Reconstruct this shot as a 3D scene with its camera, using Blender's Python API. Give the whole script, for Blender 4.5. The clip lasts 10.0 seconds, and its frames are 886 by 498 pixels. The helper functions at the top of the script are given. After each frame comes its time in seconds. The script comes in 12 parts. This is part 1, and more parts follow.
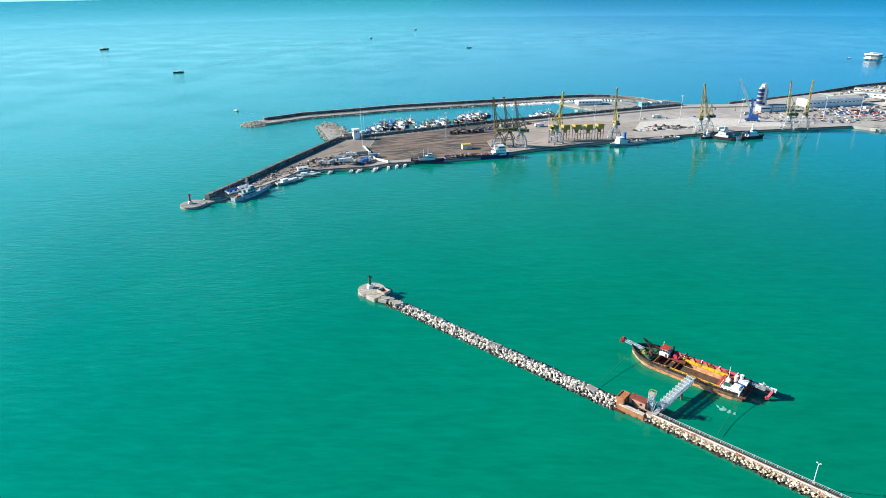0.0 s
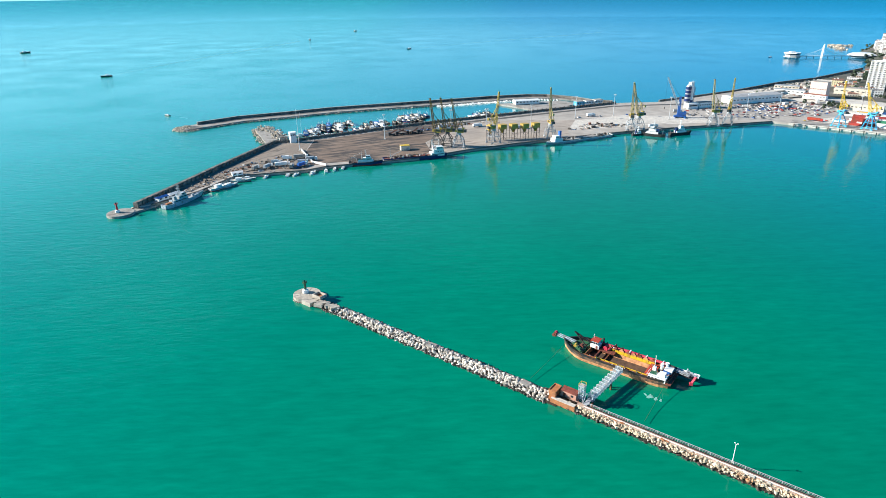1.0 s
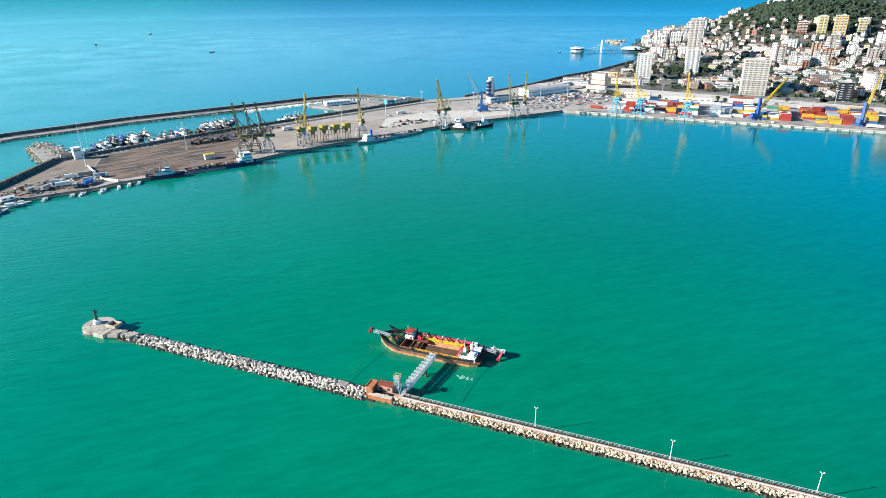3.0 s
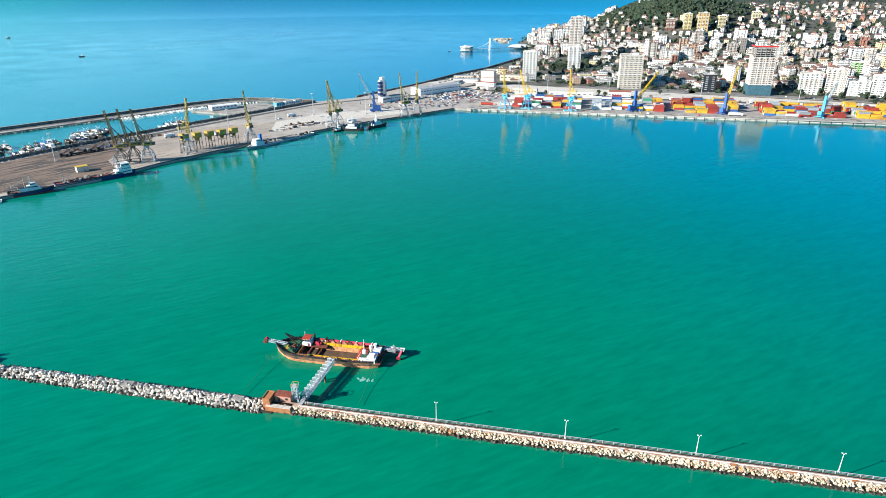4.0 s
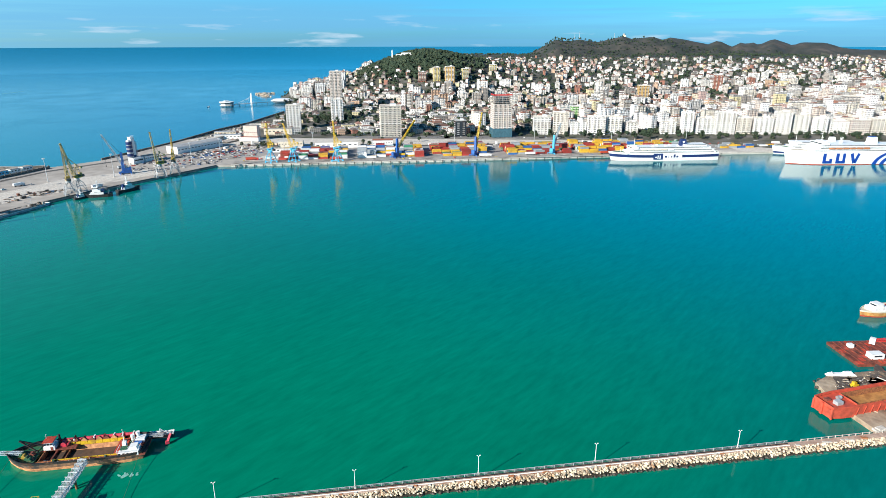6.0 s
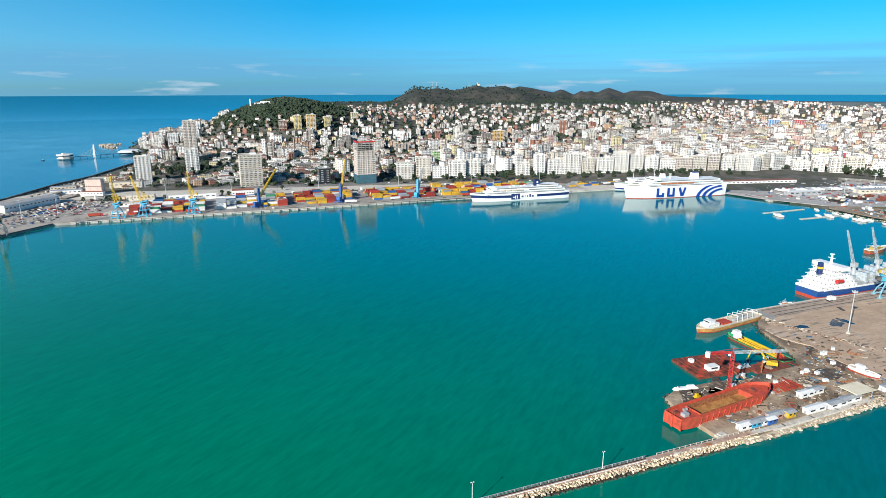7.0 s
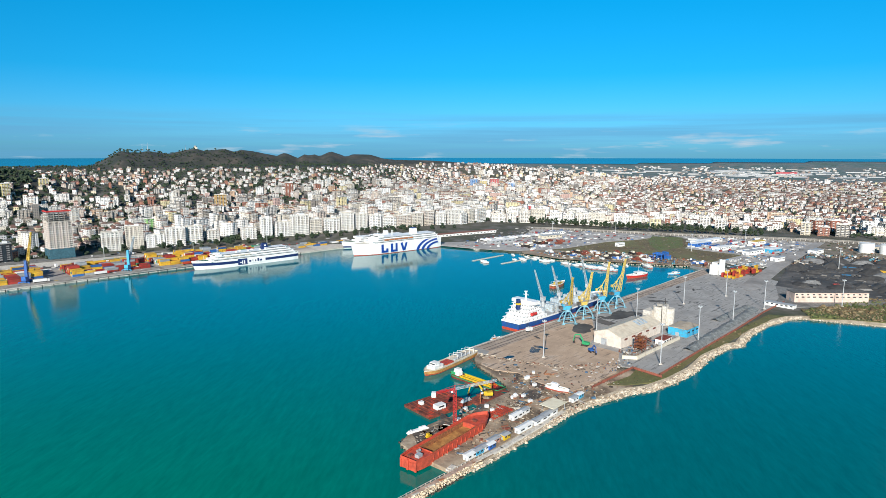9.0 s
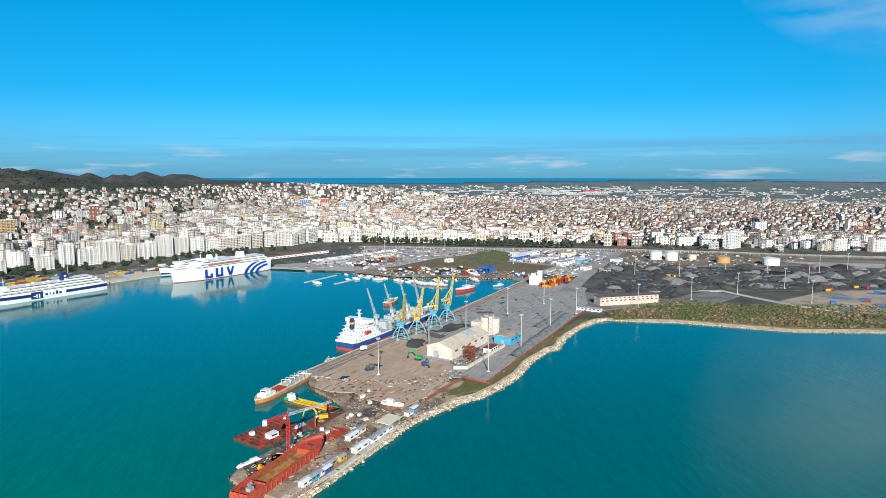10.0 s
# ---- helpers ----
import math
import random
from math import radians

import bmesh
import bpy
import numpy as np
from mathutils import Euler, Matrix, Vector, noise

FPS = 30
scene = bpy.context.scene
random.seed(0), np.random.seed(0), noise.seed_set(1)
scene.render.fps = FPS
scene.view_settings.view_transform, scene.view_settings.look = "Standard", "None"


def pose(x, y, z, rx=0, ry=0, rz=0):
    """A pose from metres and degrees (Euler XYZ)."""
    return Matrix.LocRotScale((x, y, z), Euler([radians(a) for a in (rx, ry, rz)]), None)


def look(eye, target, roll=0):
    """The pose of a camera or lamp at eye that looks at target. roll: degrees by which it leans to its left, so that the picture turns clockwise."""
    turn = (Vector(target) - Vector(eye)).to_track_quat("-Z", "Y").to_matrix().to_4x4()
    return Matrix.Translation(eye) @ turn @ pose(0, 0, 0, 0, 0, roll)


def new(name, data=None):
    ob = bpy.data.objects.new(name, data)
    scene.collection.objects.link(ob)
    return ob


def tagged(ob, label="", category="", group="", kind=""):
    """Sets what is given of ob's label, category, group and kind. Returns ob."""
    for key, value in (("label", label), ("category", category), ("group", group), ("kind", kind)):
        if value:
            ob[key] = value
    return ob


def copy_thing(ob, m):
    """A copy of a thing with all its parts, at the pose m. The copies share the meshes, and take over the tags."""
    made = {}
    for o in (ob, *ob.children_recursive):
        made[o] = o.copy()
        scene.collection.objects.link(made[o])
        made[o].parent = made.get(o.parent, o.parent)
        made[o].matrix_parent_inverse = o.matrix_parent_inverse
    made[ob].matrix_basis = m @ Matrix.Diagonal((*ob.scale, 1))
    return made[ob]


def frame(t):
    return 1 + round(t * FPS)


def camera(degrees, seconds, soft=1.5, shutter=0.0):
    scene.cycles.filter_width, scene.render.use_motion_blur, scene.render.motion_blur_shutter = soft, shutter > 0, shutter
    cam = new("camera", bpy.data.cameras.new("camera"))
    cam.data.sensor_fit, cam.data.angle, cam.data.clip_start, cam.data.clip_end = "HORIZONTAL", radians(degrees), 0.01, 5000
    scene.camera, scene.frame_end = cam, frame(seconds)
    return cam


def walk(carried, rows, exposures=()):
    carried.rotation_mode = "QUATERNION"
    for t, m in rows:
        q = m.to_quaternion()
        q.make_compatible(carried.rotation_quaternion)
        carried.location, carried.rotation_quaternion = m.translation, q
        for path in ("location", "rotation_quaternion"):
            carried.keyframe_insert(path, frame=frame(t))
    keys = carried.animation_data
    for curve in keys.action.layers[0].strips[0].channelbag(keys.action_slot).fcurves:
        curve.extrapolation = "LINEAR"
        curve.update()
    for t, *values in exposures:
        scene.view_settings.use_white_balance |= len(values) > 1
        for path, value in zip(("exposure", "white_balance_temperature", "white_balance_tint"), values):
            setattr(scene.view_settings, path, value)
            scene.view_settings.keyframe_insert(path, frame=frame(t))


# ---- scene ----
cam = camera(71.54, 10.0, soft=0.55)
# seconds, x, y, z, yaw, pitch, roll of the flight
PATH = [
    (0, 0.00, -0.00, 150.23, 4.986, -22.887, -0.851),
    (0.5, 3.69, -0.07, 150.23, 2.465, -22.867, -0.842),
    (1, 7.37, -0.27, 150.28, -0.152, -22.857, -0.733),
    (1.5, 10.99, -0.75, 150.30, -3.838, -22.859, -0.683),
    (2, 14.38, -1.39, 150.27, -7.836, -22.884, -0.584),
    (3.5, 23.61, -3.85, 149.80, -21.237, -23.013, -0.427),
    (4, 26.13, -4.99, 149.66, -26.029, -23.060, -0.432),
    (4.5, 28.21, -6.32, 149.62, -30.785, -22.982, -0.391),
    (5, 30.00, -7.68, 149.64, -35.677, -22.104, -0.337),
    (5.5, 31.50, -9.04, 149.72, -41.019, -20.377, -0.223),
    (7, 35.26, -12.99, 150.15, -59.259, -14.484, -0.107),
    (7.5, 36.06, -14.36, 150.19, -65.361, -12.409, -0.175),
    (8, 36.26, -15.88, 150.15, -71.307, -10.968, -0.099),
    (8.5, 35.93, -17.49, 150.01, -77.519, -9.837, 0.004),
    (9, 35.20, -19.01, 149.78, -84.000, -8.813, 0.045),
    (9.5, 34.20, -20.37, 149.55, -91.385, -7.596, 0.083),
    (10, 33.12, -21.60, 149.37, -99.478, -6.969, 0.065),
]
walk(cam, [(t, Matrix.Translation((x, y, z)) @ pose(0, 0, 0, 90 + pitch, 0, yaw) @ pose(0, 0, 0, 0, 0, roll)) for t, x, y, z, yaw, pitch, roll in PATH],
     exposures=[(0.0, 1.0), (3.5, 1.04), (4.5, 1.02), (5.5, 0.86), (7.0, 0.50), (8.5, 0.42), (10.0, 0.36)])

# ---- daylight: low winter sun from the west, clear sky with thin cloud over the horizon ----
SUN_ELEV, SUN_TO = 25.0, (1.0, -0.10)  # degrees above the horizon; the way the shadows fall
world = bpy.data.worlds.new("sky")
scene.world = world
world.use_nodes = True
wn, wl = world.node_tree.nodes, world.node_tree.links
wn.clear()
w_out = wn.new("ShaderNodeOutputWorld")
w_bg = wn.new("ShaderNodeBackground")
w_sky = wn.new("ShaderNodeTexSky")
w_sky.sky_type = "NISHITA"
w_sky.sun_disc = False
w_sky.sun_elevation = radians(SUN_ELEV)
w_sky.sun_rotation = math.atan2(-SUN_TO[0], -SUN_TO[1])
w_sky.altitude = 150
w_sky.air_density, w_sky.dust_density, w_sky.ozone_density = 1.0, 0.3, 3.0
w_bg.inputs["Strength"].default_value = 0.080
w_tex = wn.new("ShaderNodeTexCoord")
w_map = wn.new("ShaderNodeMapping")
w_map.inputs["Scale"].default_value = (3.4, 3.4, 30.0)
w_noise = wn.new("ShaderNodeTexNoise")
w_noise.inputs["Scale"].default_value = 2.0
w_noise.inputs["Detail"].default_value = 7.0
w_noise.inputs["Roughness"].default_value = 0.55
w_ramp = wn.new("ShaderNodeValToRGB")
w_ramp.color_ramp.elements[0].position, w_ramp.color_ramp.elements[1].position = 0.58, 0.72
w_sep = wn.new("ShaderNodeSeparateXYZ")
w_band = wn.new("ShaderNodeMapRange")  # cloud thins out upwards
w_band.inputs["From Min"].default_value, w_band.inputs["From Max"].default_value = 0.052, 0.020
w_mul = wn.new("ShaderNodeMath")
w_mul.operation = "MULTIPLY"
w_mix = wn.new("ShaderNodeMixRGB")
w_mix.inputs["Color2"].default_value = (4.6, 6.0, 7.2, 1)
wl.new(w_tex.outputs["Generated"], w_map.inputs["Vector"])
wl.new(w_map.outputs["Vector"], w_noise.inputs["Vector"])
wl.new(w_noise.outputs["Fac"], w_ramp.inputs["Fac"])
wl.new(w_tex.outputs["Generated"], w_sep.inputs["Vector"])
wl.new(w_sep.outputs["Z"], w_band.inputs["Value"])
wl.new(w_ramp.outputs["Color"], w_mul.inputs[0])
wl.new(w_band.outputs["Result"], w_mul.inputs[1])
wl.new(w_mul.outputs["Value"], w_mix.inputs["Fac"])
w_hgt = wn.new("ShaderNodeMapRange")  # clear winter air: deeper blue overhead, paler low down
w_hgt.inputs["From Min"].default_value, w_hgt.inputs["From Max"].default_value = 0.0, 0.60
w_grad = wn.new("ShaderNodeValToRGB")
for _p, _c in ((0.0, (0.17, 0.56, 1.10)), (0.05, (0.20, 0.64, 1.20)), (0.10, (0.17, 0.72, 1.24)), (0.20, (0.05, 0.74, 1.18)), (0.45, (0.0, 0.94, 1.26)), (1.0, (0.02, 0.36, 0.60))):
    _e = w_grad.color_ramp.elements[0] if _p == 0.0 else w_grad.color_ramp.elements.new(_p) if _p < 1 else w_grad.color_ramp.elements[-1]
    _e.position, _e.color = _p, (*_c, 1)
w_tint = wn.new("ShaderNodeMixRGB")
w_tint.blend_type = "MULTIPLY"
w_tint.inputs["Fac"].default_value = 1.0
wl.new(w_sep.outputs["Z"], w_hgt.inputs["Value"])
wl.new(w_hgt.outputs["Result"], w_grad.inputs["Fac"])
wl.new(w_grad.outputs["Color"], w_tint.inputs["Color2"])
wl.new(w_sky.outputs["Color"], w_tint.inputs["Color1"])
# the low sky is paler towards the sun
w_side, w_low, w_pm, w_pale = wn.new("ShaderNodeMapRange"), wn.new("ShaderNodeMapRange"), wn.new("ShaderNodeMath"), wn.new("ShaderNodeMixRGB")
w_side.inputs["From Min"].default_value, w_side.inputs["From Max"].default_value = 0.75, -0.95
w_low.inputs["From Min"].default_value, w_low.inputs["From Max"].default_value = 0.42, 0.04
w_pm.operation = "MULTIPLY"
w_pale.inputs["Color2"].default_value = (4.0, 8.0, 9.7, 1)
wl.new(w_sep.outputs["X"], w_side.inputs["Value"])
wl.new(w_sep.outputs["Z"], w_low.inputs["Value"])
wl.new(w_side.outputs["Result"], w_pm.inputs[0])
wl.new(w_low.outputs["Result"], w_pm.inputs[1])
wl.new(w_pm.outputs["Value"], w_pale.inputs["Fac"])
wl.new(w_tint.outputs["Color"], w_pale.inputs["Color1"])
# a lone veil of high cloud over the land to the south-east
w_dist = wn.new("ShaderNodeVectorMath")
w_dist.operation = "DISTANCE"
w_dist.inputs[1].default_value = (0.66, -0.66, 0.36)
w_near = wn.new("ShaderNodeMapRange")
w_near.inputs["From Min"].default_value, w_near.inputs["From Max"].default_value = 0.22, 0.05
w_map2 = wn.new("ShaderNodeMapping")
w_map2.inputs["Scale"].default_value = (4.0, 4.0, 17.0)
w_noise2 = wn.new("ShaderNodeTexNoise")
w_noise2.inputs["Scale"].default_value, w_noise2.inputs["Detail"].default_value = 1.6, 7.0
w_ramp2 = wn.new("ShaderNodeMapRange")
w_ramp2.inputs["From Min"].default_value, w_ramp2.inputs["From Max"].default_value = 0.40, 0.60
w_mul2 = wn.new("ShaderNodeMath")
w_mul2.operation = "MULTIPLY"
w_mix2 = wn.new("ShaderNodeMixRGB")
w_mix2.inputs["Color2"].default_value = (5.8, 7.0, 8.0, 1)
wl.new(w_tex.outputs["Generated"], w_dist.inputs[0])
wl.new(w_dist.outputs["Value"], w_near.inputs["Value"])
wl.new(w_tex.outputs["Generated"], w_map2.inputs["Vector"])
wl.new(w_map2.outputs["Vector"], w_noise2.inputs["Vector"])
wl.new(w_noise2.outputs["Fac"], w_ramp2.inputs["Value"])
wl.new(w_ramp2.outputs["Result"], w_mul2.inputs[0])
wl.new(w_near.outputs["Result"], w_mul2.inputs[1])
wl.new(w_mul2.outputs["Value"], w_mix2.inputs["Fac"])
# a bank of grey-blue stratus lies low along the horizon
w_map3, w_noise3, w_ramp3, w_low3 = wn.new("ShaderNodeMapping"), wn.new("ShaderNodeTexNoise"), wn.new("ShaderNodeMapRange"), wn.new("ShaderNodeMapRange")
w_map3.inputs["Scale"].default_value = (1.1, 1.1, 42.0)
w_map3.inputs["Location"].default_value = (3.1, 0.7, 0.4)
w_noise3.inputs["Scale"].default_value, w_noise3.inputs["Detail"].default_value, w_noise3.inputs["Roughness"].default_value = 1.5, 6.0, 0.6
w_ramp3.inputs["From Min"].default_value, w_ramp3.inputs["From Max"].default_value, w_ramp3.inputs["To Max"].default_value = 0.40, 0.62, 0.62
w_low3.inputs["From Min"].default_value, w_low3.inputs["From Max"].default_value = 0.070, 0.045
w_mul3, w_mix3 = wn.new("ShaderNodeMath"), wn.new("ShaderNodeMixRGB")
w_mul3.operation = "MULTIPLY"
w_mix3.inputs["Color2"].default_value = (1.3, 3.9, 6.5, 1)
wl.new(w_tex.outputs["Generated"], w_map3.inputs["Vector"])
wl.new(w_map3.outputs["Vector"], w_noise3.inputs["Vector"])
wl.new(w_noise3.outputs["Fac"], w_ramp3.inputs["Value"])
wl.new(w_sep.outputs["Z"], w_low3.inputs["Value"])
wl.new(w_ramp3.outputs["Result"], w_mul3.inputs[0])
wl.new(w_low3.outputs["Result"], w_mul3.inputs[1])
wl.new(w_mul3.outputs["Value"], w_mix3.inputs["Fac"])
wl.new(w_pale.outputs["Color"], w_mix3.inputs["Color1"])
wl.new(w_mix3.outputs["Color"], w_mix.inputs["Color1"])
wl.new(w_mix.outputs["Color"], w_mix2.inputs["Color1"])
wl.new(w_mix2.outputs["Color"], w_bg.inputs["Color"])
wl.new(w_bg.outputs["Background"], w_out.inputs["Surface"])

sun_data = bpy.data.lights.new("sun", "SUN")
sun_data.energy, sun_data.angle, sun_data.color = 5.0, radians(0.5), (1.0, 0.94, 0.85)
sun_ob = new("sun", sun_data)
_k = math.cos(radians(SUN_ELEV)) / math.hypot(*SUN_TO)
sun_ob.matrix_world = look((0, 0, 800), (SUN_TO[0] * _k * 100, SUN_TO[1] * _k * 100, 800 - 100 * math.sin(radians(SUN_ELEV))))

# ---- materials ----
def _base(name):
    m = bpy.data.materials.new(name)
    m.use_nodes = True
    n, l = m.node_tree.nodes, m.node_tree.links
    return m, n, l, n["Principled BSDF"]


def _ramp(n, cols, interp="LINEAR"):
    r = n.new("ShaderNodeValToRGB")
    e = r.color_ramp.elements
    r.color_ramp.interpolation = interp
    while len(e) < len(cols):
        e.new(0.5)
    for i, (p, c) in enumerate(cols):
        e[i].position, e[i].color = p, (*c, 1)
    return r


def mat(name, col, rough=0.7, metal=0.0, scale=0.6, vary=0.25, stain=None, stain_scale=0.12, stain_amount=0.45, bump=0.15, bump_scale=3.0, spread=0.0):
    """A worn surface: two scales of noise over the base colour, stains, relief. Scales are per metre; spread varies it from piece to piece."""
    m, n, l, b = _base(name)
    tc = n.new("ShaderNodeTexCoord")
    fine = n.new("ShaderNodeTexNoise")
    fine.inputs["Scale"].default_value, fine.inputs["Detail"].default_value = scale, 6.0
    l.new(tc.outputs["Object"], fine.inputs["Vector"])
    lo, hi = [max(0, c * (1 - vary)) for c in col], [min(1, c * (1 + vary)) for c in col]
    r = _ramp(n, [(0.3, lo), (0.7, hi)])
    l.new(fine.outputs["Fac"], r.inputs["Fac"])
    out = r.outputs["Color"]
    if stain:
        big = n.new("ShaderNodeTexNoise")
        big.inputs["Scale"].default_value, big.inputs["Detail"].default_value, big.inputs["Roughness"].default_value = stain_scale, 8.0, 0.65
        l.new(tc.outputs["Object"], big.inputs["Vector"])
        rr = _ramp(n, [(1 - stain_amount - 0.06, (0, 0, 0)), (1 - stain_amount + 0.1, (1, 1, 1))])
        l.new(big.outputs["Fac"], rr.inputs["Fac"])
        mx = n.new("ShaderNodeMixRGB")
        mx.inputs["Color2"].default_value = (*stain, 1)
        l.new(rr.outputs["Color"], mx.inputs["Fac"])
        l.new(out, mx.inputs["Color1"])
        out = mx.outputs["Color"]
    if spread:
        oi, ge = n.new("ShaderNodeObjectInfo"), n.new("ShaderNodeNewGeometry")
        add = n.new("ShaderNodeMath")
        l.new(oi.outputs["Random"], add.inputs[0])
        l.new(ge.outputs["Random Per Island"], add.inputs[1])
        fr = n.new("ShaderNodeMath")
        fr.operation = "FRACT"
        l.new(add.outputs[0], fr.inputs[0])
        mr = n.new("ShaderNodeMapRange")
        mr.inputs["To Min"].default_value, mr.inputs["To Max"].default_value = 1 - spread, 1 + spread
        l.new(fr.outputs[0], mr.inputs["Value"])
        hs = n.new("ShaderNodeHueSaturation")
        l.new(mr.outputs["Result"], hs.inputs["Value"])
        l.new(out, hs.inputs["Color"])
        out = hs.outputs["Color"]
    l.new(out, b.inputs["Base Color"])
    b.inputs["Roughness"].default_value, b.inputs["Metallic"].default_value = rough, metal
    if bump:
        bn = n.new("ShaderNodeTexNoise")
        bn.inputs["Scale"].default_value, bn.inputs["Detail"].default_value = bump_scale, 5.0
        l.new(tc.outputs["Object"], bn.inputs["Vector"])
        bp = n.new("ShaderNodeBump")
        bp.inputs["Strength"].default_value, bp.inputs["Distance"].default_value = bump, 0.3
        l.new(bn.outputs["Fac"], bp.inputs["Height"])
        l.new(bp.outputs["Normal"], b.inputs["Normal"])
    return m


def water_mat():
    m, n, l, b = _base("harbour_water")
    tc = n.new("ShaderNodeTexCoord")
    big = n.new("ShaderNodeTexNoise")
    big.inputs["Scale"].default_value, big.inputs["Detail"].default_value = 0.004, 5.0
    l.new(tc.outputs["Object"], big.inputs["Vector"])
    r = _ramp(n, [(0.3, (0.0, 0.165, 0.096)), (0.7, (0.0, 0.205, 0.112))])  # silty green of the harbour mouth
    l.new(big.outputs["Fac"], r.inputs["Fac"])
    sp = n.new("ShaderNodeSeparateXYZ")
    l.new(tc.outputs["Object"], sp.inputs["Vector"])

    def blend(axis, lo, hi, colour, before):
        """Another water colour beyond a place on one axis, with an uneven edge."""
        add, mr, mx = n.new("ShaderNodeMath"), n.new("ShaderNodeMapRange"), n.new("ShaderNodeMixRGB")
        add.operation = "MULTIPLY_ADD"
        add.inputs[1].default_value = 160.0 if hi > lo else -160.0
        l.new(big.outputs["Fac"], add.inputs[0])
        l.new(sp.outputs[axis], add.inputs[2])
        mr.inputs["From Min"].default_value, mr.inputs["From Max"].default_value = lo, hi
        mr.interpolation_type = "SMOOTHSTEP"
        l.new(add.outputs[0], mr.inputs["Value"])
        l.new(mr.outputs["Result"], mx.inputs["Fac"])
        l.new(before, mx.inputs["Color1"])
        mx.inputs["Color2"].default_value = (*colour, 1)
        return mx.outputs["Color"]

    c = blend("X", 190, 680, (0.0, 0.150, 0.162), r.outputs["Color"])  # clearer water to the east
    c = blend("Y", 30, -190, (0.0, 0.130, 0.136), c)  # dark water south of the jetty
    c = blend("Y", 520, 1050, (0.0, 0.188, 0.232), c)  # open sea to the north, far haze and sky reflection put into its blue
    # deeper blue sea off the town's front
    sea = []
    for axis, lo, hi in (("X", 60, 620), ("Y", 640, 1050)):
        mr = n.new("ShaderNodeMapRange")
        mr.inputs["From Min"].default_value, mr.inputs["From Max"].default_value = lo, hi
        mr.interpolation_type = "SMOOTHSTEP"
        l.new(sp.outputs[axis], mr.inputs["Value"])
        sea.append(mr)
    both, deep = n.new("ShaderNodeMath"), n.new("ShaderNodeMixRGB")
    both.operation = "MULTIPLY"
    l.new(sea[0].outputs["Result"], both.inputs[0])
    l.new(sea[1].outputs["Result"], both.inputs[1])
    l.new(both.outputs[0], deep.inputs["Fac"])
    l.new(c, deep.inputs["Color1"])
    deep.inputs["Color2"].default_value = (0.0, 0.135, 0.235, 1)
    c = deep.outputs["Color"]
    c = blend("X", 2300, 3700, (0.02, 0.19, 0.30), c)  # far bay behind the plain, bluer and paler with distance
    c = blend("X", 60, -700, (0.0, 0.270, 0.225), c)  # open sea to the west, haze and sun glitter put into a lighter colour
    chop, chop_map, chop_shade, chop_hs = n.new("ShaderNodeTexNoise"), n.new("ShaderNodeMapping"), n.new("ShaderNodeMapRange"), n.new("ShaderNodeHueSaturation")
    chop_map.inputs["Scale"].default_value = (0.035, 0.15, 0.1)  # long low crests, their light and dark put into the colour
    chop_map.inputs["Rotation"].default_value = (0, 0, radians(-12))
    l.new(tc.outputs["Object"], chop_map.inputs["Vector"])
    l.new(chop_map.outputs["Vector"], chop.inputs["Vector"])
    chop.inputs["Scale"].default_value, chop.inputs["Detail"].default_value, chop.inputs["Roughness"].default_value = 1.0, 6.0, 0.7
    chop_shade.inputs["From Min"].default_value, chop_shade.inputs["From Max"].default_value = 0.3, 0.7
    chop_shade.inputs["To Min"].default_value, chop_shade.inputs["To Max"].default_value = 0.90, 1.11
    l.new(chop.outputs["Fac"], chop_shade.inputs["Value"])
    # short wind ripples over the swell, likewise painted as lighter and darker water
    rip, rip_map, rip_shade, rip_mul = n.new("ShaderNodeTexNoise"), n.new("ShaderNodeMapping"), n.new("ShaderNodeMapRange"), n.new("ShaderNodeMath")
    rip_map.inputs["Scale"].default_value = (0.10, 0.42, 0.1)
    rip_map.inputs["Rotation"].default_value = (0, 0, radians(-18))
    l.new(tc.outputs["Object"], rip_map.inputs["Vector"])
    l.new(rip_map.outputs["Vector"], rip.inputs["Vector"])
    rip.inputs["Scale"].default_value, rip.inputs["Detail"].default_value = 1.0, 3.0
    rip_shade.inputs["From Min"].default_value, rip_shade.inputs["From Max"].default_value = 0.3, 0.7
    rip_shade.inputs["To Min"].default_value, rip_shade.inputs["To Max"].default_value = 0.92, 1.08
    rip_mul.operation = "MULTIPLY"
    l.new(rip.outputs["Fac"], rip_shade.inputs["Value"])
    l.new(rip_shade.outputs["Result"], rip_mul.inputs[0])
    l.new(chop_shade.outputs["Result"], rip_mul.inputs[1])
    l.new(rip_mul.outputs[0], chop_hs.inputs["Value"])
    l.new(c, chop_hs.inputs["Color"])
    l.new(chop_hs.outputs["Color"], b.inputs["Base Color"])
    b.inputs["Roughness"].default_value = 0.08
    b.inputs["IOR"].default_value = 1.36
    mp = n.new("ShaderNodeMapping")
    mp.inputs["Scale"].default_value = (0.07, 0.24, 0.2)
    mp.inputs["Rotation"].default_value = (0, 0, radians(-35))
    l.new(tc.outputs["Object"], mp.inputs["Vector"])
    w1 = n.new("ShaderNodeTexNoise")
    w1.inputs["Scale"].default_value, w1.inputs["Detail"].default_value, w1.inputs["Roughness"].default_value = 1.0, 6.0, 0.66
    l.new(mp.outputs["Vector"], w1.inputs["Vector"])
    calm = n.new("ShaderNodeTexNoise")
    calm.inputs["Scale"].default_value, calm.inputs["Detail"].default_value = 0.009, 3.0
    l.new(tc.outputs["Object"], calm.inputs["Vector"])
    cr = n.new("ShaderNodeMapRange")
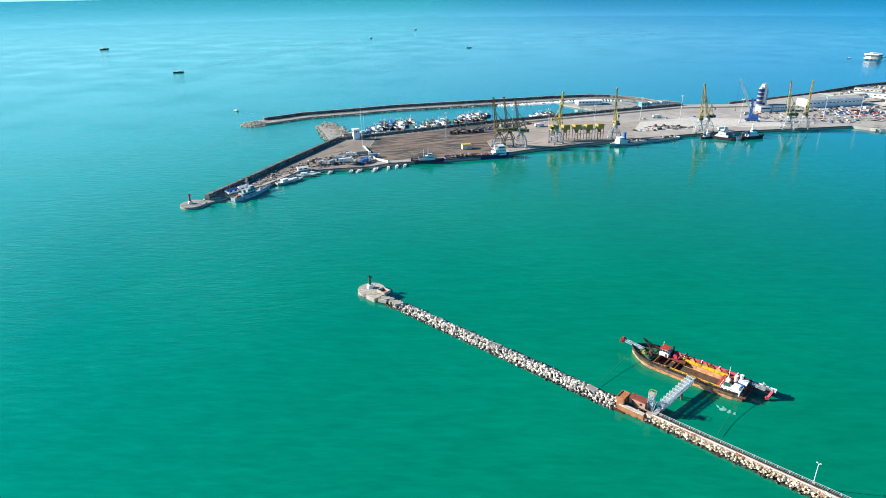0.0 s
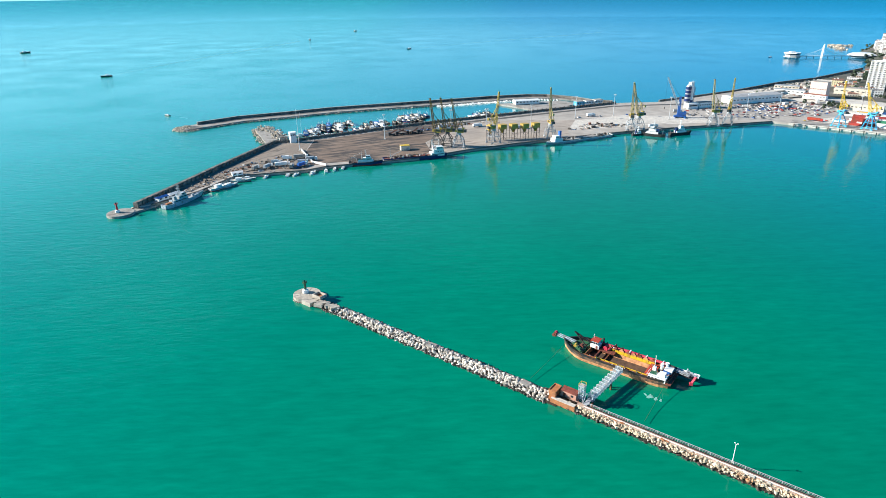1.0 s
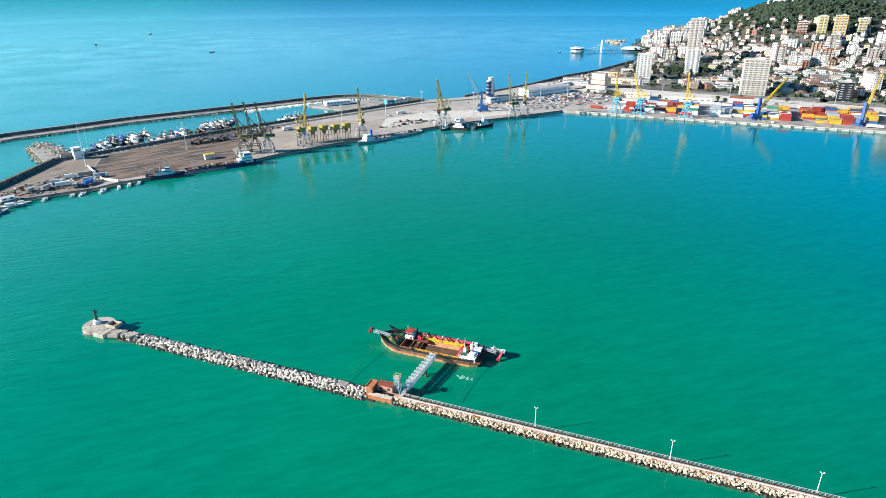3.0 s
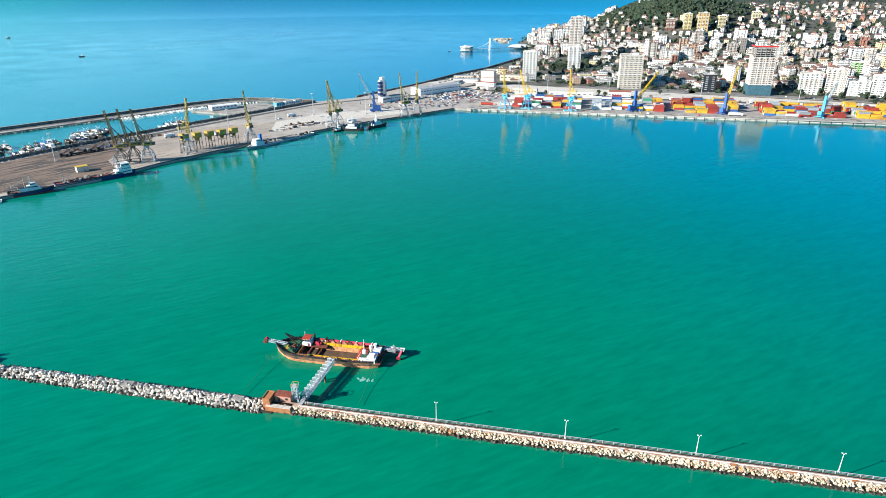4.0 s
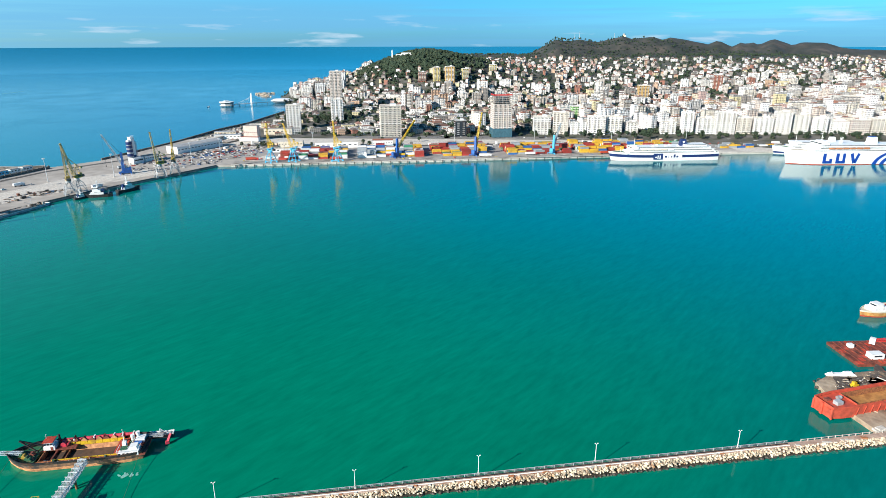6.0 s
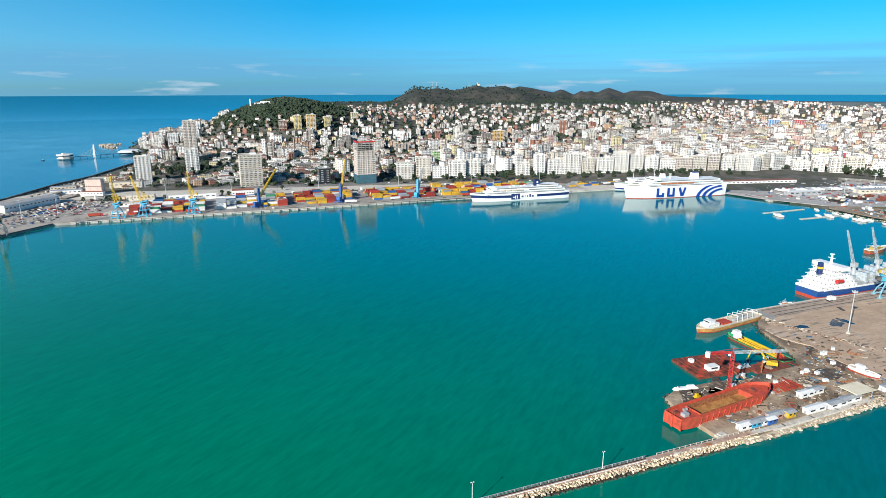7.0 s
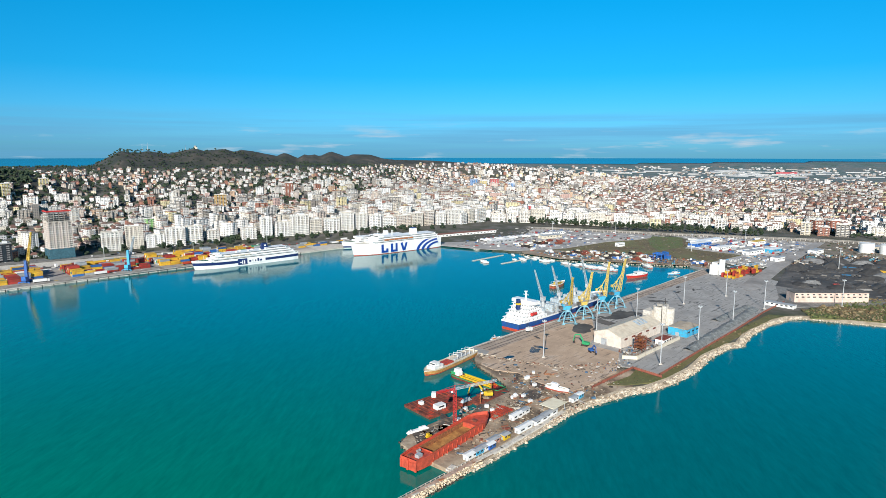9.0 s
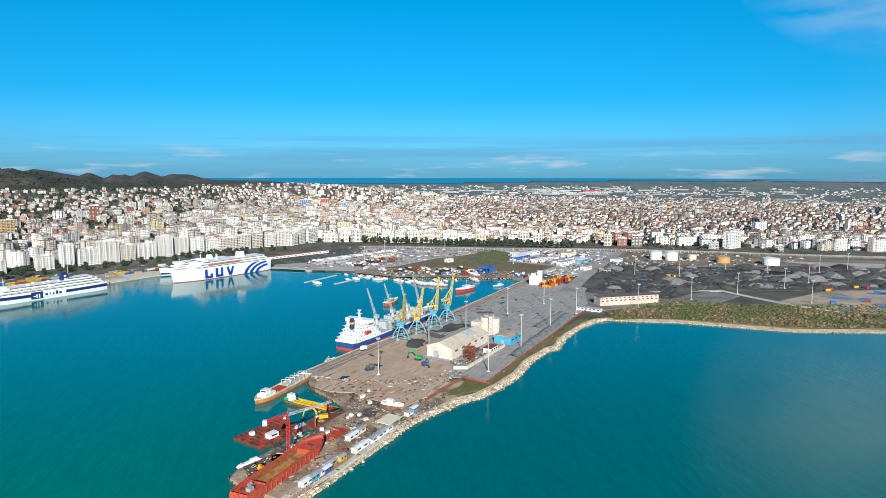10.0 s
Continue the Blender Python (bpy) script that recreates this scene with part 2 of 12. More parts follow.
    cr.inputs["From Min"].default_value, cr.inputs["From Max"].default_value = 0.35, 0.7
    cr.inputs["To Min"].default_value, cr.inputs["To Max"].default_value = 0.09, 0.34
    l.new(calm.outputs["Fac"], cr.inputs["Value"])
    bp = n.new("ShaderNodeBump")
    bp.inputs["Distance"].default_value = 0.5
    # the open sea is rougher than the harbour
    out, rough = n.new("ShaderNodeMapRange"), n.new("ShaderNodeMath")
    out.inputs["From Min"].default_value, out.inputs["From Max"].default_value = 120, -260
    out.inputs["To Min"].default_value, out.inputs["To Max"].default_value = 1.0, 3.2
    rough.operation = "MULTIPLY"
    l.new(sp.outputs["X"], out.inputs["Value"])
    north, wider = n.new("ShaderNodeMapRange"), n.new("ShaderNodeMath")
    north.inputs["From Min"].default_value, north.inputs["From Max"].default_value = 850, 1000
    north.inputs["To Min"].default_value, north.inputs["To Max"].default_value = 1.0, 1.7
    wider.operation = "MAXIMUM"
    l.new(sp.outputs["Y"], north.inputs["Value"])
    l.new(out.outputs["Result"], wider.inputs[0])
    l.new(north.outputs["Result"], wider.inputs[1])
    l.new(wider.outputs[0], rough.inputs[0])
    l.new(cr.outputs["Result"], rough.inputs[1])
    l.new(rough.outputs[0], bp.inputs["Strength"])
    l.new(w1.outputs["Fac"], bp.inputs["Height"])
    l.new(bp.outputs["Normal"], b.inputs["Normal"])
    return m


def island_mat(name, cols, rough=0.8, vary=0.12, interp="CONSTANT", windows=None, bump=0.0):
    """Each separate solid takes one of the colours by chance. windows: (width, height) of the bays in metres, laid over the walls' own metres."""
    m, n, l, b = _base(name)
    ge, oi = n.new("ShaderNodeNewGeometry"), n.new("ShaderNodeObjectInfo")
    add, fr = n.new("ShaderNodeMath"), n.new("ShaderNodeMath")
    fr.operation = "FRACT"
    l.new(ge.outputs["Random Per Island"], add.inputs[0])
    l.new(oi.outputs["Random"], add.inputs[1])
    l.new(add.outputs[0], fr.inputs[0])
    r = _ramp(n, [(i / len(cols), c) for i, c in enumerate(cols)], interp)
    l.new(fr.outputs[0], r.inputs["Fac"])
    tc = n.new("ShaderNodeTexCoord")
    no = n.new("ShaderNodeTexNoise")
    no.inputs["Scale"].default_value, no.inputs["Detail"].default_value = 0.25, 6.0
    l.new(tc.outputs["Object"], no.inputs["Vector"])
    mr = n.new("ShaderNodeMapRange")
    mr.inputs["To Min"].default_value, mr.inputs["To Max"].default_value = 1 - vary * 2, 1 + vary
    l.new(no.outputs["Fac"], mr.inputs["Value"])
    hs = n.new("ShaderNodeHueSaturation")
    l.new(mr.outputs["Result"], hs.inputs["Value"])
    l.new(r.outputs["Color"], hs.inputs["Color"])
    out = hs.outputs["Color"]
    b.inputs["Roughness"].default_value = rough
    if windows:
        uv = n.new("ShaderNodeUVMap")
        uv.uv_map = "metres"
        sp = n.new("ShaderNodeSeparateXYZ")
        l.new(uv.outputs["UV"], sp.inputs["Vector"])
        masks = []
        for axis, size, lo, hi in (("X", windows[0], 0.5 - windows[2] / 2, 0.5 + windows[2] / 2), ("Y", windows[1], 0.30, 0.78)):
            d = n.new("ShaderNodeMath")
            d.operation = "DIVIDE"
            d.inputs[1].default_value = size
            l.new(sp.outputs[axis], d.inputs[0])
            f = n.new("ShaderNodeMath")
            f.operation = "FRACT"
            l.new(d.outputs[0], f.inputs[0])
            g1, g2, mu = n.new("ShaderNodeMath"), n.new("ShaderNodeMath"), n.new("ShaderNodeMath")
            g1.operation, g2.operation, mu.operation = "GREATER_THAN", "LESS_THAN", "MULTIPLY"
            g1.inputs[1].default_value, g2.inputs[1].default_value = lo, hi
            l.new(f.outputs[0], g1.inputs[0])
            l.new(f.outputs[0], g2.inputs[0])
            l.new(g1.outputs[0], mu.inputs[0])
            l.new(g2.outputs[0], mu.inputs[1])
            masks.append(mu)
        mu = n.new("ShaderNodeMath")
        mu.operation = "MULTIPLY"
        l.new(masks[0].outputs[0], mu.inputs[0])
        l.new(masks[1].outputs[0], mu.inputs[1])
        mx = n.new("ShaderNodeMixRGB")
        mx.inputs["Color2"].default_value = (0.05, 0.06, 0.075, 1)
        l.new(mu.outputs[0], mx.inputs["Fac"])
        l.new(out, mx.inputs["Color1"])
        out = mx.outputs["Color"]
        rm = n.new("ShaderNodeMapRange")
        rm.inputs["To Min"].default_value, rm.inputs["To Max"].default_value = rough, 0.15
        l.new(mu.outputs[0], rm.inputs["Value"])
        l.new(rm.outputs["Result"], b.inputs["Roughness"])
    l.new(out, b.inputs["Base Color"])
    return m


def zone_mat(name, cols, scale, rough=0.9, detail=8.0, second=None, bump=0.3, bump_scale=0.5):
    """Ground: a ramp of colours over noise, with a finer noise on top."""
    m, n, l, b = _base(name)
    tc = n.new("ShaderNodeTexCoord")
    no = n.new("ShaderNodeTexNoise")
    no.inputs["Scale"].default_value, no.inputs["Detail"].default_value, no.inputs["Roughness"].default_value = scale, detail, 0.62
    l.new(tc.outputs["Object"], no.inputs["Vector"])
    r = _ramp(n, cols)
    l.new(no.outputs["Fac"], r.inputs["Fac"])
    fi = n.new("ShaderNodeTexNoise")
    fi.inputs["Scale"].default_value, fi.inputs["Detail"].default_value = second or scale * 9, 4.0
    l.new(tc.outputs["Object"], fi.inputs["Vector"])
    mr = n.new("ShaderNodeMapRange")
    mr.inputs["To Min"].default_value, mr.inputs["To Max"].default_value = 0.65, 1.35
    l.new(fi.outputs["Fac"], mr.inputs["Value"])
    hs = n.new("ShaderNodeHueSaturation")
    l.new(mr.outputs["Result"], hs.inputs["Value"])
    l.new(r.outputs["Color"], hs.inputs["Color"])
    l.new(hs.outputs["Color"], b.inputs["Base Color"])
    b.inputs["Roughness"].default_value = rough
    if bump:
        bp = n.new("ShaderNodeBump")
        bp.inputs["Strength"].default_value, bp.inputs["Distance"].default_value = bump, 0.4
        l.new(fi.outputs["Fac"], bp.inputs["Height"])
        l.new(bp.outputs["Normal"], b.inputs["Normal"])
    return m


def streak_mat(name, base, dark, turn, scale=0.02, rough=0.9, amount=0.5, pale=None):
    """Paved ground with dark drag marks and spills along one heading, blotches and fine grit."""
    m, n, l, b = _base(name)
    tc, mp = n.new("ShaderNodeTexCoord"), n.new("ShaderNodeMapping")
    mp.vector_type = "TEXTURE"
    mp.inputs["Rotation"].default_value = (0, 0, radians(turn))
    mp.inputs["Scale"].default_value = (7.0, 1.0, 1.0)
    l.new(tc.outputs["Object"], mp.inputs["Vector"])
    st, big, fi = n.new("ShaderNodeTexNoise"), n.new("ShaderNodeTexNoise"), n.new("ShaderNodeTexNoise")
    for node, sc, det in ((st, scale * 9, 7.0), (big, scale, 7.0), (fi, scale * 40, 4.0)):
        node.inputs["Scale"].default_value, node.inputs["Detail"].default_value, node.inputs["Roughness"].default_value = sc, det, 0.65
    l.new(mp.outputs["Vector"], st.inputs["Vector"])
    l.new(tc.outputs["Object"], big.inputs["Vector"])
    l.new(tc.outputs["Object"], fi.inputs["Vector"])
    r = _ramp(n, [(0.32, [c * 0.72 for c in base]), (0.52, base), (0.70, pale or [min(1, c * 1.25) for c in base])])
    l.new(big.outputs["Fac"], r.inputs["Fac"])
    mu = n.new("ShaderNodeMath")
    mu.operation = "MULTIPLY_ADD"
    mu.inputs[1].default_value = 0.6
    l.new(big.outputs["Fac"], mu.inputs[0])
    l.new(st.outputs["Fac"], mu.inputs[2])
    mk = _ramp(n, [(0.88 - amount * 0.25, (0, 0, 0)), (1.02 - amount * 0.25, (1, 1, 1))])
    l.new(mu.outputs[0], mk.inputs["Fac"])
    mx = n.new("ShaderNodeMixRGB")
    mx.inputs["Color2"].default_value = (*dark, 1)
    l.new(mk.outputs["Color"], mx.inputs["Fac"])
    l.new(r.outputs["Color"], mx.inputs["Color1"])
    mr, hs = n.new("ShaderNodeMapRange"), n.new("ShaderNodeHueSaturation")
    mr.inputs["To Min"].default_value, mr.inputs["To Max"].default_value = 0.7, 1.3
    l.new(fi.outputs["Fac"], mr.inputs["Value"])
    l.new(mr.outputs["Result"], hs.inputs["Value"])
    l.new(mx.outputs["Color"], hs.inputs["Color"])
    l.new(hs.outputs["Color"], b.inputs["Base Color"])
    b.inputs["Roughness"].default_value = rough
    bp = n.new("ShaderNodeBump")
    bp.inputs["Strength"].default_value, bp.inputs["Distance"].default_value = 0.5, 0.3
    l.new(fi.outputs["Fac"], bp.inputs["Height"])
    l.new(bp.outputs["Normal"], b.inputs["Normal"])
    return m


WATER = water_mat()
HOPPER_YELLOW = mat("dusty_hopper_yellow", (0.50, 0.325, 0.06), 0.6, vary=0.2, stain=(0.28, 0.18, 0.06), stain_scale=0.3)
PALE_YELLOW = mat("faded_yellow_paint", (0.62, 0.455, 0.115), 0.55, vary=0.2, stain=(0.35, 0.24, 0.09), stain_scale=0.5, stain_amount=0.42, bump=0.05)
WORN_YELLOW = mat("weathered_yellow_paint", (0.44, 0.355, 0.16), 0.6, vary=0.25, stain=(0.22, 0.16, 0.08), stain_scale=0.5, stain_amount=0.45, bump=0.05)
PIER_GREY = streak_mat("pier_asphalt", (0.34, 0.33, 0.315), (0.10, 0.098, 0.095), -38, 0.05, amount=0.12)
PIER_TAN = streak_mat("ore_dusted_concrete", (0.50, 0.365, 0.26), (0.15, 0.115, 0.09), -38, 0.05, amount=0.14, pale=(0.56, 0.46, 0.37))
CONCRETE = mat("weathered_concrete", (0.33, 0.31, 0.28), 0.85, stain=(0.17, 0.15, 0.13), stain_scale=0.09, bump=0.25)
PALE_CONCRETE = mat("pale_concrete", (0.56, 0.52, 0.46), 0.85, stain=(0.30, 0.27, 0.24), stain_scale=0.03, bump=0.2, stain_amount=0.4)
DARK_CONCRETE = mat("dark_concrete", (0.13, 0.12, 0.11), 0.9, stain=(0.06, 0.055, 0.05), stain_scale=0.2)
ROCK = mat("limestone_rock", (0.62, 0.56, 0.48), 0.9, scale=0.9, vary=0.4, stain=(0.24, 0.18, 0.13), stain_scale=0.5, stain_amount=0.40, bump=0.6, spread=0.45)
TAN_ROCK = mat("rust_tinted_rock", (0.64, 0.53, 0.385), 0.9, scale=1.2, vary=0.45, stain=(0.36, 0.17, 0.07), stain_scale=0.3, stain_amount=0.42, bump=0.7, spread=0.5)
# wet rock, its dark colour also carrying the shade band at the waterline
SHADED_WET_ROCK = mat("shaded_wet_rock", (0.055, 0.05, 0.04), 0.5, scale=0.8, vary=0.3, bump=0.5, spread=0.2)
RUST = mat("rusty_steel", (0.30, 0.115, 0.045), 0.8, scale=1.2, vary=0.45, stain=(0.12, 0.05, 0.025), stain_scale=0.5, bump=0.2)
RED_OXIDE = mat("red_oxide_paint", (0.44, 0.055, 0.025), 0.6, scale=0.8, vary=0.25, stain=(0.26, 0.05, 0.03), stain_scale=0.25, bump=0.1, spread=0.12)
BROWN_STEEL = mat("brown_rusty_plate", (0.20, 0.05, 0.03), 0.75, scale=0.7, vary=0.4, stain=(0.09, 0.03, 0.02), stain_scale=0.3, spread=0.25)
BLACK_STEEL = mat("black_steel", (0.02, 0.02, 0.022), 0.6, vary=0.4, stain=(0.10, 0.045, 0.02), stain_scale=0.5, stain_amount=0.4)
WHITE_PAINT = mat("white_paint", (0.78, 0.78, 0.76), 0.45, vary=0.06, stain=(0.55, 0.52, 0.47), stain_scale=0.2, stain_amount=0.35, bump=0.03)
SHIP_WHITE = mat("ship_white_paint", (0.82, 0.82, 0.81), 0.35, vary=0.04, scale=0.1, stain=(0.66, 0.65, 0.62), stain_scale=0.07, stain_amount=0.35, bump=0.02)
NAVY = mat("navy_paint", (0.012, 0.03, 0.12), 0.4, vary=0.15, bump=0.02)
BLUE_PAINT = mat("blue_paint", (0.02, 0.12, 0.42), 0.45, vary=0.2, stain=(0.05, 0.10, 0.22), stain_scale=0.4, bump=0.05, spread=0.2)
FADED_CYAN = mat("faded_pale_blue_paint", (0.17, 0.38, 0.48), 0.55, vary=0.2, stain=(0.12, 0.22, 0.27), stain_scale=0.4, bump=0.05)
CYAN_PAINT = mat("light_blue_paint", (0.04, 0.38, 0.62), 0.5, vary=0.15, stain=(0.10, 0.25, 0.33), stain_scale=0.4, bump=0.05)
YELLOW_PAINT = mat("yellow_paint", (0.62, 0.40, 0.02), 0.5, vary=0.2, stain=(0.32, 0.18, 0.05), stain_scale=0.4, stain_amount=0.4, bump=0.05)
OCHRE_PAINT = mat("dull_yellow_paint", (0.42, 0.30, 0.05), 0.6, vary=0.25, stain=(0.20, 0.13, 0.05), stain_scale=0.5)
GREEN_PAINT = mat("green_paint", (0.03, 0.30, 0.12), 0.5, vary=0.2)
DARK_GREEN = mat("dark_green_paint", (0.03, 0.14, 0.07), 0.6, vary=0.3, stain=(0.10, 0.07, 0.03), stain_scale=0.6)
RED_PAINT = mat("red_paint", (0.50, 0.03, 0.025), 0.5, vary=0.2, bump=0.05)
PINK_PAINT = mat("faded_pink_plaster", (0.52, 0.27, 0.20), 0.85, vary=0.15, stain=(0.38, 0.20, 0.14), stain_scale=0.4)
TERRA_ROOF = mat("dull_terracotta_roof", (0.30, 0.10, 0.06), 0.85, vary=0.2, stain=(0.18, 0.08, 0.05), stain_scale=0.3)
ROSE_RENDER = mat("pale_rose_render", (0.66, 0.50, 0.44), 0.85, vary=0.12, stain=(0.48, 0.36, 0.30), stain_scale=0.3)
BRICK_ORANGE = mat("orange_brick", (0.42, 0.16, 0.06), 0.85, vary=0.25, stain=(0.28, 0.12, 0.06), stain_scale=0.5)
GREY_PAINT = mat("grey_paint", (0.38, 0.40, 0.42), 0.5, vary=0.15, stain=(0.22, 0.21, 0.20), stain_scale=0.3)
PALE_BLUE_GREY = mat("pale_blue_grey_paint", (0.42, 0.50, 0.55), 0.5, vary=0.2, stain=(0.25, 0.22, 0.18), stain_scale=0.5)
GALV = mat("galvanised_steel", (0.55, 0.57, 0.58), 0.45, metal=0.3, vary=0.15)
CREAM = mat("cream_sheeting", (0.62, 0.56, 0.45), 0.7, vary=0.1, stain=(0.42, 0.34, 0.25), stain_scale=0.12, stain_amount=0.4, bump=0.1)
GLASS = mat("dark_glass", (0.025, 0.035, 0.045), 0.08, vary=0.2, bump=0.0)
ASPHALT = mat("asphalt", (0.075, 0.072, 0.07), 0.9, vary=0.2, stain=(0.12, 0.11, 0.10), stain_scale=0.05)
GRIT = zone_mat("grit_yard", [(0.30, (0.07, 0.058, 0.048)), (0.42, (0.17, 0.125, 0.085)), (0.52, (0.31, 0.235, 0.165)), (0.66, (0.46, 0.37, 0.27))], 0.06, bump=0.6)
COAL = zone_mat("coal_dust", [(0.3, (0.022, 0.022, 0.024)), (0.52, (0.07, 0.068, 0.066)), (0.75, (0.17, 0.155, 0.14))], 0.03, bump=0.5)
GREY_YARD = zone_mat("grey_yard", [(0.3, (0.19, 0.18, 0.17)), (0.5, (0.30, 0.285, 0.27)), (0.75, (0.38, 0.36, 0.34))], 0.02)
PORT_GROUND = zone_mat("port_concrete_ground", [(0.25, (0.24, 0.215, 0.19)), (0.5, (0.38, 0.345, 0.305)), (0.75, (0.47, 0.43, 0.39))], 0.012)
GRASS = zone_mat("rough_grass", [(0.3, (0.06, 0.09, 0.025)), (0.5, (0.13, 0.125, 0.045)), (0.75, (0.20, 0.15, 0.075))], 0.03, bump=0.6)


# ---- mesh helpers ----
from mathutils import geometry


class Solid:
    """A plain list of corners and faces, with metres along the walls for the facades."""

    def __init__(self):
        self.v, self.f, self.uv, self.slot = [], [], [], []
        self.at = 0

    def face(self, pts, uv=None):
        k = len(self.v)
        self.v += [tuple(p) for p in pts]
        self.f.append(tuple(range(k, k + len(pts))))
        self.uv.append(uv or [(0.0, 0.0)] * len(pts))
        self.slot.append(self.at)

    def indexed(self, pts, faces):
        k = len(self.v)
        self.v += [tuple(p) for p in pts]
        for q in faces:
            self.f.append(tuple(i + k for i in q))
            self.uv.append([(0.0, 0.0)] * len(q))
            self.slot.append(self.at)

    def box(self, x, y, z, sx, sy, sz, turn=0.0, taper=1.0):
        """A box with its foot's centre at x, y, z."""
        c, s = math.cos(radians(turn)), math.sin(radians(turn))
        pts = []
        for zz, k in ((0, 1.0), (sz, taper)):
            for a, b in ((-1, -1), (1, -1), (1, 1), (-1, 1)):
                dx, dy = a * sx / 2 * k, b * sy / 2 * k
                pts.append((x + dx * c - dy * s, y + dx * s + dy * c, z + zz))
        self.indexed(pts, [(3, 2, 1, 0), (4, 5, 6, 7), (0, 1, 5, 4), (1, 2, 6, 5), (2, 3, 7, 6), (3, 0, 4, 7)])
        return self

    def walls(self, x, y, z, sx, sy, sz, turn=0.0, u0=0.0):
        """Four walls that share corners, with metres on them."""
        c, s = math.cos(radians(turn)), math.sin(radians(turn))
        k = len(self.v)
        for zz in (0, sz):
            for a, b in ((-1, -1), (1, -1), (1, 1), (-1, 1)):
                dx, dy = a * sx / 2, b * sy / 2
                self.v.append((x + dx * c - dy * s, y + dx * s + dy * c, z + zz))
        for i in range(4):
            j = (i + 1) % 4
            w = sx if i % 2 == 0 else sy
            self.f.append((k + i, k + j, k + 4 + j, k + 4 + i))
            self.uv.append([(u0, 0), (u0 + w, 0), (u0 + w, sz), (u0, sz)])
            self.slot.append(self.at)
        return self

    def notched(self, x, y, z, sx, sy, sz, turn, u0, bays, wide, deep, ends=True):
        """Walls whose long sides step in at the bays (shares of the length), and whose short sides step in once."""
        hw, hd, loc = sx / 2, sy / 2, []

        def side(length, at):
            row = [(-length / 2, 0)]
            for b in sorted(at):
                row += [(b * length - wide / 2, 0), (b * length - wide / 2, deep), (b * length + wide / 2, deep), (b * length + wide / 2, 0)]
            return row
        for (length, at, ax, ay, ox, oy) in ((sx, bays, (1, 0), (0, 1), 0, -hd), (sy, [0.0] if ends else [], (0, 1), (-1, 0), hw, 0), (sx, bays, (-1, 0), (0, -1), 0, hd), (sy, [0.0] if ends else [], (0, -1), (1, 0), -hw, 0)):
            for a, b in side(length, at):
                loc.append((ox + ax[0] * a + ay[0] * b, oy + ax[1] * a + ay[1] * b))
        c, s = math.cos(radians(turn)), math.sin(radians(turn))
        k, n = len(self.v), len(loc)
        for zz in (0, sz):
            self.v += [(x + dx * c - dy * s, y + dx * s + dy * c, z + zz) for dx, dy in loc]
        u = u0
        for i in range(n):
            j = (i + 1) % n
            w = math.hypot(loc[j][0] - loc[i][0], loc[j][1] - loc[i][1])
            self.f.append((k + i, k + j, k + n + j, k + n + i))
            self.uv.append([(u, 0), (u + w, 0), (u + w, sz), (u, sz)])
            self.slot.append(self.at)
            u += w
        return self

    def beam(self, p, q, w, h=None):
        """A square bar from p to q."""
        p, q = Vector(p), Vector(q)
        d = q - p
        if d.length < 1e-6:
            return self
        d.normalize()
        side = d.cross(Vector((0, 0, 1)))
        if side.length < 1e-3:
            side = Vector((1, 0, 0))
        side.normalize()
        up = side.cross(d).normalized()
        a, b = side * w / 2, up * (h or w) / 2
        pts = [e + sa * a + sb * b for e in (p, q) for sa, sb in ((-1, -1), (1, -1), (1, 1), (-1, 1))]
        self.indexed(pts, [(3, 2, 1, 0), (4, 5, 6, 7), (0, 1, 5, 4), (1, 2, 6, 5), (2, 3, 7, 6), (3, 0, 4, 7)])
        return self

    def rod(self, p, q, r0, r1=None, n=10, caps=True):
        """A round bar or cone from p to q."""
        p, q = Vector(p), Vector(q)
        r1 = r0 if r1 is None else r1
        d = (q - p).normalized()
        side = d.cross(Vector((0, 0, 1)))
        if side.length < 1e-3:
            side = Vector((1, 0, 0))
        side.normalize()
        up = side.cross(d)
        ring = [(side * math.cos(2 * math.pi * i / n) - up * math.sin(2 * math.pi * i / n)) for i in range(n)]
        pts = [p + v * r0 for v in ring] + [q + v * r1 for v in ring]
        faces = [(i, (i + 1) % n, n + (i + 1) % n, n + i) for i in range(n)]
        if caps:
            faces += [tuple(range(n - 1, -1, -1)), tuple(range(n, 2 * n))]
        self.indexed(pts, faces)
        return self

    def indexed_slab(self, a, b, c, d, t):
        """A flat plate through four corners with a thickness downwards."""
        top, low = [a, b, c, d], [(x, y, z - t) for x, y, z in (a, b, c, d)]
        self.indexed(top + low, [(0, 3, 2, 1), (4, 5, 6, 7), (0, 1, 5, 4), (1, 2, 6, 5), (2, 3, 7, 6), (3, 0, 4, 7)])
        return self

    def prism(self, poly, z0, z1, top=True):
        """An upright block over a polygon."""
        n = len(poly)
        area = sum(poly[i][0] * poly[(i + 1) % n][1] - poly[(i + 1) % n][0] * poly[i][1] for i in range(n))
        if area < 0:
            poly = poly[::-1]
        pts = [(x, y, z0) for x, y in poly] + [(x, y, z1) for x, y in poly]
        faces = [(i, (i + 1) % n, n + (i + 1) % n, n + i) for i in range(n)]
        if top:
            for a, b, c in geometry.tessellate_polygon([[Vector((x, y, 0)) for x, y in poly]]):
                (ax, ay), (bx, by), (cx, cy) = poly[a], poly[b], poly[c]
                if (bx - ax) * (cy - ay) - (by - ay) * (cx - ax) < 0:
                    b, c = c, b
                faces.append((n + a, n + b, n + c))
        self.indexed(pts, faces)
        return self

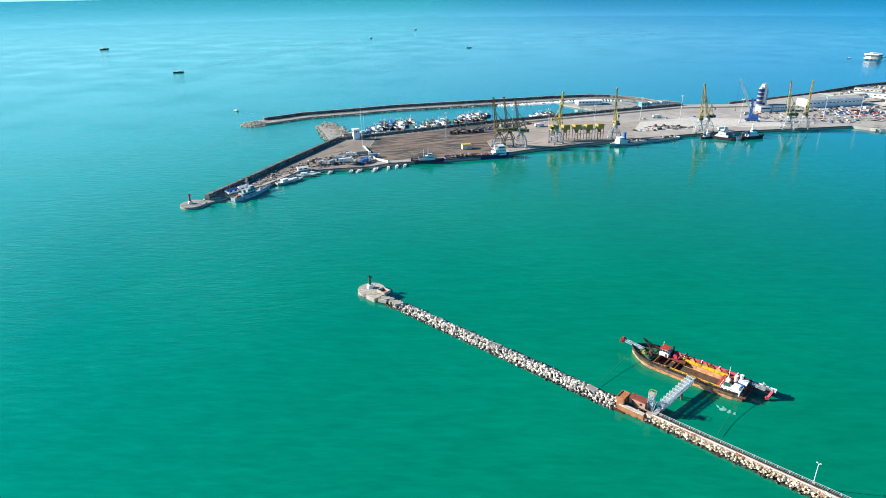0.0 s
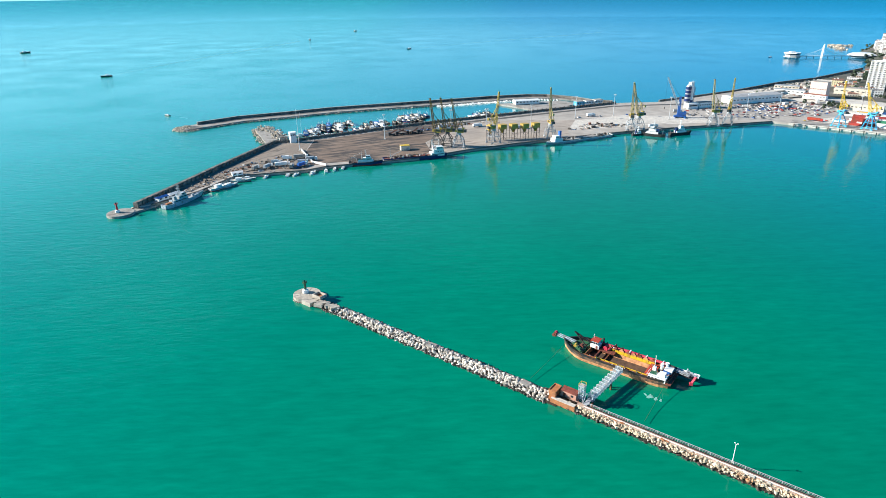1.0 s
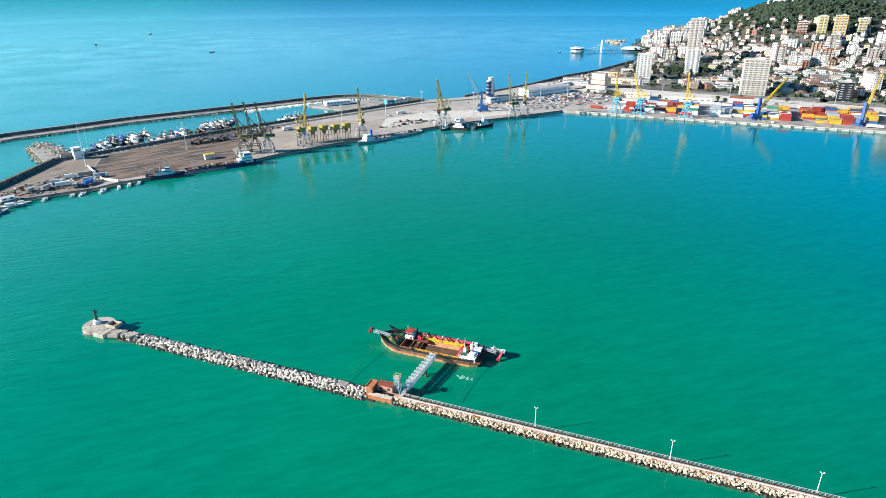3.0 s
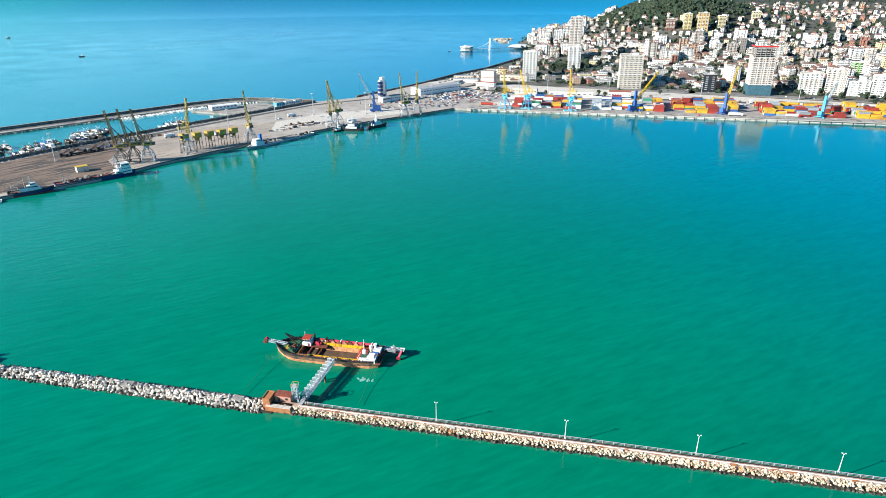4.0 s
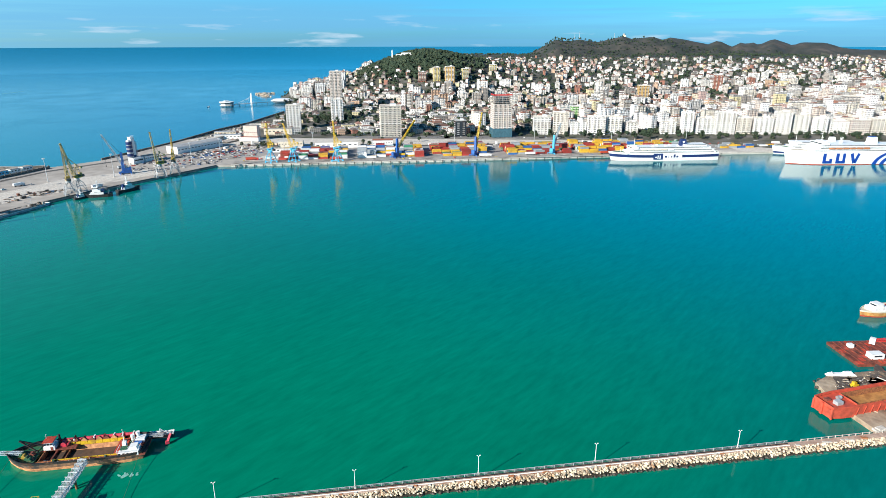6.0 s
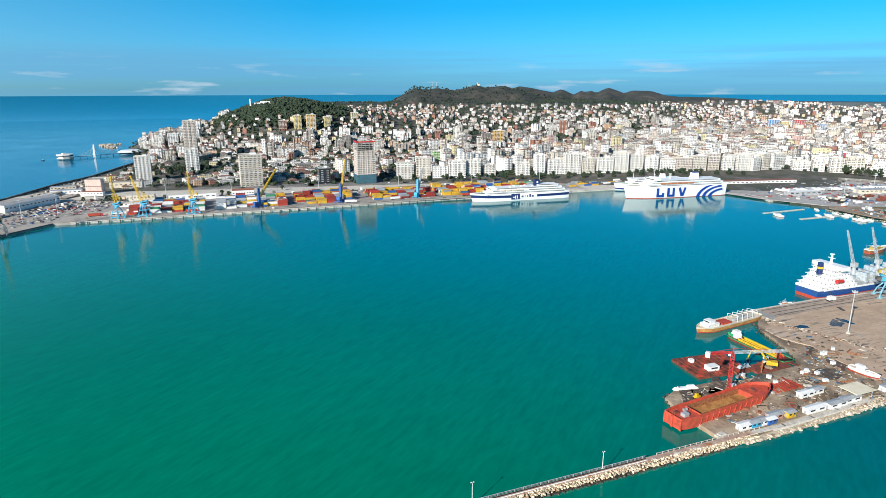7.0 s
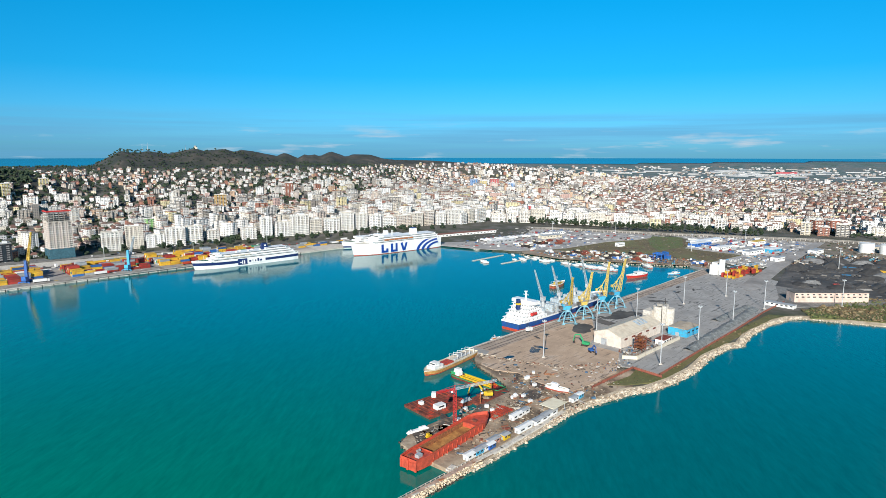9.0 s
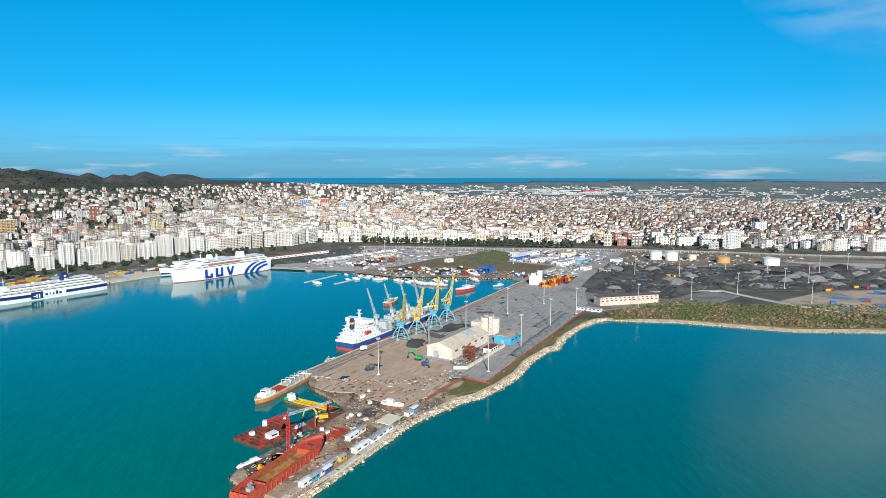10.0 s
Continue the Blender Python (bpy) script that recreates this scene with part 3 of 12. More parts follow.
    def strip(self, line, width, z0, z1, closed=False):
        """A wall or kerb of that width along a line."""
        for (ax, ay), (bx, by) in zip(line, line[1:]):
            d = math.hypot(bx - ax, by - ay)
            self.box((ax + bx) / 2, (ay + by) / 2, z0, d + width * 0.3, width, z1 - z0, math.degrees(math.atan2(by - ay, bx - ax)))
        return self

    def truss(self, p, q, w, h, step, bar, panel=True):
        """A lattice girder from p to q: four chords and zigzag bars on all faces."""
        p, q = Vector(p), Vector(q)
        d = q - p
        n = max(2, round(d.length / step))
        dn = d.normalized()
        side = dn.cross(Vector((0, 0, 1)))
        if side.length < 1e-3:
            side = Vector((1, 0, 0))
        side.normalize()
        up = side.cross(dn).normalized()
        w1, h1 = (w if isinstance(w, tuple) else (w, w)), (h if isinstance(h, tuple) else (h, h))

        def corner(t, sa, sb):
            return p + d * t + side * (sa * (w1[0] + (w1[1] - w1[0]) * t) / 2) + up * (sb * (h1[0] + (h1[1] - h1[0]) * t) / 2)
        cs = ((-1, -1), (1, -1), (1, 1), (-1, 1))
        for a in cs:
            self.beam(corner(0, *a), corner(1, *a), bar)
        for i in range(n):
            t0, t1 = i / n, (i + 1) / n
            for k in range(4):
                a, b = cs[k], cs[(k + 1) % 4]
                if (i + k) % 2:
                    a, b = b, a
                self.beam(corner(t0, *a), corner(t1, *b), bar * 0.6)
                self.beam(corner(t1, *a), corner(t1, *b), bar * 0.6)
        return self

    def blob(self, x, y, z, r, rnd, flat=0.8, n=1):
        """A rough stone or clump from a squashed, jittered solid of 8 sides."""
        pts, faces = [], []
        rings = ((-0.75, 0.62), (-0.1, 1.0), (0.6, 0.72))
        k = 6
        a0 = rnd.random() * 6
        e = 0.7 + rnd.random() * 0.6
        for zz, rr in rings:
            for i in range(k):
                a = a0 + 2 * math.pi * i / k
                j = 0.66 + rnd.random() * 0.62
                pts.append((x + math.cos(a) * r * rr * j * e, y + math.sin(a) * r * rr * j / e, z + zz * r * flat * j))
        pts.append((x, y, z + r * flat * 0.95))
        for b in (0, k):
            for i in range(k):
                faces.append((b + i, b + (i + 1) % k, b + k + (i + 1) % k, b + k + i))
        for i in range(k):
            faces.append((2 * k + i, 2 * k + (i + 1) % k, 3 * k))
        self.indexed(pts, faces)
        return self

    def mesh(self, name, *mats):
        me = bpy.data.meshes.new(name)
        me.from_pydata(self.v, [], self.f)
        for m in mats:
            me.materials.append(m)
        if any(u != (0.0, 0.0) for q in self.uv for u in q):
            lay = me.uv_layers.new(name="metres")
            lay.data.foreach_set("uv", [c for q in self.uv for u in q for c in u])
        if len(mats) > 1:
            me.polygons.foreach_set("material_index", self.slot)
        if name in ("bulwark", "upper_strake"):
            bm = bmesh.new()
            bm.from_mesh(me)
            bmesh.ops.remove_doubles(bm, verts=bm.verts, dist=0.02)
            bm.to_mesh(me)
            bm.free()
        me.update()
        return me


def part(name, solid, material, parent, label=""):
    """Links a solid, or a mesh already made, as one mesh object under a thing or under a part."""
    me = solid if isinstance(solid, bpy.types.Mesh) else solid.mesh(name, *(material if isinstance(material, (tuple, list)) else (material,)))
    ob = new(name, me)
    ob.parent = parent
    return tagged(ob, label)


def thing(name, label, category, x=0.0, y=0.0, z=0.0, turn=0.0, group="", kind=""):
    ob = new(name)
    ob.empty_display_size = 0.5
    ob.matrix_basis = pose(x, y, z, 0, 0, turn)
    return tagged(ob, label, category, group, kind)


def solo(name, solid, material, label, category, x=0.0, y=0.0, z=0.0, turn=0.0, group="", kind=""):
    """A thing that is one mesh."""
    me = solid if isinstance(solid, bpy.types.Mesh) else solid.mesh(name, *(material if isinstance(material, (tuple, list)) else (material,)))
    ob = new(name, me)
    ob.matrix_basis = pose(x, y, z, 0, 0, turn)
    return tagged(ob, label, category, group, kind)


def lerp(a, b, t):
    return a + (b - a) * t


def heading(p, q):
    return math.degrees(math.atan2(q[1] - p[1], q[0] - p[0]))


def along(line, step):
    """Points and headings every step metres along a line."""
    out, rest = [], 0.0
    for (ax, ay), (bx, by) in zip(line, line[1:]):
        d = math.hypot(bx - ax, by - ay)
        t = rest
        while t < d:
            out.append((ax + (bx - ax) * t / d, ay + (by - ay) * t / d, math.degrees(math.atan2(by - ay, bx - ax))))
            t += step
        rest = t - d
    return out


def patch_outline(x, y, rx, ry, seed, n=28):
    """A smooth, uneven outline of a spill or puddle."""
    rnd = random.Random(seed)
    ph = [(k, rnd.uniform(0, 6.3), rnd.uniform(0.05, 0.30) / k ** 0.5) for k in (2, 3, 4, 5, 7)]
    tilt = rnd.uniform(0, 3.1)
    out = []
    for i in range(n):
        a = 2 * math.pi * i / n
        q = 1 + sum(w * math.sin(k * a + p) for k, p, w in ph)
        u, v = rx * q * math.cos(a), ry * q * math.sin(a)
        out.append((x + u * math.cos(tilt) - v * math.sin(tilt), y + u * math.sin(tilt) + v * math.cos(tilt)))
    return out


# ---- plan of the harbour, in metres: x and y of the shores and quays ----
QUAY = 2.5
WEST_EDGE = [(-213, 446), (-189, 477), (-180, 501), (-173, 521), (-140, 531), (-113, 538), (-97, 550), (-74, 557), (-13, 576), (34, 606), (72, 624), (124, 648), (186, 671), (230, 686), (292, 702), (359, 716), (400, 726)]
NORTH_EDGE = [(414, 714), (512, 634), (616, 546), (744, 444), (917, 299), (991, 236)]
FERRY_EDGE = [(1019, 205), (1024, 91), (1016, 45), (985, 28)]
EAST_BASIN = [(952, -38), (905, -90), (892, -130), (884, -190), (872, -262)]
EAST_QUAY = [(845, -270), (807, -240), (690, -154), (579, -68), (536, -28), (489, 8)]
YARD_EDGE = [(472, 3), (466, 3), (453, 0), (441, -8), (424, -18), (407, -23), (391, -11), (377, -2), (369, 4), (362, 15), (352, 23), (342, 31), (330, 34), (317, 23)]
SOUTH_SHORE = [(302, 0.8), (308, -4.2), (323, -15.8), (343, -30.5), (360, -43.5), (380, -57), (393, -70), (405, -86), (415, -97), (421, -111), (438, -130), (461, -150), (488, -166.5), (516, -189), (525, -204), (553, -220), (585, -245), (611, -276), (614, -290), (593, -356), (568, -401), (543, -443), (525, -529), (500, -640), (480, -800), (420, -1300), (350, -2400), (100, -4400)]
WALL_LINE = [(-222, 440), (-210, 484), (-195, 545), (-168, 642)]
BASIN_WALL = [(-168, 642), (-139, 658), (-74, 698), (3, 742), (87, 782), (163, 818), (250, 858)]
SEA_FRONT = [(250, 872), (316, 874), (372, 904), (454, 952), (568, 1035), (650, 1078), (813, 1205), (880, 1300), (945, 1400), (1000, 1520), (1097, 1638), (1230, 1790), (1500, 2020), (1800, 2200), (2150, 2230), (2400, 2000), (2620, 1900), (3050, 1950), (3500, 1700), (4200, 1500), (4500, 1000)]
OUTER_MOLE = [(-299, 733), (-284, 747), (-273, 757), (-246, 783), (-187, 811), (-140, 837), (-87, 856), (-5, 883), (89, 917), (142, 929), (171, 924), (203, 904), (229, 873), (252, 862)]


def seg_dist(px, py, line):
    """Distance of arrays of points to a line of segments."""
    best = np.full(px.shape, 1e9)
    for (ax, ay), (bx, by) in zip(line, line[1:]):
        dx, dy = bx - ax, by - ay
        t = np.clip(((px - ax) * dx + (py - ay) * dy) / (dx * dx + dy * dy), 0, 1)
        best = np.minimum(best, np.hypot(px - ax - t * dx, py - ay - t * dy))
    return best


def inside(px, py, poly):
    """Which of the points lie in the polygon."""
    res = np.zeros(px.shape, bool)
    n = len(poly)
    for i in range(n):
        (ax, ay), (bx, by) = poly[i], poly[(i + 1) % n]
        hit = ((ay > py) != (by > py)) & (px < (bx - ax) * (py - ay) / ((by - ay) if by != ay else 1e-9) + ax)
        res ^= hit
    return res


MAINLAND = SEA_FRONT + [(4620, 600), (4650, 0), (4620, -800), (4500, -1600), (4300, -2200), (3900, -2900), (3200, -3600), (2000, -4400)] + SOUTH_SHORE[::-1] + [(326, 2), (340, 8), (358, -8), (380, -24), (410, -38), (445, -34), (484, -8), (690, -162), (845, -280), (880, -255), (905, -130), (912, -92), (960, -40), (990, 24), (1024, 40), (1032, 91), (1026, 207), (992, 246), (917, 309), (744, 454), (512, 644), (402, 734), (250, 700), (180, 690), (200, 800)]

# crest of the far ridge: bearing from the harbour in degrees, height over the eye's level as a slope
CREST = [(54.2, -0.0236), (55.7, -0.0104), (57.0, 0.0054), (58.1, 0.0031), (59.0, 0.0052), (60.5, 0.0), (62.7, 0.0075), (63.4, 0.0041), (65.1, 0.0067), (65.8, 0.0034), (66.4, 0.006), (67.5, 0.0034), (69.4, -0.0043), (70.1, 0.0009), (71.2, -0.0069), (71.9, -0.0008), (72.2, -0.0043), (72.6, -0.0008), (73.1, -0.0043), (74.1, 0.0036), (75.5, -0.0052), (76.1, -0.0008), (77.7, -0.0016), (78.7, -0.007), (80.0, -0.0097), (84.3, -0.0123), (90.0, -0.0200), (96.0, -0.030)]


def land_height(x, y):
    """Height of the land in metres over the water, for arrays of places."""
    r, az = np.hypot(x - 30, y), np.degrees(np.arctan2(x - 30, y))
    shore = seg_dist(x, y, SEA_FRONT[3:])
    s = np.clip((96 - az) / 22, 0, 1)
    s = s * s * (3 - 2 * s) * np.clip(shore / 420, 0, 1)
    z = 2.0 + s * 0.066 * np.clip(r - 1010, 0, 1500)
    z = z + 62 * np.exp(-(((x - 1290) * 0.7 + (y - 1290) * 0.7) / 210) ** 2 - (((x - 1290) * 0.7 - (y - 1290) * 0.7) / 190) ** 2)
    z = z + 22 * np.exp(-((x - 1480) / 200) ** 2 - ((y - 1150) / 260) ** 2)
    rc = 2750 + (az - 54) * 22
    slope = np.interp(az, [c[0] for c in CREST], [c[1] for c in CREST])
    lump = np.sin(x * 0.011 + y * 0.004) * np.sin(y * 0.013 - x * 0.003) * 10 + np.sin(x * 0.031 + 1) * np.sin(y * 0.027) * 7 + np.sin(x * 0.071 + y * 0.02) * np.sin(y * 0.063 - x * 0.03) * 4
    crest = 150 + rc * slope
    fall = np.where(r < rc, 520, 380)
    ridge = (crest + lump * 0.12) * np.exp(-((r - rc) / fall) ** 2)
    ridge = np.where((az > 53.5) & (az < 96), ridge, 0) * np.clip((az - 53.5) / 1.2, 0, 1)
    z = np.maximum(z, ridge + lump * np.clip(ridge / 80, 0, 0.5) * np.clip(np.abs(r - rc) / 160, 0.1, 1))
    return z


def rim(r):
    """The far rim of the world rises to the horizon's height."""
    t = np.clip((r - 3700) / (4880 - 3700), 0, 1)
    return 117.0 * t ** 1.6


# water: one sheet to the horizon
def water_sheet():
    s = Solid()
    radii = [0, 60, 120, 200, 300, 450, 650, 900, 1300, 1800, 2400, 3000, 3700] + [3700 + 1180 * i / 14 for i in range(1, 15)]
    n = 180
    pts, faces = [(30, 0, 0)], []
    for r in radii[1:]:
        for i in range(n):
            a = 2 * math.pi * i / n
            pts.append((30 + r * math.sin(a), r * math.cos(a), float(rim(np.array(r)))))
    for i in range(n):
        faces.append((0, 1 + (i + 1) % n, 1 + i))
    for k in range(len(radii) - 2):
        for i in range(n):
            a, b = 1 + k * n + i, 1 + k * n + (i + 1) % n
            faces.append((a, b, b + n, a + n))
    s.indexed(pts, faces)
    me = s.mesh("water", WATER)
    me.polygons.foreach_set("use_smooth", [True] * len(me.polygons))
    me.flip_normals()
    return tagged(new("water", me), "calm turquoise harbour and sea water reaching the horizon", "water", kind="structure")


water_sheet()

# mainland: town ground, hills and plain
# ground kept dark: shade of the street gaps is put into its colour
CITY_GROUND = zone_mat("shaded_town_ground", [(0.3, (0.035, 0.05, 0.025)), (0.48, (0.075, 0.075, 0.055)), (0.6, (0.12, 0.115, 0.105)), (0.75, (0.19, 0.175, 0.16))], 0.03, bump=0)
# scrub colours greyed to carry the blue haze over the ridge
SCRUB = zone_mat("hill_scrub", [(0.35, (0.022, 0.031, 0.026)), (0.50, (0.042, 0.046, 0.040)), (0.64, (0.075, 0.066, 0.056)), (0.80, (0.17, 0.15, 0.125))], 0.012, bump=0.5, second=0.09)
# distance haze is put into the plain's blue-green field colours
HAZE_PLAIN = zone_mat("hazy_green_plain", [(0.3, (0.055, 0.105, 0.085)), (0.46, (0.085, 0.135, 0.145)), (0.56, (0.14, 0.15, 0.15)), (0.64, (0.06, 0.115, 0.11)), (0.8, (0.11, 0.155, 0.17))], 0.006, bump=0)


def mainland():
    az = np.radians(np.concatenate([np.arange(8, 34, 0.5), np.arange(34, 150, 0.3), np.arange(150, 181, 1.0)]))
    rr = [320.0]
    while rr[-1] < 4860:
        rr.append(rr[-1] * 1.0115 + 0.5)
    rr = np.array(rr)
    A, Rr = np.meshgrid(az, rr)
    X, Y = 30 + Rr * np.sin(A), Rr * np.cos(A)
    inn = inside(X, Y, MAINLAND)
    d = seg_dist(X, Y, SEA_FRONT + [(4620, 600), (4650, 0), (4620, -800)])
    d2 = seg_dist(X, Y, SOUTH_SHORE)
    edge = np.minimum(d, d2)
    Z = np.where(inn, np.minimum(land_height(X, Y), -0.6 + edge * 0.32), -1.0 - np.clip(edge * 0.3, 0, 6))
    Z = np.where(inn & (Rr > 3700), np.maximum(Z, rim(Rr) + 1.5), Z)
    na = len(az)
    s = Solid()
    flat = list(zip(X.ravel().tolist(), Y.ravel().tolist(), Z.ravel().tolist()))
    faces, slots = [], []
    keep = inn.copy()
    keep[:-1] |= inn[1:]
    keep[1:] |= inn[:-1]
    keep[:, :-1] |= inn[:, 1:]
    keep[:, 1:] |= inn[:, :-1]
    hilly = (land_height(X, Y) > 96) | ((land_height(X, Y) > 60) & (Rr < 2000) & (np.hypot(X - 1290, Y - 1290) < 330))
    for i in range(len(rr) - 1):
        row = keep[i]
        for j in range(na - 1):
            if row[j] and keep[i + 1][j] and row[j + 1] and keep[i + 1][j + 1]:
                a = i * na + j
                faces.append((a, a + 1, a + na + 1, a + na))
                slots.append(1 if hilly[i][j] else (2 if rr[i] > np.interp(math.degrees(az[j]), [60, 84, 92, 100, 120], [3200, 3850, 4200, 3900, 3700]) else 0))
    s.v, s.f, s.slot = flat, faces, slots
    s.uv = [[(0.0, 0.0)] * 4] * len(faces)
    me = s.mesh("ground", CITY_GROUND, SCRUB, HAZE_PLAIN)
    me.flip_normals()
    me.polygons.foreach_set("use_smooth", [True] * len(me.polygons))
    return tagged(new("ground", me), "coastal land with town ground, scrub hills and a hazy blue-green plain", "ground", kind="structure")


mainland()


def quay(name, label, poly, material, z1=QUAY, z0=-6.0):
    return tagged(new(name, Solid().prism(poly, z0, z1).mesh(name, material)), label, "quay", kind="structure")


BACK_PORT = [(520, 975), (560, 900), (640, 800), (760, 660), (880, 520), (990, 380), (1100, 240), (1240, 40), (1262, -60)]
quay("quay_west", "pale concrete quay of the western harbour arm", WEST_EDGE + NORTH_EDGE[:1] + [(520, 760), (470, 960), (372, 898), (316, 868), (250, 864)] + BASIN_WALL[-2::-1] + WALL_LINE[::-1][1:], PORT_GROUND)
quay("quay_north", "concrete container and ferry quay", NORTH_EDGE + FERRY_EDGE + [(1080, -40), (1262, -60)] + BACK_PORT[::-1][1:] + [(470, 960), (520, 760)], PALE_CONCRETE)
quay("quay_east", "grey dusty cargo quay", EAST_QUAY[:5] + [(489, 8), (478, 0)] + [(466, -22), (455, -52), (452, -62), (462, -86), (458, -108), (446, -121), (515, -176), (560, -211), (622, -257), (668, -295), (684, -330), (730, -345), (800, -330), (872, -262)], PIER_GREY)
quay("yard_east", "gritty littered shipyard ground", [(478, 0)] + YARD_EDGE + [(303, 3)] + [(308, -2.5), (324, -14.5), (344, -28.5), (361, -41), (381, -54), (395, -68), (411, -86), (424, -101), (444, -112), (455, -104), (452, -62), (455, -52), (466, -22)], GRIT, 2.08)
for _line, _m in ((WEST_EDGE, DARK_CONCRETE), (NORTH_EDGE, PALE_CONCRETE), (FERRY_EDGE, PALE_CONCRETE), (EAST_QUAY, PALE_CONCRETE)):
    tagged(new("quay_kerb", Solid().strip(_line, 1.2, QUAY - 0.6, QUAY + 0.25).mesh("quay_kerb", _m)), "raised concrete kerb along the quay edge", "kerb", kind="structure")


# ---- kinds of things ----
def half_breadth(s, f, full, transom, p0=1.7, p1=2.6):
    """Half the beam, as a share, at s along the hull (0 stern, 1 bow) and f up its side."""
    k = 1.0
    if s < 0.16:
        k = transom + (1 - transom) * (s / 0.16) ** 0.6
        k *= 0.9 + 0.1 * f if s < 0.05 else 1
    if s > full:
        t = (s - full) / (1 - full)
        k = max(0.0, 1 - t ** lerp(p0, p1, f))
    return k * lerp(0.93, 1.0, f)


def hull_side(L, B, zlo, zhi, za, zb, full=0.7, transom=0.8, rake=2.0, sheer=0.0, n=18, thick=0.0, solid=None):
    """The band of a hull's skin between the shares za and zb of its side. thick gives it an inner face, as a bulwark has."""
    s = solid or Solid()
    for side in (1, -1):
        rows = []
        for f in (za, zb):
            row = []
            for i in range(n + 1):
                u = i / n
                u = 1 - (1 - u) ** 1.5 if u > 0.5 else u * (1 - 0.5 ** 1.5) / 0.5
                hb = half_breadth(u, f, full, transom) * B / 2
                x = (u - 0.5) * L + rake * f * max(0, (u - 0.7) / 0.3) ** 2
                z = lerp(zlo, zhi, f) + sheer * f * ((u - 0.4) / 0.6) ** 2
                row.append((x, side * hb, z))
            rows.append(row)
        k = len(s.v)
        s.indexed(rows[0] + rows[1], [((i + 1, i, i + n + 1, i + n + 2) if side < 0 else (i, i + 1, i + n + 2, i + n + 1)) for i in range(n)])
        if thick:
            inn = [(x * 0.997, y - side * min(thick, abs(y)), z) for x, y, z in rows[0]] + [(x * 0.997, y - side * min(thick, abs(y)), z) for x, y, z in rows[1]]
            s.indexed(inn, [((i + 1, i, i + n + 1, i + n + 2) if side > 0 else (i, i + 1, i + n + 2, i + n + 1)) for i in range(n)])
            s.indexed(rows[1] + inn[n + 1:], [(i, i + 1, i + n + 2, i + n + 1) for i in range(n)])
    # transom
    hb0, hb1 = (half_breadth(0, f, full, transom) * B / 2 for f in (za, zb))
    z0, z1 = (lerp(zlo, zhi, f) + sheer * f * (0.4 / 0.6) ** 2 for f in (za, zb))
    s.face([(-L / 2, hb0, z0), (-L / 2, -hb0, z0), (-L / 2, -hb1, z1), (-L / 2, hb1, z1)])
    return s


def deck_plate(L, B, z, f, full=0.7, transom=0.8, rake=2.0, sheer=0.0, n=18, solid=None):
    s = solid or Solid()
    left, right = [], []
    for i in range(n + 1):
        u = i / n
        hb = half_breadth(u, f, full, transom) * B / 2 * 0.995
        x = (u - 0.5) * L + rake * f * max(0, (u - 0.7) / 0.3) ** 2
        zz = z + sheer * f * ((u - 0.4) / 0.6) ** 2
        left.append((x, hb, zz))
        right.append((x, -hb, zz))
    s.indexed(right + left, [(i, i + 1, i + n + 2, i + n + 1) for i in range(n)])
    return s


def vessel(name, label, category, x, y, turn, L, B, zhi, bands, deck_mat, group="", zlo=-1.5, deck=None, **shape):
    """A floating hull: bands are (share from, share to, material, name)."""
    root = thing(name, label, category, x, y, 0, turn, group)
    for za, zb, m, nm in bands:
        part(nm, hull_side(L, B, zlo, zhi, za, zb, thick=0.25 if nm == "bulwark" else 0, **shape), m, root)
    f = bands[-1][1] if deck is None else deck
    part("deck", deck_plate(L, B, lerp(zlo, zhi, f), f, **{k: v for k, v in shape.items()}), deck_mat, root)
    return root


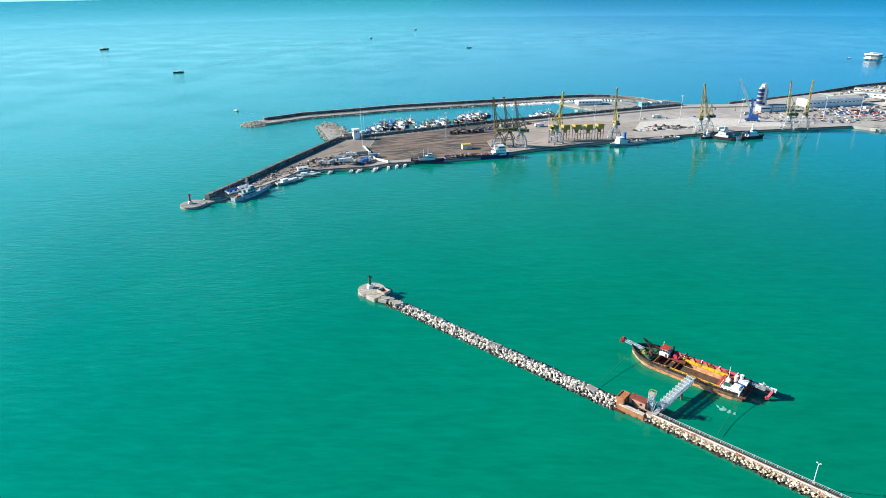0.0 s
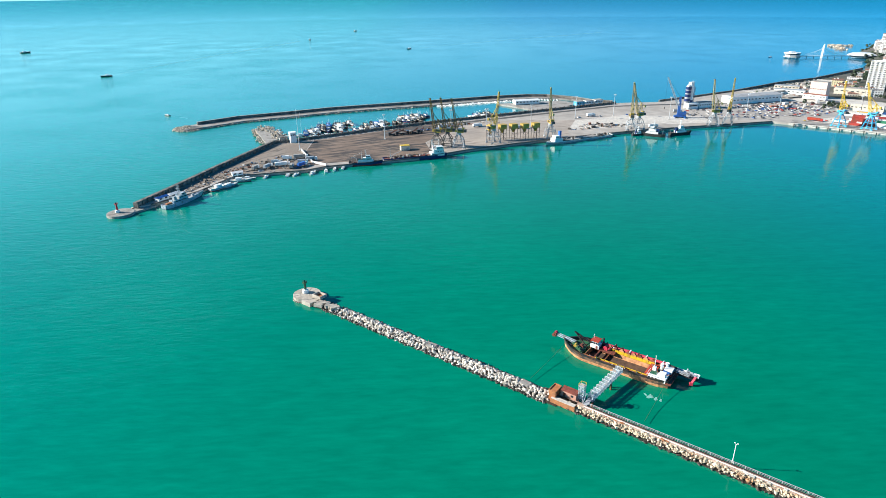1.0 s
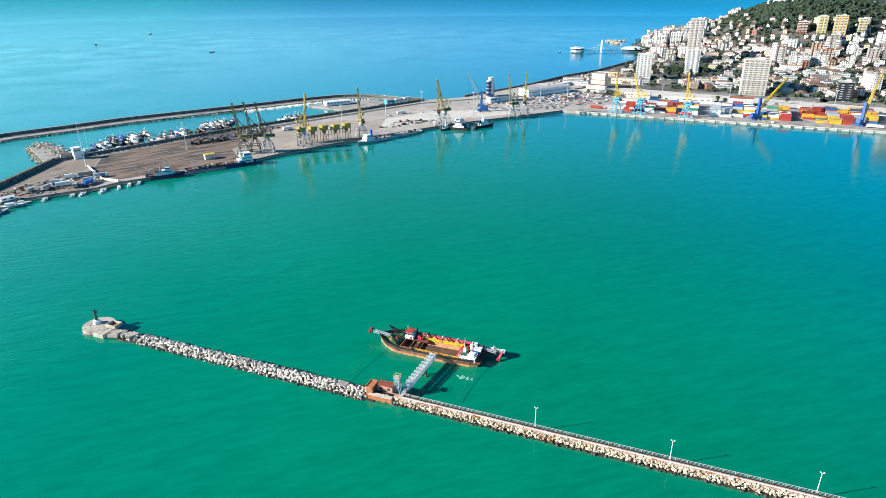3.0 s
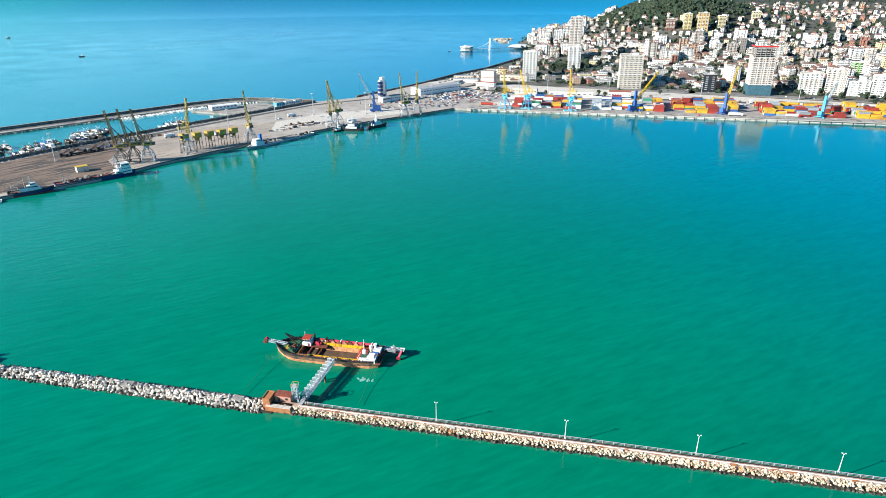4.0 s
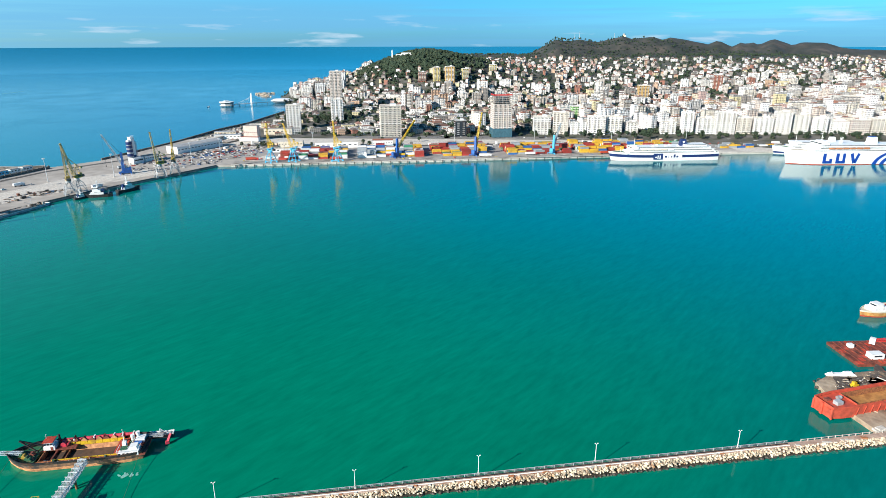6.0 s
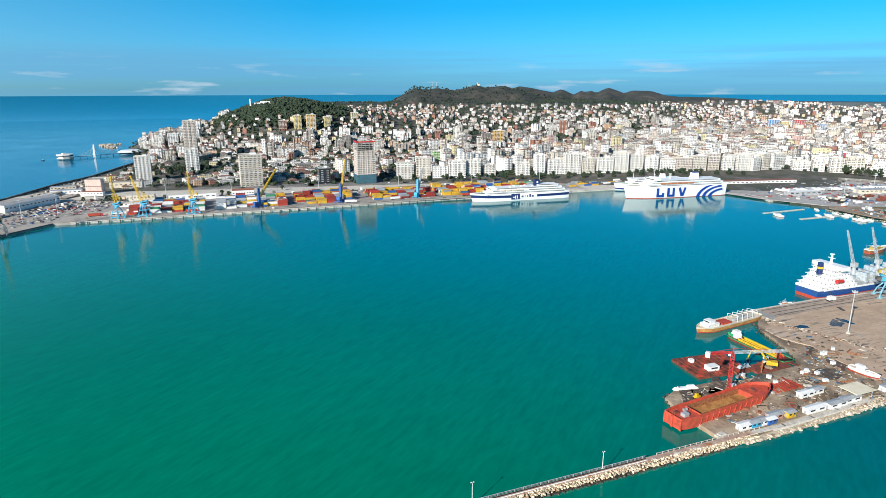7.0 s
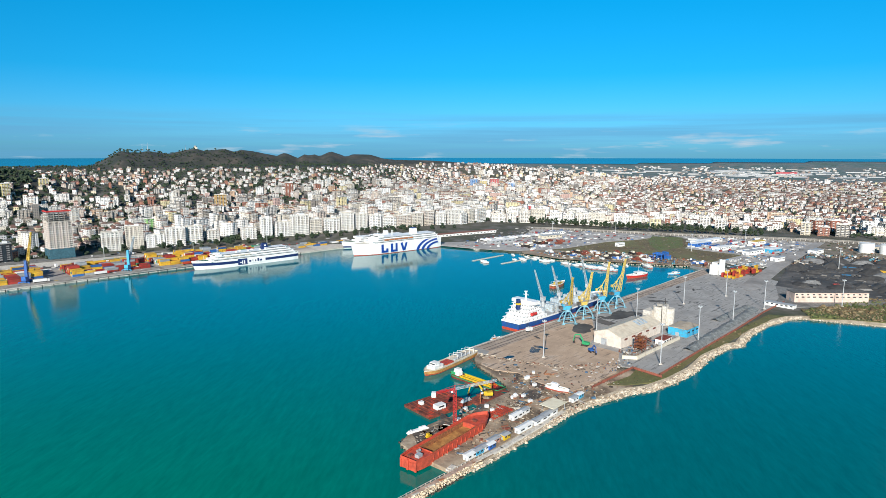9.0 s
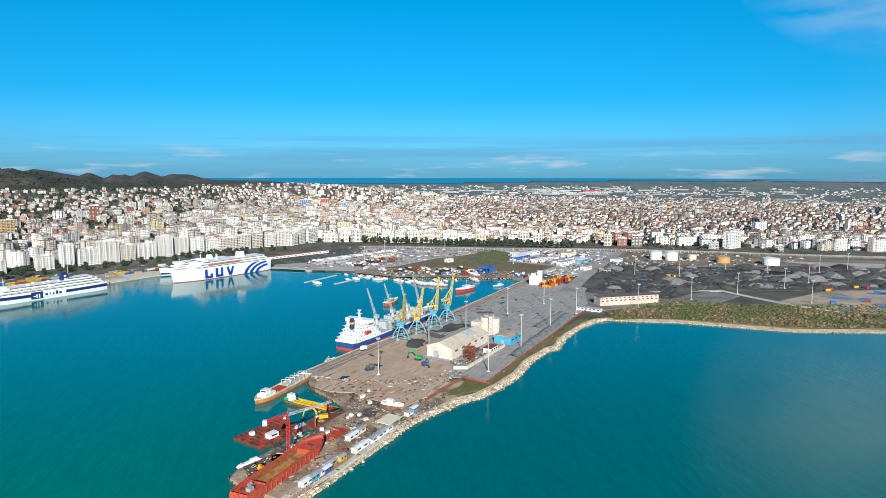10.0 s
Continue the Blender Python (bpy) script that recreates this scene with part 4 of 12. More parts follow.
def portal_crane(label, x, y, turn, legs, house, boom_m, base=QUAY, portal=15.0, span=9.0, top=50.0, lean=8.0, arched=False, group="portal cranes", bar=0.3):
    """A slewing jib crane on a four-legged portal, with a lattice jib topped up high."""
    root = thing("portal_crane", label, "crane", x, y, base, turn, group)
    h = span / 2
    for sx, sy in ((-1, -1), (1, -1), (1, 1), (-1, 1)):
        s = Solid()
        if arched:
            pts = [(sx * h * 1.25 * math.cos(a), sy * h * 1.1 * math.cos(a), 1.0 + (portal - 3) * math.sin(a)) for a in (0, 0.4, 0.8, 1.15, 1.45)]
            for a, b in zip(pts, pts[1:]):
                s.beam(a, b, 0.55)
            s.beam((sx * h * 1.15, sy * h, 1.5), (sx * 0.8, sy * 0.8, portal - 2), 0.4)
            s.beam((sx * h * 0.9, sy * h * 0.8, 6), (sx * 0.9, sy * 1.6, 5.0), 0.25)
        else:
            s.beam((sx * h * 1.15, sy * h * 1.15, 0.8), (sx * h * 0.85, sy * h * 0.85, portal * 0.5), 0.85)
            s.beam((sx * h * 0.85, sy * h * 0.85, portal * 0.5), (sx * 1.6, sy * 1.6, portal - 1.5), 0.9)
        s.box(sx * h * 1.15, sy * h * 1.12, 0, 2.6, 0.8, 1.1)
        part("leg", s, legs, root)
    for sy in (-1, 1):
        part("sill_beam", Solid().beam((-h * 1.15, sy * h * 1.1, 1.5), (h * 1.15, sy * h * 1.1, 1.5), 0.5), legs, root)
        part("tie_beam", Solid().beam((-h * 0.9, sy * h * 0.9, portal * 0.48), (h * 0.9, sy * h * 0.9, portal * 0.48), 0.5), legs, root)
        part("tie_beam", Solid().beam((sy * h * 0.9, -h * 0.9, portal * 0.48), (sy * h * 0.9, h * 0.9, portal * 0.48), 0.5), legs, root)
    part("slewing_ring", Solid().rod((0, 0, portal - 2), (0, 0, portal), 2.6, 2.3, 16), legs, root)
    hs = Solid().box(-1.8, 0, portal, 6.4, 4.0, 3.2)
    hs.box(-4.6, 0, portal + 3.6, 2.2, 3.8, 1.2)
    hp = part("machinery_house", hs, house, root)
    part("window", Solid().box(-1.8, 2.32, portal + 1.5, 4.5, 0.06, 1.1), GLASS, hp)
    part("roof", Solid().box(-1.5, 0, portal + 3.6, 6.0, 4.9, 0.25), GREY_PAINT, hp)
    cb = part("cab", Solid().box(2.8, 1.6, portal + 0.6, 1.8, 1.8, 2.4), house, root)
    part("window", Solid().box(3.72, 1.6, portal + 1.5, 0.06, 1.5, 1.2), GLASS, cb)
    part("counterweight", Solid().box(-6.6, 0, portal + 0.4, 2.4, 4.0, 2.4), DARK_CONCRETE, root)
    at = portal + (top - portal) * 0.38
    s = Solid()
    for sy in (-1, 1):
        s.beam((1.6, sy * 1.5, portal + 3.0), (-1.6, sy * 0.5, at), 0.4)
        s.beam((-4.4, sy * 1.7, portal + 3.4), (-1.6, sy * 0.5, at), 0.4)
        s.beam((-0.2, sy * 1.0, lerp(portal + 3, at, 0.5)), (-3.0, sy * 1.1, lerp(portal + 3.4, at, 0.5)), 0.25)
    s.beam((-1.6, -0.6, at), (-1.6, 0.6, at), 0.5)
    s.box(-1.6, 0, at, 1.8, 1.6, 0.6)
    part("mast", s, boom_m, root)
    length = (top - portal - 2.5) / math.cos(radians(lean))
    foot = (2.2, 0, portal + 2.5)
    tip = (2.2 + length * math.sin(radians(lean)), 0, top)
    part("jib", Solid().truss(foot, tip, (2.4, 1.0), (2.4, 1.0), 2.8, bar), boom_m, root)
    part("jib_head", Solid().rod((tip[0], -0.6, tip[2]), (tip[0], 0.6, tip[2]), 0.9, None, 12).beam((tip[0] - 1, 0, tip[2] - 0.4), (tip[0] + 1.6, 0, tip[2] + 0.4), 0.5), boom_m, root)
    s = Solid()
    mid = [lerp(foot[i], tip[i], 0.62) for i in range(3)]
    s.beam((-1.6, 0.4, at), (mid[0], 0.3, mid[2]), 0.3)
    s.beam((-1.6, -0.4, at), (mid[0], -0.3, mid[2]), 0.3)
    s.beam((-1.6, 0, at), (-6.5, 0, at - 3.5), 0.5)
    s.box(-6.5, 0, at - 4.8, 1.6, 2.0, 2.4)
    part("luffing_lever", s, boom_m, root)
    s = Solid()
    s.rod((tip[0] + 0.9, 0.2, tip[2]), (tip[0] + 0.9, 0.1, portal + 6), 0.06, None, 5).rod((tip[0] + 0.9, -0.2, tip[2]), (tip[0] + 0.9, -0.1, portal + 6), 0.06, None, 5)
    s.box(tip[0] + 0.9, 0, portal + 4.6, 0.7, 0.7, 1.4)
    part("hoist_rope", s, BLACK_STEEL, root)
    s = Solid()
    for i in range(11):
        a, b = i / 10 * (portal - 2), (i + 0.8) / 10 * (portal - 2)
        s.beam((1.9 - 0.1 * i, 1.9, 2 + a * 0.9), (1.9 - 0.1 * i, 1.4, 2 + b * 0.9), 0.12)
    part("ladder", s, GALV, root)
    return root


def harbour_crane(label, x, y, turn, body, boom_m, top=55.0, reach=28.0, group="mobile cranes"):
    """A mobile harbour crane: low chassis on outriggers, tower and a lattice boom hinged half way up."""
    root = thing("mobile_harbour_crane", label, "crane", x, y, QUAY, turn, group)
    part("chassis", Solid().box(0, 0, 1.1, 14, 4.6, 1.6).box(0, 0, 2.7, 9, 4.0, 0.8), body, root)
    for sx in (-1, 1):
        for sy in (-1, 1):
            part("outrigger", Solid().beam((sx * 5.5, sy * 1.5, 1.6), (sx * 5.8, sy * 5.6, 1.4), 0.7).rod((sx * 5.8, sy * 5.6, 0), (sx * 5.8, sy * 5.6, 1.4), 0.9, 0.35, 10), body, root)
            part("wheel", Solid().rod((sx * 3.4, sy * 1.9, 0.75), (sx * 3.4, sy * 2.5, 0.75), 0.75, None, 12), BLACK_STEEL, root)
    part("superstructure", Solid().box(-2.2, 0, 3.5, 9.0, 4.4, 3.6).box(-5.6, 0, 3.7, 2.4, 4.6, 4.2), body, root)
    part("tower", Solid().box(1.6, 0, 3.5, 3.6, 3.4, 22.0, 0, 0.7), body, root)
    cb = part("cab", Solid().box(3.4, 0.9, 17, 1.8, 1.8, 2.3), WHITE_PAINT, root)
    part("window", Solid().box(4.32, 0.9, 17.5, 0.06, 1.5, 1.4), GLASS, cb)
    part("ladder", Solid().beam((0.4, 1.5, 4), (0.8, 1.1, 23), 0.3), GALV, root)
    tip = (2.8 + reach, 0, top - QUAY)
    part("boom", Solid().truss((2.8, 0, 13.5), tip, (2.8, 1.2), (2.6, 1.1), 3.0, 0.46), boom_m, root)
    s = Solid().rod((1.6, 0.4, 24.4), (tip[0] - 1, 0.4, tip[2] - 1), 0.09, None, 5).rod((1.6, -0.4, 24.4), (tip[0] - 1, -0.4, tip[2] - 1), 0.09, None, 5)
    s.rod((tip[0], 0, tip[2]), (tip[0], 0, 12), 0.08, None, 5).box(tip[0], 0, 10.5, 0.9, 0.9, 1.5)
    part("rope", s, BLACK_STEEL, root)
    part("boom_ram", Solid().rod((2.4, 0, 7.0), (lerp(2.8, tip[0], 0.22), 0, lerp(13.5, tip[2], 0.22)), 0.3, 0.2, 8), GALV, root)
    return root


def mast_light(x, y, h=27.0, z=QUAY, group="floodlight masts"):
    root = thing("floodlight_mast", "tall galvanised floodlight mast on a concrete foot", "lamp", x, y, z, 0, group)
    part("foot", Solid().box(0, 0, 0, 2.2, 2.2, 0.7), PALE_CONCRETE, root)
    part("pole", Solid().rod((0, 0, 0.7), (0, 0, h), 0.42, 0.2, 10), GALV, root)
    hd = Solid().rod((0, 0, h - 0.2), (0, 0, h + 0.3), 1.5, None, 12)
    for i in range(6):
        a = i * math.pi / 3
        hd.box(1.45 * math.cos(a), 1.45 * math.sin(a), h + 0.2, 0.6, 0.5, 0.6, math.degrees(a))
    part("lamp_head", hd, GALV, root)
    return root


def small_boat(name, label, x, y, turn, L, hull_m, cabin_m, group, mast=True, deck_m=None, trim=None):
    """A fishing boat, launch or yacht."""
    B = L * 0.28
    root = vessel(name, label, "boat", x, y, turn, L, B, L * 0.11, ([(0, 0.35, BLACK_STEEL if hull_m is BLACK_STEEL else RED_OXIDE, "boot"), (0.35, 0.85, hull_m, "side")] if L > 12 else [(0, 0.85, hull_m, "side")]) + [(0.85, 1, trim or WHITE_PAINT, "bulwark")], deck_m or CREAM, group, zlo=-0.6, deck=0.85, full=0.55, rake=L * 0.07, sheer=L * 0.04, transom=0.75, n=10)
    z = L * 0.085
    w = part("wheelhouse", Solid().box(-L * 0.08, 0, z, L * 0.3, B * 0.62, L * 0.11, 0, 0.92), cabin_m, root)
    part("window", Solid().box(-L * 0.08 + L * 0.15, 0, z + L * 0.055, 0.08, B * 0.5, L * 0.03), GLASS, w)
    part("roof", Solid().box(-L * 0.08, 0, z + L * 0.11, L * 0.33, B * 0.68, 0.18), trim or WHITE_PAINT, w)
    if L > 12:
        part("foredeck_hatch", Solid().box(L * 0.22, 0, z + L * 0.01, L * 0.12, B * 0.35, L * 0.03), cabin_m, root)
    if mast:
        part("mast", Solid().rod((-L * 0.1, 0, z + L * 0.1), (-L * 0.1, 0, z + L * 0.36), 0.12, 0.06, 6).beam((-L * 0.1, 0, z + L * 0.3), (-L * 0.36, 0, z + L * 0.2), 0.1).beam((-L * 0.1, -B * 0.3, z + L * 0.26), (-L * 0.1, B * 0.3, z + L * 0.26), 0.08), WHITE_PAINT, root)
        part("stern_gantry", Solid().beam((-L * 0.4, -B * 0.3, z), (-L * 0.4, -B * 0.3, z + L * 0.16), 0.14).beam((-L * 0.4, B * 0.3, z), (-L * 0.4, B * 0.3, z + L * 0.16), 0.14).beam((-L * 0.4, -B * 0.3, z + L * 0.16), (-L * 0.4, B * 0.3, z + L * 0.16), 0.14), GALV, root)
    return root


def car(label, x, y, turn, paint, z=QUAY, group="parked cars"):
    root = thing("car", label, "car", x, y, z, turn, group)
    body = Solid().box(0, 0, 0.28, 4.3, 1.75, 0.55)
    body.box(-0.2, 0, 0.83, 2.5, 1.62, 0.1, 0, 0.97)
    part("body", body, paint, root)
    part("cabin", Solid().box(-0.2, 0, 0.9, 2.4, 1.55, 0.5, 0, 0.8), GLASS, root)
    part("wheels", Solid().rod((-1.35, -0.92, 0.32), (-1.35, 0.92, 0.32), 0.32, None, 8).rod((1.35, -0.92, 0.32), (1.35, 0.92, 0.32), 0.32, None, 8), BLACK_STEEL, root)
    return root


def truck(label, x, y, turn, cab_m, box_m, z=QUAY, L=13.6, group="trucks"):
    root = thing("articulated_truck", label, "truck", x, y, z, turn, group)
    cb = part("cab", Solid().box(L / 2 + 1.5, 0, 0.7, 2.3, 2.45, 2.6, 0, 0.94), cab_m, root)
    part("windscreen", Solid().box(L / 2 + 2.66, 0, 1.9, 0.06, 2.1, 0.9), GLASS, cb)
    part("trailer", Solid().box(0, 0, 1.15, L, 2.5, 2.75), box_m, root)
    ch = Solid().box(0.8, 0, 0.75, L + 1.2, 1.0, 0.4)
    for xx in (-L * 0.4, -L * 0.3, L / 2 - 1.0, L / 2 + 1.8):
        ch.rod((xx, -1.2, 0.5), (xx, 1.2, 0.5), 0.5, None, 8)
    part("chassis", ch, BLACK_STEEL, root)
    return root


CONT_MATS = {"red": mat("container_red", (0.33, 0.035, 0.025), 0.6, vary=0.2, spread=0.3, stain=(0.18, 0.05, 0.03), stain_scale=0.3), "yellow": mat("container_yellow", (0.60, 0.36, 0.03), 0.6, vary=0.15, spread=0.2, stain=(0.36, 0.18, 0.05), stain_scale=0.3), "blue": mat("container_blue", (0.02, 0.10, 0.30), 0.6, vary=0.2, spread=0.3), "white": mat("container_white", (0.72, 0.72, 0.70), 0.6, vary=0.06, spread=0.08), "orange": mat("container_orange", (0.50, 0.14, 0.03), 0.6, vary=0.15, spread=0.2), "grey": mat("container_grey", (0.28, 0.31, 0.33), 0.6, vary=0.15, spread=0.25), "green": mat("container_green", (0.04, 0.25, 0.13), 0.6, vary=0.15, spread=0.2)}


def container_solid(s, x, y, z, L, turn):
    """A ribbed steel box with its corner posts proud."""
    s.box(x, y, z + 0.06, L - 0.12, 2.36, 2.46, turn)
    c, sn = math.cos(radians(turn)), math.sin(radians(turn))
    for a in (-1, 1):
        for b in (-1, 1):
            dx, dy = a * (L / 2 - 0.09), b * 1.13
            s.box(x + dx * c - dy * sn, y + dx * sn + dy * c, z, 0.18, 0.18, 2.59, turn)
        dx, dy = 0, a * 1.16
        s.box(x + dx * c - dy * sn, y + dx * sn + dy * c, z + 2.44, L, 0.12, 0.15, turn)
    return s


CONT_MESH = {}
for _c, _m in CONT_MATS.items():
    for _L in (12.19, 6.06):
        CONT_MESH[_c, _L] = container_solid(Solid(), 0, 0, 0, _L, 0).mesh("shipping_container", _m)


def container(colour, x, y, z, turn, L=12.19, group="stacked containers"):
    return solo("shipping_container", CONT_MESH[colour, L], None, f"{colour} steel shipping container in a stack on the quay", "container", x, y, z, turn, group)


# ---- the rubble jetty with its light, huts and footbridge ----
JU, JN = (0.787, -0.617), (0.617, 0.787)  # along the jetty towards the shore; across it to the harbour side
J0 = (-47.0, 279.0)
JTURN = math.degrees(math.atan2(JU[1], JU[0]))


def jet(s, w):
    return J0[0] + JU[0] * s + JN[0] * w, J0[1] + JU[1] * s + JN[1] * w


jetty = thing("jetty", "long rubble jetty with a concrete walkway and pale boulders", "jetty", kind="structure")
_s = Solid()
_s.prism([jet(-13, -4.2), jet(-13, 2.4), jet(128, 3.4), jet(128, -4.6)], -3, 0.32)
part("rubble_core", _s, SHADED_WET_ROCK, jetty)
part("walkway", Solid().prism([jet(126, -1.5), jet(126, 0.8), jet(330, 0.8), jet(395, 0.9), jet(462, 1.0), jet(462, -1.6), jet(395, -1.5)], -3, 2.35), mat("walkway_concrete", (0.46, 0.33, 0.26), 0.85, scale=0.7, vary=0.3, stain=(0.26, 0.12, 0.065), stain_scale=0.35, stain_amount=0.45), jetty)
part("foot", Solid().prism([jet(126, -3.3), jet(126, -1.8), jet(462, -1.8), jet(450, -3.6)], -3, 0.15), SHADED_WET_ROCK, jetty)
part("inner_foot", Solid().prism([jet(126, 1.0), jet(126, 2.6), jet(340, 2.4), jet(440, 2.4), jet(440, 1.0)], -3, 0.2), SHADED_WET_ROCK, jetty)
_rail = Solid().box(0, 0, 0, 0.2, 0.2, 1.2).mesh("rail_post", GALV)
for _i in range(72):
    _x, _y = jet(140 + _i * 3.7, 0.65)
    _o = part("rail_post", _rail, None, jetty)
    _o.matrix_basis = pose(_x, _y, 2.35, 0, 0, JTURN)
for _h in (2.95, 3.45):
    part("rail", Solid().beam((*jet(139, 0.65), _h), (*jet(404, 0.65), _h), 0.15 if _h > 3 else 0.07), GALV, jetty)

part("water_pipe", Solid().rod((*jet(138, -0.9), 2.5), (*jet(404, -0.9), 2.5), 0.16, None, 7, False), WHITE_PAINT, jetty, "pale water pipe along the walkway")
# black bar added along the walkway in place of a strip of shadow
part("cable_duct", Solid().beam((*jet(138, 0.25), 2.4), (*jet(404, 0.25), 2.4), 0.5, 0.22), BLACK_STEEL, jetty)
_rj0 = random.Random(19)
for _i in range(46):
    _o = part("broken_slab", Solid().box(0, 0, 0, _rj0.uniform(0.8, 2.6), _rj0.uniform(0.6, 1.1), _rj0.uniform(0.12, 0.4)), PALE_CONCRETE if _i % 3 else BRICK_ORANGE, jetty)
    _o.matrix_basis = pose(*jet(_rj0.uniform(140, 440), _rj0.uniform(-1.5, -1.0)), 2.3, _rj0.uniform(-6, 6), 0, JTURN + _rj0.uniform(-25, 25))
part("mid_slab", Solid().box(*jet(63, -0.5), 1.3, 4.6, 3.2, 0.9, JTURN + 6).box(*jet(112, -0.4), 1.3, 4.2, 3.0, 0.9, JTURN - 8), CONCRETE, jetty, "grey concrete slab bedded in the rubble")

# round head: wedge slabs about a ring joint
HX, HY = -64.6, 292.8
HEAD_CONC = mat("head_concrete", (0.44, 0.39, 0.325), 0.85, scale=0.5, vary=0.2, stain=(0.30, 0.26, 0.21), stain_scale=0.25, spread=0.12, bump=0.3)
head = thing("jetty_head", "rounded concrete jetty head of broken slabs", "jetty head", kind="structure")
for _ring, (_ra, _rb) in enumerate(((0, 3.6), (3.75, 7.2))):
    _n = 7 if _ring == 0 else 14
    for _i in range(_n):
        _a0, _a1 = [2 * math.pi * (_i + _e) / _n for _e in (0.02, 0.98)]
        _poly = [(HX + _ra * math.cos(_a0), HY + _ra * math.sin(_a0))] + [(HX + _rb * math.cos(lerp(_a0, _a1, _k / 3)), HY + _rb * math.sin(lerp(_a0, _a1, _k / 3))) for _k in range(4)] + ([(HX + _ra * math.cos(_a1), HY + _ra * math.sin(_a1))] if _ra else [])
        part("slab", Solid().prism(_poly, -2, 2.0 + 0.22 * random.random()), HEAD_CONC, head)
_c, _sn = JU
for _i in range(2):
    for _j in range(2):
        part("slab", Solid().prism([(HX + JU[0] * a + JN[0] * b, HY + JU[1] * a + JN[1] * b) for a, b in ((3.6 + _i * 3.3, -6.9 + _j * 4.3), (6.8 + _i * 3.3, -6.9 + _j * 4.3), (6.8 + _i * 3.3, -2.7 + _j * 4.3), (3.6 + _i * 3.3, -2.7 + _j * 4.3))], -2, 1.85 + 0.3 * random.random()), HEAD_CONC, head)
part("foot", Solid().rod((HX, HY, -3), (HX, HY, 0.45), 7.9, 7.4, 26), DARK_CONCRETE, head)
_hb = thing("concrete_tank", "open concrete box with a rusty inside on the jetty head", "tank", HX + 7.5, HY - 4.0, 2.2, JTURN)
for _x, _y, _w, _d in ((0, 2.1, 6, 0.4), (0, -2.1, 6, 0.4), (2.8, 0, 0.4, 3.8), (-2.8, 0, 0.4, 3.8)):
    part("side", Solid().box(_x, _y, 0, _w, _d, 1.5), HEAD_CONC, _hb)
part("bottom", Solid().box(0, 0, 0, 5.2, 3.8, 0.3), RUST, _hb)
# tipped concrete blocks
for _i, (_s0, _w0, _t) in enumerate(((-10.8, -2.2, 62), (-9.0, -2.0, 60), (-7.2, -1.8, 66), (-5.0, -1.4, 112), (-3.0, -1.8, 64), (-1.2, -1.2, 68), (0.6, -1.4, 62), (-8.4, -4.6, 20))):
    _x, _y = jet(_s0, _w0)
    _o = solo("concrete_block", Solid().box(0, 0, -0.6, 4.6, 1.6, 1.5), HEAD_CONC, "long pale concrete armour block tipped on the rubble", "block", _x, _y, 1.2, JTURN + _t, "armour blocks")
    _o.rotation_euler[0] = radians((-14, 12, -8, 10, -12, 8, 4, -10)[_i])


def beacon(name, label, x, y, z, h, tower_m, base_m):
    root = thing(name, label, "beacon", x, y, z)
    part("base", Solid().rod((0, 0, 0), (0, 0, 1.6), 1.9, 1.6, 18).rod((0, 0, 1.6), (0, 0, 2.0), 1.2, 0.8, 18), base_m, root)
    part("tower", Solid().rod((0, 0, 2.0), (0, 0, h - 1.6), 0.75, 0.55, 14), tower_m, root)
    part("gallery", Solid().rod((0, 0, h - 1.6), (0, 0, h - 1.3), 1.25, 1.25, 14), tower_m, root)
    s = Solid()
    for i in range(8):
        a = i * math.pi / 4
        s.beam((1.2 * math.cos(a), 1.2 * math.sin(a), h - 1.3), (1.2 * math.cos(a), 1.2 * math.sin(a), h - 0.5), 0.07)
        b = a + math.pi / 4
        s.beam((1.2 * math.cos(a), 1.2 * math.sin(a), h - 0.5), (1.2 * math.cos(b), 1.2 * math.sin(b), h - 0.5), 0.07)
    part("railing", s, tower_m, root)
    part("lantern", Solid().rod((0, 0, h - 1.3), (0, 0, h - 0.4), 0.42, 0.42, 12).rod((0, 0, h - 0.4), (0, 0, h), 0.5, 0.1, 12), GLASS, root)
    part("solar_panel", Solid().box(0.9, 0, h - 0.6, 0.8, 0.9, 0.06), GLASS, root)
    return root


beacon("harbour_light", "dark green harbour light on a white round base", -65.5, 294.0, 2.25, 7.2, DARK_GREEN, WHITE_PAINT)

# huts
_hut = thing("brick_hut", "roofed orange brick hut on the jetty", "hut", *jet(125.2, 0.0), 2.0, JTURN)
part("wall", Solid().box(0, 0, -2, 2.9, 5.0, 4.7), BRICK_ORANGE, _hut)
part("roof", Solid().box(0, 0, 2.7, 3.1, 5.2, 0.2), BRICK_ORANGE, _hut)
part("roof_kerb", Solid().strip([(-1.5, -2.55), (1.5, -2.55), (1.5, 2.55), (-1.5, 2.55), (-1.5, -2.55)], 0.25, 2.9, 3.2), BRICK_ORANGE, _hut)
part("door", Solid().box(1.47, -0.8, 0, 0.08, 1.1, 2.1), BROWN_STEEL, _hut)
_hut = thing("pink_hut", "pink plastered hut with a rusty roof on the jetty", "hut", *jet(130.6, 2.2), 2.0, JTURN)
part("wall", Solid().box(0, 0, -2, 6.6, 3.2, 4.7), PINK_PAINT, _hut)
part("roof", Solid().box(0, 0, 2.7, 7.0, 3.6, 0.25), BROWN_STEEL, _hut)
part("window", Solid().box(1.6, -1.62, 1.1, 1.0, 0.08, 0.9), GLASS, _hut)
part("door", Solid().box(-1.6, -1.62, 0, 1.0, 0.08, 2.0), BROWN_STEEL, _hut)
_pl = thing("hut_platform", "concrete platform with plank cover before the huts", "platform", *jet(130.2, -1.7), 0.5, JTURN, kind="structure")
part("base", Solid().box(0, 0, -2.5, 10.5, 3.6, 4.2), BRICK_ORANGE, _pl)
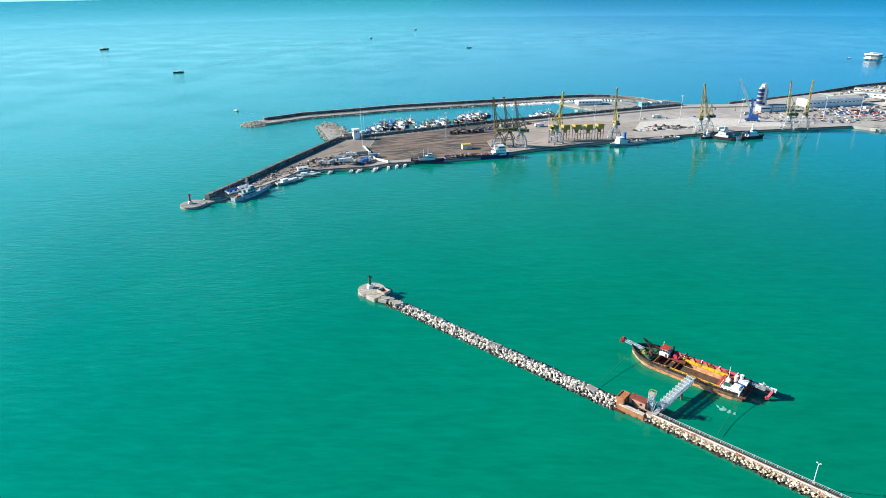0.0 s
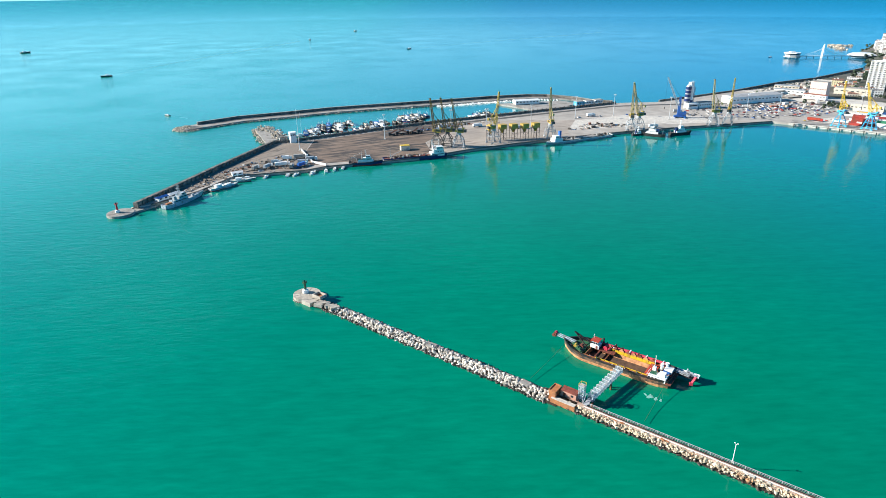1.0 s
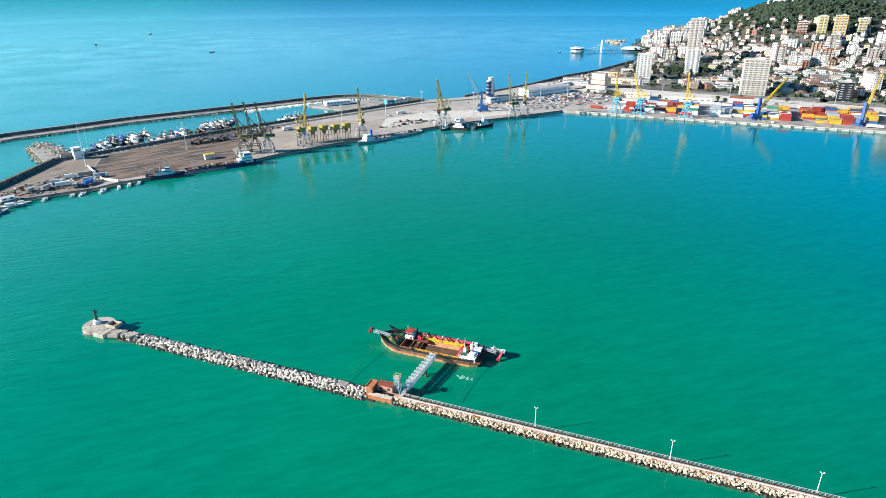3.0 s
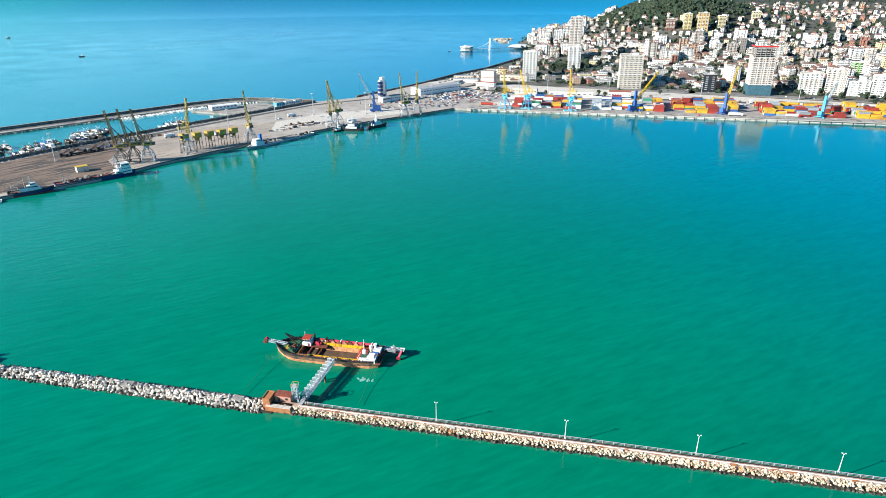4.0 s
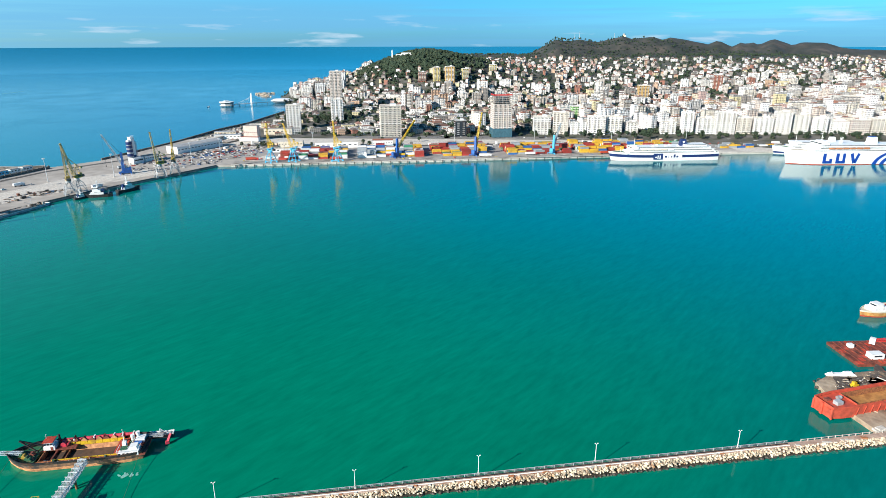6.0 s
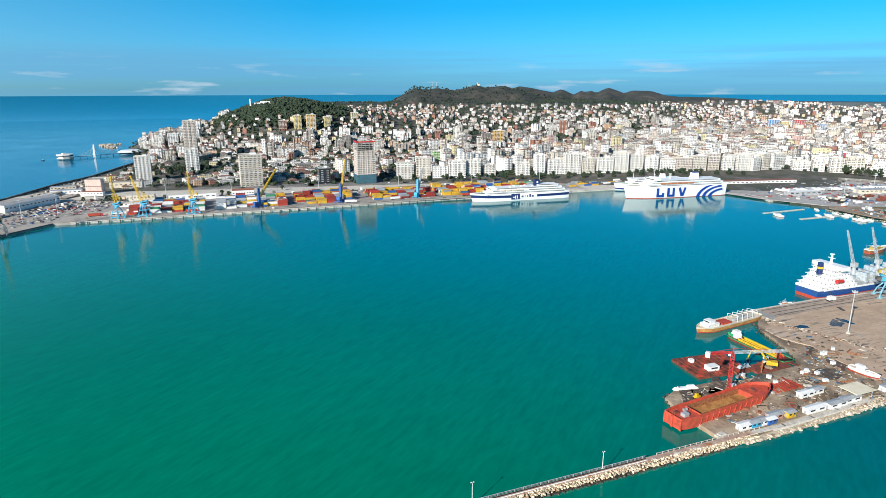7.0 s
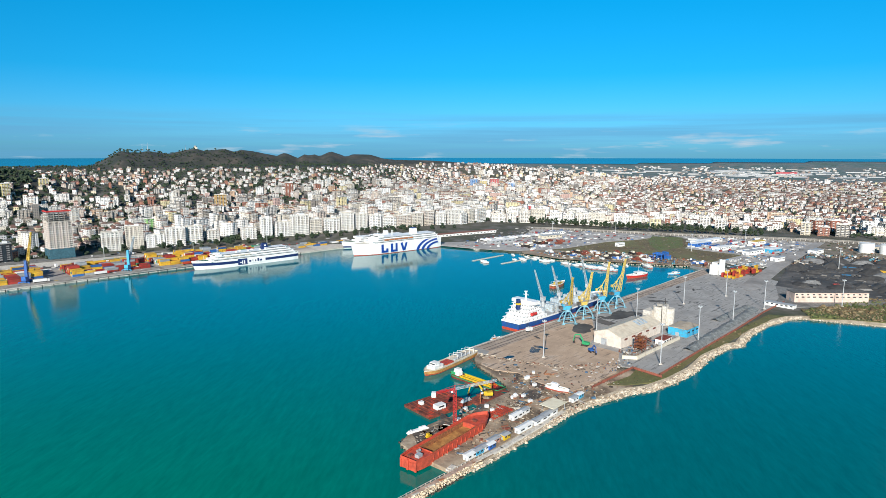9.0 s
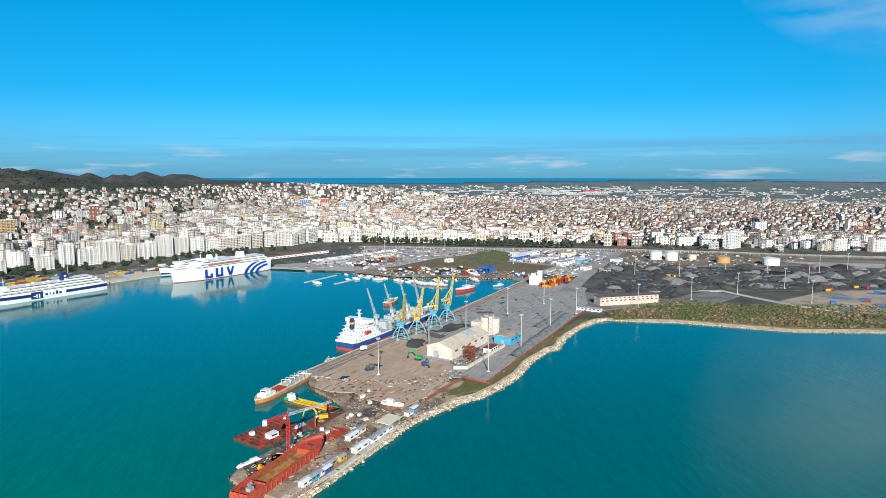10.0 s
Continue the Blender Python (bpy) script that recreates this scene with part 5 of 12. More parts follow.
for _i in range(9):
    part("plank", Solid().box(-4.5 + _i * 1.12, 0, 1.7, 1.05, 3.4, 0.15), PALE_CONCRETE, _pl)

# lattice tower and footbridge to the dredger
_tw = thing("lattice_tower", "pale blue lattice stair tower with yellow rail on top", "tower", *jet(135.2, 2.9), 1.8, JTURN)
part("frame", Solid().truss((0, 0, 0), (0, 0, 6.8), 2.0, 2.0, 1.5, 0.17), PALE_BLUE_GREY, _tw)
part("platform", Solid().box(0, 0, 6.8, 2.4, 2.4, 0.2), GALV, _tw)
_s = Solid()
for _a, _b in ((-1.1, -1.1), (1.1, -1.1), (1.1, 1.1), (-1.1, 1.1)):
    _s.beam((_a, _b, 7.0), (_a, _b, 8.0), 0.1)
for _a, _b in (((-1.1, -1.1), (1.1, -1.1)), ((1.1, -1.1), (1.1, 1.1)), ((1.1, 1.1), (-1.1, 1.1)), ((-1.1, 1.1), (-1.1, -1.1))):
    _s.beam((*_a, 8.0), (*_b, 8.0), 0.1)
part("railing", _s, YELLOW_PAINT, _tw)
for _i in range(4):
    part("stair_flight", Solid().beam((-0.8 if _i % 2 else 0.8, 0, _i * 1.65 + 0.1), (0.8 if _i % 2 else -0.8, 0, _i * 1.65 + 1.65), 0.8, 0.15), GALV, _tw)
_br = thing("footbridge", "white and pale blue lattice footbridge reaching to the dredger", "footbridge", 0, 0, 0)
_p, _q = Vector((64.0, 196.4, 3.6)), Vector((80.8, 214.8, 4.6))
part("truss_frame", Solid().truss(_p, _q, 2.2, 2.2, 1.2, 0.19), PALE_BLUE_GREY, _br)
part("service_pipe", Solid().rod(_p + Vector((0.8, -0.7, 0.2)), _q + Vector((0.8, -0.7, 0.2)), 0.22, None, 8), WHITE_PAINT, _br)
part("ramp", Solid().beam((61.6, 193.8, 2.6), (64.6, 197.0, 3.2), 1.6, 0.2).beam((60.9, 194.4, 2.6), (62.9, 197.2, 5.6), 0.16), GREY_PAINT, _br)
part("floor", Solid().beam(_p - Vector((0, 0, 1.15)), _q - Vector((0, 0, 1.15)), 2.4, 0.15), GREY_PAINT, _br)
for _t in (0.02, 0.62):
    _m = _p.lerp(_q, _t)
    part("pier_leg", Solid().rod((_m.x - 0.8, _m.y + 0.8, -5), (_m.x - 0.8, _m.y + 0.8, _m.z - 1.2), 0.4, None, 10).rod((_m.x + 0.8, _m.y - 0.8, -5), (_m.x + 0.8, _m.y - 0.8, _m.z - 1.2), 0.4, None, 10), RUST, _br)
for _i in range(11):
    _m = _p.lerp(_q, (_i + 0.5) / 11)
    part("cross_frame", Solid().beam((_m.x - 1.1, _m.y + 1.1, _m.z - 1), (_m.x - 1.1, _m.y + 1.1, _m.z + 1.45), 0.13).beam((_m.x + 1.1, _m.y - 1.1, _m.z - 1), (_m.x + 1.1, _m.y - 1.1, _m.z + 1.45), 0.13).beam((_m.x - 1.1, _m.y + 1.1, _m.z + 1.45), (_m.x + 1.1, _m.y - 1.1, _m.z + 1.45), 0.12), WHITE_PAINT, _br)
# twin-armed lamp posts along the walkway
_lp = None
for _k, (_x, _y) in enumerate(((104.5, 162.2), (140.8, 132.6), (176, 106.2), (210.8, 79), (255, 43.2))):
    if _lp is None:
        _lp = thing("lamp_post", "white lamp post with two arms on the jetty", "lamp", _x, _y, 2.3, JTURN, "jetty lamp posts")
        part("pole", Solid().rod((0, 0, 0), (0, 0, 7.4), 0.16, 0.10, 8), WHITE_PAINT, _lp)
        part("foot", Solid().box(0, 0, 0, 0.7, 0.7, 0.5), PALE_CONCRETE, _lp)
        for _d in (-1, 1):
            _arm = part("arm", Solid().beam((0, 0, 7.4), (_d * 0.4, 0, 7.9), 0.1), WHITE_PAINT, _lp)
            part("lantern", Solid().box(_d * 0.5, 0, 7.85, 0.45, 0.28, 0.2), WHITE_PAINT, _arm)
    else:
        copy_thing(_lp, pose(_x, _y, 2.3, 0, 0, JTURN))

# the rusty hopper dredger moored off the jetty: bow to the head
DX, DY, DTURN = 82.5, 226.0, math.degrees(math.atan2(0.607, -0.795))
dredger = thing("hopper_dredger", "rusty old hopper dredger with open hold moored beside the jetty", "ship", DX, DY, 0, DTURN)
_sh = dict(full=0.74, transom=0.82, rake=1.2, sheer=0.75)
part("hull", hull_side(48, 15, -1.5, 3.4, 0, 0.54, **_sh), mat("orange_rust_hull", (0.60, 0.27, 0.12), 0.8, scale=0.5, vary=0.5, stain=(0.16, 0.07, 0.04), stain_scale=0.3, stain_amount=0.44), dredger, "rust-streaked lower hull")
part("topside", hull_side(48, 15, -1.5, 3.4, 0.54, 0.82, **_sh), mat("black_rust_topside", (0.055, 0.045, 0.04), 0.75, scale=0.6, vary=0.5, stain=(0.34, 0.17, 0.09), stain_scale=0.22, stain_amount=0.50), dredger, "black flaking topside")
part("upper_strake", hull_side(48, 15, -1.5, 3.4, 0.82, 1.0, thick=0.4, **_sh), BLACK_STEEL, dredger)
part("side_deck", Solid().box(-2, 6.2, 2.2, 33, 2.2, 0.3).box(-2, -6.2, 2.2, 33, 2.2, 0.3), RUST, dredger)
_fd = Solid()
_fd.prism([(14, -6.2), (14, 6.2), (18, 5.0), (21.8, 2.4), (24.0, 0), (21.8, -2.4), (18, -5.0)], 1.8, 2.6)
part("foredeck", _fd, DARK_GREEN, dredger)
part("poop_deck", Solid().box(-21.5, 0, 2.0, 7.5, 12.6, 0.6), BROWN_STEEL, dredger)
# floor colour darkened by the shade inside the open hold
part("hold_floor", Solid().box(-1, 0, -0.6, 30, 10.4, 0.85), mat("shaded_silt_hold", (0.11, 0.06, 0.035), 0.9, scale=0.4, vary=0.5, stain=(0.06, 0.04, 0.03), stain_scale=0.2), dredger)
_tan = mat("scoured_rust_plate", (0.46, 0.22, 0.10), 0.85, scale=0.7, vary=0.35, stain=(0.24, 0.10, 0.05), stain_scale=0.3)
part("hold_side", Solid().prism([(-17, 5.0), (13, 5.0), (13, 5.3), (-17, 5.3)], -1, 2.7), RUST, dredger)
part("hold_side", Solid().indexed_slab((-17, -5.3, 2.0), (8, -5.3, 2.0), (8, -3.6, 0.1), (-17, -3.6, 0.1), 0.25), _tan, dredger, "sloping scoured hold side")
# yellow side plates with a row of rusty peaked hopper doors behind them
for _i in range(8):
    _x = -13.6 + _i * 2.7
    part("hold_coaming", Solid().box(_x, -4.75, 1.9, 2.6, 0.35, 1.35, 0, 0.98), YELLOW_PAINT, dredger, "yellow hold side plate")
    _s = Solid()
    _s.indexed([(_x - 1.3, -5.0, 3.2), (_x + 1.3, -5.0, 3.2), (_x, -5.3, 4.5), (_x - 1.3, -5.5, 3.2), (_x + 1.3, -5.5, 3.2), (_x, -5.6, 4.5)], [(0, 1, 2), (4, 3, 5), (1, 4, 5, 2), (3, 0, 2, 5), (0, 3, 4, 1)])
    part("hopper_door", _s, _tan if _i % 2 else BROWN_STEEL, dredger)
for _i in range(10):
    part("coaming_plate", Solid().box(-14 + _i * 2.3, 5.15, 2.6, 2.1, 0.3, 0.4), YELLOW_PAINT, dredger)
part("side_walk", Solid().box(6.5, -4.6, 2.0, 9.0, 5.0, 0.5), BROWN_STEEL, dredger)
CRIMSON = mat("faded_crimson_paint", (0.55, 0.035, 0.07), 0.55, scale=0.9, vary=0.25, stain=(0.30, 0.06, 0.06), stain_scale=0.4)
part("pipe", Solid().rod((-20, -6.2, 3.7), (9, -6.2, 3.7), 0.62, None, 10), CRIMSON, dredger, "crimson suction pipe")
for _i in range(8):
    part("pipe_clamp", Solid().box(-18 + _i * 3.6, -6.2, 2.4, 0.4, 1.7, 2.0), BROWN_STEEL if _i % 2 else WHITE_PAINT, dredger)
part("walkway", Solid().box(-3, -6.9, 2.8, 34, 0.7, 0.3), WHITE_PAINT, dredger)
part("luffing_beam", Solid().beam((4.6, -6.4, 2.6), (2.2, -4.6, 6.4), 0.35).beam((3.0, -6.4, 2.6), (2.2, -4.6, 6.4), 0.3).beam((2.2, -4.6, 6.4), (5.6, -3.2, 2.4), 0.25), BLACK_STEEL, dredger)
part("hold_bulkhead", Solid().box(12.6, 0, -1, 0.3, 10.2, 3.6).box(4.5, 0, -1, 0.4, 10.2, 2.2), RUST, dredger)
part("hatch_cover", Solid().box(-15.4, 0, 2.3, 3.6, 9.6, 0.5), RED_OXIDE, dredger)
_wh = part("wheelhouse", Solid().box(11.2, -4.0, 2.5, 4.0, 4.2, 1.5).box(11.4, -4.0, 4.0, 3.2, 3.6, 1.7, 0, 0.94), WHITE_PAINT, dredger)
for _y in (-5.2, -4.0, -2.8):
    part("window", Solid().box(12.98, _y, 4.5, 0.1, 0.9, 0.8), GLASS, _wh)
for _x in (10.4, 11.5, 12.6):
    part("window", Solid().box(_x, -2.18, 4.5, 0.8, 0.1, 0.8), GLASS, _wh)
part("roof", Solid().box(11.4, -4.0, 5.7, 3.8, 4.2, 0.25), RED_OXIDE, _wh)
part("side_door", Solid().box(10.2, -1.88, 2.6, 0.9, 0.1, 1.3), BROWN_STEEL, _wh)
part("roof_aerial", Solid().rod((12.8, -4.8, 5.9), (12.8, -4.8, 8.0), 0.08, 0.05, 6).beam((12.8, -5.4, 7.4), (12.8, -4.2, 7.4), 0.1), WHITE_PAINT, _wh)
part("funnel", Solid().rod((8.6, -5.6, 2.4), (8.6, -5.6, 6.8), 0.5, 0.4, 12), BLACK_STEEL, dredger)
part("winch", Solid().rod((6.8, -5.4, 3.4), (6.8, -3.4, 3.4), 0.9, None, 14).box(6.8, -4.4, 2.4, 2.2, 2.4, 0.6).rod((5.2, -5.2, 3.1), (5.2, -3.6, 3.1), 0.6, None, 12), CRIMSON, dredger)
part("bow_gantry", Solid().truss((19.5, -0.4, 3.4), (29.2, -0.6, 4.4), 1.1, 0.9, 1.4, 0.24), PALE_BLUE_GREY, dredger)
part("boom_head", Solid().box(29.6, -0.6, 3.2, 1.3, 2.0, 2.0).rod((30.2, -1.7, 3.8), (30.2, 0.6, 3.8), 0.7, None, 12), BROWN_STEEL, dredger)
part("sheave", Solid().rod((29.4, -1.3, 5.0), (29.4, 0.1, 5.0), 0.6, None, 14), CRIMSON, dredger)
part("derrick", Solid().beam((13.8, -4.5, 3), (21.6, -3.4, 6.8), 0.55).beam((15.0, -1.6, 2.6), (21.6, -3.4, 6.8), 0.4).beam((17.6, -3.9, 4.8), (18.2, -2.6, 4.8), 0.3), BLACK_STEEL, dredger)
for _x, _y, _r in ((18.5, 1.5, 0.7), (20.0, -0.6, 0.6), (17.0, 2.6, 0.6), (16.0, 0.6, 0.8), (15.6, 3.6, 0.5), (19.6, 0.6, 0.5)):
    part("bow_machinery", Solid().rod((_x, _y - 0.8, 3.3), (_x, _y + 0.8, 3.3), _r, None, 10).box(_x, _y, 2.6, 1.6, 1.8, 0.6), DARK_GREEN if _r < 0.65 else BROWN_STEEL if _r > 0.75 else OCHRE_PAINT, dredger)
_dh = part("deckhouse", Solid().box(-19.4, 4.4, 2.4, 7.2, 4.0, 1.5).box(-20.8, 3.4, 3.9, 2.6, 2.8, 1.1), WHITE_PAINT, dredger)
for _i in range(5):
    part("arched_opening", Solid().box(-22.1 + _i * 1.45, 6.43, 2.6, 0.75, 0.1, 1.0), GLASS, _dh)
part("roof_rail", Solid().strip([(-23, 2.0), (-23, 6.4), (-15.4, 6.4), (-15.4, 2.0)], 0.12, 4.5, 4.62).box(-23, 6.4, 3.9, 0.12, 0.12, 0.7).box(-19.2, 6.4, 3.9, 0.12, 0.12, 0.7).box(-15.4, 6.4, 3.9, 0.12, 0.12, 0.7), WHITE_PAINT, _dh)
part("awning", Solid().box(-17.2, 3.6, 3.95, 2.4, 2.2, 0.25), DARK_GREEN, _dh)
part("stern_mast", Solid().rod((-16.6, 0.6, 2.4), (-16.6, 0.6, 10.4), 0.2, 0.09, 8).beam((-16.6, -0.6, 8.2), (-16.6, 1.8, 8.2), 0.14).box(-16.6, 0.6, 2.4, 1.4, 1.4, 2.6), WHITE_PAINT, dredger)
part("pump_house", Solid().box(-21.6, -2.6, 2.6, 3.4, 3.0, 1.7), WHITE_PAINT, dredger)
part("pump_casing", Solid().rod((-20.0, -0.2, 3.4), (-22.6, -0.2, 3.4), 0.8, 0.6, 12), BLUE_PAINT, dredger)
part("vent", Solid().rod((-18.6, -2.8, 2.6), (-18.6, -2.8, 5.4), 0.55, 0.75, 12).rod((-20.4, -3.6, 4.3), (-20.4, -3.6, 6.0), 0.7, 0.8, 12), WHITE_PAINT, dredger)
part("stern_sponson", Solid().box(-26.5, -5.6, 1.5, 13.0, 2.6, 1.3), BLACK_STEEL, dredger)
part("sponson_rail", Solid().box(-26.5, -6.8, 2.8, 13.0, 0.25, 0.5).box(-32.9, -5.6, 2.8, 0.25, 2.4, 0.5), WHITE_PAINT, dredger)
part("sponson_deck", Solid().box(-26.5, -5.5, 2.8, 12.6, 2.0, 0.12), GREY_PAINT, dredger)
part("drag_head", Solid().beam((-32.0, -4.6, 3.0), (-31.2, -2.4, 1.0), 0.9, 0.7).box(-31.0, -2.2, 0.4, 1.6, 1.4, 1.0, 20, 0.7), CRIMSON, dredger, "crimson drag head")
part("gallows", Solid().beam((-28, -6.6, 2.8), (-28, -5.6, 5.0), 0.3).beam((-28, -4.4, 2.8), (-28, -5.6, 5.0), 0.3).beam((-28, -5.6, 5.0), (-31.6, -4.6, 3.2), 0.14), PALE_BLUE_GREY, dredger)
part("stern_boom", Solid().truss((-22, -4.6, 3.2), (-29.5, -3.6, 3.4), 0.9, 0.8, 1.3, 0.16), GREY_PAINT, dredger)
for _a, _b, _m in (((43.4, 213.9), (65.0, 240.6, 3.8), 9), ((82.2, 185.7), (96.6, 206.0, 3.0), 9)):
    _a = (*_a[:2], 1.0)
    _s = Solid()
    _pts = [Vector(_a).lerp(Vector(_b), _i / 12) - Vector((0, 0, 0.5 * math.sin(math.pi * _i / 12))) for _i in range(13)]
    for _u, _v in zip(_pts, _pts[1:]):
        _s.rod(_u, _v, 0.07, None, 5, False)
    solo("mooring_rope", _s, DARK_GREEN, "slack mooring rope between dredger and jetty", "rope", group="mooring ropes")

SCUM = mat("pale_scum", (0.20, 0.46, 0.38), 0.5, scale=0.8, vary=0.3, bump=0.0)
_sc = thing("surface_scum", "thin pale scum drifting on the water by the dredger", "scum", kind="structure")
for _i, (_x, _y, _r) in enumerate(((89.5, 201.8, 1.7), (91.4, 200.4, 1.3), (93.0, 199.4, 1.0), (88.2, 203.4, 0.9), (90.2, 203.0, 0.7))):
    part("film", Solid().prism(patch_outline(_x, _y, _r, _r * 0.45, 500 + _i), -0.3, 0.02), SCUM, _sc)

# coils, pipes, drums and rust flakes about the dredger's decks
_rd = random.Random(88)
_gear = island_mat("deck_gear_colours", [(0.22, 0.10, 0.05), (0.05, 0.10, 0.06), (0.55, 0.54, 0.50), (0.04, 0.04, 0.04), (0.30, 0.13, 0.06), (0.45, 0.05, 0.06), (0.12, 0.20, 0.14)], 0.8)
for _i in range(64):
    _x, _y = (_rd.uniform(13.5, 21), _rd.uniform(-4, 4)) if _i < 30 else (_rd.uniform(-24, -14), _rd.uniform(-5.5, 1.5)) if _i < 50 else (_rd.uniform(-14, 12), _rd.choice((6.0, -6.4)) + _rd.uniform(-0.5, 0.5))
    if _rd.random() < 0.5:
        part("deck_box", Solid().box(_x, _y, 2.45, _rd.uniform(0.3, 1.3), _rd.uniform(0.2, 0.9), _rd.uniform(0.3, 1.1), _rd.uniform(0, 180)), _gear, dredger)
    else:
        _a = _rd.uniform(0, 3.1)
        part("deck_pipe", Solid().beam((_x, _y, 2.6), (_x + math.cos(_a) * _rd.uniform(0.8, 2.6), _y + math.sin(_a) * 1.2, 2.6 + _rd.uniform(0, 1.3)), 0.16), _gear, dredger)
for _i in range(9):
    part("rail_post", Solid().box(-17 + _i * 3.6, 7.0, 2.6, 0.1, 0.1, 1.0), WHITE_PAINT, dredger)
part("hold_beam", Solid().box(8.5, 0, 1.6, 0.6, 10.2, 0.6), BROWN_STEEL, dredger)
part("hold_ladder", Solid().beam((6.5, 3.0, 0.4), (10.5, 4.8, 2.6), 0.7, 0.15), GALV, dredger)


# ---- western arm: breakwater wall, fishing basin, bulk quay ----
WALL_STONE = mat("dark_breakwater_concrete", (0.20, 0.18, 0.155), 0.9, scale=0.4, vary=0.3, stain=(0.08, 0.075, 0.07), stain_scale=0.15, stain_amount=0.5, bump=0.4)
wallw = thing("wall_west", "dark weathered breakwater wall with buttresses", "wall", kind="structure")
_s = Solid().strip(WALL_LINE, 3.2, -2, 6.0).strip(BASIN_WALL, 1.6, -2, 5.4)
part("parapet", _s, WALL_STONE, wallw)
_bt = Solid().box(0, 0, 0, 1.2, 1.0, 4.6, 0, 0.85).mesh("buttress", WALL_STONE)
for _x, _y, _t in along(WALL_LINE, 6.0) + along(BASIN_WALL, 7.0):
    _o = part("buttress", _bt, None, wallw)
    _k = 2.0 if _x < -166 else 1.2
    _o.matrix_basis = pose(_x + _k * math.sin(radians(_t)), _y - _k * math.cos(radians(_t)), QUAY - 0.4, 0, 0, _t)
# outer mole with its crest wall
part("mole_core", Solid().prism([(x - 7, y + 7) for x, y in OUTER_MOLE] + [(x + 8, y - 11) for x, y in OUTER_MOLE[::-1]], -4, 2.2), CONCRETE, thing("outer_mole", "curved outer mole with a crest wall and rubble", "breakwater", kind="structure"))
# crest wall dark all over: its shadow face is put into the colour
tagged(new("mole_crest", Solid().strip([(x - 4, y + 5) for x, y in OUTER_MOLE[1:]], 2.4, 0, 5.2).mesh("mole_crest", WALL_STONE)), "long dark crest wall of the outer mole", "wall", kind="structure")
tagged(new("mole_coping", Solid().strip([(x - 4, y + 5) for x, y in OUTER_MOLE[1:]], 2.7, 5.2, 5.5).mesh("mole_coping", CONCRETE)), "pale coping along the mole's crest wall", "wall", kind="structure")
tagged(new("mole_road", Solid().strip([(x + 0.5, y - 0.6) for x, y in OUTER_MOLE[2:]], 6.0, 2.1, 2.26).mesh("mole_road", DARK_CONCRETE)), "dark worn roadway behind the crest wall", "road", kind="structure")
tagged(new("spur", Solid().prism([(-209, 719), (-197, 735), (-165, 672), (-178, 648)], -4, 2.2).mesh("spur", CONCRETE)), "short concrete spur at the basin mouth", "breakwater", kind="structure")
# head with the red light
tagged(new("west_head", Solid().rod((-229, 430, -4), (-229, 430, 1.8), 10.2, 9.4, 28).prism([(-227, 434), (-216, 450), (-209, 447), (-222, 428)], -4, 1.4).mesh("west_head", CONCRETE)), "round concrete pier head", "pier head", kind="structure")
beacon("harbour_light", "red harbour light on a white base at the pier head", -231, 430, 2.0, 7.6, RED_PAINT, WHITE_PAINT)

# yard surfaces
tagged(new("brown_yard", Solid().prism([(-127, 598), (-112, 552), (-97, 560), (-74, 566), (-14, 584), (0, 592), (-8, 640), (40, 735), (0, 736), (-60, 698), (-128, 656)], 2.3, 2.53).mesh("brown_yard", streak_mat("brown_ore_yard", (0.235, 0.165, 0.12), (0.055, 0.045, 0.04), 22, 0.03, amount=0.62, pale=(0.34, 0.255, 0.19)))), "brown ore-stained open storage yard", "yard", kind="structure")
tagged(new("pale_apron", Solid().prism([(150, 690), (240, 712), (330, 724), (330, 760), (240, 775), (170, 745)], 2.3, 2.52).mesh("pale_apron", PALE_CONCRETE)), "pale worn concrete apron", "apron", kind="structure")
tagged(new("west_road", Solid().prism([(-60, 690), (3, 731), (87, 771), (163, 807), (240, 842), (330, 852), (420, 850), (420, 842), (330, 844), (242, 834), (165, 799), (90, 763), (8, 724), (-54, 684)], 2.3, 2.54).mesh("west_road", ASPHALT)), "asphalt road behind the quay", "road", kind="structure")
_yw = thing("yard_wall", "low white painted yard wall", "wall", kind="structure")
part("panel", Solid().strip([(-133, 612), (-112, 562), (-98, 552)], 0.5, QUAY, QUAY + 2.0), WHITE_PAINT, _yw)

ARM_GROUND = streak_mat("brown_grey_concrete", (0.25, 0.205, 0.165), (0.10, 0.085, 0.07), 60, 0.03, amount=0.2)
tagged(new("arm_surface", Solid().prism([(-216, 452), (-193, 480), (-183, 503), (-175, 523), (-141, 533), (-114, 540), (-113, 551), (-128, 598), (-129, 655), (-166, 639), (-193, 545), (-208, 484)], 2.3, 2.53).mesh("arm_surface", ARM_GROUND)), "worn brown-grey surface of the harbour arm", "quay", kind="structure")
tagged(new("bulk_apron", Solid().prism([(1, 592), (35, 612), (73, 631), (124, 655), (150, 664), (152, 690), (172, 748), (100, 752), (42, 736), (-7, 640)], 2.3, 2.53).mesh("bulk_apron", streak_mat("dusty_apron", (0.37, 0.315, 0.265), (0.17, 0.14, 0.12), 22, 0.03, amount=0.15))), "dusty brown concrete apron under the cranes", "apron", kind="structure")

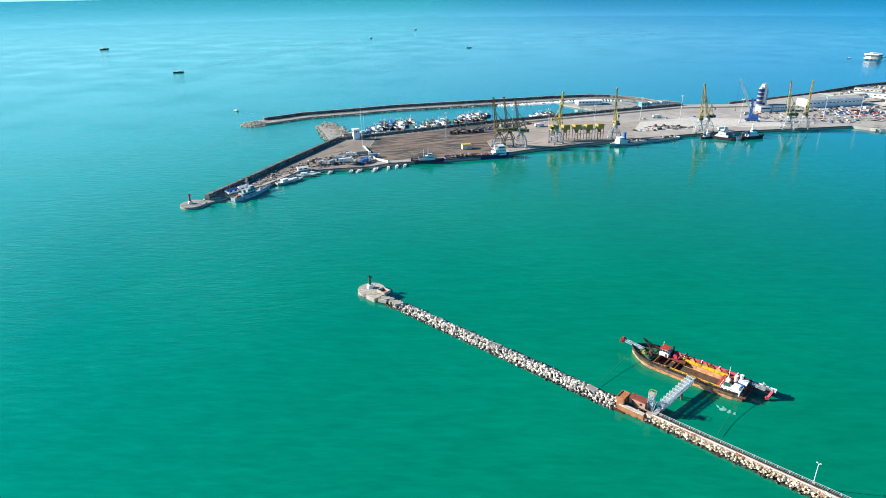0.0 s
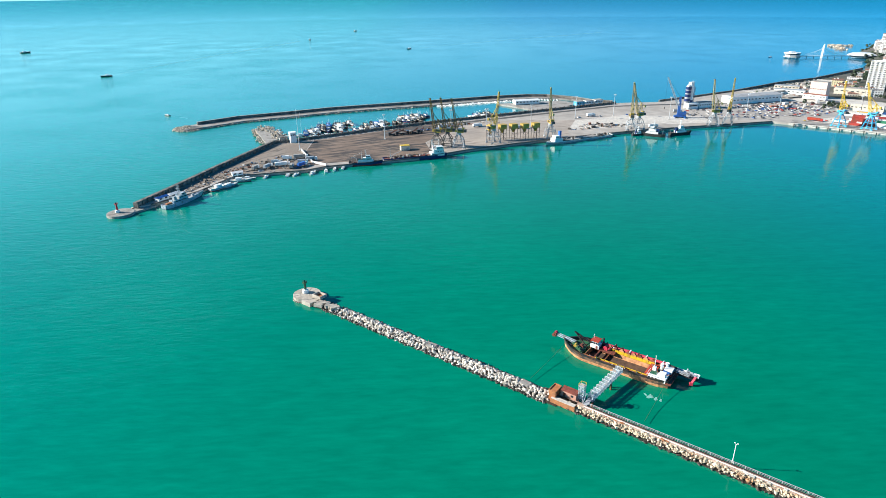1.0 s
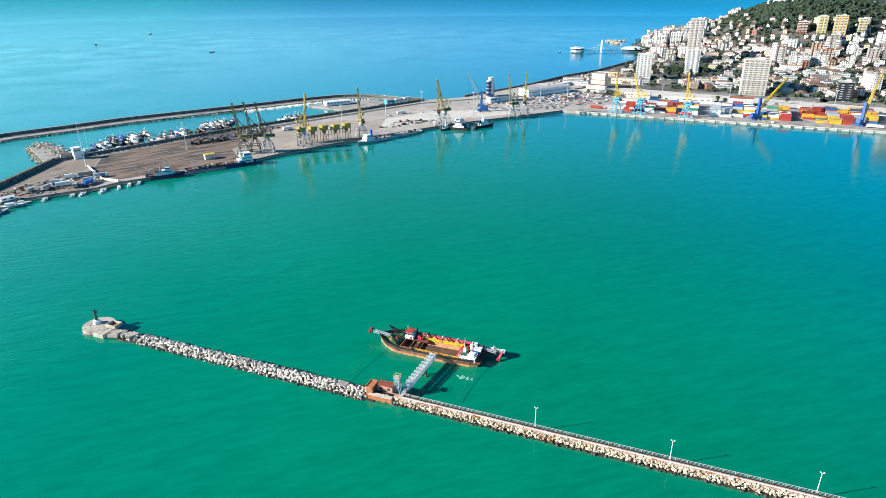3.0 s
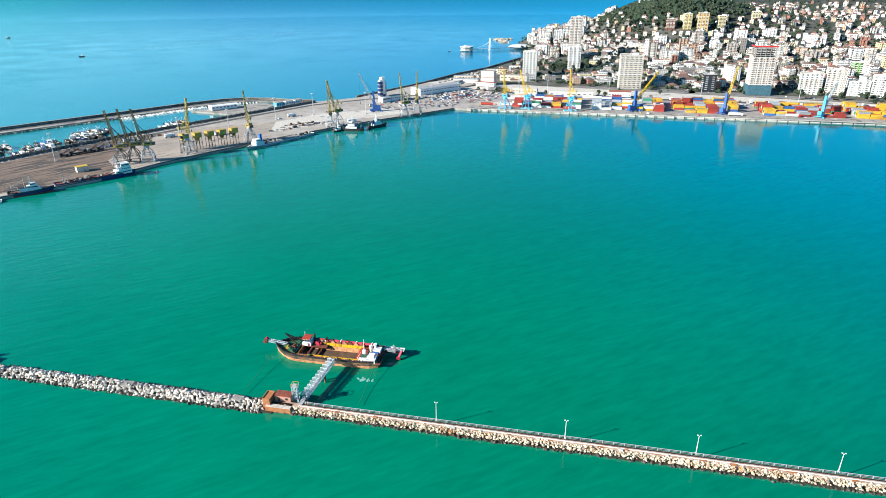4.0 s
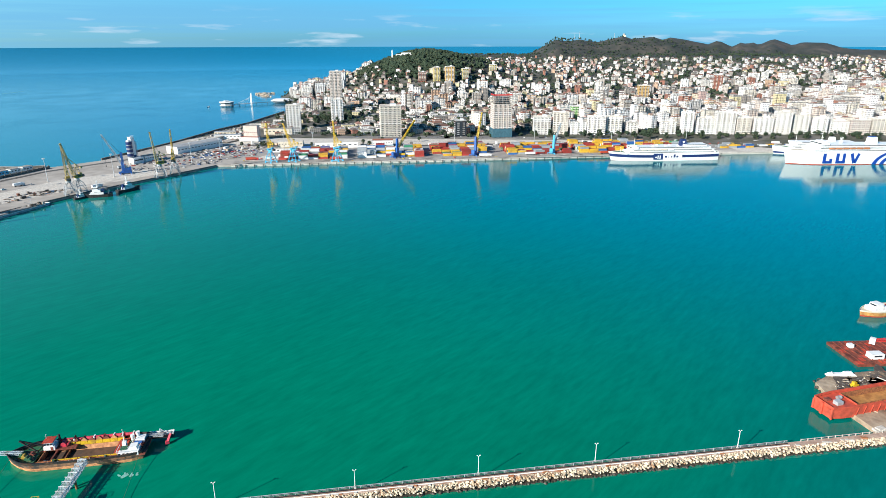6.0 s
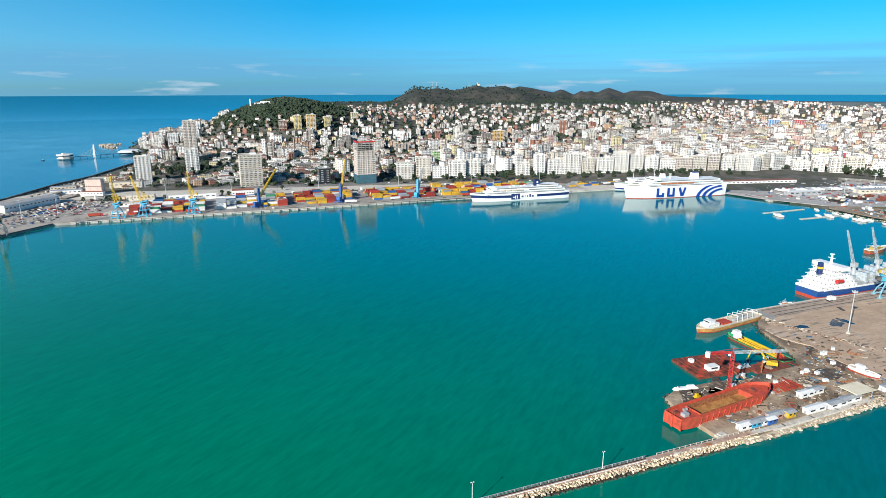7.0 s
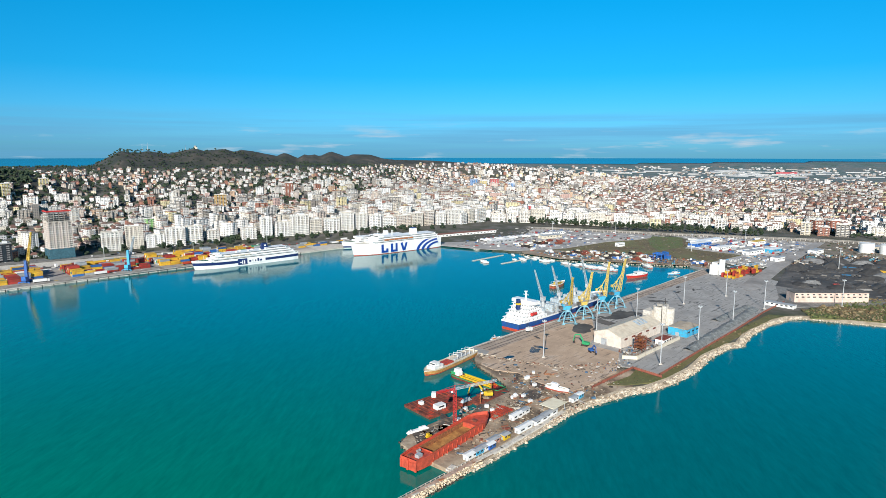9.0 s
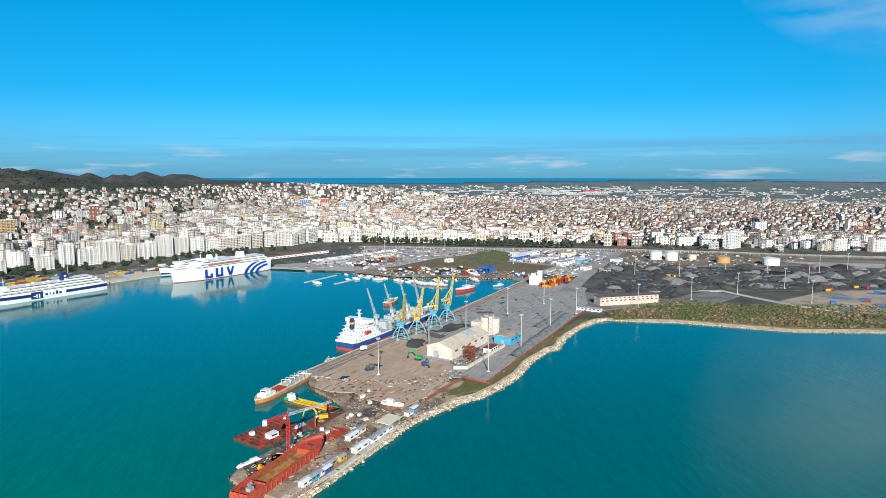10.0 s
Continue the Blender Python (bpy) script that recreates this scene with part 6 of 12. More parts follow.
# cranes of the bulk quay
for _x, _y, _t, _ln in ((4, 615, 165, 7), (15, 618, 170, 8), (26.5, 613, 172, 9)):
    portal_crane("old portal crane, dull yellow house on grey arched legs", _x, _y + 4, _t, GREY_PAINT if _x > 20 else DARK_CONCRETE, OCHRE_PAINT, mat("sooty_ochre", (0.17, 0.12, 0.04), 0.7, vary=0.35, stain=(0.06, 0.05, 0.04), stain_scale=0.4) if "sooty_ochre" not in bpy.data.materials else bpy.data.materials["sooty_ochre"], top=48, lean=_ln, bar=0.4, arched=True, group="bulk quay cranes")
for _x, _y, _t, _ln in ((63, 632, 30, 6), (126, 655, 100, 5), (221, 684, 80, 6), (231, 690, 200, 14), (322, 704, 170, 5), (341, 709, 60, 4)):
    portal_crane("old portal crane, yellow jib on grey arched legs", _x, _y + 2, _t, GREY_PAINT, HOPPER_YELLOW, OCHRE_PAINT if _x in (341, 63) else WORN_YELLOW, top=51, bar=0.38, lean=_ln, arched=True, group="bulk quay cranes")
harbour_crane("blue mobile harbour crane with a pale lattice boom", 301, 754, 165, BLUE_PAINT, PALE_BLUE_GREY, 50, 16)


def hopper(x, y):
    root = thing("grain_hopper", "yellow hopper bin on tall dark steel legs", "hopper", x, y, QUAY, 22, "hoppers on the quay")
    part("bin", Solid().box(0, 0, 11.5, 7.2, 6.4, 4.6).box(0, 0, 16.1, 7.6, 6.8, 0.3), HOPPER_YELLOW, root)
    part("cone", Solid().rod((0, 0, 7.2), (0, 0, 11.5), 0.6, 3.6, 4), OCHRE_PAINT, root)
    for a in (-3.2, 0, 3.2):
        for b in (-2.9, 2.9):
            part("leg", Solid().box(a, b, 0, 0.35, 0.35, 11.6), BLACK_STEEL, root)
    part("bracing", Solid().beam((-3.2, -2.9, 1), (3.2, -2.9, 7), 0.15).beam((3.2, -2.9, 1), (-3.2, -2.9, 7), 0.15).beam((-3.2, 2.9, 7), (3.2, 2.9, 7), 0.2).beam((-3.2, -2.9, 7), (3.2, -2.9, 7), 0.2), BLACK_STEEL, root)
    return root


_hp = hopper(61, 645)
for _x, _y in ((73.5, 648), (85.5, 650), (97.5, 651), (109.5, 654)):
    copy_thing(_hp, pose(_x, _y, QUAY, 0, 0, 22))

# dark loaders parked along the basin wall
def yard_loader(x, y, turn, L):
    """A wheeled conveyor loader: chassis, wheels, sloping lattice boom."""
    root = thing("yard_loader", "dark wheeled conveyor loader parked in the yard", "machine", x, y, QUAY + 0.03, turn, "yard loaders")
    part("chassis", Solid().box(0, 0, 0.8, L * 0.6, 2.4, 1.0).box(-L * 0.2, 0, 1.8, 2.6, 2.2, 1.8), BLACK_STEEL, root)
    for a in (-0.24, 0.2):
        part("wheel", Solid().rod((L * a, -1.5, 0.7), (L * a, 1.5, 0.7), 0.7, None, 10), BLACK_STEEL, root)
    part("boom", Solid().truss((-L * 0.3, 0, 1.6), (L * 0.5, 0, 5.6), 1.2, 0.9, 1.4, 0.18), BROWN_STEEL, root)
    part("belt", Solid().beam((-L * 0.3, 0, 2.2), (L * 0.5, 0, 6.2), 0.9, 0.2), BLACK_STEEL, root)
    return root


for _x, _y, _t, _k in ((-46, 675, 30, 13), (-38, 678, 20, 11), (-31, 681, 200, 14), (-22, 683, 40, 12), (-15, 686, 25, 9)):
    yard_loader(_x, _y, _t, _k)

# white watch tower, mast, kiosk
_tw = thing("watch_tower", "square white harbour watch tower with dark windows", "tower", -149, 649, QUAY, 28)
part("wall", Solid().box(0, 0, 0, 6.5, 6.5, 10.5).box(0, 0, 10.5, 7.4, 7.4, 0.5), WHITE_PAINT, _tw)
for _i in range(3):
    part("window", Solid().box(-1.8 + _i * 1.8, -3.27, 7.6, 1.1, 0.06, 1.4), GLASS, _tw)
    part("window", Solid().box(-3.27, -1.8 + _i * 1.8, 7.6, 0.06, 1.1, 1.4), GLASS, _tw)
_tw = thing("gate_house", "low grey concrete gate house beside the watch tower", "building", -160, 652, QUAY, 28)
part("wall", Solid().box(0, 0, 0, 8, 5, 5.0), CONCRETE, _tw)
part("roof", Solid().box(0, 0, 5, 8.5, 5.5, 0.3), DARK_CONCRETE, _tw)
_ms = thing("radio_mast", "tall slim white radio mast with stays", "mast", -134, 610, QUAY)
part("pole", Solid().rod((0, 0, 0), (0, 0, 42), 0.3, 0.12, 8), WHITE_PAINT, _ms)
part("foot", Solid().box(0, 0, 0, 2, 2, 0.8), PALE_CONCRETE, _ms)
_kk = thing("kiosk", "small cream flat-roofed kiosk in the yard", "kiosk", -28, 608, QUAY, 18)
part("wall", Solid().box(0, 0, 0, 9, 5.5, 4.6), CREAM, _kk)
part("roof", Solid().box(0, 0, 4.6, 9.6, 6.0, 0.3), YELLOW_PAINT, _kk)
part("door", Solid().box(1.5, -2.78, 0, 1.2, 0.06, 2.2), GREY_PAINT, _kk)
for _x, _y, _h in ((-52, 657, 26), (20, 690, 24), (60, 694, 24), (112, 706, 26), (174, 758, 26), (224, 770, 26), (285, 745, 26), (385, 760, 26), (353, 742, 24), (430, 770, 26), (545, 720, 26)):
    mast_light(_x, _y, _h)

# silo tower and the buildings by it
_st = thing("silo_tower", "white tower with dark blue banded silo cylinders", "silo", 336, 822, QUAY, 20)
for _a, _b in ((-3.6, -2), (3.6, 2)):
    _cy = part("cylinder", Solid().rod((_a, _b, 0), (_a, _b, 28 if _a < 0 else 30), 3.7, None, 20), WHITE_PAINT if _a > 0 else GREY_PAINT, _st)
    for _z in ((9, 14.5, 19.5, 24) if _a < 0 else (6,)):
        part("band", Solid().rod((_a, _b, _z), (_a, _b, _z + 3.4), 3.8, None, 20), NAVY, _cy)
part("head_house", Solid().box(3.5, 2, 30, 5, 5, 2.4).box(-3.6, -2, 28, 3.5, 3.5, 1.6), WHITE_PAINT, _st)
part("roof_rail", Solid().strip([(0.6, -0.8), (6.4, -0.8), (6.4, 4.8), (0.6, 4.8)], 0.14, 33.3, 33.5).box(0.6, -0.8, 32.4, 0.15, 0.15, 1.1).box(6.4, 4.8, 32.4, 0.15, 0.15, 1.1), GALV, _st)
part("lift_shaft", Solid().truss((9.6, 2.5, 0), (9.6, 2.5, 26), 2.0, 2.0, 2.4, 0.3), GREY_PAINT, _st)
part("base_house", Solid().box(0, -7, 0, 16, 8, 7), WHITE_PAINT, _st)
part("base_window", Solid().box(0, -11.03, 3.4, 13, 0.1, 1.6), GLASS, _st)


def shed(name, label, x, y, turn, w, d, h, wall_m, roof_m, n_win=6, pitch=1.6, z=QUAY, win_h=1.2, group=""):
    """A gabled shed or low building with windows along both long sides."""
    root = thing(name, label, "building", x, y, z, turn, group)
    wl_ = part("wall", Solid().box(0, 0, 0, w, d, h), wall_m, root)
    s = Solid()
    e = 0.5
    if pitch > 0.3:
        s.indexed([(-w / 2 - e, -d / 2 - e, h), (w / 2 + e, -d / 2 - e, h), (w / 2 + e, d / 2 + e, h), (-w / 2 - e, d / 2 + e, h), (-w / 2 - e, 0, h + pitch), (w / 2 + e, 0, h + pitch)], [(0, 1, 5, 4), (2, 3, 4, 5), (1, 2, 5), (3, 0, 4), (3, 2, 1, 0)])
    else:
        s.box(0, 0, h, w + e, d + e, 0.4)
    part("roof", s, roof_m, root)
    for i in range(n_win):
        for sy in (-1, 1):
            part("window", Solid().box(-w / 2 + w * (i + 0.5) / n_win, sy * (d / 2 + 0.02), h * 0.5, w / n_win * 0.5, 0.08, win_h), GLASS, wl_)
    part("door", Solid().box(-w / 2 - 0.02, 0, 0, 0.08, min(3.0, d * 0.3), min(3.0, h * 0.6)), GREY_PAINT, root)
    return root


shed("office_block", "low white port office beside the silo tower", 358, 822, 12, 20, 9, 7, WHITE_PAINT, CONCRETE, 6, 0.2)
shed("transit_warehouse", "long white transit warehouse with a grey roof", 440, 862, 16, 82, 22, 9.5, WHITE_PAINT, mat("grey_sheet_roof", (0.36, 0.37, 0.38), 0.7, vary=0.1, stain=(0.25, 0.24, 0.23), stain_scale=0.1), 14, 1.4)
shed("fish_market_hall", "white fish market hall with a pale roof in the basin", 128, 870, 12, 34, 13, 5, WHITE_PAINT, SHIP_WHITE, 7, 1.2)
tagged(new("fish_pier", Solid().prism([(88, 874), (180, 894), (200, 870), (165, 826), (140, 815), (110, 850)], -4, 2.0).mesh("fish_pier", CONCRETE)), "concrete landing pier in the fishing basin", "quay", kind="structure")
for _i, (_x, _y, _c) in enumerate(((198, 850, "green"), (212, 856, "white"), (226, 862, "grey"))):
    shed("basin_store", f"small {_c} store building by the basin", _x, _y, 22, 12, 8, 5.5, CYAN_PAINT if _c == "green" else WHITE_PAINT, CONCRETE, 3, 0.2, group="basin stores")

# ships along the bulk quay
_v = vessel("coaster", "white and dark blue coaster moored stern to the cranes", "ship", -17, 580, 16, 62, 10, 3.4, [(0, 0.3, RED_OXIDE, "boot"), (0.3, 0.85, NAVY, "side"), (0.85, 1, NAVY, "bulwark")], BROWN_STEEL, deck=0.85, full=0.75, sheer=0.6)
part("accommodation", Solid().box(22, 0, 2.6, 13, 9, 3.0).box(23, 0, 5.6, 10, 8.4, 2.8).box(24, 0, 8.4, 7, 7.6, 2.8), WHITE_PAINT, _v)
for _i in range(5):
    part("window", Solid().box(21 + _i * 1.6, -4.23, 6.5, 0.8, 0.06, 0.8), GLASS, _v)
part("hatch_cover", Solid().box(-2, 0, 2.8, 36, 6.4, 0.9), BROWN_STEEL, _v)
_cg, _gear = random.Random(29), Solid()
for _i in range(70):
    _gear.box(_cg.uniform(-26, 15), _cg.uniform(-4, 4), 3.2, _cg.uniform(0.6, 2.6), _cg.uniform(0.5, 1.6), _cg.uniform(0.4, 1.8), _cg.uniform(0, 180))
part("deck_cargo", _gear, island_mat("mixed_deck_scrap", [(0.10, 0.08, 0.06), (0.40, 0.36, 0.31), (0.24, 0.20, 0.17), (0.05, 0.05, 0.05), (0.55, 0.53, 0.50)], 0.85), _v)
part("lattice_post", Solid().truss((18, 3, 2.6), (18, 3, 17), 1.0, 1.0, 1.2, 0.14).truss((18, -3, 2.6), (18, -3, 15), 1.0, 1.0, 1.2, 0.14), GALV, _v)
part("mast", Solid().rod((24, 0, 10.6), (24, 0, 18), 0.2, 0.1, 8), WHITE_PAINT, _v)
_fn = part("funnel", Solid().box(19, 0, 8.4, 2.4, 2.4, 3.2), WHITE_PAINT, _v)
part("funnel_band", Solid().box(19, 0, 10.2, 2.46, 2.46, 0.9), RED_OXIDE, _fn)
part("window_band", Solid().box(22, -4.53, 4.0, 11, 0.06, 0.7).box(24, -3.83, 9.6, 6, 0.06, 0.9).box(17.17, 0, 6.6, 0.06, 6, 0.8), GLASS, _v)
part("cargo_gear", Solid().rod((-24, 0, 3), (-24, 0, 13), 0.3, 0.15, 8).beam((-24, 0, 5), (-14, 0, 9), 0.3), GREY_PAINT, _v)
_v = vessel("flat_coaster", "long low grey coaster with a white wheelhouse aft", "ship", 157, 652, 26 + 180, 84, 10.5, 2.2, [(0, 0.35, RED_OXIDE, "boot"), (0.35, 0.85, GREY_PAINT, "side"), (0.85, 1, WHITE_PAINT, "bulwark")], CONCRETE, deck=0.85, full=0.8, sheer=0.5)
part("wheelhouse", Solid().box(30, 0, 2, 10, 8, 3.6).box(31, 0, 5.6, 6, 6, 2.6), WHITE_PAINT, _v)
part("funnel", Solid().box(26.5, 0, 5.6, 2.4, 2.4, 7.0), BLUE_PAINT, _v)
for _i in range(4):
    part("window", Solid().box(28.6 + _i * 1.5, 3.03, 6.6, 0.9, 0.06, 0.9), GLASS, _v)
part("hatch_cover", Solid().box(-6, 0, 1.9, 54, 7.0, 0.9), CONCRETE, _v)
_gear = Solid()
for _i in range(46):
    _gear.box(_cg.uniform(-36, 26) if _i % 2 else _cg.uniform(-38, -22), _cg.uniform(-4, 4), 2.2, _cg.uniform(0.6, 2.6), _cg.uniform(0.5, 1.6), _cg.uniform(0.6, 2.4), _cg.uniform(0, 180))
part("deck_cargo", _gear, bpy.data.materials["mixed_deck_scrap"], _v)
part("deck_mast", Solid().rod((-26, 0, 2), (-26, 0, 12), 0.25, 0.12, 8).beam((-26, 0, 4), (-19, 0, 8), 0.22), GALV, _v)
for _i, (_x, _y, _t, _L) in enumerate(((240, 667, 150, 27), (226, 672, 20, 16), (272, 672, 15, 26))):
    _v = small_boat("tug_boat", "stout black-hulled tug with a white wheelhouse", _x, _y, _t, _L, BLACK_STEEL, WHITE_PAINT, "tugs", True, DARK_CONCRETE, BLACK_STEEL)
    part("funnel", Solid().box(-_L * 0.2, 0, _L * 0.1, _L * 0.08, _L * 0.1, _L * 0.2), NAVY, _v)
    part("deckhouse", Solid().box(0, 0, _L * 0.08, _L * 0.46, _L * 0.2, _L * 0.1), WHITE_PAINT, _v)
    part("upper_house", Solid().box(_L * 0.01, 0, _L * 0.18, _L * 0.3, _L * 0.18, _L * 0.1, 0, 0.94), WHITE_PAINT, _v)
    part("bridge", Solid().box(_L * 0.03, 0, _L * 0.28, _L * 0.17, _L * 0.15, _L * 0.1, 0, 0.88), WHITE_PAINT, _v)
    part("bridge_window", Solid().box(_L * 0.03, 0, _L * 0.315, _L * 0.168, _L * 0.155, _L * 0.032), GLASS, _v)
    part("signal_mast", Solid().truss((-_L * 0.03, 0, _L * 0.38), (-_L * 0.03, 0, _L * 0.62), 0.9, 0.9, 1.0, 0.13), WHITE_PAINT, _v)
_v = small_boat("survey_ship", "blue and white survey boat at the quay", -63, 562, 6, 30, NAVY, WHITE_PAINT, "quay boats", True, DARK_CONCRETE, BLACK_STEEL)
part("deckhouse", Solid().box(1, 0, 2.2, 13, 5.4, 2.6).box(2, 0, 4.8, 8, 4.6, 2.2, 0, 0.92), WHITE_PAINT, _v)
part("bridge", Solid().box(3, 0, 7.0, 4.4, 3.8, 2.0, 0, 0.85), WHITE_PAINT, _v)
part("bridge_window", Solid().box(2.6, -2.32, 5.5, 7, 0.08, 0.8).box(3, -1.9, 7.8, 3.8, 0.08, 0.7), GLASS, _v)
part("signal_mast", Solid().truss((1, 0, 8.8), (1, 0, 14), 1.0, 1.0, 1.2, 0.14), WHITE_PAINT, _v)
part("davit", Solid().beam((-8, 2.4, 2.2), (-8, 2.4, 6.0), 0.3).beam((-8, 2.4, 6.0), (-12, 2.4, 6.8), 0.3), GALV, _v)
part("deck_gear", Solid().box(-9, -1.5, 2.2, 2.4, 1.8, 1.2).box(-12, 0.5, 2.2, 1.6, 2.2, 0.8).box(10, 0, 2.4, 2.0, 1.6, 1.0), BROWN_STEEL, _v)
_v = small_boat("sailing_yacht", "white sailing yacht with a tall bare mast", -149, 689, 30, 15, WHITE_PAINT, WHITE_PAINT, "yachts", False)
part("tall_mast", Solid().rod((0.8, 0, 1.2), (0.8, 0, 27), 0.16, 0.09, 8).beam((0.8, 0, 3.2), (-5.2, 0, 3.0), 0.16), WHITE_PAINT, _v)
# patrol ship and launches
_v = vessel("patrol_ship", "pale grey patrol ship moored by the breakwater", "ship", -193.5, 456, 62, 35, 6.8, 2.6, [(0, 0.35, NAVY, "boot"), (0.35, 0.9, PALE_BLUE_GREY, "side"), (0.9, 1, PALE_BLUE_GREY, "bulwark")], GREY_PAINT, deck=0.9, full=0.45, rake=4.5, sheer=1.8)
part("superstructure", Solid().box(-3, 0, 2.2, 14, 5.0, 2.2).box(0, 0, 4.4, 8, 4.4, 2.2, 0, 0.92).box(1.2, 0, 6.6, 4.2, 3.6, 1.7, 0, 0.85), PALE_BLUE_GREY, _v)
part("window", Solid().box(0, -2.18, 5.3, 6.6, 0.08, 0.7).box(1.2, -1.74, 7.3, 3.6, 0.08, 0.6).box(-3, -2.52, 3.2, 11, 0.08, 0.6), GLASS, _v)
part("mast", Solid().truss((-2, 0, 6.6), (-2, 0, 15), 1.3, 1.3, 1.4, 0.15).beam((-2, -2.4, 12), (-2, 2.4, 12), 0.2), GREY_PAINT, _v)
part("funnel", Solid().box(-6.5, 0, 4.4, 2.6, 2.4, 2.6, 0, 0.85), GREY_PAINT, _v)
part("deck_gun_cover", Solid().box(10.5, 0, 2.9, 2.2, 1.8, 1.4, 0, 0.7), GREY_PAINT, _v)
part("ship_boat", Solid().box(-12, 0.4, 2.5, 4.6, 1.8, 1.0, 0, 1.15), BRICK_ORANGE, _v)
part("boat_crane", Solid().beam((-10, -1.6, 2.2), (-10, -1.6, 5.8), 0.3).beam((-10, -1.6, 5.8), (-13.6, -0.4, 6.4), 0.25), GREY_PAINT, _v)
_rb = random.Random(3)
for _i, (_x, _y, _t, _L) in enumerate(((-176, 492, 55, 20), (-170, 498, 50, 15), (-165, 512, 10, 17), (-160, 519, 0, 12), (-146, 524, 80, 9), (-128, 528, 85, 9), (-121, 530, 70, 9), (-107, 534, 75, 11), (-96, 540, 100, 10), (-89, 545, 95, 10), (-82, 549, 90, 9))):
    small_boat("launch", "white harbour launch moored at the quay" if _i > 3 else "grey and white service boat at the quay", _x, _y, _t, _L, WHITE_PAINT if _i > 3 else GREY_PAINT, WHITE_PAINT, "launches", _i < 4)
# fishing fleet in rafts
_fl = []
for _c, _m, _lab in (("blue", BLUE_PAINT, "blue and white fishing boat with mast and gantry"), ("white", WHITE_PAINT, "white fishing boat with mast and gantry"), ("grey", PALE_BLUE_GREY, "weathered pale fishing boat with mast and gantry"), ("dark", BLACK_STEEL, "dark-hulled fishing boat with mast and gantry"), ("navy", NAVY, "navy fishing boat with mast and gantry")):
    _fl.append(small_boat("fishing_boat", _lab, 0, 0, 0, 21 if len(_fl) < 3 else 17, _m, WHITE_PAINT if _c != "dark" else CREAM, "fishing fleet", True, (CONCRETE, BROWN_STEEL, CONCRETE, RUST, DARK_CONCRETE)[len(_fl)], (BLUE_PAINT, CONCRETE, None, BLACK_STEEL, NAVY)[len(_fl)]))
_spots = []
for _cx, _cy, _n, _rows in ((-119, 736, 7, 3), (-69, 742, 5, 3), (-24, 786, 6, 3), (66, 804, 4, 2)):
    for _r in range(_rows):
        for _k in range(_n):
            _spots.append((_cx + (_k - _n / 2) * 6.6 * 0.9 + (_r - _rows / 2) * 4, _cy + (_k - _n / 2) * 6.6 * 0.42 + (_r - _rows / 2) * 17 + _rb.uniform(-4, 4), 118 + 180 * _rb.choice((0, 1)) + _rb.gauss(0, 13)))
for _i, (_x, _y, _t) in enumerate(_spots):
    if _i < 5:
        _fl[_i].matrix_basis = pose(_x, _y, 0, 0, 0, _t)
    else:
        copy_thing(_fl[_rb.choice((3, 2, 3, 4, 3, 1, 2, 0, 3))], pose(_x, _y, 0, 0, 0, _t))
for _i, (_x, _y, _t, _L) in enumerate(((-184, 690, 120, 8), (-178, 684, 115, 8), (-172, 676, 118, 9), (-186, 702, 120, 8), (-190, 712, 116, 8), (-140, 676, 30, 12), (-128, 683, 28, 12))):
    small_boat("dinghy", "small white boat moored at the spur", _x + 8, _y + 8, _t, _L, WHITE_PAINT, WHITE_PAINT, "dinghies", False)
# small craft along the inner side of the mole
_in = [(x + 11, y - 16) for x, y in OUTER_MOLE]
for _i, (_x, _y, _t) in enumerate(along(_in[7:11], 4.4)):
    small_boat("moored_skiff", "small white skiff moored along the outer mole", _x, _y, _t - 80 + _rb.uniform(-12, 12), _rb.uniform(6, 10), WHITE_PAINT if _i % 3 else PALE_BLUE_GREY, WHITE_PAINT, "skiffs", False)
# trucks, tents and cars on the arm
for _i, (_x, _y, _t) in enumerate(((-160, 540, 75), (-150, 545, 70), (-147, 560, 10), (-139, 552, 20), (-128, 545, 95), (-122, 560, 12), (-120, 550, 60), (-140, 575, 15), (-128, 580, 12), (-116, 571, 18))):
    truck("parked truck with a pale box body", _x, _y, _t, WHITE_PAINT, (CONCRETE, GREY_PAINT, PALE_BLUE_GREY, WHITE_PAINT)[_i % 4] if _i != 6 else BLUE_PAINT, L=(7, 9, 6, 11, 8)[_i % 5], group="trucks on the arm")
for _x, _y, _t, _m in ((-206, 452, 60, BLUE_PAINT), (-200, 461, 60, WHITE_PAINT), (-168, 520, 30, WHITE_PAINT)):
    shed("canopy_shelter", "small canopy shelter on the pier", _x - 3, _y + 4, _t, 9, 5, 2.6, WHITE_PAINT, _m, 2, 1.0, group="shelters")
_cars = [car(f"{c} hatchback car parked on the quay", 500, 700, 0, m, group="parked cars") for c, m in (("white", SHIP_WHITE), ("silver", GREY_PAINT), ("dark", BLACK_STEEL), ("red", RED_PAINT), ("blue", BLUE_PAINT))]
_lots = []
for _r in range(5):
    for _k in range(14):
        _lots.append((402 + _k * 5.2 + _r * 2, 788 + _k * 1.2 + _r * 6.5, 100))
for _r in range(2):
    for _k in range(7):
        _lots.append((-20 + _k * 7, 692 + _k * 4.2 + _r * 6, 30 + 90 * _r))
for _k in range(9):
    _lots.append((180 + _k * 9, 762 + _k * 2, 20 + 70 * (_k % 2)))
for _i, (_x, _y, _t) in enumerate(_lots):
    if _rb.random() < 0.42:
        continue
    copy_thing(_rb.choice(_cars), pose(_x + _rb.uniform(-0.5, 0.5), _y, QUAY, 0, 0, _t))
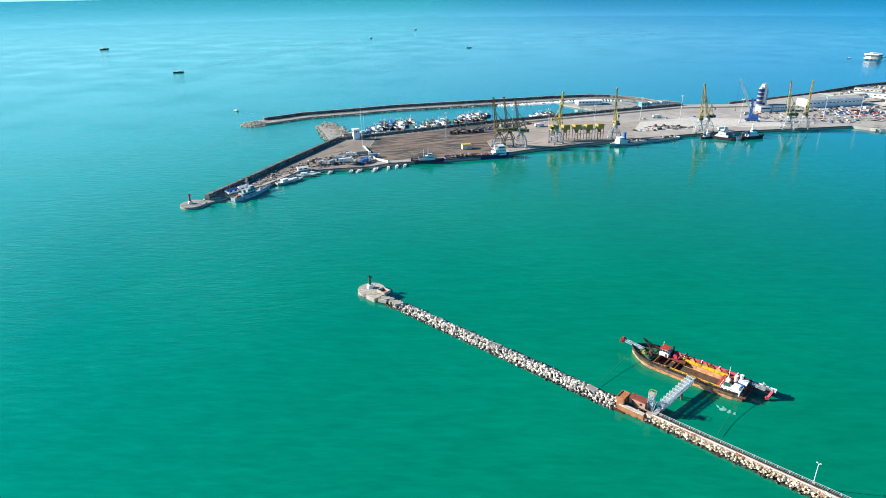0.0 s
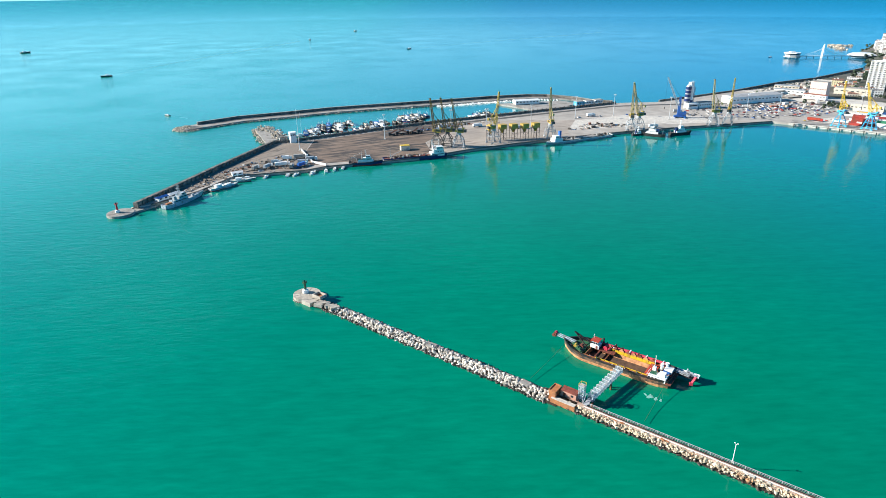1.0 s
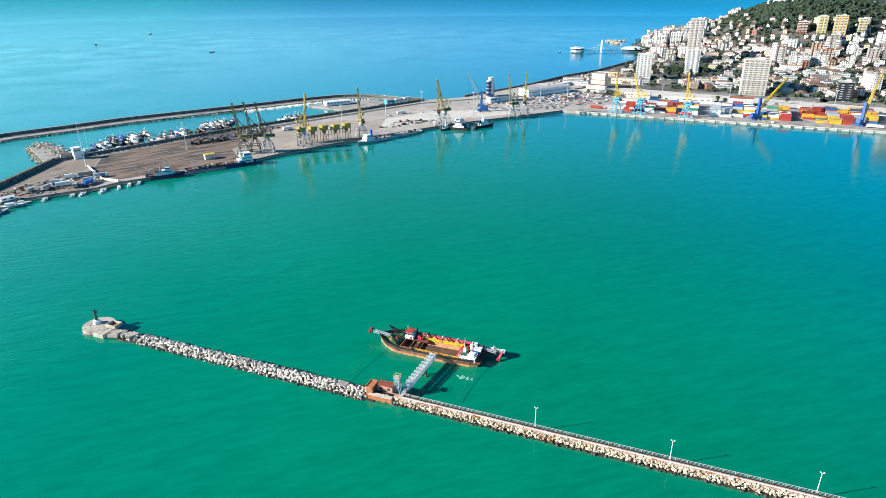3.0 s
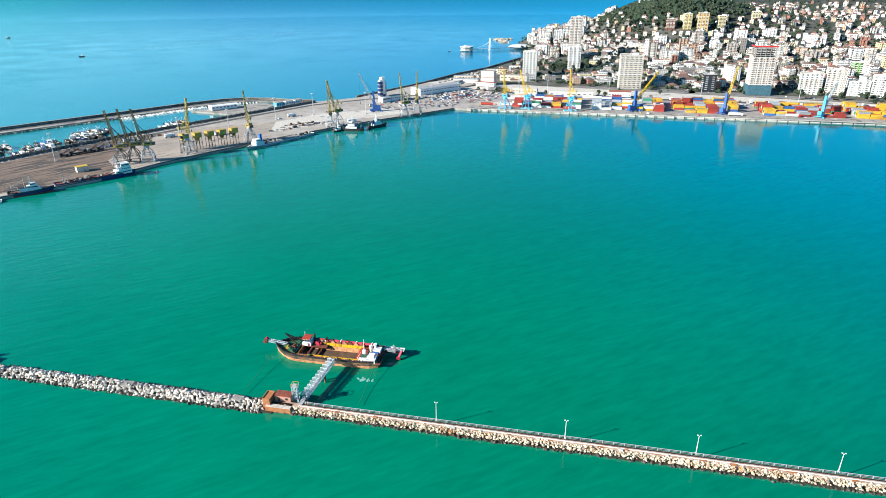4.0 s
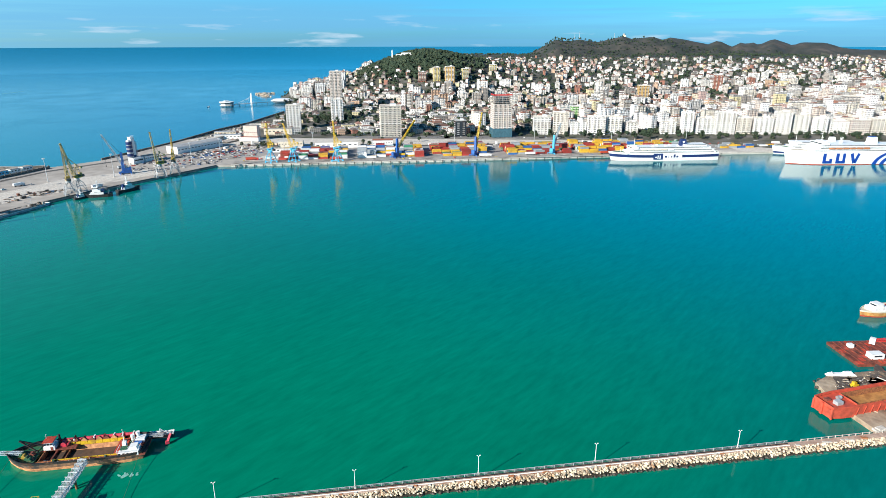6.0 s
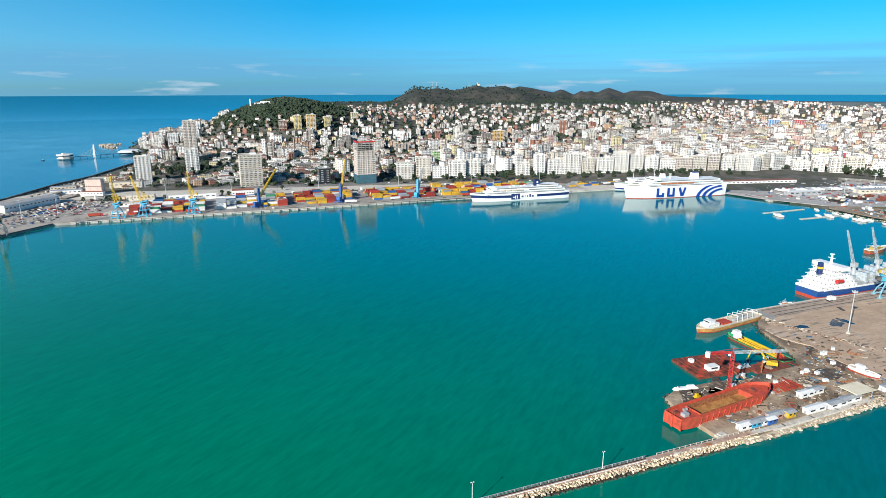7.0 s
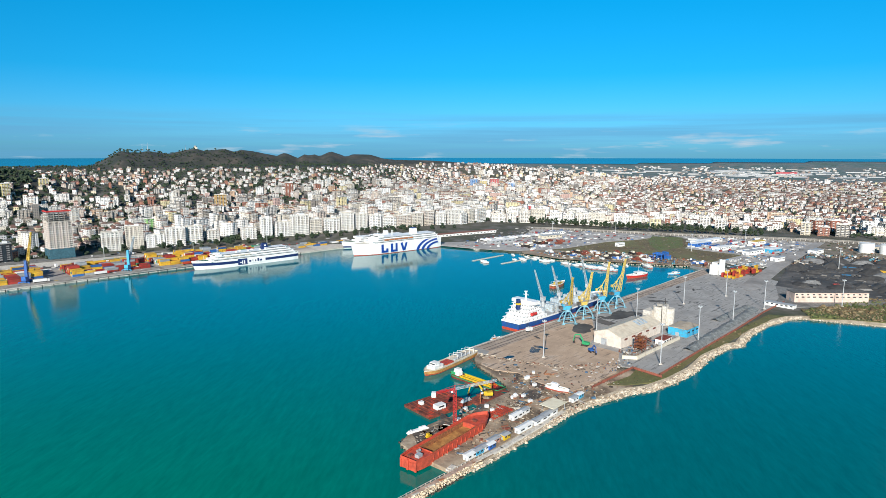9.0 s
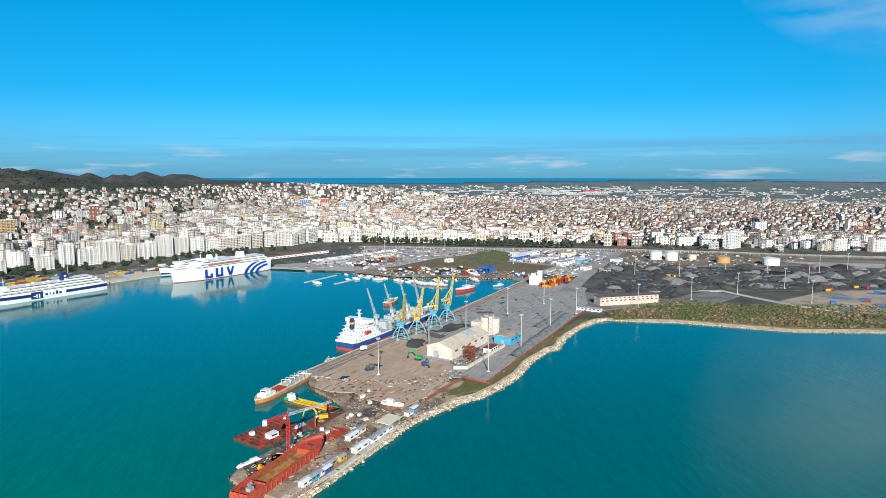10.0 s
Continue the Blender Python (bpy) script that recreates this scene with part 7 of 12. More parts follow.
for _i, (_x, _y, _t) in enumerate(((100, 702, 25), (50, 716, 30), (10, 712, 30), (195, 770, 20), (310, 790, 10), (250, 700, 15))):
    truck("parked truck with a white trailer on the bulk quay", _x, _y, _t, WHITE_PAINT, WHITE_PAINT if _i % 2 else GREY_PAINT, L=9, group="quay trucks")
# distant craft on the open sea
for _x, _y, _t, _L, _m in ((-1156, 1818, 60, 26, BLACK_STEEL), (-649, 1256, 215, 20, BLACK_STEEL), (-355, 826, 150, 10, BLACK_STEEL), (-426, 2186, 80, 16, BLACK_STEEL), (-330, 2642, 60, 18, BLACK_STEEL), (-75, 1787, 220, 15, BLACK_STEEL), (762, 1455, 200, 9, BLUE_PAINT)):
    small_boat("sea_boat", "small boat out on the open water", _x, _y, _t, _L, _m, WHITE_PAINT, "boats at sea", _L > 10)


WAKE = mat("wake_foam", (0.13, 0.36, 0.40), 0.35, scale=0.05, vary=0.25, bump=0.0)
for _x, _y, _t, _ln in ((-649, 1256, 78, 900), (-75, 1787, 42, 900), (-355, 826, 330, 40)):
    _s, _n = Solid(), 24
    _pts = [(_ln * _k / _n, _q * (0.6 + 7.0 * (_k / _n) ** 0.7 if _ln > 100 else 0.4 + _k / _n) + 14 * math.sin(_k * 0.22) * (_ln > 100), 0.03) for _k in range(_n + 1) for _q in (-0.5, 0.5)]
    _s.indexed(_pts, [(2 * _k, 2 * _k + 2, 2 * _k + 3, 2 * _k + 1) for _k in range(_n)])
    solo("boat_wake", _s, WAKE, "long pale wake trailing behind a small boat", "wake", _x, _y, 0, _t, "wakes", "structure")

# ---- container and ferry quay ----
NU = (0.768, -0.640)  # along the quay towards the ferries
NN = (0.640, 0.768)  # inland
N0 = (414.0, 714.0)
NTURN = math.degrees(math.atan2(NU[1], NU[0]))


def nq(s, w):
    return N0[0] + NU[0] * s + NN[0] * w, N0[1] + NU[1] * s + NN[1] * w


# rubber fenders and bollards along the quay face
_fen = Solid().rod((0, 0, -1.2), (0, 0, 1.4), 0.55, None, 10).mesh("fender", BLACK_STEEL)
_fq = thing("quay_fenders", "black rubber fenders hung along the quay face", "fenders", kind="structure")
for _i in range(58):
    _o = part("fender", _fen, None, _fq)
    _o.matrix_basis = pose(*nq(6 + _i * 11.5, -1.0), 1.0)
tagged(new("container_apron", Solid().prism([nq(0, 2), nq(620, 2), nq(620, 26), nq(0, 26)], 2.3, 2.53).mesh("container_apron", CONCRETE)), "worn concrete apron along the container quay", "apron", kind="structure")
tagged(new("container_yard", Solid().prism([nq(120, 26.2), nq(700, 26.2), nq(700, 92), nq(60, 130), nq(10, 80)], 2.3, 2.52).mesh("container_yard", GREY_YARD)), "grey paved container yard", "yard", kind="structure")
tagged(new("harbour_road", Solid().prism([nq(0, 150), nq(100, 118), nq(760, 104), nq(760, 116), nq(100, 132), nq(0, 165)], 2.3, 2.55).mesh("harbour_road", ASPHALT)), "asphalt road between port and town", "road", kind="structure")
for _i, (_x, _y, _t, _top, _ln) in enumerate(((455, 687, 100, 49, 2), (479, 671, 120, 48, 17), (519, 632, 110, 51, 2))):
    portal_crane("portal crane with light blue portal and yellow jib", _x + 3, _y + 4, _t, CYAN_PAINT, CYAN_PAINT, YELLOW_PAINT, top=_top, lean=_ln, group="blue and yellow quay cranes")
for _x, _y, _t, _b, _top, _rch in ((588, 593, -5, YELLOW_PAINT, 50, 30), (672, 526, 15, YELLOW_PAINT, 58, 18), (757, 456, 10, PALE_BLUE_GREY, 42, 20)):
    harbour_crane("blue mobile harbour crane with a lattice boom on the container quay", _x + 4, _y + 5, _t, BLUE_PAINT if _x != 757 else CYAN_PAINT, _b, _top, _rch)

_rc = random.Random(21)
_far = {c: Solid() for c in CONT_MATS}
_count = 0
for _blk in range(44):
    _s0 = 62 + _blk * 12.9
    if _blk % 8 == 7 or 340 < _s0 < 356:
        continue
    for _grp in range(4):
        _hi = _rc.choice((2, 3, 3, 4)) if _grp else _rc.choice((0, 1, 2, 3, 3))
        _hi = min(_hi, 3) if _blk < 8 else _hi
        _main = _rc.choice(("red", "yellow", "yellow", "red", "yellow", "yellow", "red", "grey"))
        if _blk < 14:
            _main = _rc.choice(("white", "white", "red", "blue", "grey", "red", "white"))
        for _row in range(5):
            if _rc.random() < 0.10:
                continue
            for _z in range(max(0, _hi - _rc.choice((0, 0, 0, 1)))):
                _c = _main if _rc.random() < 0.66 else _rc.choice(("red", "yellow", "yellow", "white", "blue", "grey", "green", "red"))
                _x, _y = nq(_s0 + _rc.uniform(-0.25, 0.25), 28 + _grp * 16.5 + _row * 2.6)
                if _count < 215 and _grp < 3 and _row < 3 and _blk % 2:
                    container(_c, _x, _y, QUAY + 0.03 + _z * 2.6, NTURN)
                    _count += 1
                else:
                    _far[_c].box(_x, _y, QUAY + 0.03 + _z * 2.6, 12.15, 2.4, 2.56, NTURN)
for _blk in range(12):
    for _row in range(4):
        if _rc.random() < 0.3:
            continue
        _x, _y = nq(690 + _blk * 13.2, 40 + _row * 6)
        for _z in range(_rc.choice((1, 1, 2))):
            container_solid(_far[_rc.choice(("red", "blue", "yellow", "grey", "white"))], _x, _y, QUAY + 0.03 + _z * 2.6, 12.19, NTURN)
for _c, _s in _far.items():
    if _s.v:
        tagged(new("container_rows", _s.mesh("container_rows", CONT_MATS[_c])), f"{_c} shipping containers in the rows behind", "containers", kind="stuff")
for _i, (_s, _w, _t) in enumerate(((20, 30, 0), (45, 34, 3), (70, 30, -4), (95, 36, 0), (60, 48, 0), (100, 52, 2), (130, 20, 0), (330, 18, 0), (395, 22, 5), (500, 17, 0), (540, 20, 0))):
    truck("articulated truck with a pale box trailer on the container quay", *nq(_s, _w), NTURN + _t, WHITE_PAINT if _i % 2 else RED_PAINT, WHITE_PAINT if _i % 3 else RED_OXIDE, group="container trucks")
for _i in range(44):
    copy_thing(_rc.choice(_cars), pose(*nq(_rc.uniform(-60, 90), _rc.uniform(60, 110)), QUAY, 0, 0, NTURN + 90 + _rc.uniform(-4, 4)))
for _s, _w in ((60, 60), (180, 96), (300, 96), (420, 96), (540, 96), (640, 60)):
    mast_light(*nq(_s, _w), 28)
for _s, _w, _t, _ww, _d, _h, _wm, _rm, _lab in ((62, 92, 0, 46, 7, 4, WHITE_PAINT, PALE_CONCRETE, "long low white port canopy building"), (112, 84, 0, 30, 9, 5, WHITE_PAINT, GREY_PAINT, "white flat-roofed customs shed"), (128, 122, 2, 62, 13, 8, SHIP_WHITE, PALE_CONCRETE, "white two-storey port office with red bands"), (196, 128, -2, 30, 14, 9, WHITE_PAINT, TERRA_ROOF, "white harbour office with a red roof"), (60, 140, 0, 36, 16, 8, CREAM, PALE_CONCRETE, "cream flat-roofed hall by the gate")):
    shed("port_building", _lab, *nq(_s, _w), NTURN + _t, _ww, _d, _h, _wm, _rm, 8, 0.2 if _rm is not TERRA_ROOF else 1.6, group="port buildings")


def ferry(name, label, x, y, turn, L, B, hull_h, tiers, livery, bow_visor=True):
    """A white car ferry: tiers are (from, to, width share, height, window rows) of the decks, as shares of the length from the stern."""
    root = vessel(name, label, "ferry", x, y, turn, L, B, hull_h, [(0, 0.13, RED_OXIDE, "boot"), (0.13, 0.96, SHIP_WHITE, "side"), (0.96, 1.0, SHIP_WHITE, "bulwark")], DARK_GREEN if livery == "navy" else CREAM, zlo=-1.6, deck=0.96, full=0.74, transom=0.9, rake=L * 0.035, sheer=2.2, n=24)
    z = hull_h - 0.2
    for a, b, wd, h, rows in tiers:
        xc, ln = ((a + b) / 2 - 0.5) * L, (b - a) * L
        tier = part("deck_tier", Solid().box(xc, 0, z, ln, B * wd, h, 0, 0.985), SHIP_WHITE, root)
        part("rail", Solid().box(xc, B * wd / 2 + 0.35, z + h - 0.1, ln + 1.5, 0.9, 0.22).box(xc, -B * wd / 2 - 0.35, z + h - 0.1, ln + 1.5, 0.9, 0.22), SHIP_WHITE, tier)
        for sy in (-1, 1):
            for r in range(rows):
                band = Solid().box(xc, sy * (B * wd / 2 + 0.02), z + 1.1 + r * 2.8, ln * 0.94, 0.1, 0.75)
                part("window_band", band, GLASS, tier)
        z += h
    return root, z


# the first ferry lies bow to the town's west
_fx, _fy = (788 + 895) / 2 - 3, (391 + 292) / 2 - 3
_L = 143
_f, _z = ferry("car_ferry", "white car ferry with a navy band and blue funnel", _fx - 3, _fy - 4, math.degrees(math.atan2(99, -107)), _L, 21, 9.8, [(0.03, 0.88, 0.96, 3.1, 1), (0.05, 0.84, 0.90, 2.9, 1), (0.08, 0.80, 0.80, 2.8, 1), (0.12, 0.34, 0.62, 2.4, 1)], "navy")
_z -= 2.4
part("hull_band", hull_side(_L, 21.12, -1.6, 9.8, 0.50, 0.80, full=0.74, transom=0.9, rake=_L * 0.035, sheer=2.2, n=24), NAVY, _f, "navy blue hull band")
for _sy in (-1, 1):
    part("emblem", Solid().box(12, _sy * 10.62, 1.8, 13, 0.12, 8.0), NAVY, _f)
    part("emblem_stroke", Solid().box(9.5, _sy * 10.70, 2.6, 1.4, 0.1, 4.6).box(12.3, _sy * 10.70, 2.6, 1.3, 0.1, 4.6).box(14.8, _sy * 10.70, 4.2, 2.4, 0.1, 1.3), SHIP_WHITE, _f)
    part("name_ground", Solid().box(-7, _sy * 10.58, 2.8, 27, 0.12, 6.0), SHIP_WHITE, _f)
    for _i, (_h, _w) in enumerate(((2.2, 2.6), (3.6, 2.4), (2.2, 1.5), (3.0, 0.7), (2.2, 2.6))):
        part("name_bar", Solid().box(3.5 - _i * 3.9 if _sy < 0 else -14 + _i * 3.9, _sy * 10.68, 4.2, _w * 1.1, 0.1, _h * 1.15), NAVY, _f)
_fn = part("funnel", Solid().box(-24, 0, _z, 9, 6.5, 8.5, 0, 0.75), NAVY, _f)
part("funnel_top", Solid().box(-24, 0, _z + 8.5, 5.0, 3.8, 0.8), BLACK_STEEL, _fn)
part("funnel_mark", Solid().box(-24, 2.95, _z + 4.2, 2.6, 0.1, 2.0).box(-24, -2.95, _z + 4.2, 2.6, 0.1, 2.0), SHIP_WHITE, _fn)
_bg = part("bridge", Solid().box(44, 0, _z - 2.6, 9, 20, 2.8).box(43, 0, _z + 0.2, 6, 8, 1.2), SHIP_WHITE, _f)
part("bridge_window", Solid().box(48.52, 0, _z - 1.6, 0.1, 18, 1.1), GLASS, _bg)
part("mast", Solid().rod((42, 0, _z + 1.4), (42, 0, _z + 10), 0.35, 0.15, 8).beam((42, -3, _z + 6), (42, 3, _z + 6), 0.3), SHIP_WHITE, _f)
part("forward_mast", Solid().rod((60, 0, 9), (60, 0, 17), 0.3, 0.15, 8), SHIP_WHITE, _f)
for _sy in (-1, 1):
    for _i in range(5):
        _lb = part("lifeboat", Solid().rod((-8 + _i * 9, _sy * 9.9, _z - 3.6), (-1.6 + _i * 9, _sy * 9.9, _z - 3.6), 1.05, 1.05, 8).rod((-1.6 + _i * 9, _sy * 9.9, _z - 3.6), (-0.4 + _i * 9, _sy * 9.9, _z - 3.4), 1.05, 0.3, 8), CREAM if _i else SHIP_WHITE, _f)
part("stern_ramp", Solid().box(-_L / 2 - 0.3, 0, 0.5, 0.5, 12, 6), GREY_PAINT, _f)
for _i in range(9):
    part("deck_vent", Solid().box(-50 + _i * 8.5, (-1) ** _i * 4, _z, 2.2, 2.0, 1.4), SHIP_WHITE, _f)

# the large ferry and the one behind it
_gx, _gy = (911 + 1018) / 2 + 6, (198 + 91) / 2 + 6
_L = 156
_g, _z = ferry("large_car_ferry", "large white car ferry with bold blue hull shapes at the terminal", _gx, _gy, math.degrees(math.atan2(107, -107)), _L, 26, 16.5, [(0.04, 0.84, 0.95, 3.2, 1), (0.05, 0.80, 0.92, 3.0, 1), (0.07, 0.76, 0.80, 2.8, 1)], "blue")
DEEP_BLUE = mat("deep_blue_livery", (0.006, 0.05, 0.30), 0.4, vary=0.1, bump=0.0)
for _sy in (-1, 1):
    # bold letter-sized blocks and three sweeping arcs, as plain shapes
    for _i, _x0 in enumerate((32, 15, -3)):
        _y = _sy * 13.07
        if _i < 2:
            _b = Solid().box(_x0 + 4.4, _y, 2.0, 4.0, 0.14, 12.6).box(_x0 - 4.0, _y, 2.0, 3.6, 0.14, 6.0 if _i == 0 else 12.6).box(_x0, _y, 2.0, 6.0, 0.14, 3.0)
        else:
            _b = Solid().beam((_x0 + 4.6, _y, 14.4), (_x0 + 0.4, _y, 2.4), 0.14, 3.8).beam((_x0 - 5.0, _y, 14.4), (_x0 - 0.6, _y, 2.4), 0.14, 3.4)
        part("livery_shape", _b, DEEP_BLUE, _g)
    for _r in range(3):
        _r0, _outer, _inner = 17 + _r * 6.5, [], []
        for _j in range(11):
            _a = lerp(0.06, 1.40, _j / 10)
            for _ln, _dr in ((_outer, 1.7), (_inner, -1.7)):
                _ln.append((-74 + (_r0 + _dr) * math.cos(_a) * 1.5, max(0.2, min(16.2, -2 + (_r0 + _dr) * math.sin(_a) * 0.72))))
        _b = Solid()
        _q = [(_x, _sy * 13.02, _z2) for _x, _z2 in _outer + _inner[::-1]]
        _q2 = [(_x, _sy * 13.14, _z2) for _x, _y2, _z2 in _q]
        _m = len(_outer)
        _b.indexed(_q2 + _q, [(_k, _k + 1, 2 * _m - 2 - _k, 2 * _m - 1 - _k) for _k in range(_m - 1)] + [(_k, (_k + 1) % (2 * _m), 2 * _m + (_k + 1) % (2 * _m), 2 * _m + _k) for _k in range(2 * _m)])
        part("livery_arc", _b, DEEP_BLUE, _g)
_fn = part("funnel", Solid().box(-30, 0, _z, 10, 9, 8, 0, 0.85), SHIP_WHITE, _g)
part("funnel_top", Solid().box(-30, 0, _z + 8, 7, 6, 0.8), DEEP_BLUE, _fn)
_bg = part("bridge", Solid().box(38, 0, _z - 0.2, 10, 26, 3).box(36, 0, _z + 2.8, 8, 12, 1.6), SHIP_WHITE, _g)
part("bridge_window", Solid().box(43.03, 0, _z + 0.9, 0.1, 24, 1.2), GLASS, _bg)
part("mast", Solid().rod((36, 0, _z + 4.4), (36, 0, _z + 12), 0.4, 0.15, 8).beam((36, -3, _z + 8), (36, 3, _z + 8), 0.3), SHIP_WHITE, _g)
part("radar_mast", Solid().truss((10, 0, _z), (10, 0, _z + 8), 2, 2, 2, 0.2), SHIP_WHITE, _g)
for _sy in (-1, 1):
    for _i in range(6):
        part("lifeboat", Solid().rod((-20 + _i * 9, _sy * 12.6, _z - 4.6), (-13 + _i * 9, _sy * 12.6, _z - 4.6), 1.2, 1.2, 8), BRICK_ORANGE, _g)
part("stern_ramp", Solid().box(-_L / 2 - 0.3, 0, 0.5, 0.5, 16, 9), GREY_PAINT, _g)
_h, _z = ferry("white_ferry", "white ferry moored behind the large one", 1026, 196, math.degrees(math.atan2(110, -102)), 120, 20, 9, [(0.05, 0.84, 0.94, 3.0, 1), (0.08, 0.8, 0.86, 2.8, 1), (0.10, 0.74, 0.7, 2.6, 1)], "navy")
part("hull_band", hull_side(120, 20.12, -1.6, 9, 0.2, 0.42, full=0.74, transom=0.9, rake=4.2, sheer=2.2, n=24), NAVY, _h, "navy lower band")
part("funnel", Solid().box(-18, 0, _z, 8, 6, 6, 0, 0.8), SHIP_WHITE, _h)
part("bridge", Solid().box(34, 0, _z - 2.6, 8, 18, 2.8), SHIP_WHITE, _h)
part("mast", Solid().rod((32, 0, _z), (32, 0, _z + 9), 0.35, 0.15, 8), SHIP_WHITE, _h)

# restaurant on piles with its cable-stayed footbridge, and the sea-front rotunda
_pv = thing("sea_pavilion", "white round pavilion on piles out in the sea", "pavilion", 799, 1432, 0)
part("terrace", Solid().rod((0, 0, 2.5), (0, 0, 3.4), 18, None, 8), PALE_CONCRETE, _pv)
part("wall", Solid().rod((0, 0, 3.4), (0, 0, 8), 13, 17, 8), WHITE_PAINT, _pv)
part("window_band", Solid().rod((0, 0, 8), (0, 0, 10.4), 16.4, 16.8, 8), GLASS, _pv)
part("roof", Solid().rod((0, 0, 10.4), (0, 0, 12.0), 18.5, 17.5, 8).box(0, 2, 12.0, 10, 8, 2.2), WHITE_PAINT, _pv)
for _i in range(10):
    _a = _i * math.pi / 5
    part("pile", Solid().rod((13 * math.cos(_a), 13 * math.sin(_a), -4), (13 * math.cos(_a), 13 * math.sin(_a), 2.5), 0.7, None, 8), CONCRETE, _pv)
_fb = thing("stayed_footbridge", "white cable-stayed footbridge to the pavilion", "footbridge", 0, 0, 0)
part("deck", Solid().beam((812, 1432, 4), (930, 1420, 4), 4.5, 1.6), WHITE_PAINT, _fb)
for _i in range(8):
    part("deck_pile", Solid().rod((816 + _i * 15, 1431.6 - _i * 1.5, -4), (816 + _i * 15, 1431.6 - _i * 1.5, 3.6), 0.7, None, 8), CONCRETE, _fb) if _i != 3 else None
part("pylon", Solid().beam((862, 1424, -3), (864, 1427, 29), 2.2).beam((864, 1431, -3), (864, 1427, 29), 2.2), WHITE_PAINT, _fb)
for _i in range(7):
    for _d in (-1, 1):
        part("stay_cable", Solid().rod((864, 1427, 28 - _i * 1.5), (864 + _d * (6 + _i * 6.5), 1427 - _d * 0.7 * _i, 4.3), 0.14, None, 4, False), WHITE_PAINT, _fb)
_rt = thing("sea_front_rotunda", "wide low white rotunda on the sea front", "building", 945, 1415, 1.5)
part("wall", Solid().rod((0, 0, 0), (0, 0, 5), 22, 26, 30), WHITE_PAINT, _rt)
part("roof", Solid().rod((0, 0, 5), (0, 0, 9), 29, 20, 30), SHIP_WHITE, _rt)
part("window_band", Solid().rod((0, 0, 1.5), (0, 0, 3.6), 24.4, 25.6, 30), GLASS, _rt)
tagged(new("headland", Solid().prism([(1010, 1600), (1058, 1728), (1104, 1702), (1098, 1692), (1062, 1712), (1022, 1600)], -3, 1.2).mesh("headland", PALE_CONCRETE)), "low pale rock mole beyond the promenade", "mole", kind="structure")
# railing-like row of posts and rocks on the sea wall
tagged(new("sea_wall", Solid().strip(SEA_FRONT[1:7], 2.0, -1, 4.4).mesh("sea_wall", WALL_STONE)), "dark rubble sea wall along the front", "wall", kind="structure")


# ---- eastern cargo pier, shipyard spit and the basin behind it ----
EU, EN = (-0.788, 0.616), (-0.616, -0.788)  # along the pier to its head; across it away from the ship
E0 = (845.0, -270.0)
ETURN = math.degrees(math.atan2(-EU[1], -EU[0]))


def eq(s, w):
    return E0[0] + EU[0] * s + EN[0] * w, E0[1] + EU[1] * s + EN[1] * w


tagged(new("pier_apron", Solid().prism([eq(0, 1), eq(447, 1), eq(447, 16), eq(0, 16)], 2.3, 2.54).mesh("pier_apron", streak_mat("rail_apron", (0.40, 0.32, 0.255), (0.13, 0.11, 0.095), -38, 0.05, amount=0.22))), "brownish concrete apron with crane rails", "apron", kind="structure")
_rr = thing("crane_rails", "crane rails let into the pier apron", "rails", kind="structure")
for _w in (3.2, 9.0, 13.4):
    part("rail", Solid().beam((*eq(0, _w), 2.6), (*eq(446, _w), 2.6), 0.35, 0.16), BLACK_STEEL, _rr)
tagged(new("brown_pier_yard", Solid().prism([eq(300, 16.1), eq(447, 16.1), (470, -4), (454, -2), (443, -12), (439, -28), (423, -41), (417, -48), (405, -57), (422, -74), (448, -95), (470, -100), (490, -104), (508, -84), (530, -92)], 1.6, 2.54).mesh("brown_pier_yard", PIER_TAN)), "brown ore-stained pier surface", "yard", kind="structure")
for _i, (_x, _y, _r, _q) in enumerate(((554, -84, 15, 0.6), (602, -126, 20, 0.5), (575, -106, 12, 0.5), (660, -172, 9, 0.6))):
    tagged(new("coal_spill", Solid().prism(patch_outline(_x, _y, _r, _r * _q, 40 + _i), 2.4, 2.57).mesh("coal_spill", COAL)), "black coal dust left on the pier", "coal", kind="structure")
for _x, _y, _r in ((471, -22, 4.5), (489, -41, 6.5), (497, -46, 5)):
    tagged(new("puddle", Solid().prism(patch_outline(_x, _y, _r, _r * 0.6, int(_x)), 2.4, 2.575).mesh("puddle", mat("wet_black_puddle", (0.02, 0.022, 0.025), 0.15, vary=0.4, bump=0.02))), "dark puddle on the pier", "puddle", kind="structure")

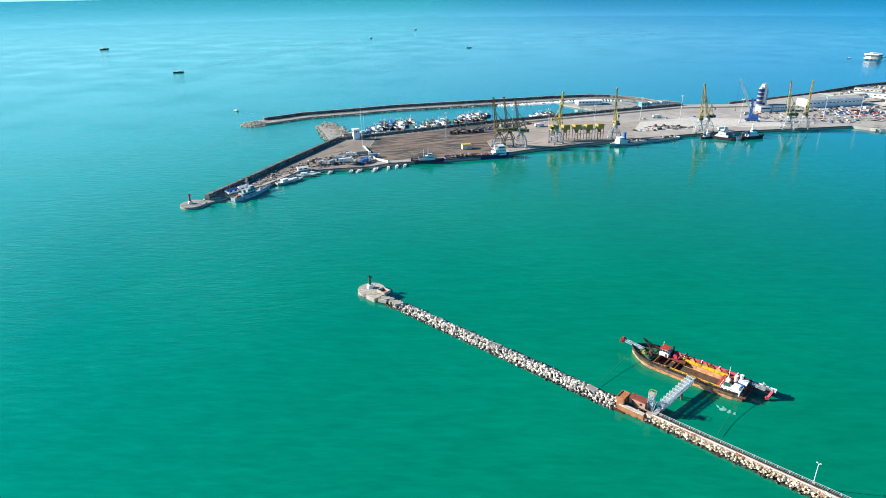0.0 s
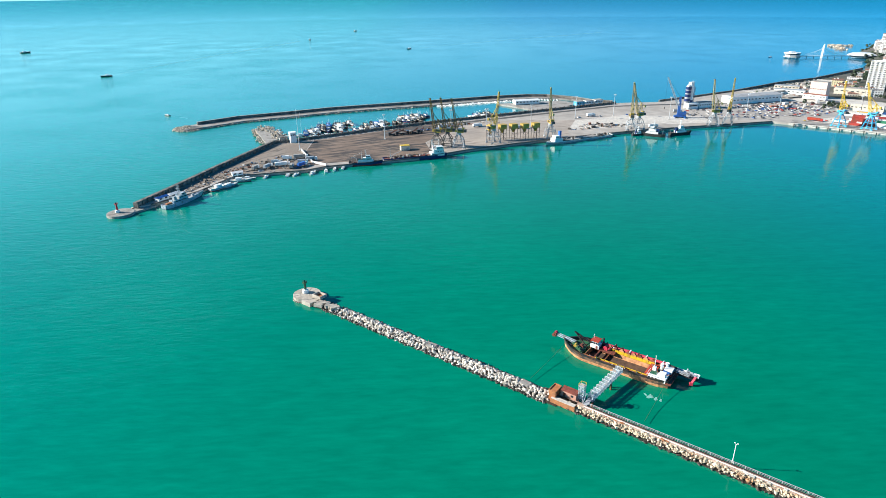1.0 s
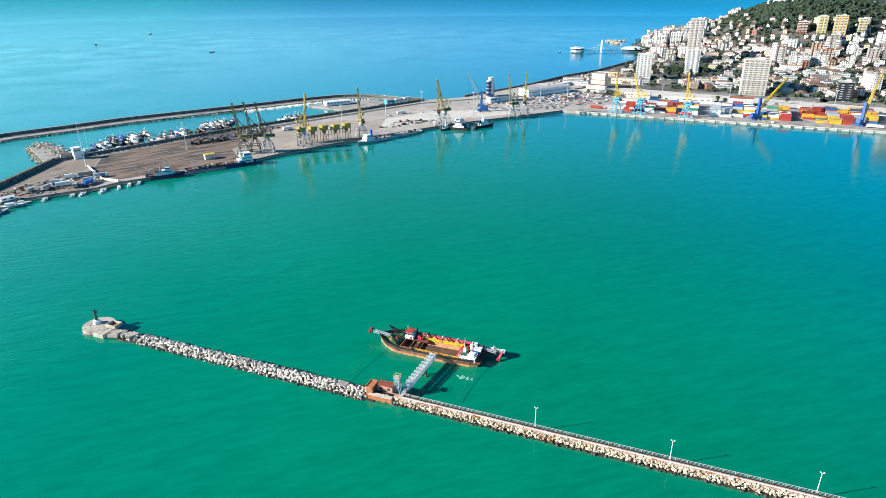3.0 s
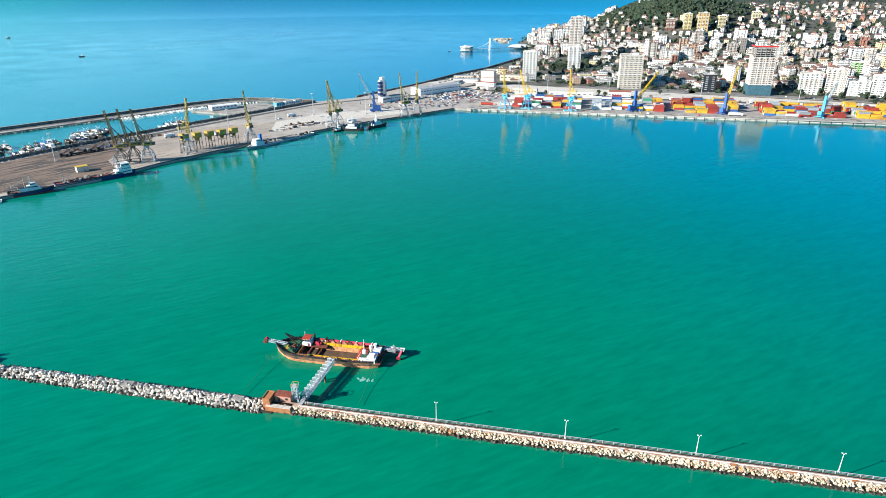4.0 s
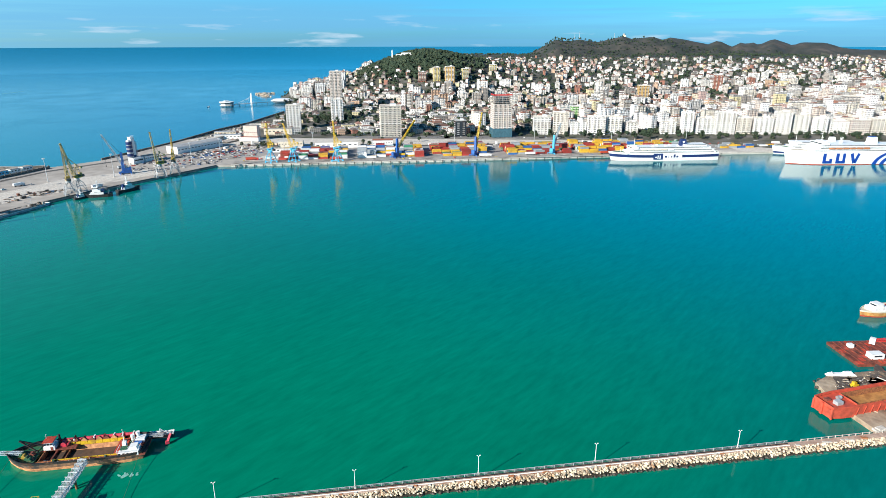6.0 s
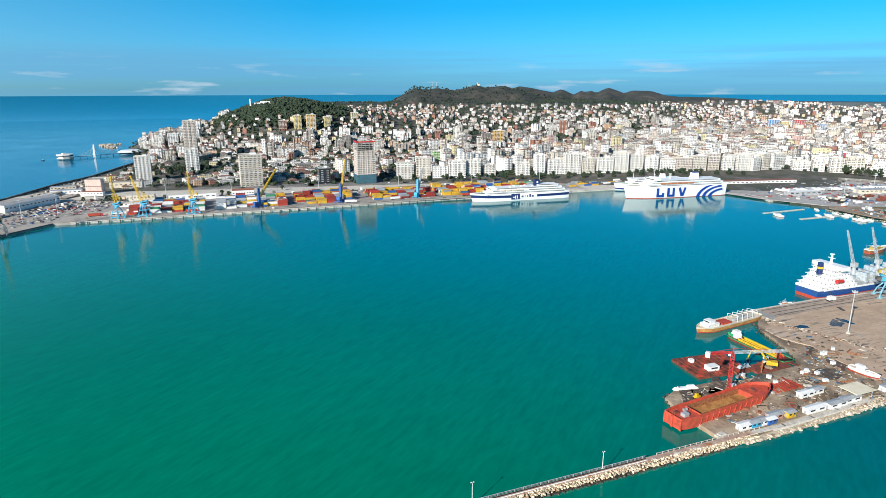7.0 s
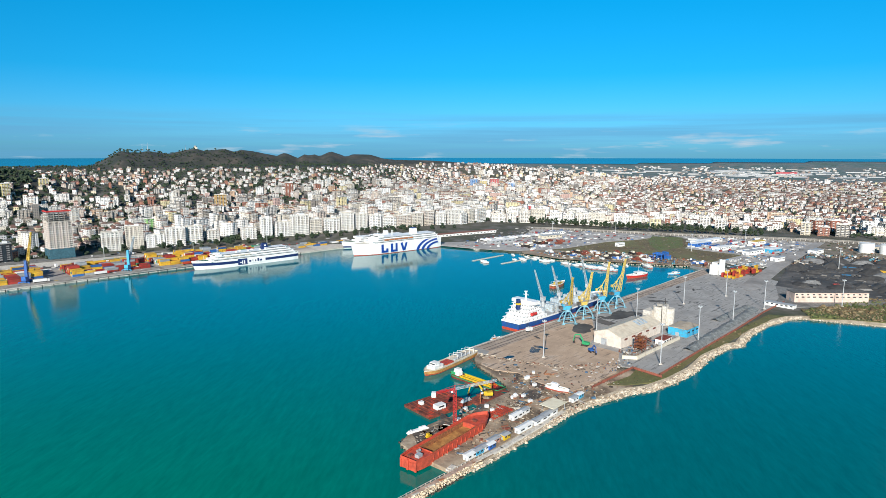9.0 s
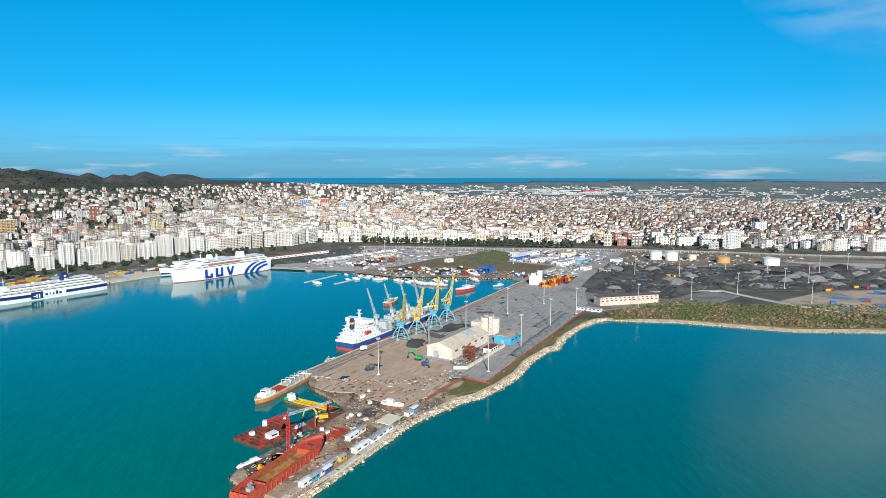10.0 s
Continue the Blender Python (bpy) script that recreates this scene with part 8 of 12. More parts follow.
# cargo ship, stern towards the pier head
_cs = vessel("cargo_ship", "bulk cargo ship with white superstructure, blue hull and red boot", "ship", 611.5, -71.5, ETURN, 158, 23, 7.5, [(0, 0.38, RED_OXIDE, "boot"), (0.38, 0.86, mat("ship_blue_paint", (0.015, 0.075, 0.27), 0.45, vary=0.15, stain=(0.04, 0.07, 0.14), stain_scale=0.2, bump=0.03), "side"), (0.86, 1, SHIP_WHITE, "bulwark")], GREY_PAINT, zlo=-1.5, deck=0.9, full=0.8, transom=0.85, rake=5, sheer=1.5, n=24)
_z = 6.6
for _a, _b, _w, _h in ((-74, -40, 21.5, 3.0), (-71, -43, 20.5, 2.8), (-68, -46, 19.5, 2.8), (-66, -48, 18.5, 2.8), (-64, -51, 17.5, 2.8)):
    _t = part("deck_tier", Solid().box((_a + _b) / 2, 0, _z, _b - _a, _w, _h), SHIP_WHITE, _cs)
    part("gallery", Solid().box((_a + _b) / 2 - 1, 0, _z + _h - 0.15, _b - _a + 1.6, _w + 0.9, 0.2), SHIP_WHITE, _t)
    for _i in range(6):
        for _sy in (-1, 1):
            part("window", Solid().box(lerp(_a, _b, (_i + 0.5) / 6), _sy * (_w / 2 + 0.02), _z + 1.1, 0.8, 0.08, 0.7), GLASS, _t)
    for _i in range(6):
        part("window", Solid().box(_a - 0.02, -_w / 2 + _w * (_i + 0.5) / 6, _z + 1.1, 0.08, 0.8, 0.7), GLASS, _t)
    _z += _h
_bg = part("bridge", Solid().box(-57, 0, _z, 8, 25, 2.8), SHIP_WHITE, _cs)
part("bridge_window", Solid().box(-52.97, 0, _z + 1.2, 0.1, 23, 1.1), GLASS, _bg)
part("mast", Solid().box(-57, 0, _z + 2.8, 1.4, 1.4, 7, 0, 0.6).beam((-57, -3, _z + 7), (-57, 3, _z + 7), 0.4).box(-57, 0, _z + 9.5, 2.2, 2.2, 0.8), SHIP_WHITE, _cs)
_fn = part("funnel", Solid().rod((-68, 0, _z - 4), (-68, 0, _z + 4.5), 2.2, 2.0, 16), NAVY, _cs)
part("funnel_band", Solid().rod((-68, 0, _z), (-68, 0, _z + 1.6), 2.25, None, 16), YELLOW_PAINT, _fn)
part("lifeboat", Solid().rod((-64, -11.4, 13), (-57, -11.4, 13), 1.4, 1.2, 10), RED_PAINT, _cs)
part("stern_gear", Solid().box(-75, 0, 6.6, 3, 14, 0.8).box(-74, 5, 6.6, 2, 2, 2).box(-74, -5, 6.6, 2, 2, 2), SHIP_WHITE, _cs)
for _i in range(5):
    _x0 = -34 + _i * 22
    _ht = part("hatch_coaming", Solid().box(_x0, 0, 6.0, 17, 18, 2.2), GREY_PAINT, _cs)
    for _k in range(2):
        part("hatch_cover", Solid().box(_x0 - 7.5 + _k * 15, 0, 8.2, 3.2, 18, 6.4 if _i < 4 else 1.0), PALE_BLUE_GREY, _ht)
for _x0, _lean in ((-31, -24), (-4, -24), (22, -23), (46, -22)):
    _cp = part("crane_post", Solid().rod((_x0, 0, 6), (_x0, 0, 19), 1.7, 1.4, 14).box(_x0, 0, 18, 4, 3.6, 3.4), GALV, _cs)
    _tip = (_x0 + 34 * math.sin(radians(_lean)), 0, 20 + 28)
    part("crane_jib", Solid().truss((_x0 - 1, 0, 20), _tip, (1.8, 0.7), (1.3, 0.6), 3, 0.26), PALE_BLUE_GREY, _cp)
    part("crane_rope", Solid().rod((_x0, 0, 22), (_tip[0], 0, _tip[2]), 0.12, None, 5, False), BLACK_STEEL, _cp)
for _i in range(26):
    part("rail_stanchion", Solid().box(-70 + _i * 5.3, -10.6, 6.5, 0.15, 0.15, 1.1).box(-70 + _i * 5.3, 10.6, 6.5, 0.15, 0.15, 1.1), WHITE_PAINT, _cs)
_tg = small_boat("harbour_tug", "small blue and orange tug off the ship's stern", 521, -11, -40, 11, NAVY, BRICK_ORANGE, "pier boats")
for _x, _y, _t, _ln, _top in ((569, -73, -75, 3, 40), (588, -90, -60, 10, 41), (610, -109, -75, 5, 47), (632, -126, -60, 11, 46)):
    portal_crane("portal crane with light blue splayed legs and yellow jib", _x, _y, _t, FADED_CYAN, PALE_YELLOW if _x in (588,) else CYAN_PAINT, OCHRE_PAINT if _x == 569 else PALE_YELLOW, portal=12.5, span=10, top=_top, lean=_ln, group="pier cranes", bar=0.38)


# the cream warehouse with its plant, silos and blue shed
_wh = thing("warehouse", "large cream gabled warehouse with pale roof lights", "warehouse", 531, -118, QUAY, heading((489, -106), (531, -142)))
_w, _d, _h = 62, 24, 8.6
_render = mat("stained_pale_render", (0.64, 0.56, 0.485), 0.85, scale=0.4, vary=0.12, stain=(0.46, 0.37, 0.30), stain_scale=0.12, stain_amount=0.38)
part("wall", Solid().box(0, 0, 0, _w, _d, _h), _render, _wh)
for _e in (-1, 1):
    _g = Solid()
    _g.indexed([(_e * _w / 2, -_d / 2, _h), (_e * _w / 2, _d / 2, _h), (_e * _w / 2, 0, _h + 4.2), (_e * (_w / 2 - 0.3), -_d / 2, _h), (_e * (_w / 2 - 0.3), _d / 2, _h), (_e * (_w / 2 - 0.3), 0, _h + 4.2)], [(0, 1, 2) if _e > 0 else (1, 0, 2), (4, 3, 5) if _e > 0 else (3, 4, 5), (0, 3, 4, 1), (1, 4, 5, 2), (2, 5, 3, 0)])
    part("gable", _g, _render, _wh)
_r = Solid()
for _sy in (-1, 1):
    _q = [(-_w / 2 - 0.6, _sy * (_d / 2 + 0.7), _h - 0.1), (_w / 2 + 0.6, _sy * (_d / 2 + 0.7), _h - 0.1), (_w / 2 + 0.6, 0, _h + 4.4), (-_w / 2 - 0.6, 0, _h + 4.4)]
    _q2 = [(a, b, c + 0.25) for a, b, c in _q]
    _r.indexed(_q + _q2, [(0, 1, 2, 3) if _sy > 0 else (3, 2, 1, 0), (7, 6, 5, 4) if _sy > 0 else (4, 5, 6, 7), (0, 4, 5, 1), (1, 5, 6, 2), (3, 7, 4, 0)])
part("roof", _r, mat("cream_roof_sheets", (0.60, 0.53, 0.42), 0.7, scale=0.3, vary=0.12, stain=(0.45, 0.33, 0.22), stain_scale=0.1, stain_amount=0.4), _wh)
for _k in range(3):
    part("roof_light", Solid().beam((6 + _k * 5.2, -_d / 2 + 0.6, _h + 0.45), (6 + _k * 5.2, -0.8, _h + 4.35), 4.2, 0.2), PALE_BLUE_GREY, _wh)
for _k in range(5):
    part("louvre", Solid().box(-24 + _k * 11, -_d / 2 - 0.03, 5.5, 4.5, 0.1, 1.4), BROWN_STEEL, _wh)
part("door", Solid().box(-_w / 2 - 0.05, 3, 0, 0.12, 5, 5), GREY_PAINT, _wh)
_pt = thing("bagging_plant", "rusty open lattice plant beside the warehouse", "plant", 499, -121, QUAY, ETURN)
part("frame", Solid().truss((0, 0, 0), (0, 0, 11), 6, 6, 2.2, 0.28).truss((6, 1, 0), (6, 1, 7), 4, 4, 2.0, 0.22), BROWN_STEEL, _pt)
for _k in range(4):
    part("platform", Solid().box(0, 0, 2.2 + _k * 2.6, 6.8, 6.8, 0.18), RUST, _pt)
part("conveyor", Solid().truss((3, 0, 10), (14, -2, 4), 1.4, 1.2, 1.6, 0.18), BROWN_STEEL, _pt)
part("hopper_bin", Solid().rod((0, 0, 6.5), (0, 0, 9.5), 0.8, 2.2, 10), RUST, _pt)
_si = thing("cement_silos", "cluster of grey concrete silos behind the warehouse", "silo", 580, -153, QUAY, ETURN)
for _k, (_a, _b) in enumerate(((0, 0), (9.4, 0), (0, -9.4))):
    part("cylinder", Solid().rod((_a, _b, 0), (_a, _b, 14.5), 4.8, None, 24), PALE_CONCRETE, _si)
part("lift_tower", Solid().box(-5, -8, 0, 3.4, 3.4, 17), PALE_CONCRETE, _si)
part("annex", Solid().box(-2, 7, 0, 13, 7, 11), PALE_CONCRETE, _si)
part("roof_house", Solid().box(2, -2, 15.5, 9, 5, 1.8), CONCRETE, _si)
part("pipe", Solid().rod((-5, -8, 19), (-5, -8, 24), 0.25, None, 8), BLACK_STEEL, _si)
shed("blue_shed", "open-sided shed with a light blue wall", 548, -166, heading((489, -106), (531, -142)), 22, 16, 6.5, CYAN_PAINT, mat("dusty_tan_roof", (0.42, 0.36, 0.28), 0.85, vary=0.15, stain=(0.28, 0.22, 0.16), stain_scale=0.15), 3, 1.0)
part("plinth", Solid().strip([(477, -104), (476, -114), (530, -158)], 1.2, QUAY, QUAY + 2.4), CREAM, thing("plant_wall", "low cream perimeter wall round the plant", "wall", kind="structure"))
shed("plant_store", "small white store by the plant", 519, -143, ETURN, 14, 7, 4, WHITE_PAINT, BROWN_STEEL, 3, 0.2)


def excavator(label, x, y, z, turn, paint, reach=8.5):
    root = thing("excavator", label, "excavator", x, y, z, turn, "excavators")
    for sy in (-1.3, 1.3):
        part("track", Solid().box(0, sy, 0, 4.4, 0.7, 1.0, 0, 0.9), BLACK_STEEL, root)
    part("house", Solid().box(-0.9, 0, 1.15, 4.0, 2.8, 1.5), paint, root)
    cb = part("cab", Solid().box(0.7, 0.8, 1.3, 1.5, 1.1, 1.8), paint, root)
    part("window", Solid().box(1.47, 0.8, 2.0, 0.06, 0.9, 0.9), GLASS, cb)
    part("boom", Solid().beam((0.9, -0.3, 2.0), (reach * 0.45, -0.3, 6.6), 0.6, 0.8).beam((reach * 0.45, -0.3, 6.6), (reach * 0.85, -0.3, 5.8), 0.55, 0.7), paint, root)
    part("stick", Solid().beam((reach * 0.85, -0.3, 5.9), (reach * 0.98, -0.3, 1.8), 0.45), paint, root)
    part("bucket", Solid().box(reach * 0.92, -0.3, 0.7, 1.2, 1.3, 1.2, 0, 0.7), BLACK_STEEL, root)
    return root


excavator("green crawler excavator beside the warehouse", 504.7, -80.5, QUAY, 60, GREEN_PAINT, 8).scale = (1.25, 1.25, 1.25)
excavator("blue digger working on the pier", 489, -83.5, QUAY, 200, BLUE_PAINT, 8)
for _x, _y, _h in ((473.5, -47, 27), (467, -128.5, 29), (526, -171.5, 28), (590, -220, 27), (640, -266, 27), (692, -248, 27), (652, -194.5, 27), (592, -137, 27), (546, -95, 27)):
    mast_light(_x, _y, _h, group="pier floodlight masts")
_fe = thing("fence", "rusty red steel fence along the pier edge", "fence", kind="structure")
_fp = Solid().box(0, 0, 0, 0.14, 0.14, 2.6).mesh("post", BROWN_STEEL)
_fpan = Solid().box(0, 0, 0.5, 3.0, 0.07, 1.7).mesh("panel", mat("rusty_fence_panel", (0.28, 0.085, 0.055), 0.8, vary=0.3, spread=0.2, stain=(0.16, 0.08, 0.05), stain_scale=0.4))
for _x, _y, _t in along([(415, -74), (455, -107), (441, -121), (515, -177), (560, -212), (622, -258), (668, -296)], 3.1):
    _o = part("post", _fp, None, _fe)
    _o.matrix_basis = pose(_x, _y, 2.2, 0, 0, _t)
    _o = part("panel", _fpan, None, _fe)
    _o.matrix_basis = pose(_x + 1.55 * math.cos(radians(_t)), _y + 1.55 * math.sin(radians(_t)), 2.2, 0, 0, _t)
truck("white truck on the pier apron", 538, -38, ETURN, WHITE_PAINT, WHITE_PAINT, L=4, group="pier trucks")

RED_LEAD = mat("red_lead_paint", (0.50, 0.075, 0.04), 0.65, scale=0.5, vary=0.25, stain=(0.28, 0.06, 0.035), stain_scale=0.2, stain_amount=0.4, bump=0.1)
# red hull being broken up on the spit
RX, RY = 333.5, 8.5
_rs = thing("red_barge_hull", "red oxide painted cargo hull hauled out on the spit", "ship", RX, RY, 2.3, heading((306, 26), (362, -9)) )
_sh = dict(full=0.80, transom=0.8, rake=1.5, sheer=0.8)
part("hull", hull_side(66, 12.5, -1.2, 4.2, 0, 0.82, **_sh), RED_LEAD, _rs)
part("bulwark", hull_side(66, 12.5, -1.2, 4.2, 0.82, 1.0, thick=0.3, **_sh), RED_LEAD, _rs)
part("after_deck", Solid().prism([(-33, -4.9), (-20, -6.1), (-20, 6.1), (-33, 4.9)], 2.6, 3.2), RED_LEAD, _rs)
part("foredeck", Solid().prism([(17, -6.1), (17, 6.1), (23, 5.6), (29, 3.4), (33, 0), (29, -3.4), (23, -5.6)], 2.8, 3.5), RED_LEAD, _rs)
part("side_deck", Solid().box(-1.5, 5.2, 2.8, 37, 1.8, 0.4).box(-1.5, -5.2, 2.8, 37, 1.8, 0.4), RED_LEAD, _rs)
part("hold_floor", Solid().box(-1.5, 0, 0.9, 37, 8.6, 0.3), mat("rust_ochre_hold", (0.42, 0.20, 0.06), 0.85, scale=0.4, vary=0.3, stain=(0.26, 0.10, 0.03), stain_scale=0.15), _rs)
for _y in (-4.3, 4.3):
    part("hold_side", Solid().box(-1.5, _y, 0.2, 37, 0.2, 3.6), RUST, _rs)
for _x in (-20, 17):
    part("hold_end", Solid().box(_x, 0, 0.2, 0.3, 8.8, 3.6), RED_LEAD, _rs)
for _i in range(12):
    for _sy in (-1, 1):
        part("hull_rib", Solid().beam((-22 + _i * 3.8, _sy * 6.22, -0.6), (-21 + _i * 3.8, _sy * 6.32, 3.6), 0.25), RED_LEAD, _rs)
part("deck_machine", Solid().box(-27, -1.5, 3.2, 3.0, 2.4, 1.6).rod((-24.5, 1.5, 4.0), (-22.5, 1.5, 4.0), 0.8, None, 10), GREY_PAINT, _rs)
part("hatch", Solid().box(-29, 2.2, 3.2, 2.2, 2.0, 0.9).box(22, 0, 3.5, 2.0, 3.0, 0.9), BROWN_STEEL, _rs)
part("stem_post", Solid().box(-33.4, 0, -1.2, 0.8, 1.0, 5.4).box(-33.0, 4.6, -1.2, 0.7, 0.8, 4.6).box(-33.0, -4.6, -1.2, 0.7, 0.8, 4.6), RED_LEAD, _rs)
# red tower crane
_tc = thing("tower_crane", "small red lattice tower crane over the hull", "crane", 350.5, 7.6, 1.9, 0)
part("foot", Solid().box(0, 0, 0, 4, 4, 0.8), DARK_CONCRETE, _tc)
part("mast", Solid().truss((0, 0, 0.8), (0, 0, 22), 1.7, 1.7, 1.5, 0.24), RED_PAINT, _tc)
_cb = part("cab", Solid().box(0, 1.4, 20.5, 1.6, 1.4, 2.0), WHITE_PAINT, _tc)
part("jib", Solid().truss((0, 0, 22.5), (14, -22, 23), 1.1, 1.0, 1.5, 0.16), PALE_BLUE_GREY, _tc)
part("counter_jib", Solid().truss((0, 0, 22.5), (-7.5, 11, 22.3), 1.2, 0.8, 1.5, 0.2), RED_PAINT, _tc)
part("counterweight", Solid().box(-7.3, 10.6, 20.5, 2.2, 2.2, 2.6), WHITE_PAINT, _tc)
part("jib_tie", Solid().rod((0, 0, 24.5), (9, -14, 23.6), 0.08, None, 5).rod((0, 0, 24.5), (-6, 9, 23), 0.08, None, 5).beam((0, 0, 22), (0, 0, 24.6), 0.4), RED_PAINT, _tc)
# red pontoon with its deckhouse
_po = thing("deck_pontoon", "rusty red deck pontoon with a white deckhouse", "pontoon", 384, 20.5, 0, heading((380, 41), (404, 18)) - 0)
part("hull", Solid().box(0, 0, -1.2, 33, 24, 2.6), BROWN_STEEL, _po)
for _i in range(11):
    for _j in range(8):
        part("deck_plate", Solid().box(-14.9 + _i * 2.98, -10.4 + _j * 2.98, 1.4, 2.8, 2.8, 0.12 + 0.1 * ((_i * 5 + _j * 3) % 4 == 0)), BROWN_STEEL if (_i * 3 + _j) % 4 else RED_OXIDE, _po)
for _i in range(9):
    part("deck_beam", Solid().box(-14 + _i * 3.5, 0, 1.5, 0.4, 22, 0.5), BROWN_STEEL, _po)
_dh = part("deckhouse", Solid().box(-4, -6, 1.6, 6.5, 4.2, 2.6), WHITE_PAINT, _po)
part("window", Solid().box(-4, -8.13, 2.8, 4, 0.06, 0.9), GLASS, _dh)
part("winch_house", Solid().box(-9, 5, 1.6, 2.6, 2.2, 2.0), WHITE_PAINT, _po)
# excavator pontoon, yellow barge, rusty tanker
_pp = thing("work_pontoon", "rusty work pontoon with spud poles", "pontoon", 398, -8, 0, heading((388, -6), (405, -20)))
part("hull", Solid().box(0, 0, -1, 24, 11, 2.1), BROWN_STEEL, _pp)
for _x, _y in ((-10, -4), (9, 4)):
    part("spud_pole", Solid().rod((_x, _y, -4), (_x, _y, 8), 0.4, None, 10), RUST, _pp)
excavator("yellow long-reach excavator on the work pontoon", 398, -8, 1.15, 100, YELLOW_PAINT, 9).scale = (1.3, 1.3, 1.3)
_yb = vessel("work_barge", "old yellow and green work barge with a white wheelhouse", "barge", 424, 0, heading((410, -19), (437, 15)), 44, 9.5, 1.8, [(0, 0.4, RUST, "boot"), (0.4, 0.85, BROWN_STEEL, "side"), (0.85, 1, GREEN_PAINT, "bulwark")], BROWN_STEEL, deck=0.85, full=0.85, transom=0.9, rake=1, sheer=0.4)
_w = part("wheelhouse", Solid().box(16, 0, 1.5, 4.5, 4, 2.6).box(16, 0, 4.1, 3.6, 3.4, 1.8), WHITE_PAINT, _yb)
part("window", Solid().box(17.84, 0, 4.8, 0.06, 2.8, 0.8), GLASS, _w)
part("green_house", Solid().box(18.4, 0, 1.5, 3.6, 4.4, 2.0), GREEN_PAINT, _yb)
part("hatch_coaming", Solid().box(-2, 2.6, 1.4, 28, 0.5, 1.2).box(-2, -2.6, 1.4, 28, 0.5, 1.2), YELLOW_PAINT, _yb)
part("pipework", Solid().rod((-14, 0, 2.0), (12, 0, 2.0), 0.4, None, 8).box(-6, 1, 1.4, 3, 2, 1.3), YELLOW_PAINT, _yb)
part("ramp_gear", Solid().truss((-18, 0, 2), (-12, 0, 4.5), 2, 1, 1.5, 0.18), RED_PAINT, _yb)
_rt = vessel("old_tanker", "weathered orange and white tanker barge with hose frames", "ship", 458, 20, heading((484, 4), (434, 34)), 58, 11, 3.2, [(0, 0.42, RED_OXIDE, "boot"), (0.42, 0.85, mat("faded_orange_paint", (0.52, 0.27, 0.08), 0.7, vary=0.3, stain=(0.28, 0.11, 0.04), stain_scale=0.3), "side"), (0.85, 1, CREAM, "bulwark")], CREAM, deck=0.85, full=0.78, transom=0.8, rake=1.5, sheer=0.8)
_w = part("deckhouse", Solid().box(18, 0, 2.6, 10, 7, 2.4).box(18.5, 0, 5, 5, 5, 2.0), WHITE_PAINT, _rt)
part("window", Solid().box(21.04, 0, 5.6, 0.06, 4, 0.9), GLASS, _w)
part("hatch", Solid().box(5, 0, 2.6, 9, 6.5, 1.0), RED_OXIDE, _rt)
for _i in range(5):
    _x = -4 - _i * 5
    part("hose_frame", Solid().beam((_x, -4, 2.4), (_x, -4, 6), 0.22).beam((_x, -4, 6), (_x, 3.4, 6.8), 0.22).beam((_x, 3.4, 6.8), (_x, 4, 2.4), 0.22), WHITE_PAINT, _rt)
part("deck_tank", Solid().rod((-2, 2, 3.4), (-22, 2, 3.4), 0.8, None, 10).box(-14, -1.5, 2.4, 6, 2.4, 1.6), GREY_PAINT, _rt)
# motor yacht ashore
_my = small_boat("motor_yacht", "white motor yacht standing on the hard", 410.5, -52, heading((414, -46), (407, -57)), 15, SHIP_WHITE, SHIP_WHITE, "yachts ashore", False)
_my.location.z = 2.9
part("flybridge", Solid().box(-2, 0, 2.9, 4.5, 2.6, 1.0, 0, 0.9), SHIP_WHITE, _my)
# the walkway runs on along the spit's outer edge, with its rail
SPIT_PATH = [(314.5, -5.0), (330, -18.0), (345, -28.8), (359, -39.2), (379, -53.2)]
tagged(new("spit_path", Solid().strip(SPIT_PATH, 2.4, 0.4, 2.34).mesh("spit_path", PALE_CONCRETE)), "pale concrete footpath along the shipyard spit", "path", kind="structure")
_fe = thing("path_rail", "low pale railing beside the spit's footpath", "railing", kind="structure")
for _x, _y, _t in along([jet(410, 0.7), jet(460, 0.8), (322, -9.6)], 3.0):
    part("post", Solid().box(0, 0, 0, 0.22, 0.22, 1.1), PALE_CONCRETE, _fe).matrix_basis = pose(_x, _y, 2.3, 0, 0, _t)
    part("bar", Solid().box(1.5, 0, 0.85, 3.0, 0.14, 0.14), PALE_CONCRETE, _fe).matrix_basis = pose(_x, _y, 2.3, 0, 0, _t)
solo("concrete_slab", Solid().box(0, 0, 0, 5.2, 3.0, 0.7).box(0.4, 0.2, 0.7, 3.6, 2.2, 0.4), PALE_CONCRETE, "pale broken concrete slab at the spit's tip", "slab", 307, 5.5, 1.6, JTURN + 10)
_ld = thing("wheel_loader", "small yellow wheel loader beside the red hull", "loader", 336, 20.5, 2.1, 150)
part("body", Solid().box(-0.6, 0, 0.7, 3.4, 1.9, 1.0).box(-0.2, 0, 1.7, 1.4, 1.5, 1.3), YELLOW_PAINT, _ld)
part("bucket", Solid().box(2.6, 0, 0.3, 1.0, 2.4, 0.9, 0, 0.7).beam((0.8, 0.6, 1.2), (2.4, 0.6, 0.8), 0.25).beam((0.8, -0.6, 1.2), (2.4, -0.6, 0.8), 0.25), BLACK_STEEL, _ld)
for _a in (-1.5, 1.0):
    for _b in (-0.95, 0.95):
        part("wheel", Solid().rod((_a, _b - 0.2, 0.6), (_a, _b + 0.2, 0.6), 0.6, None, 10), BLACK_STEEL, _ld)
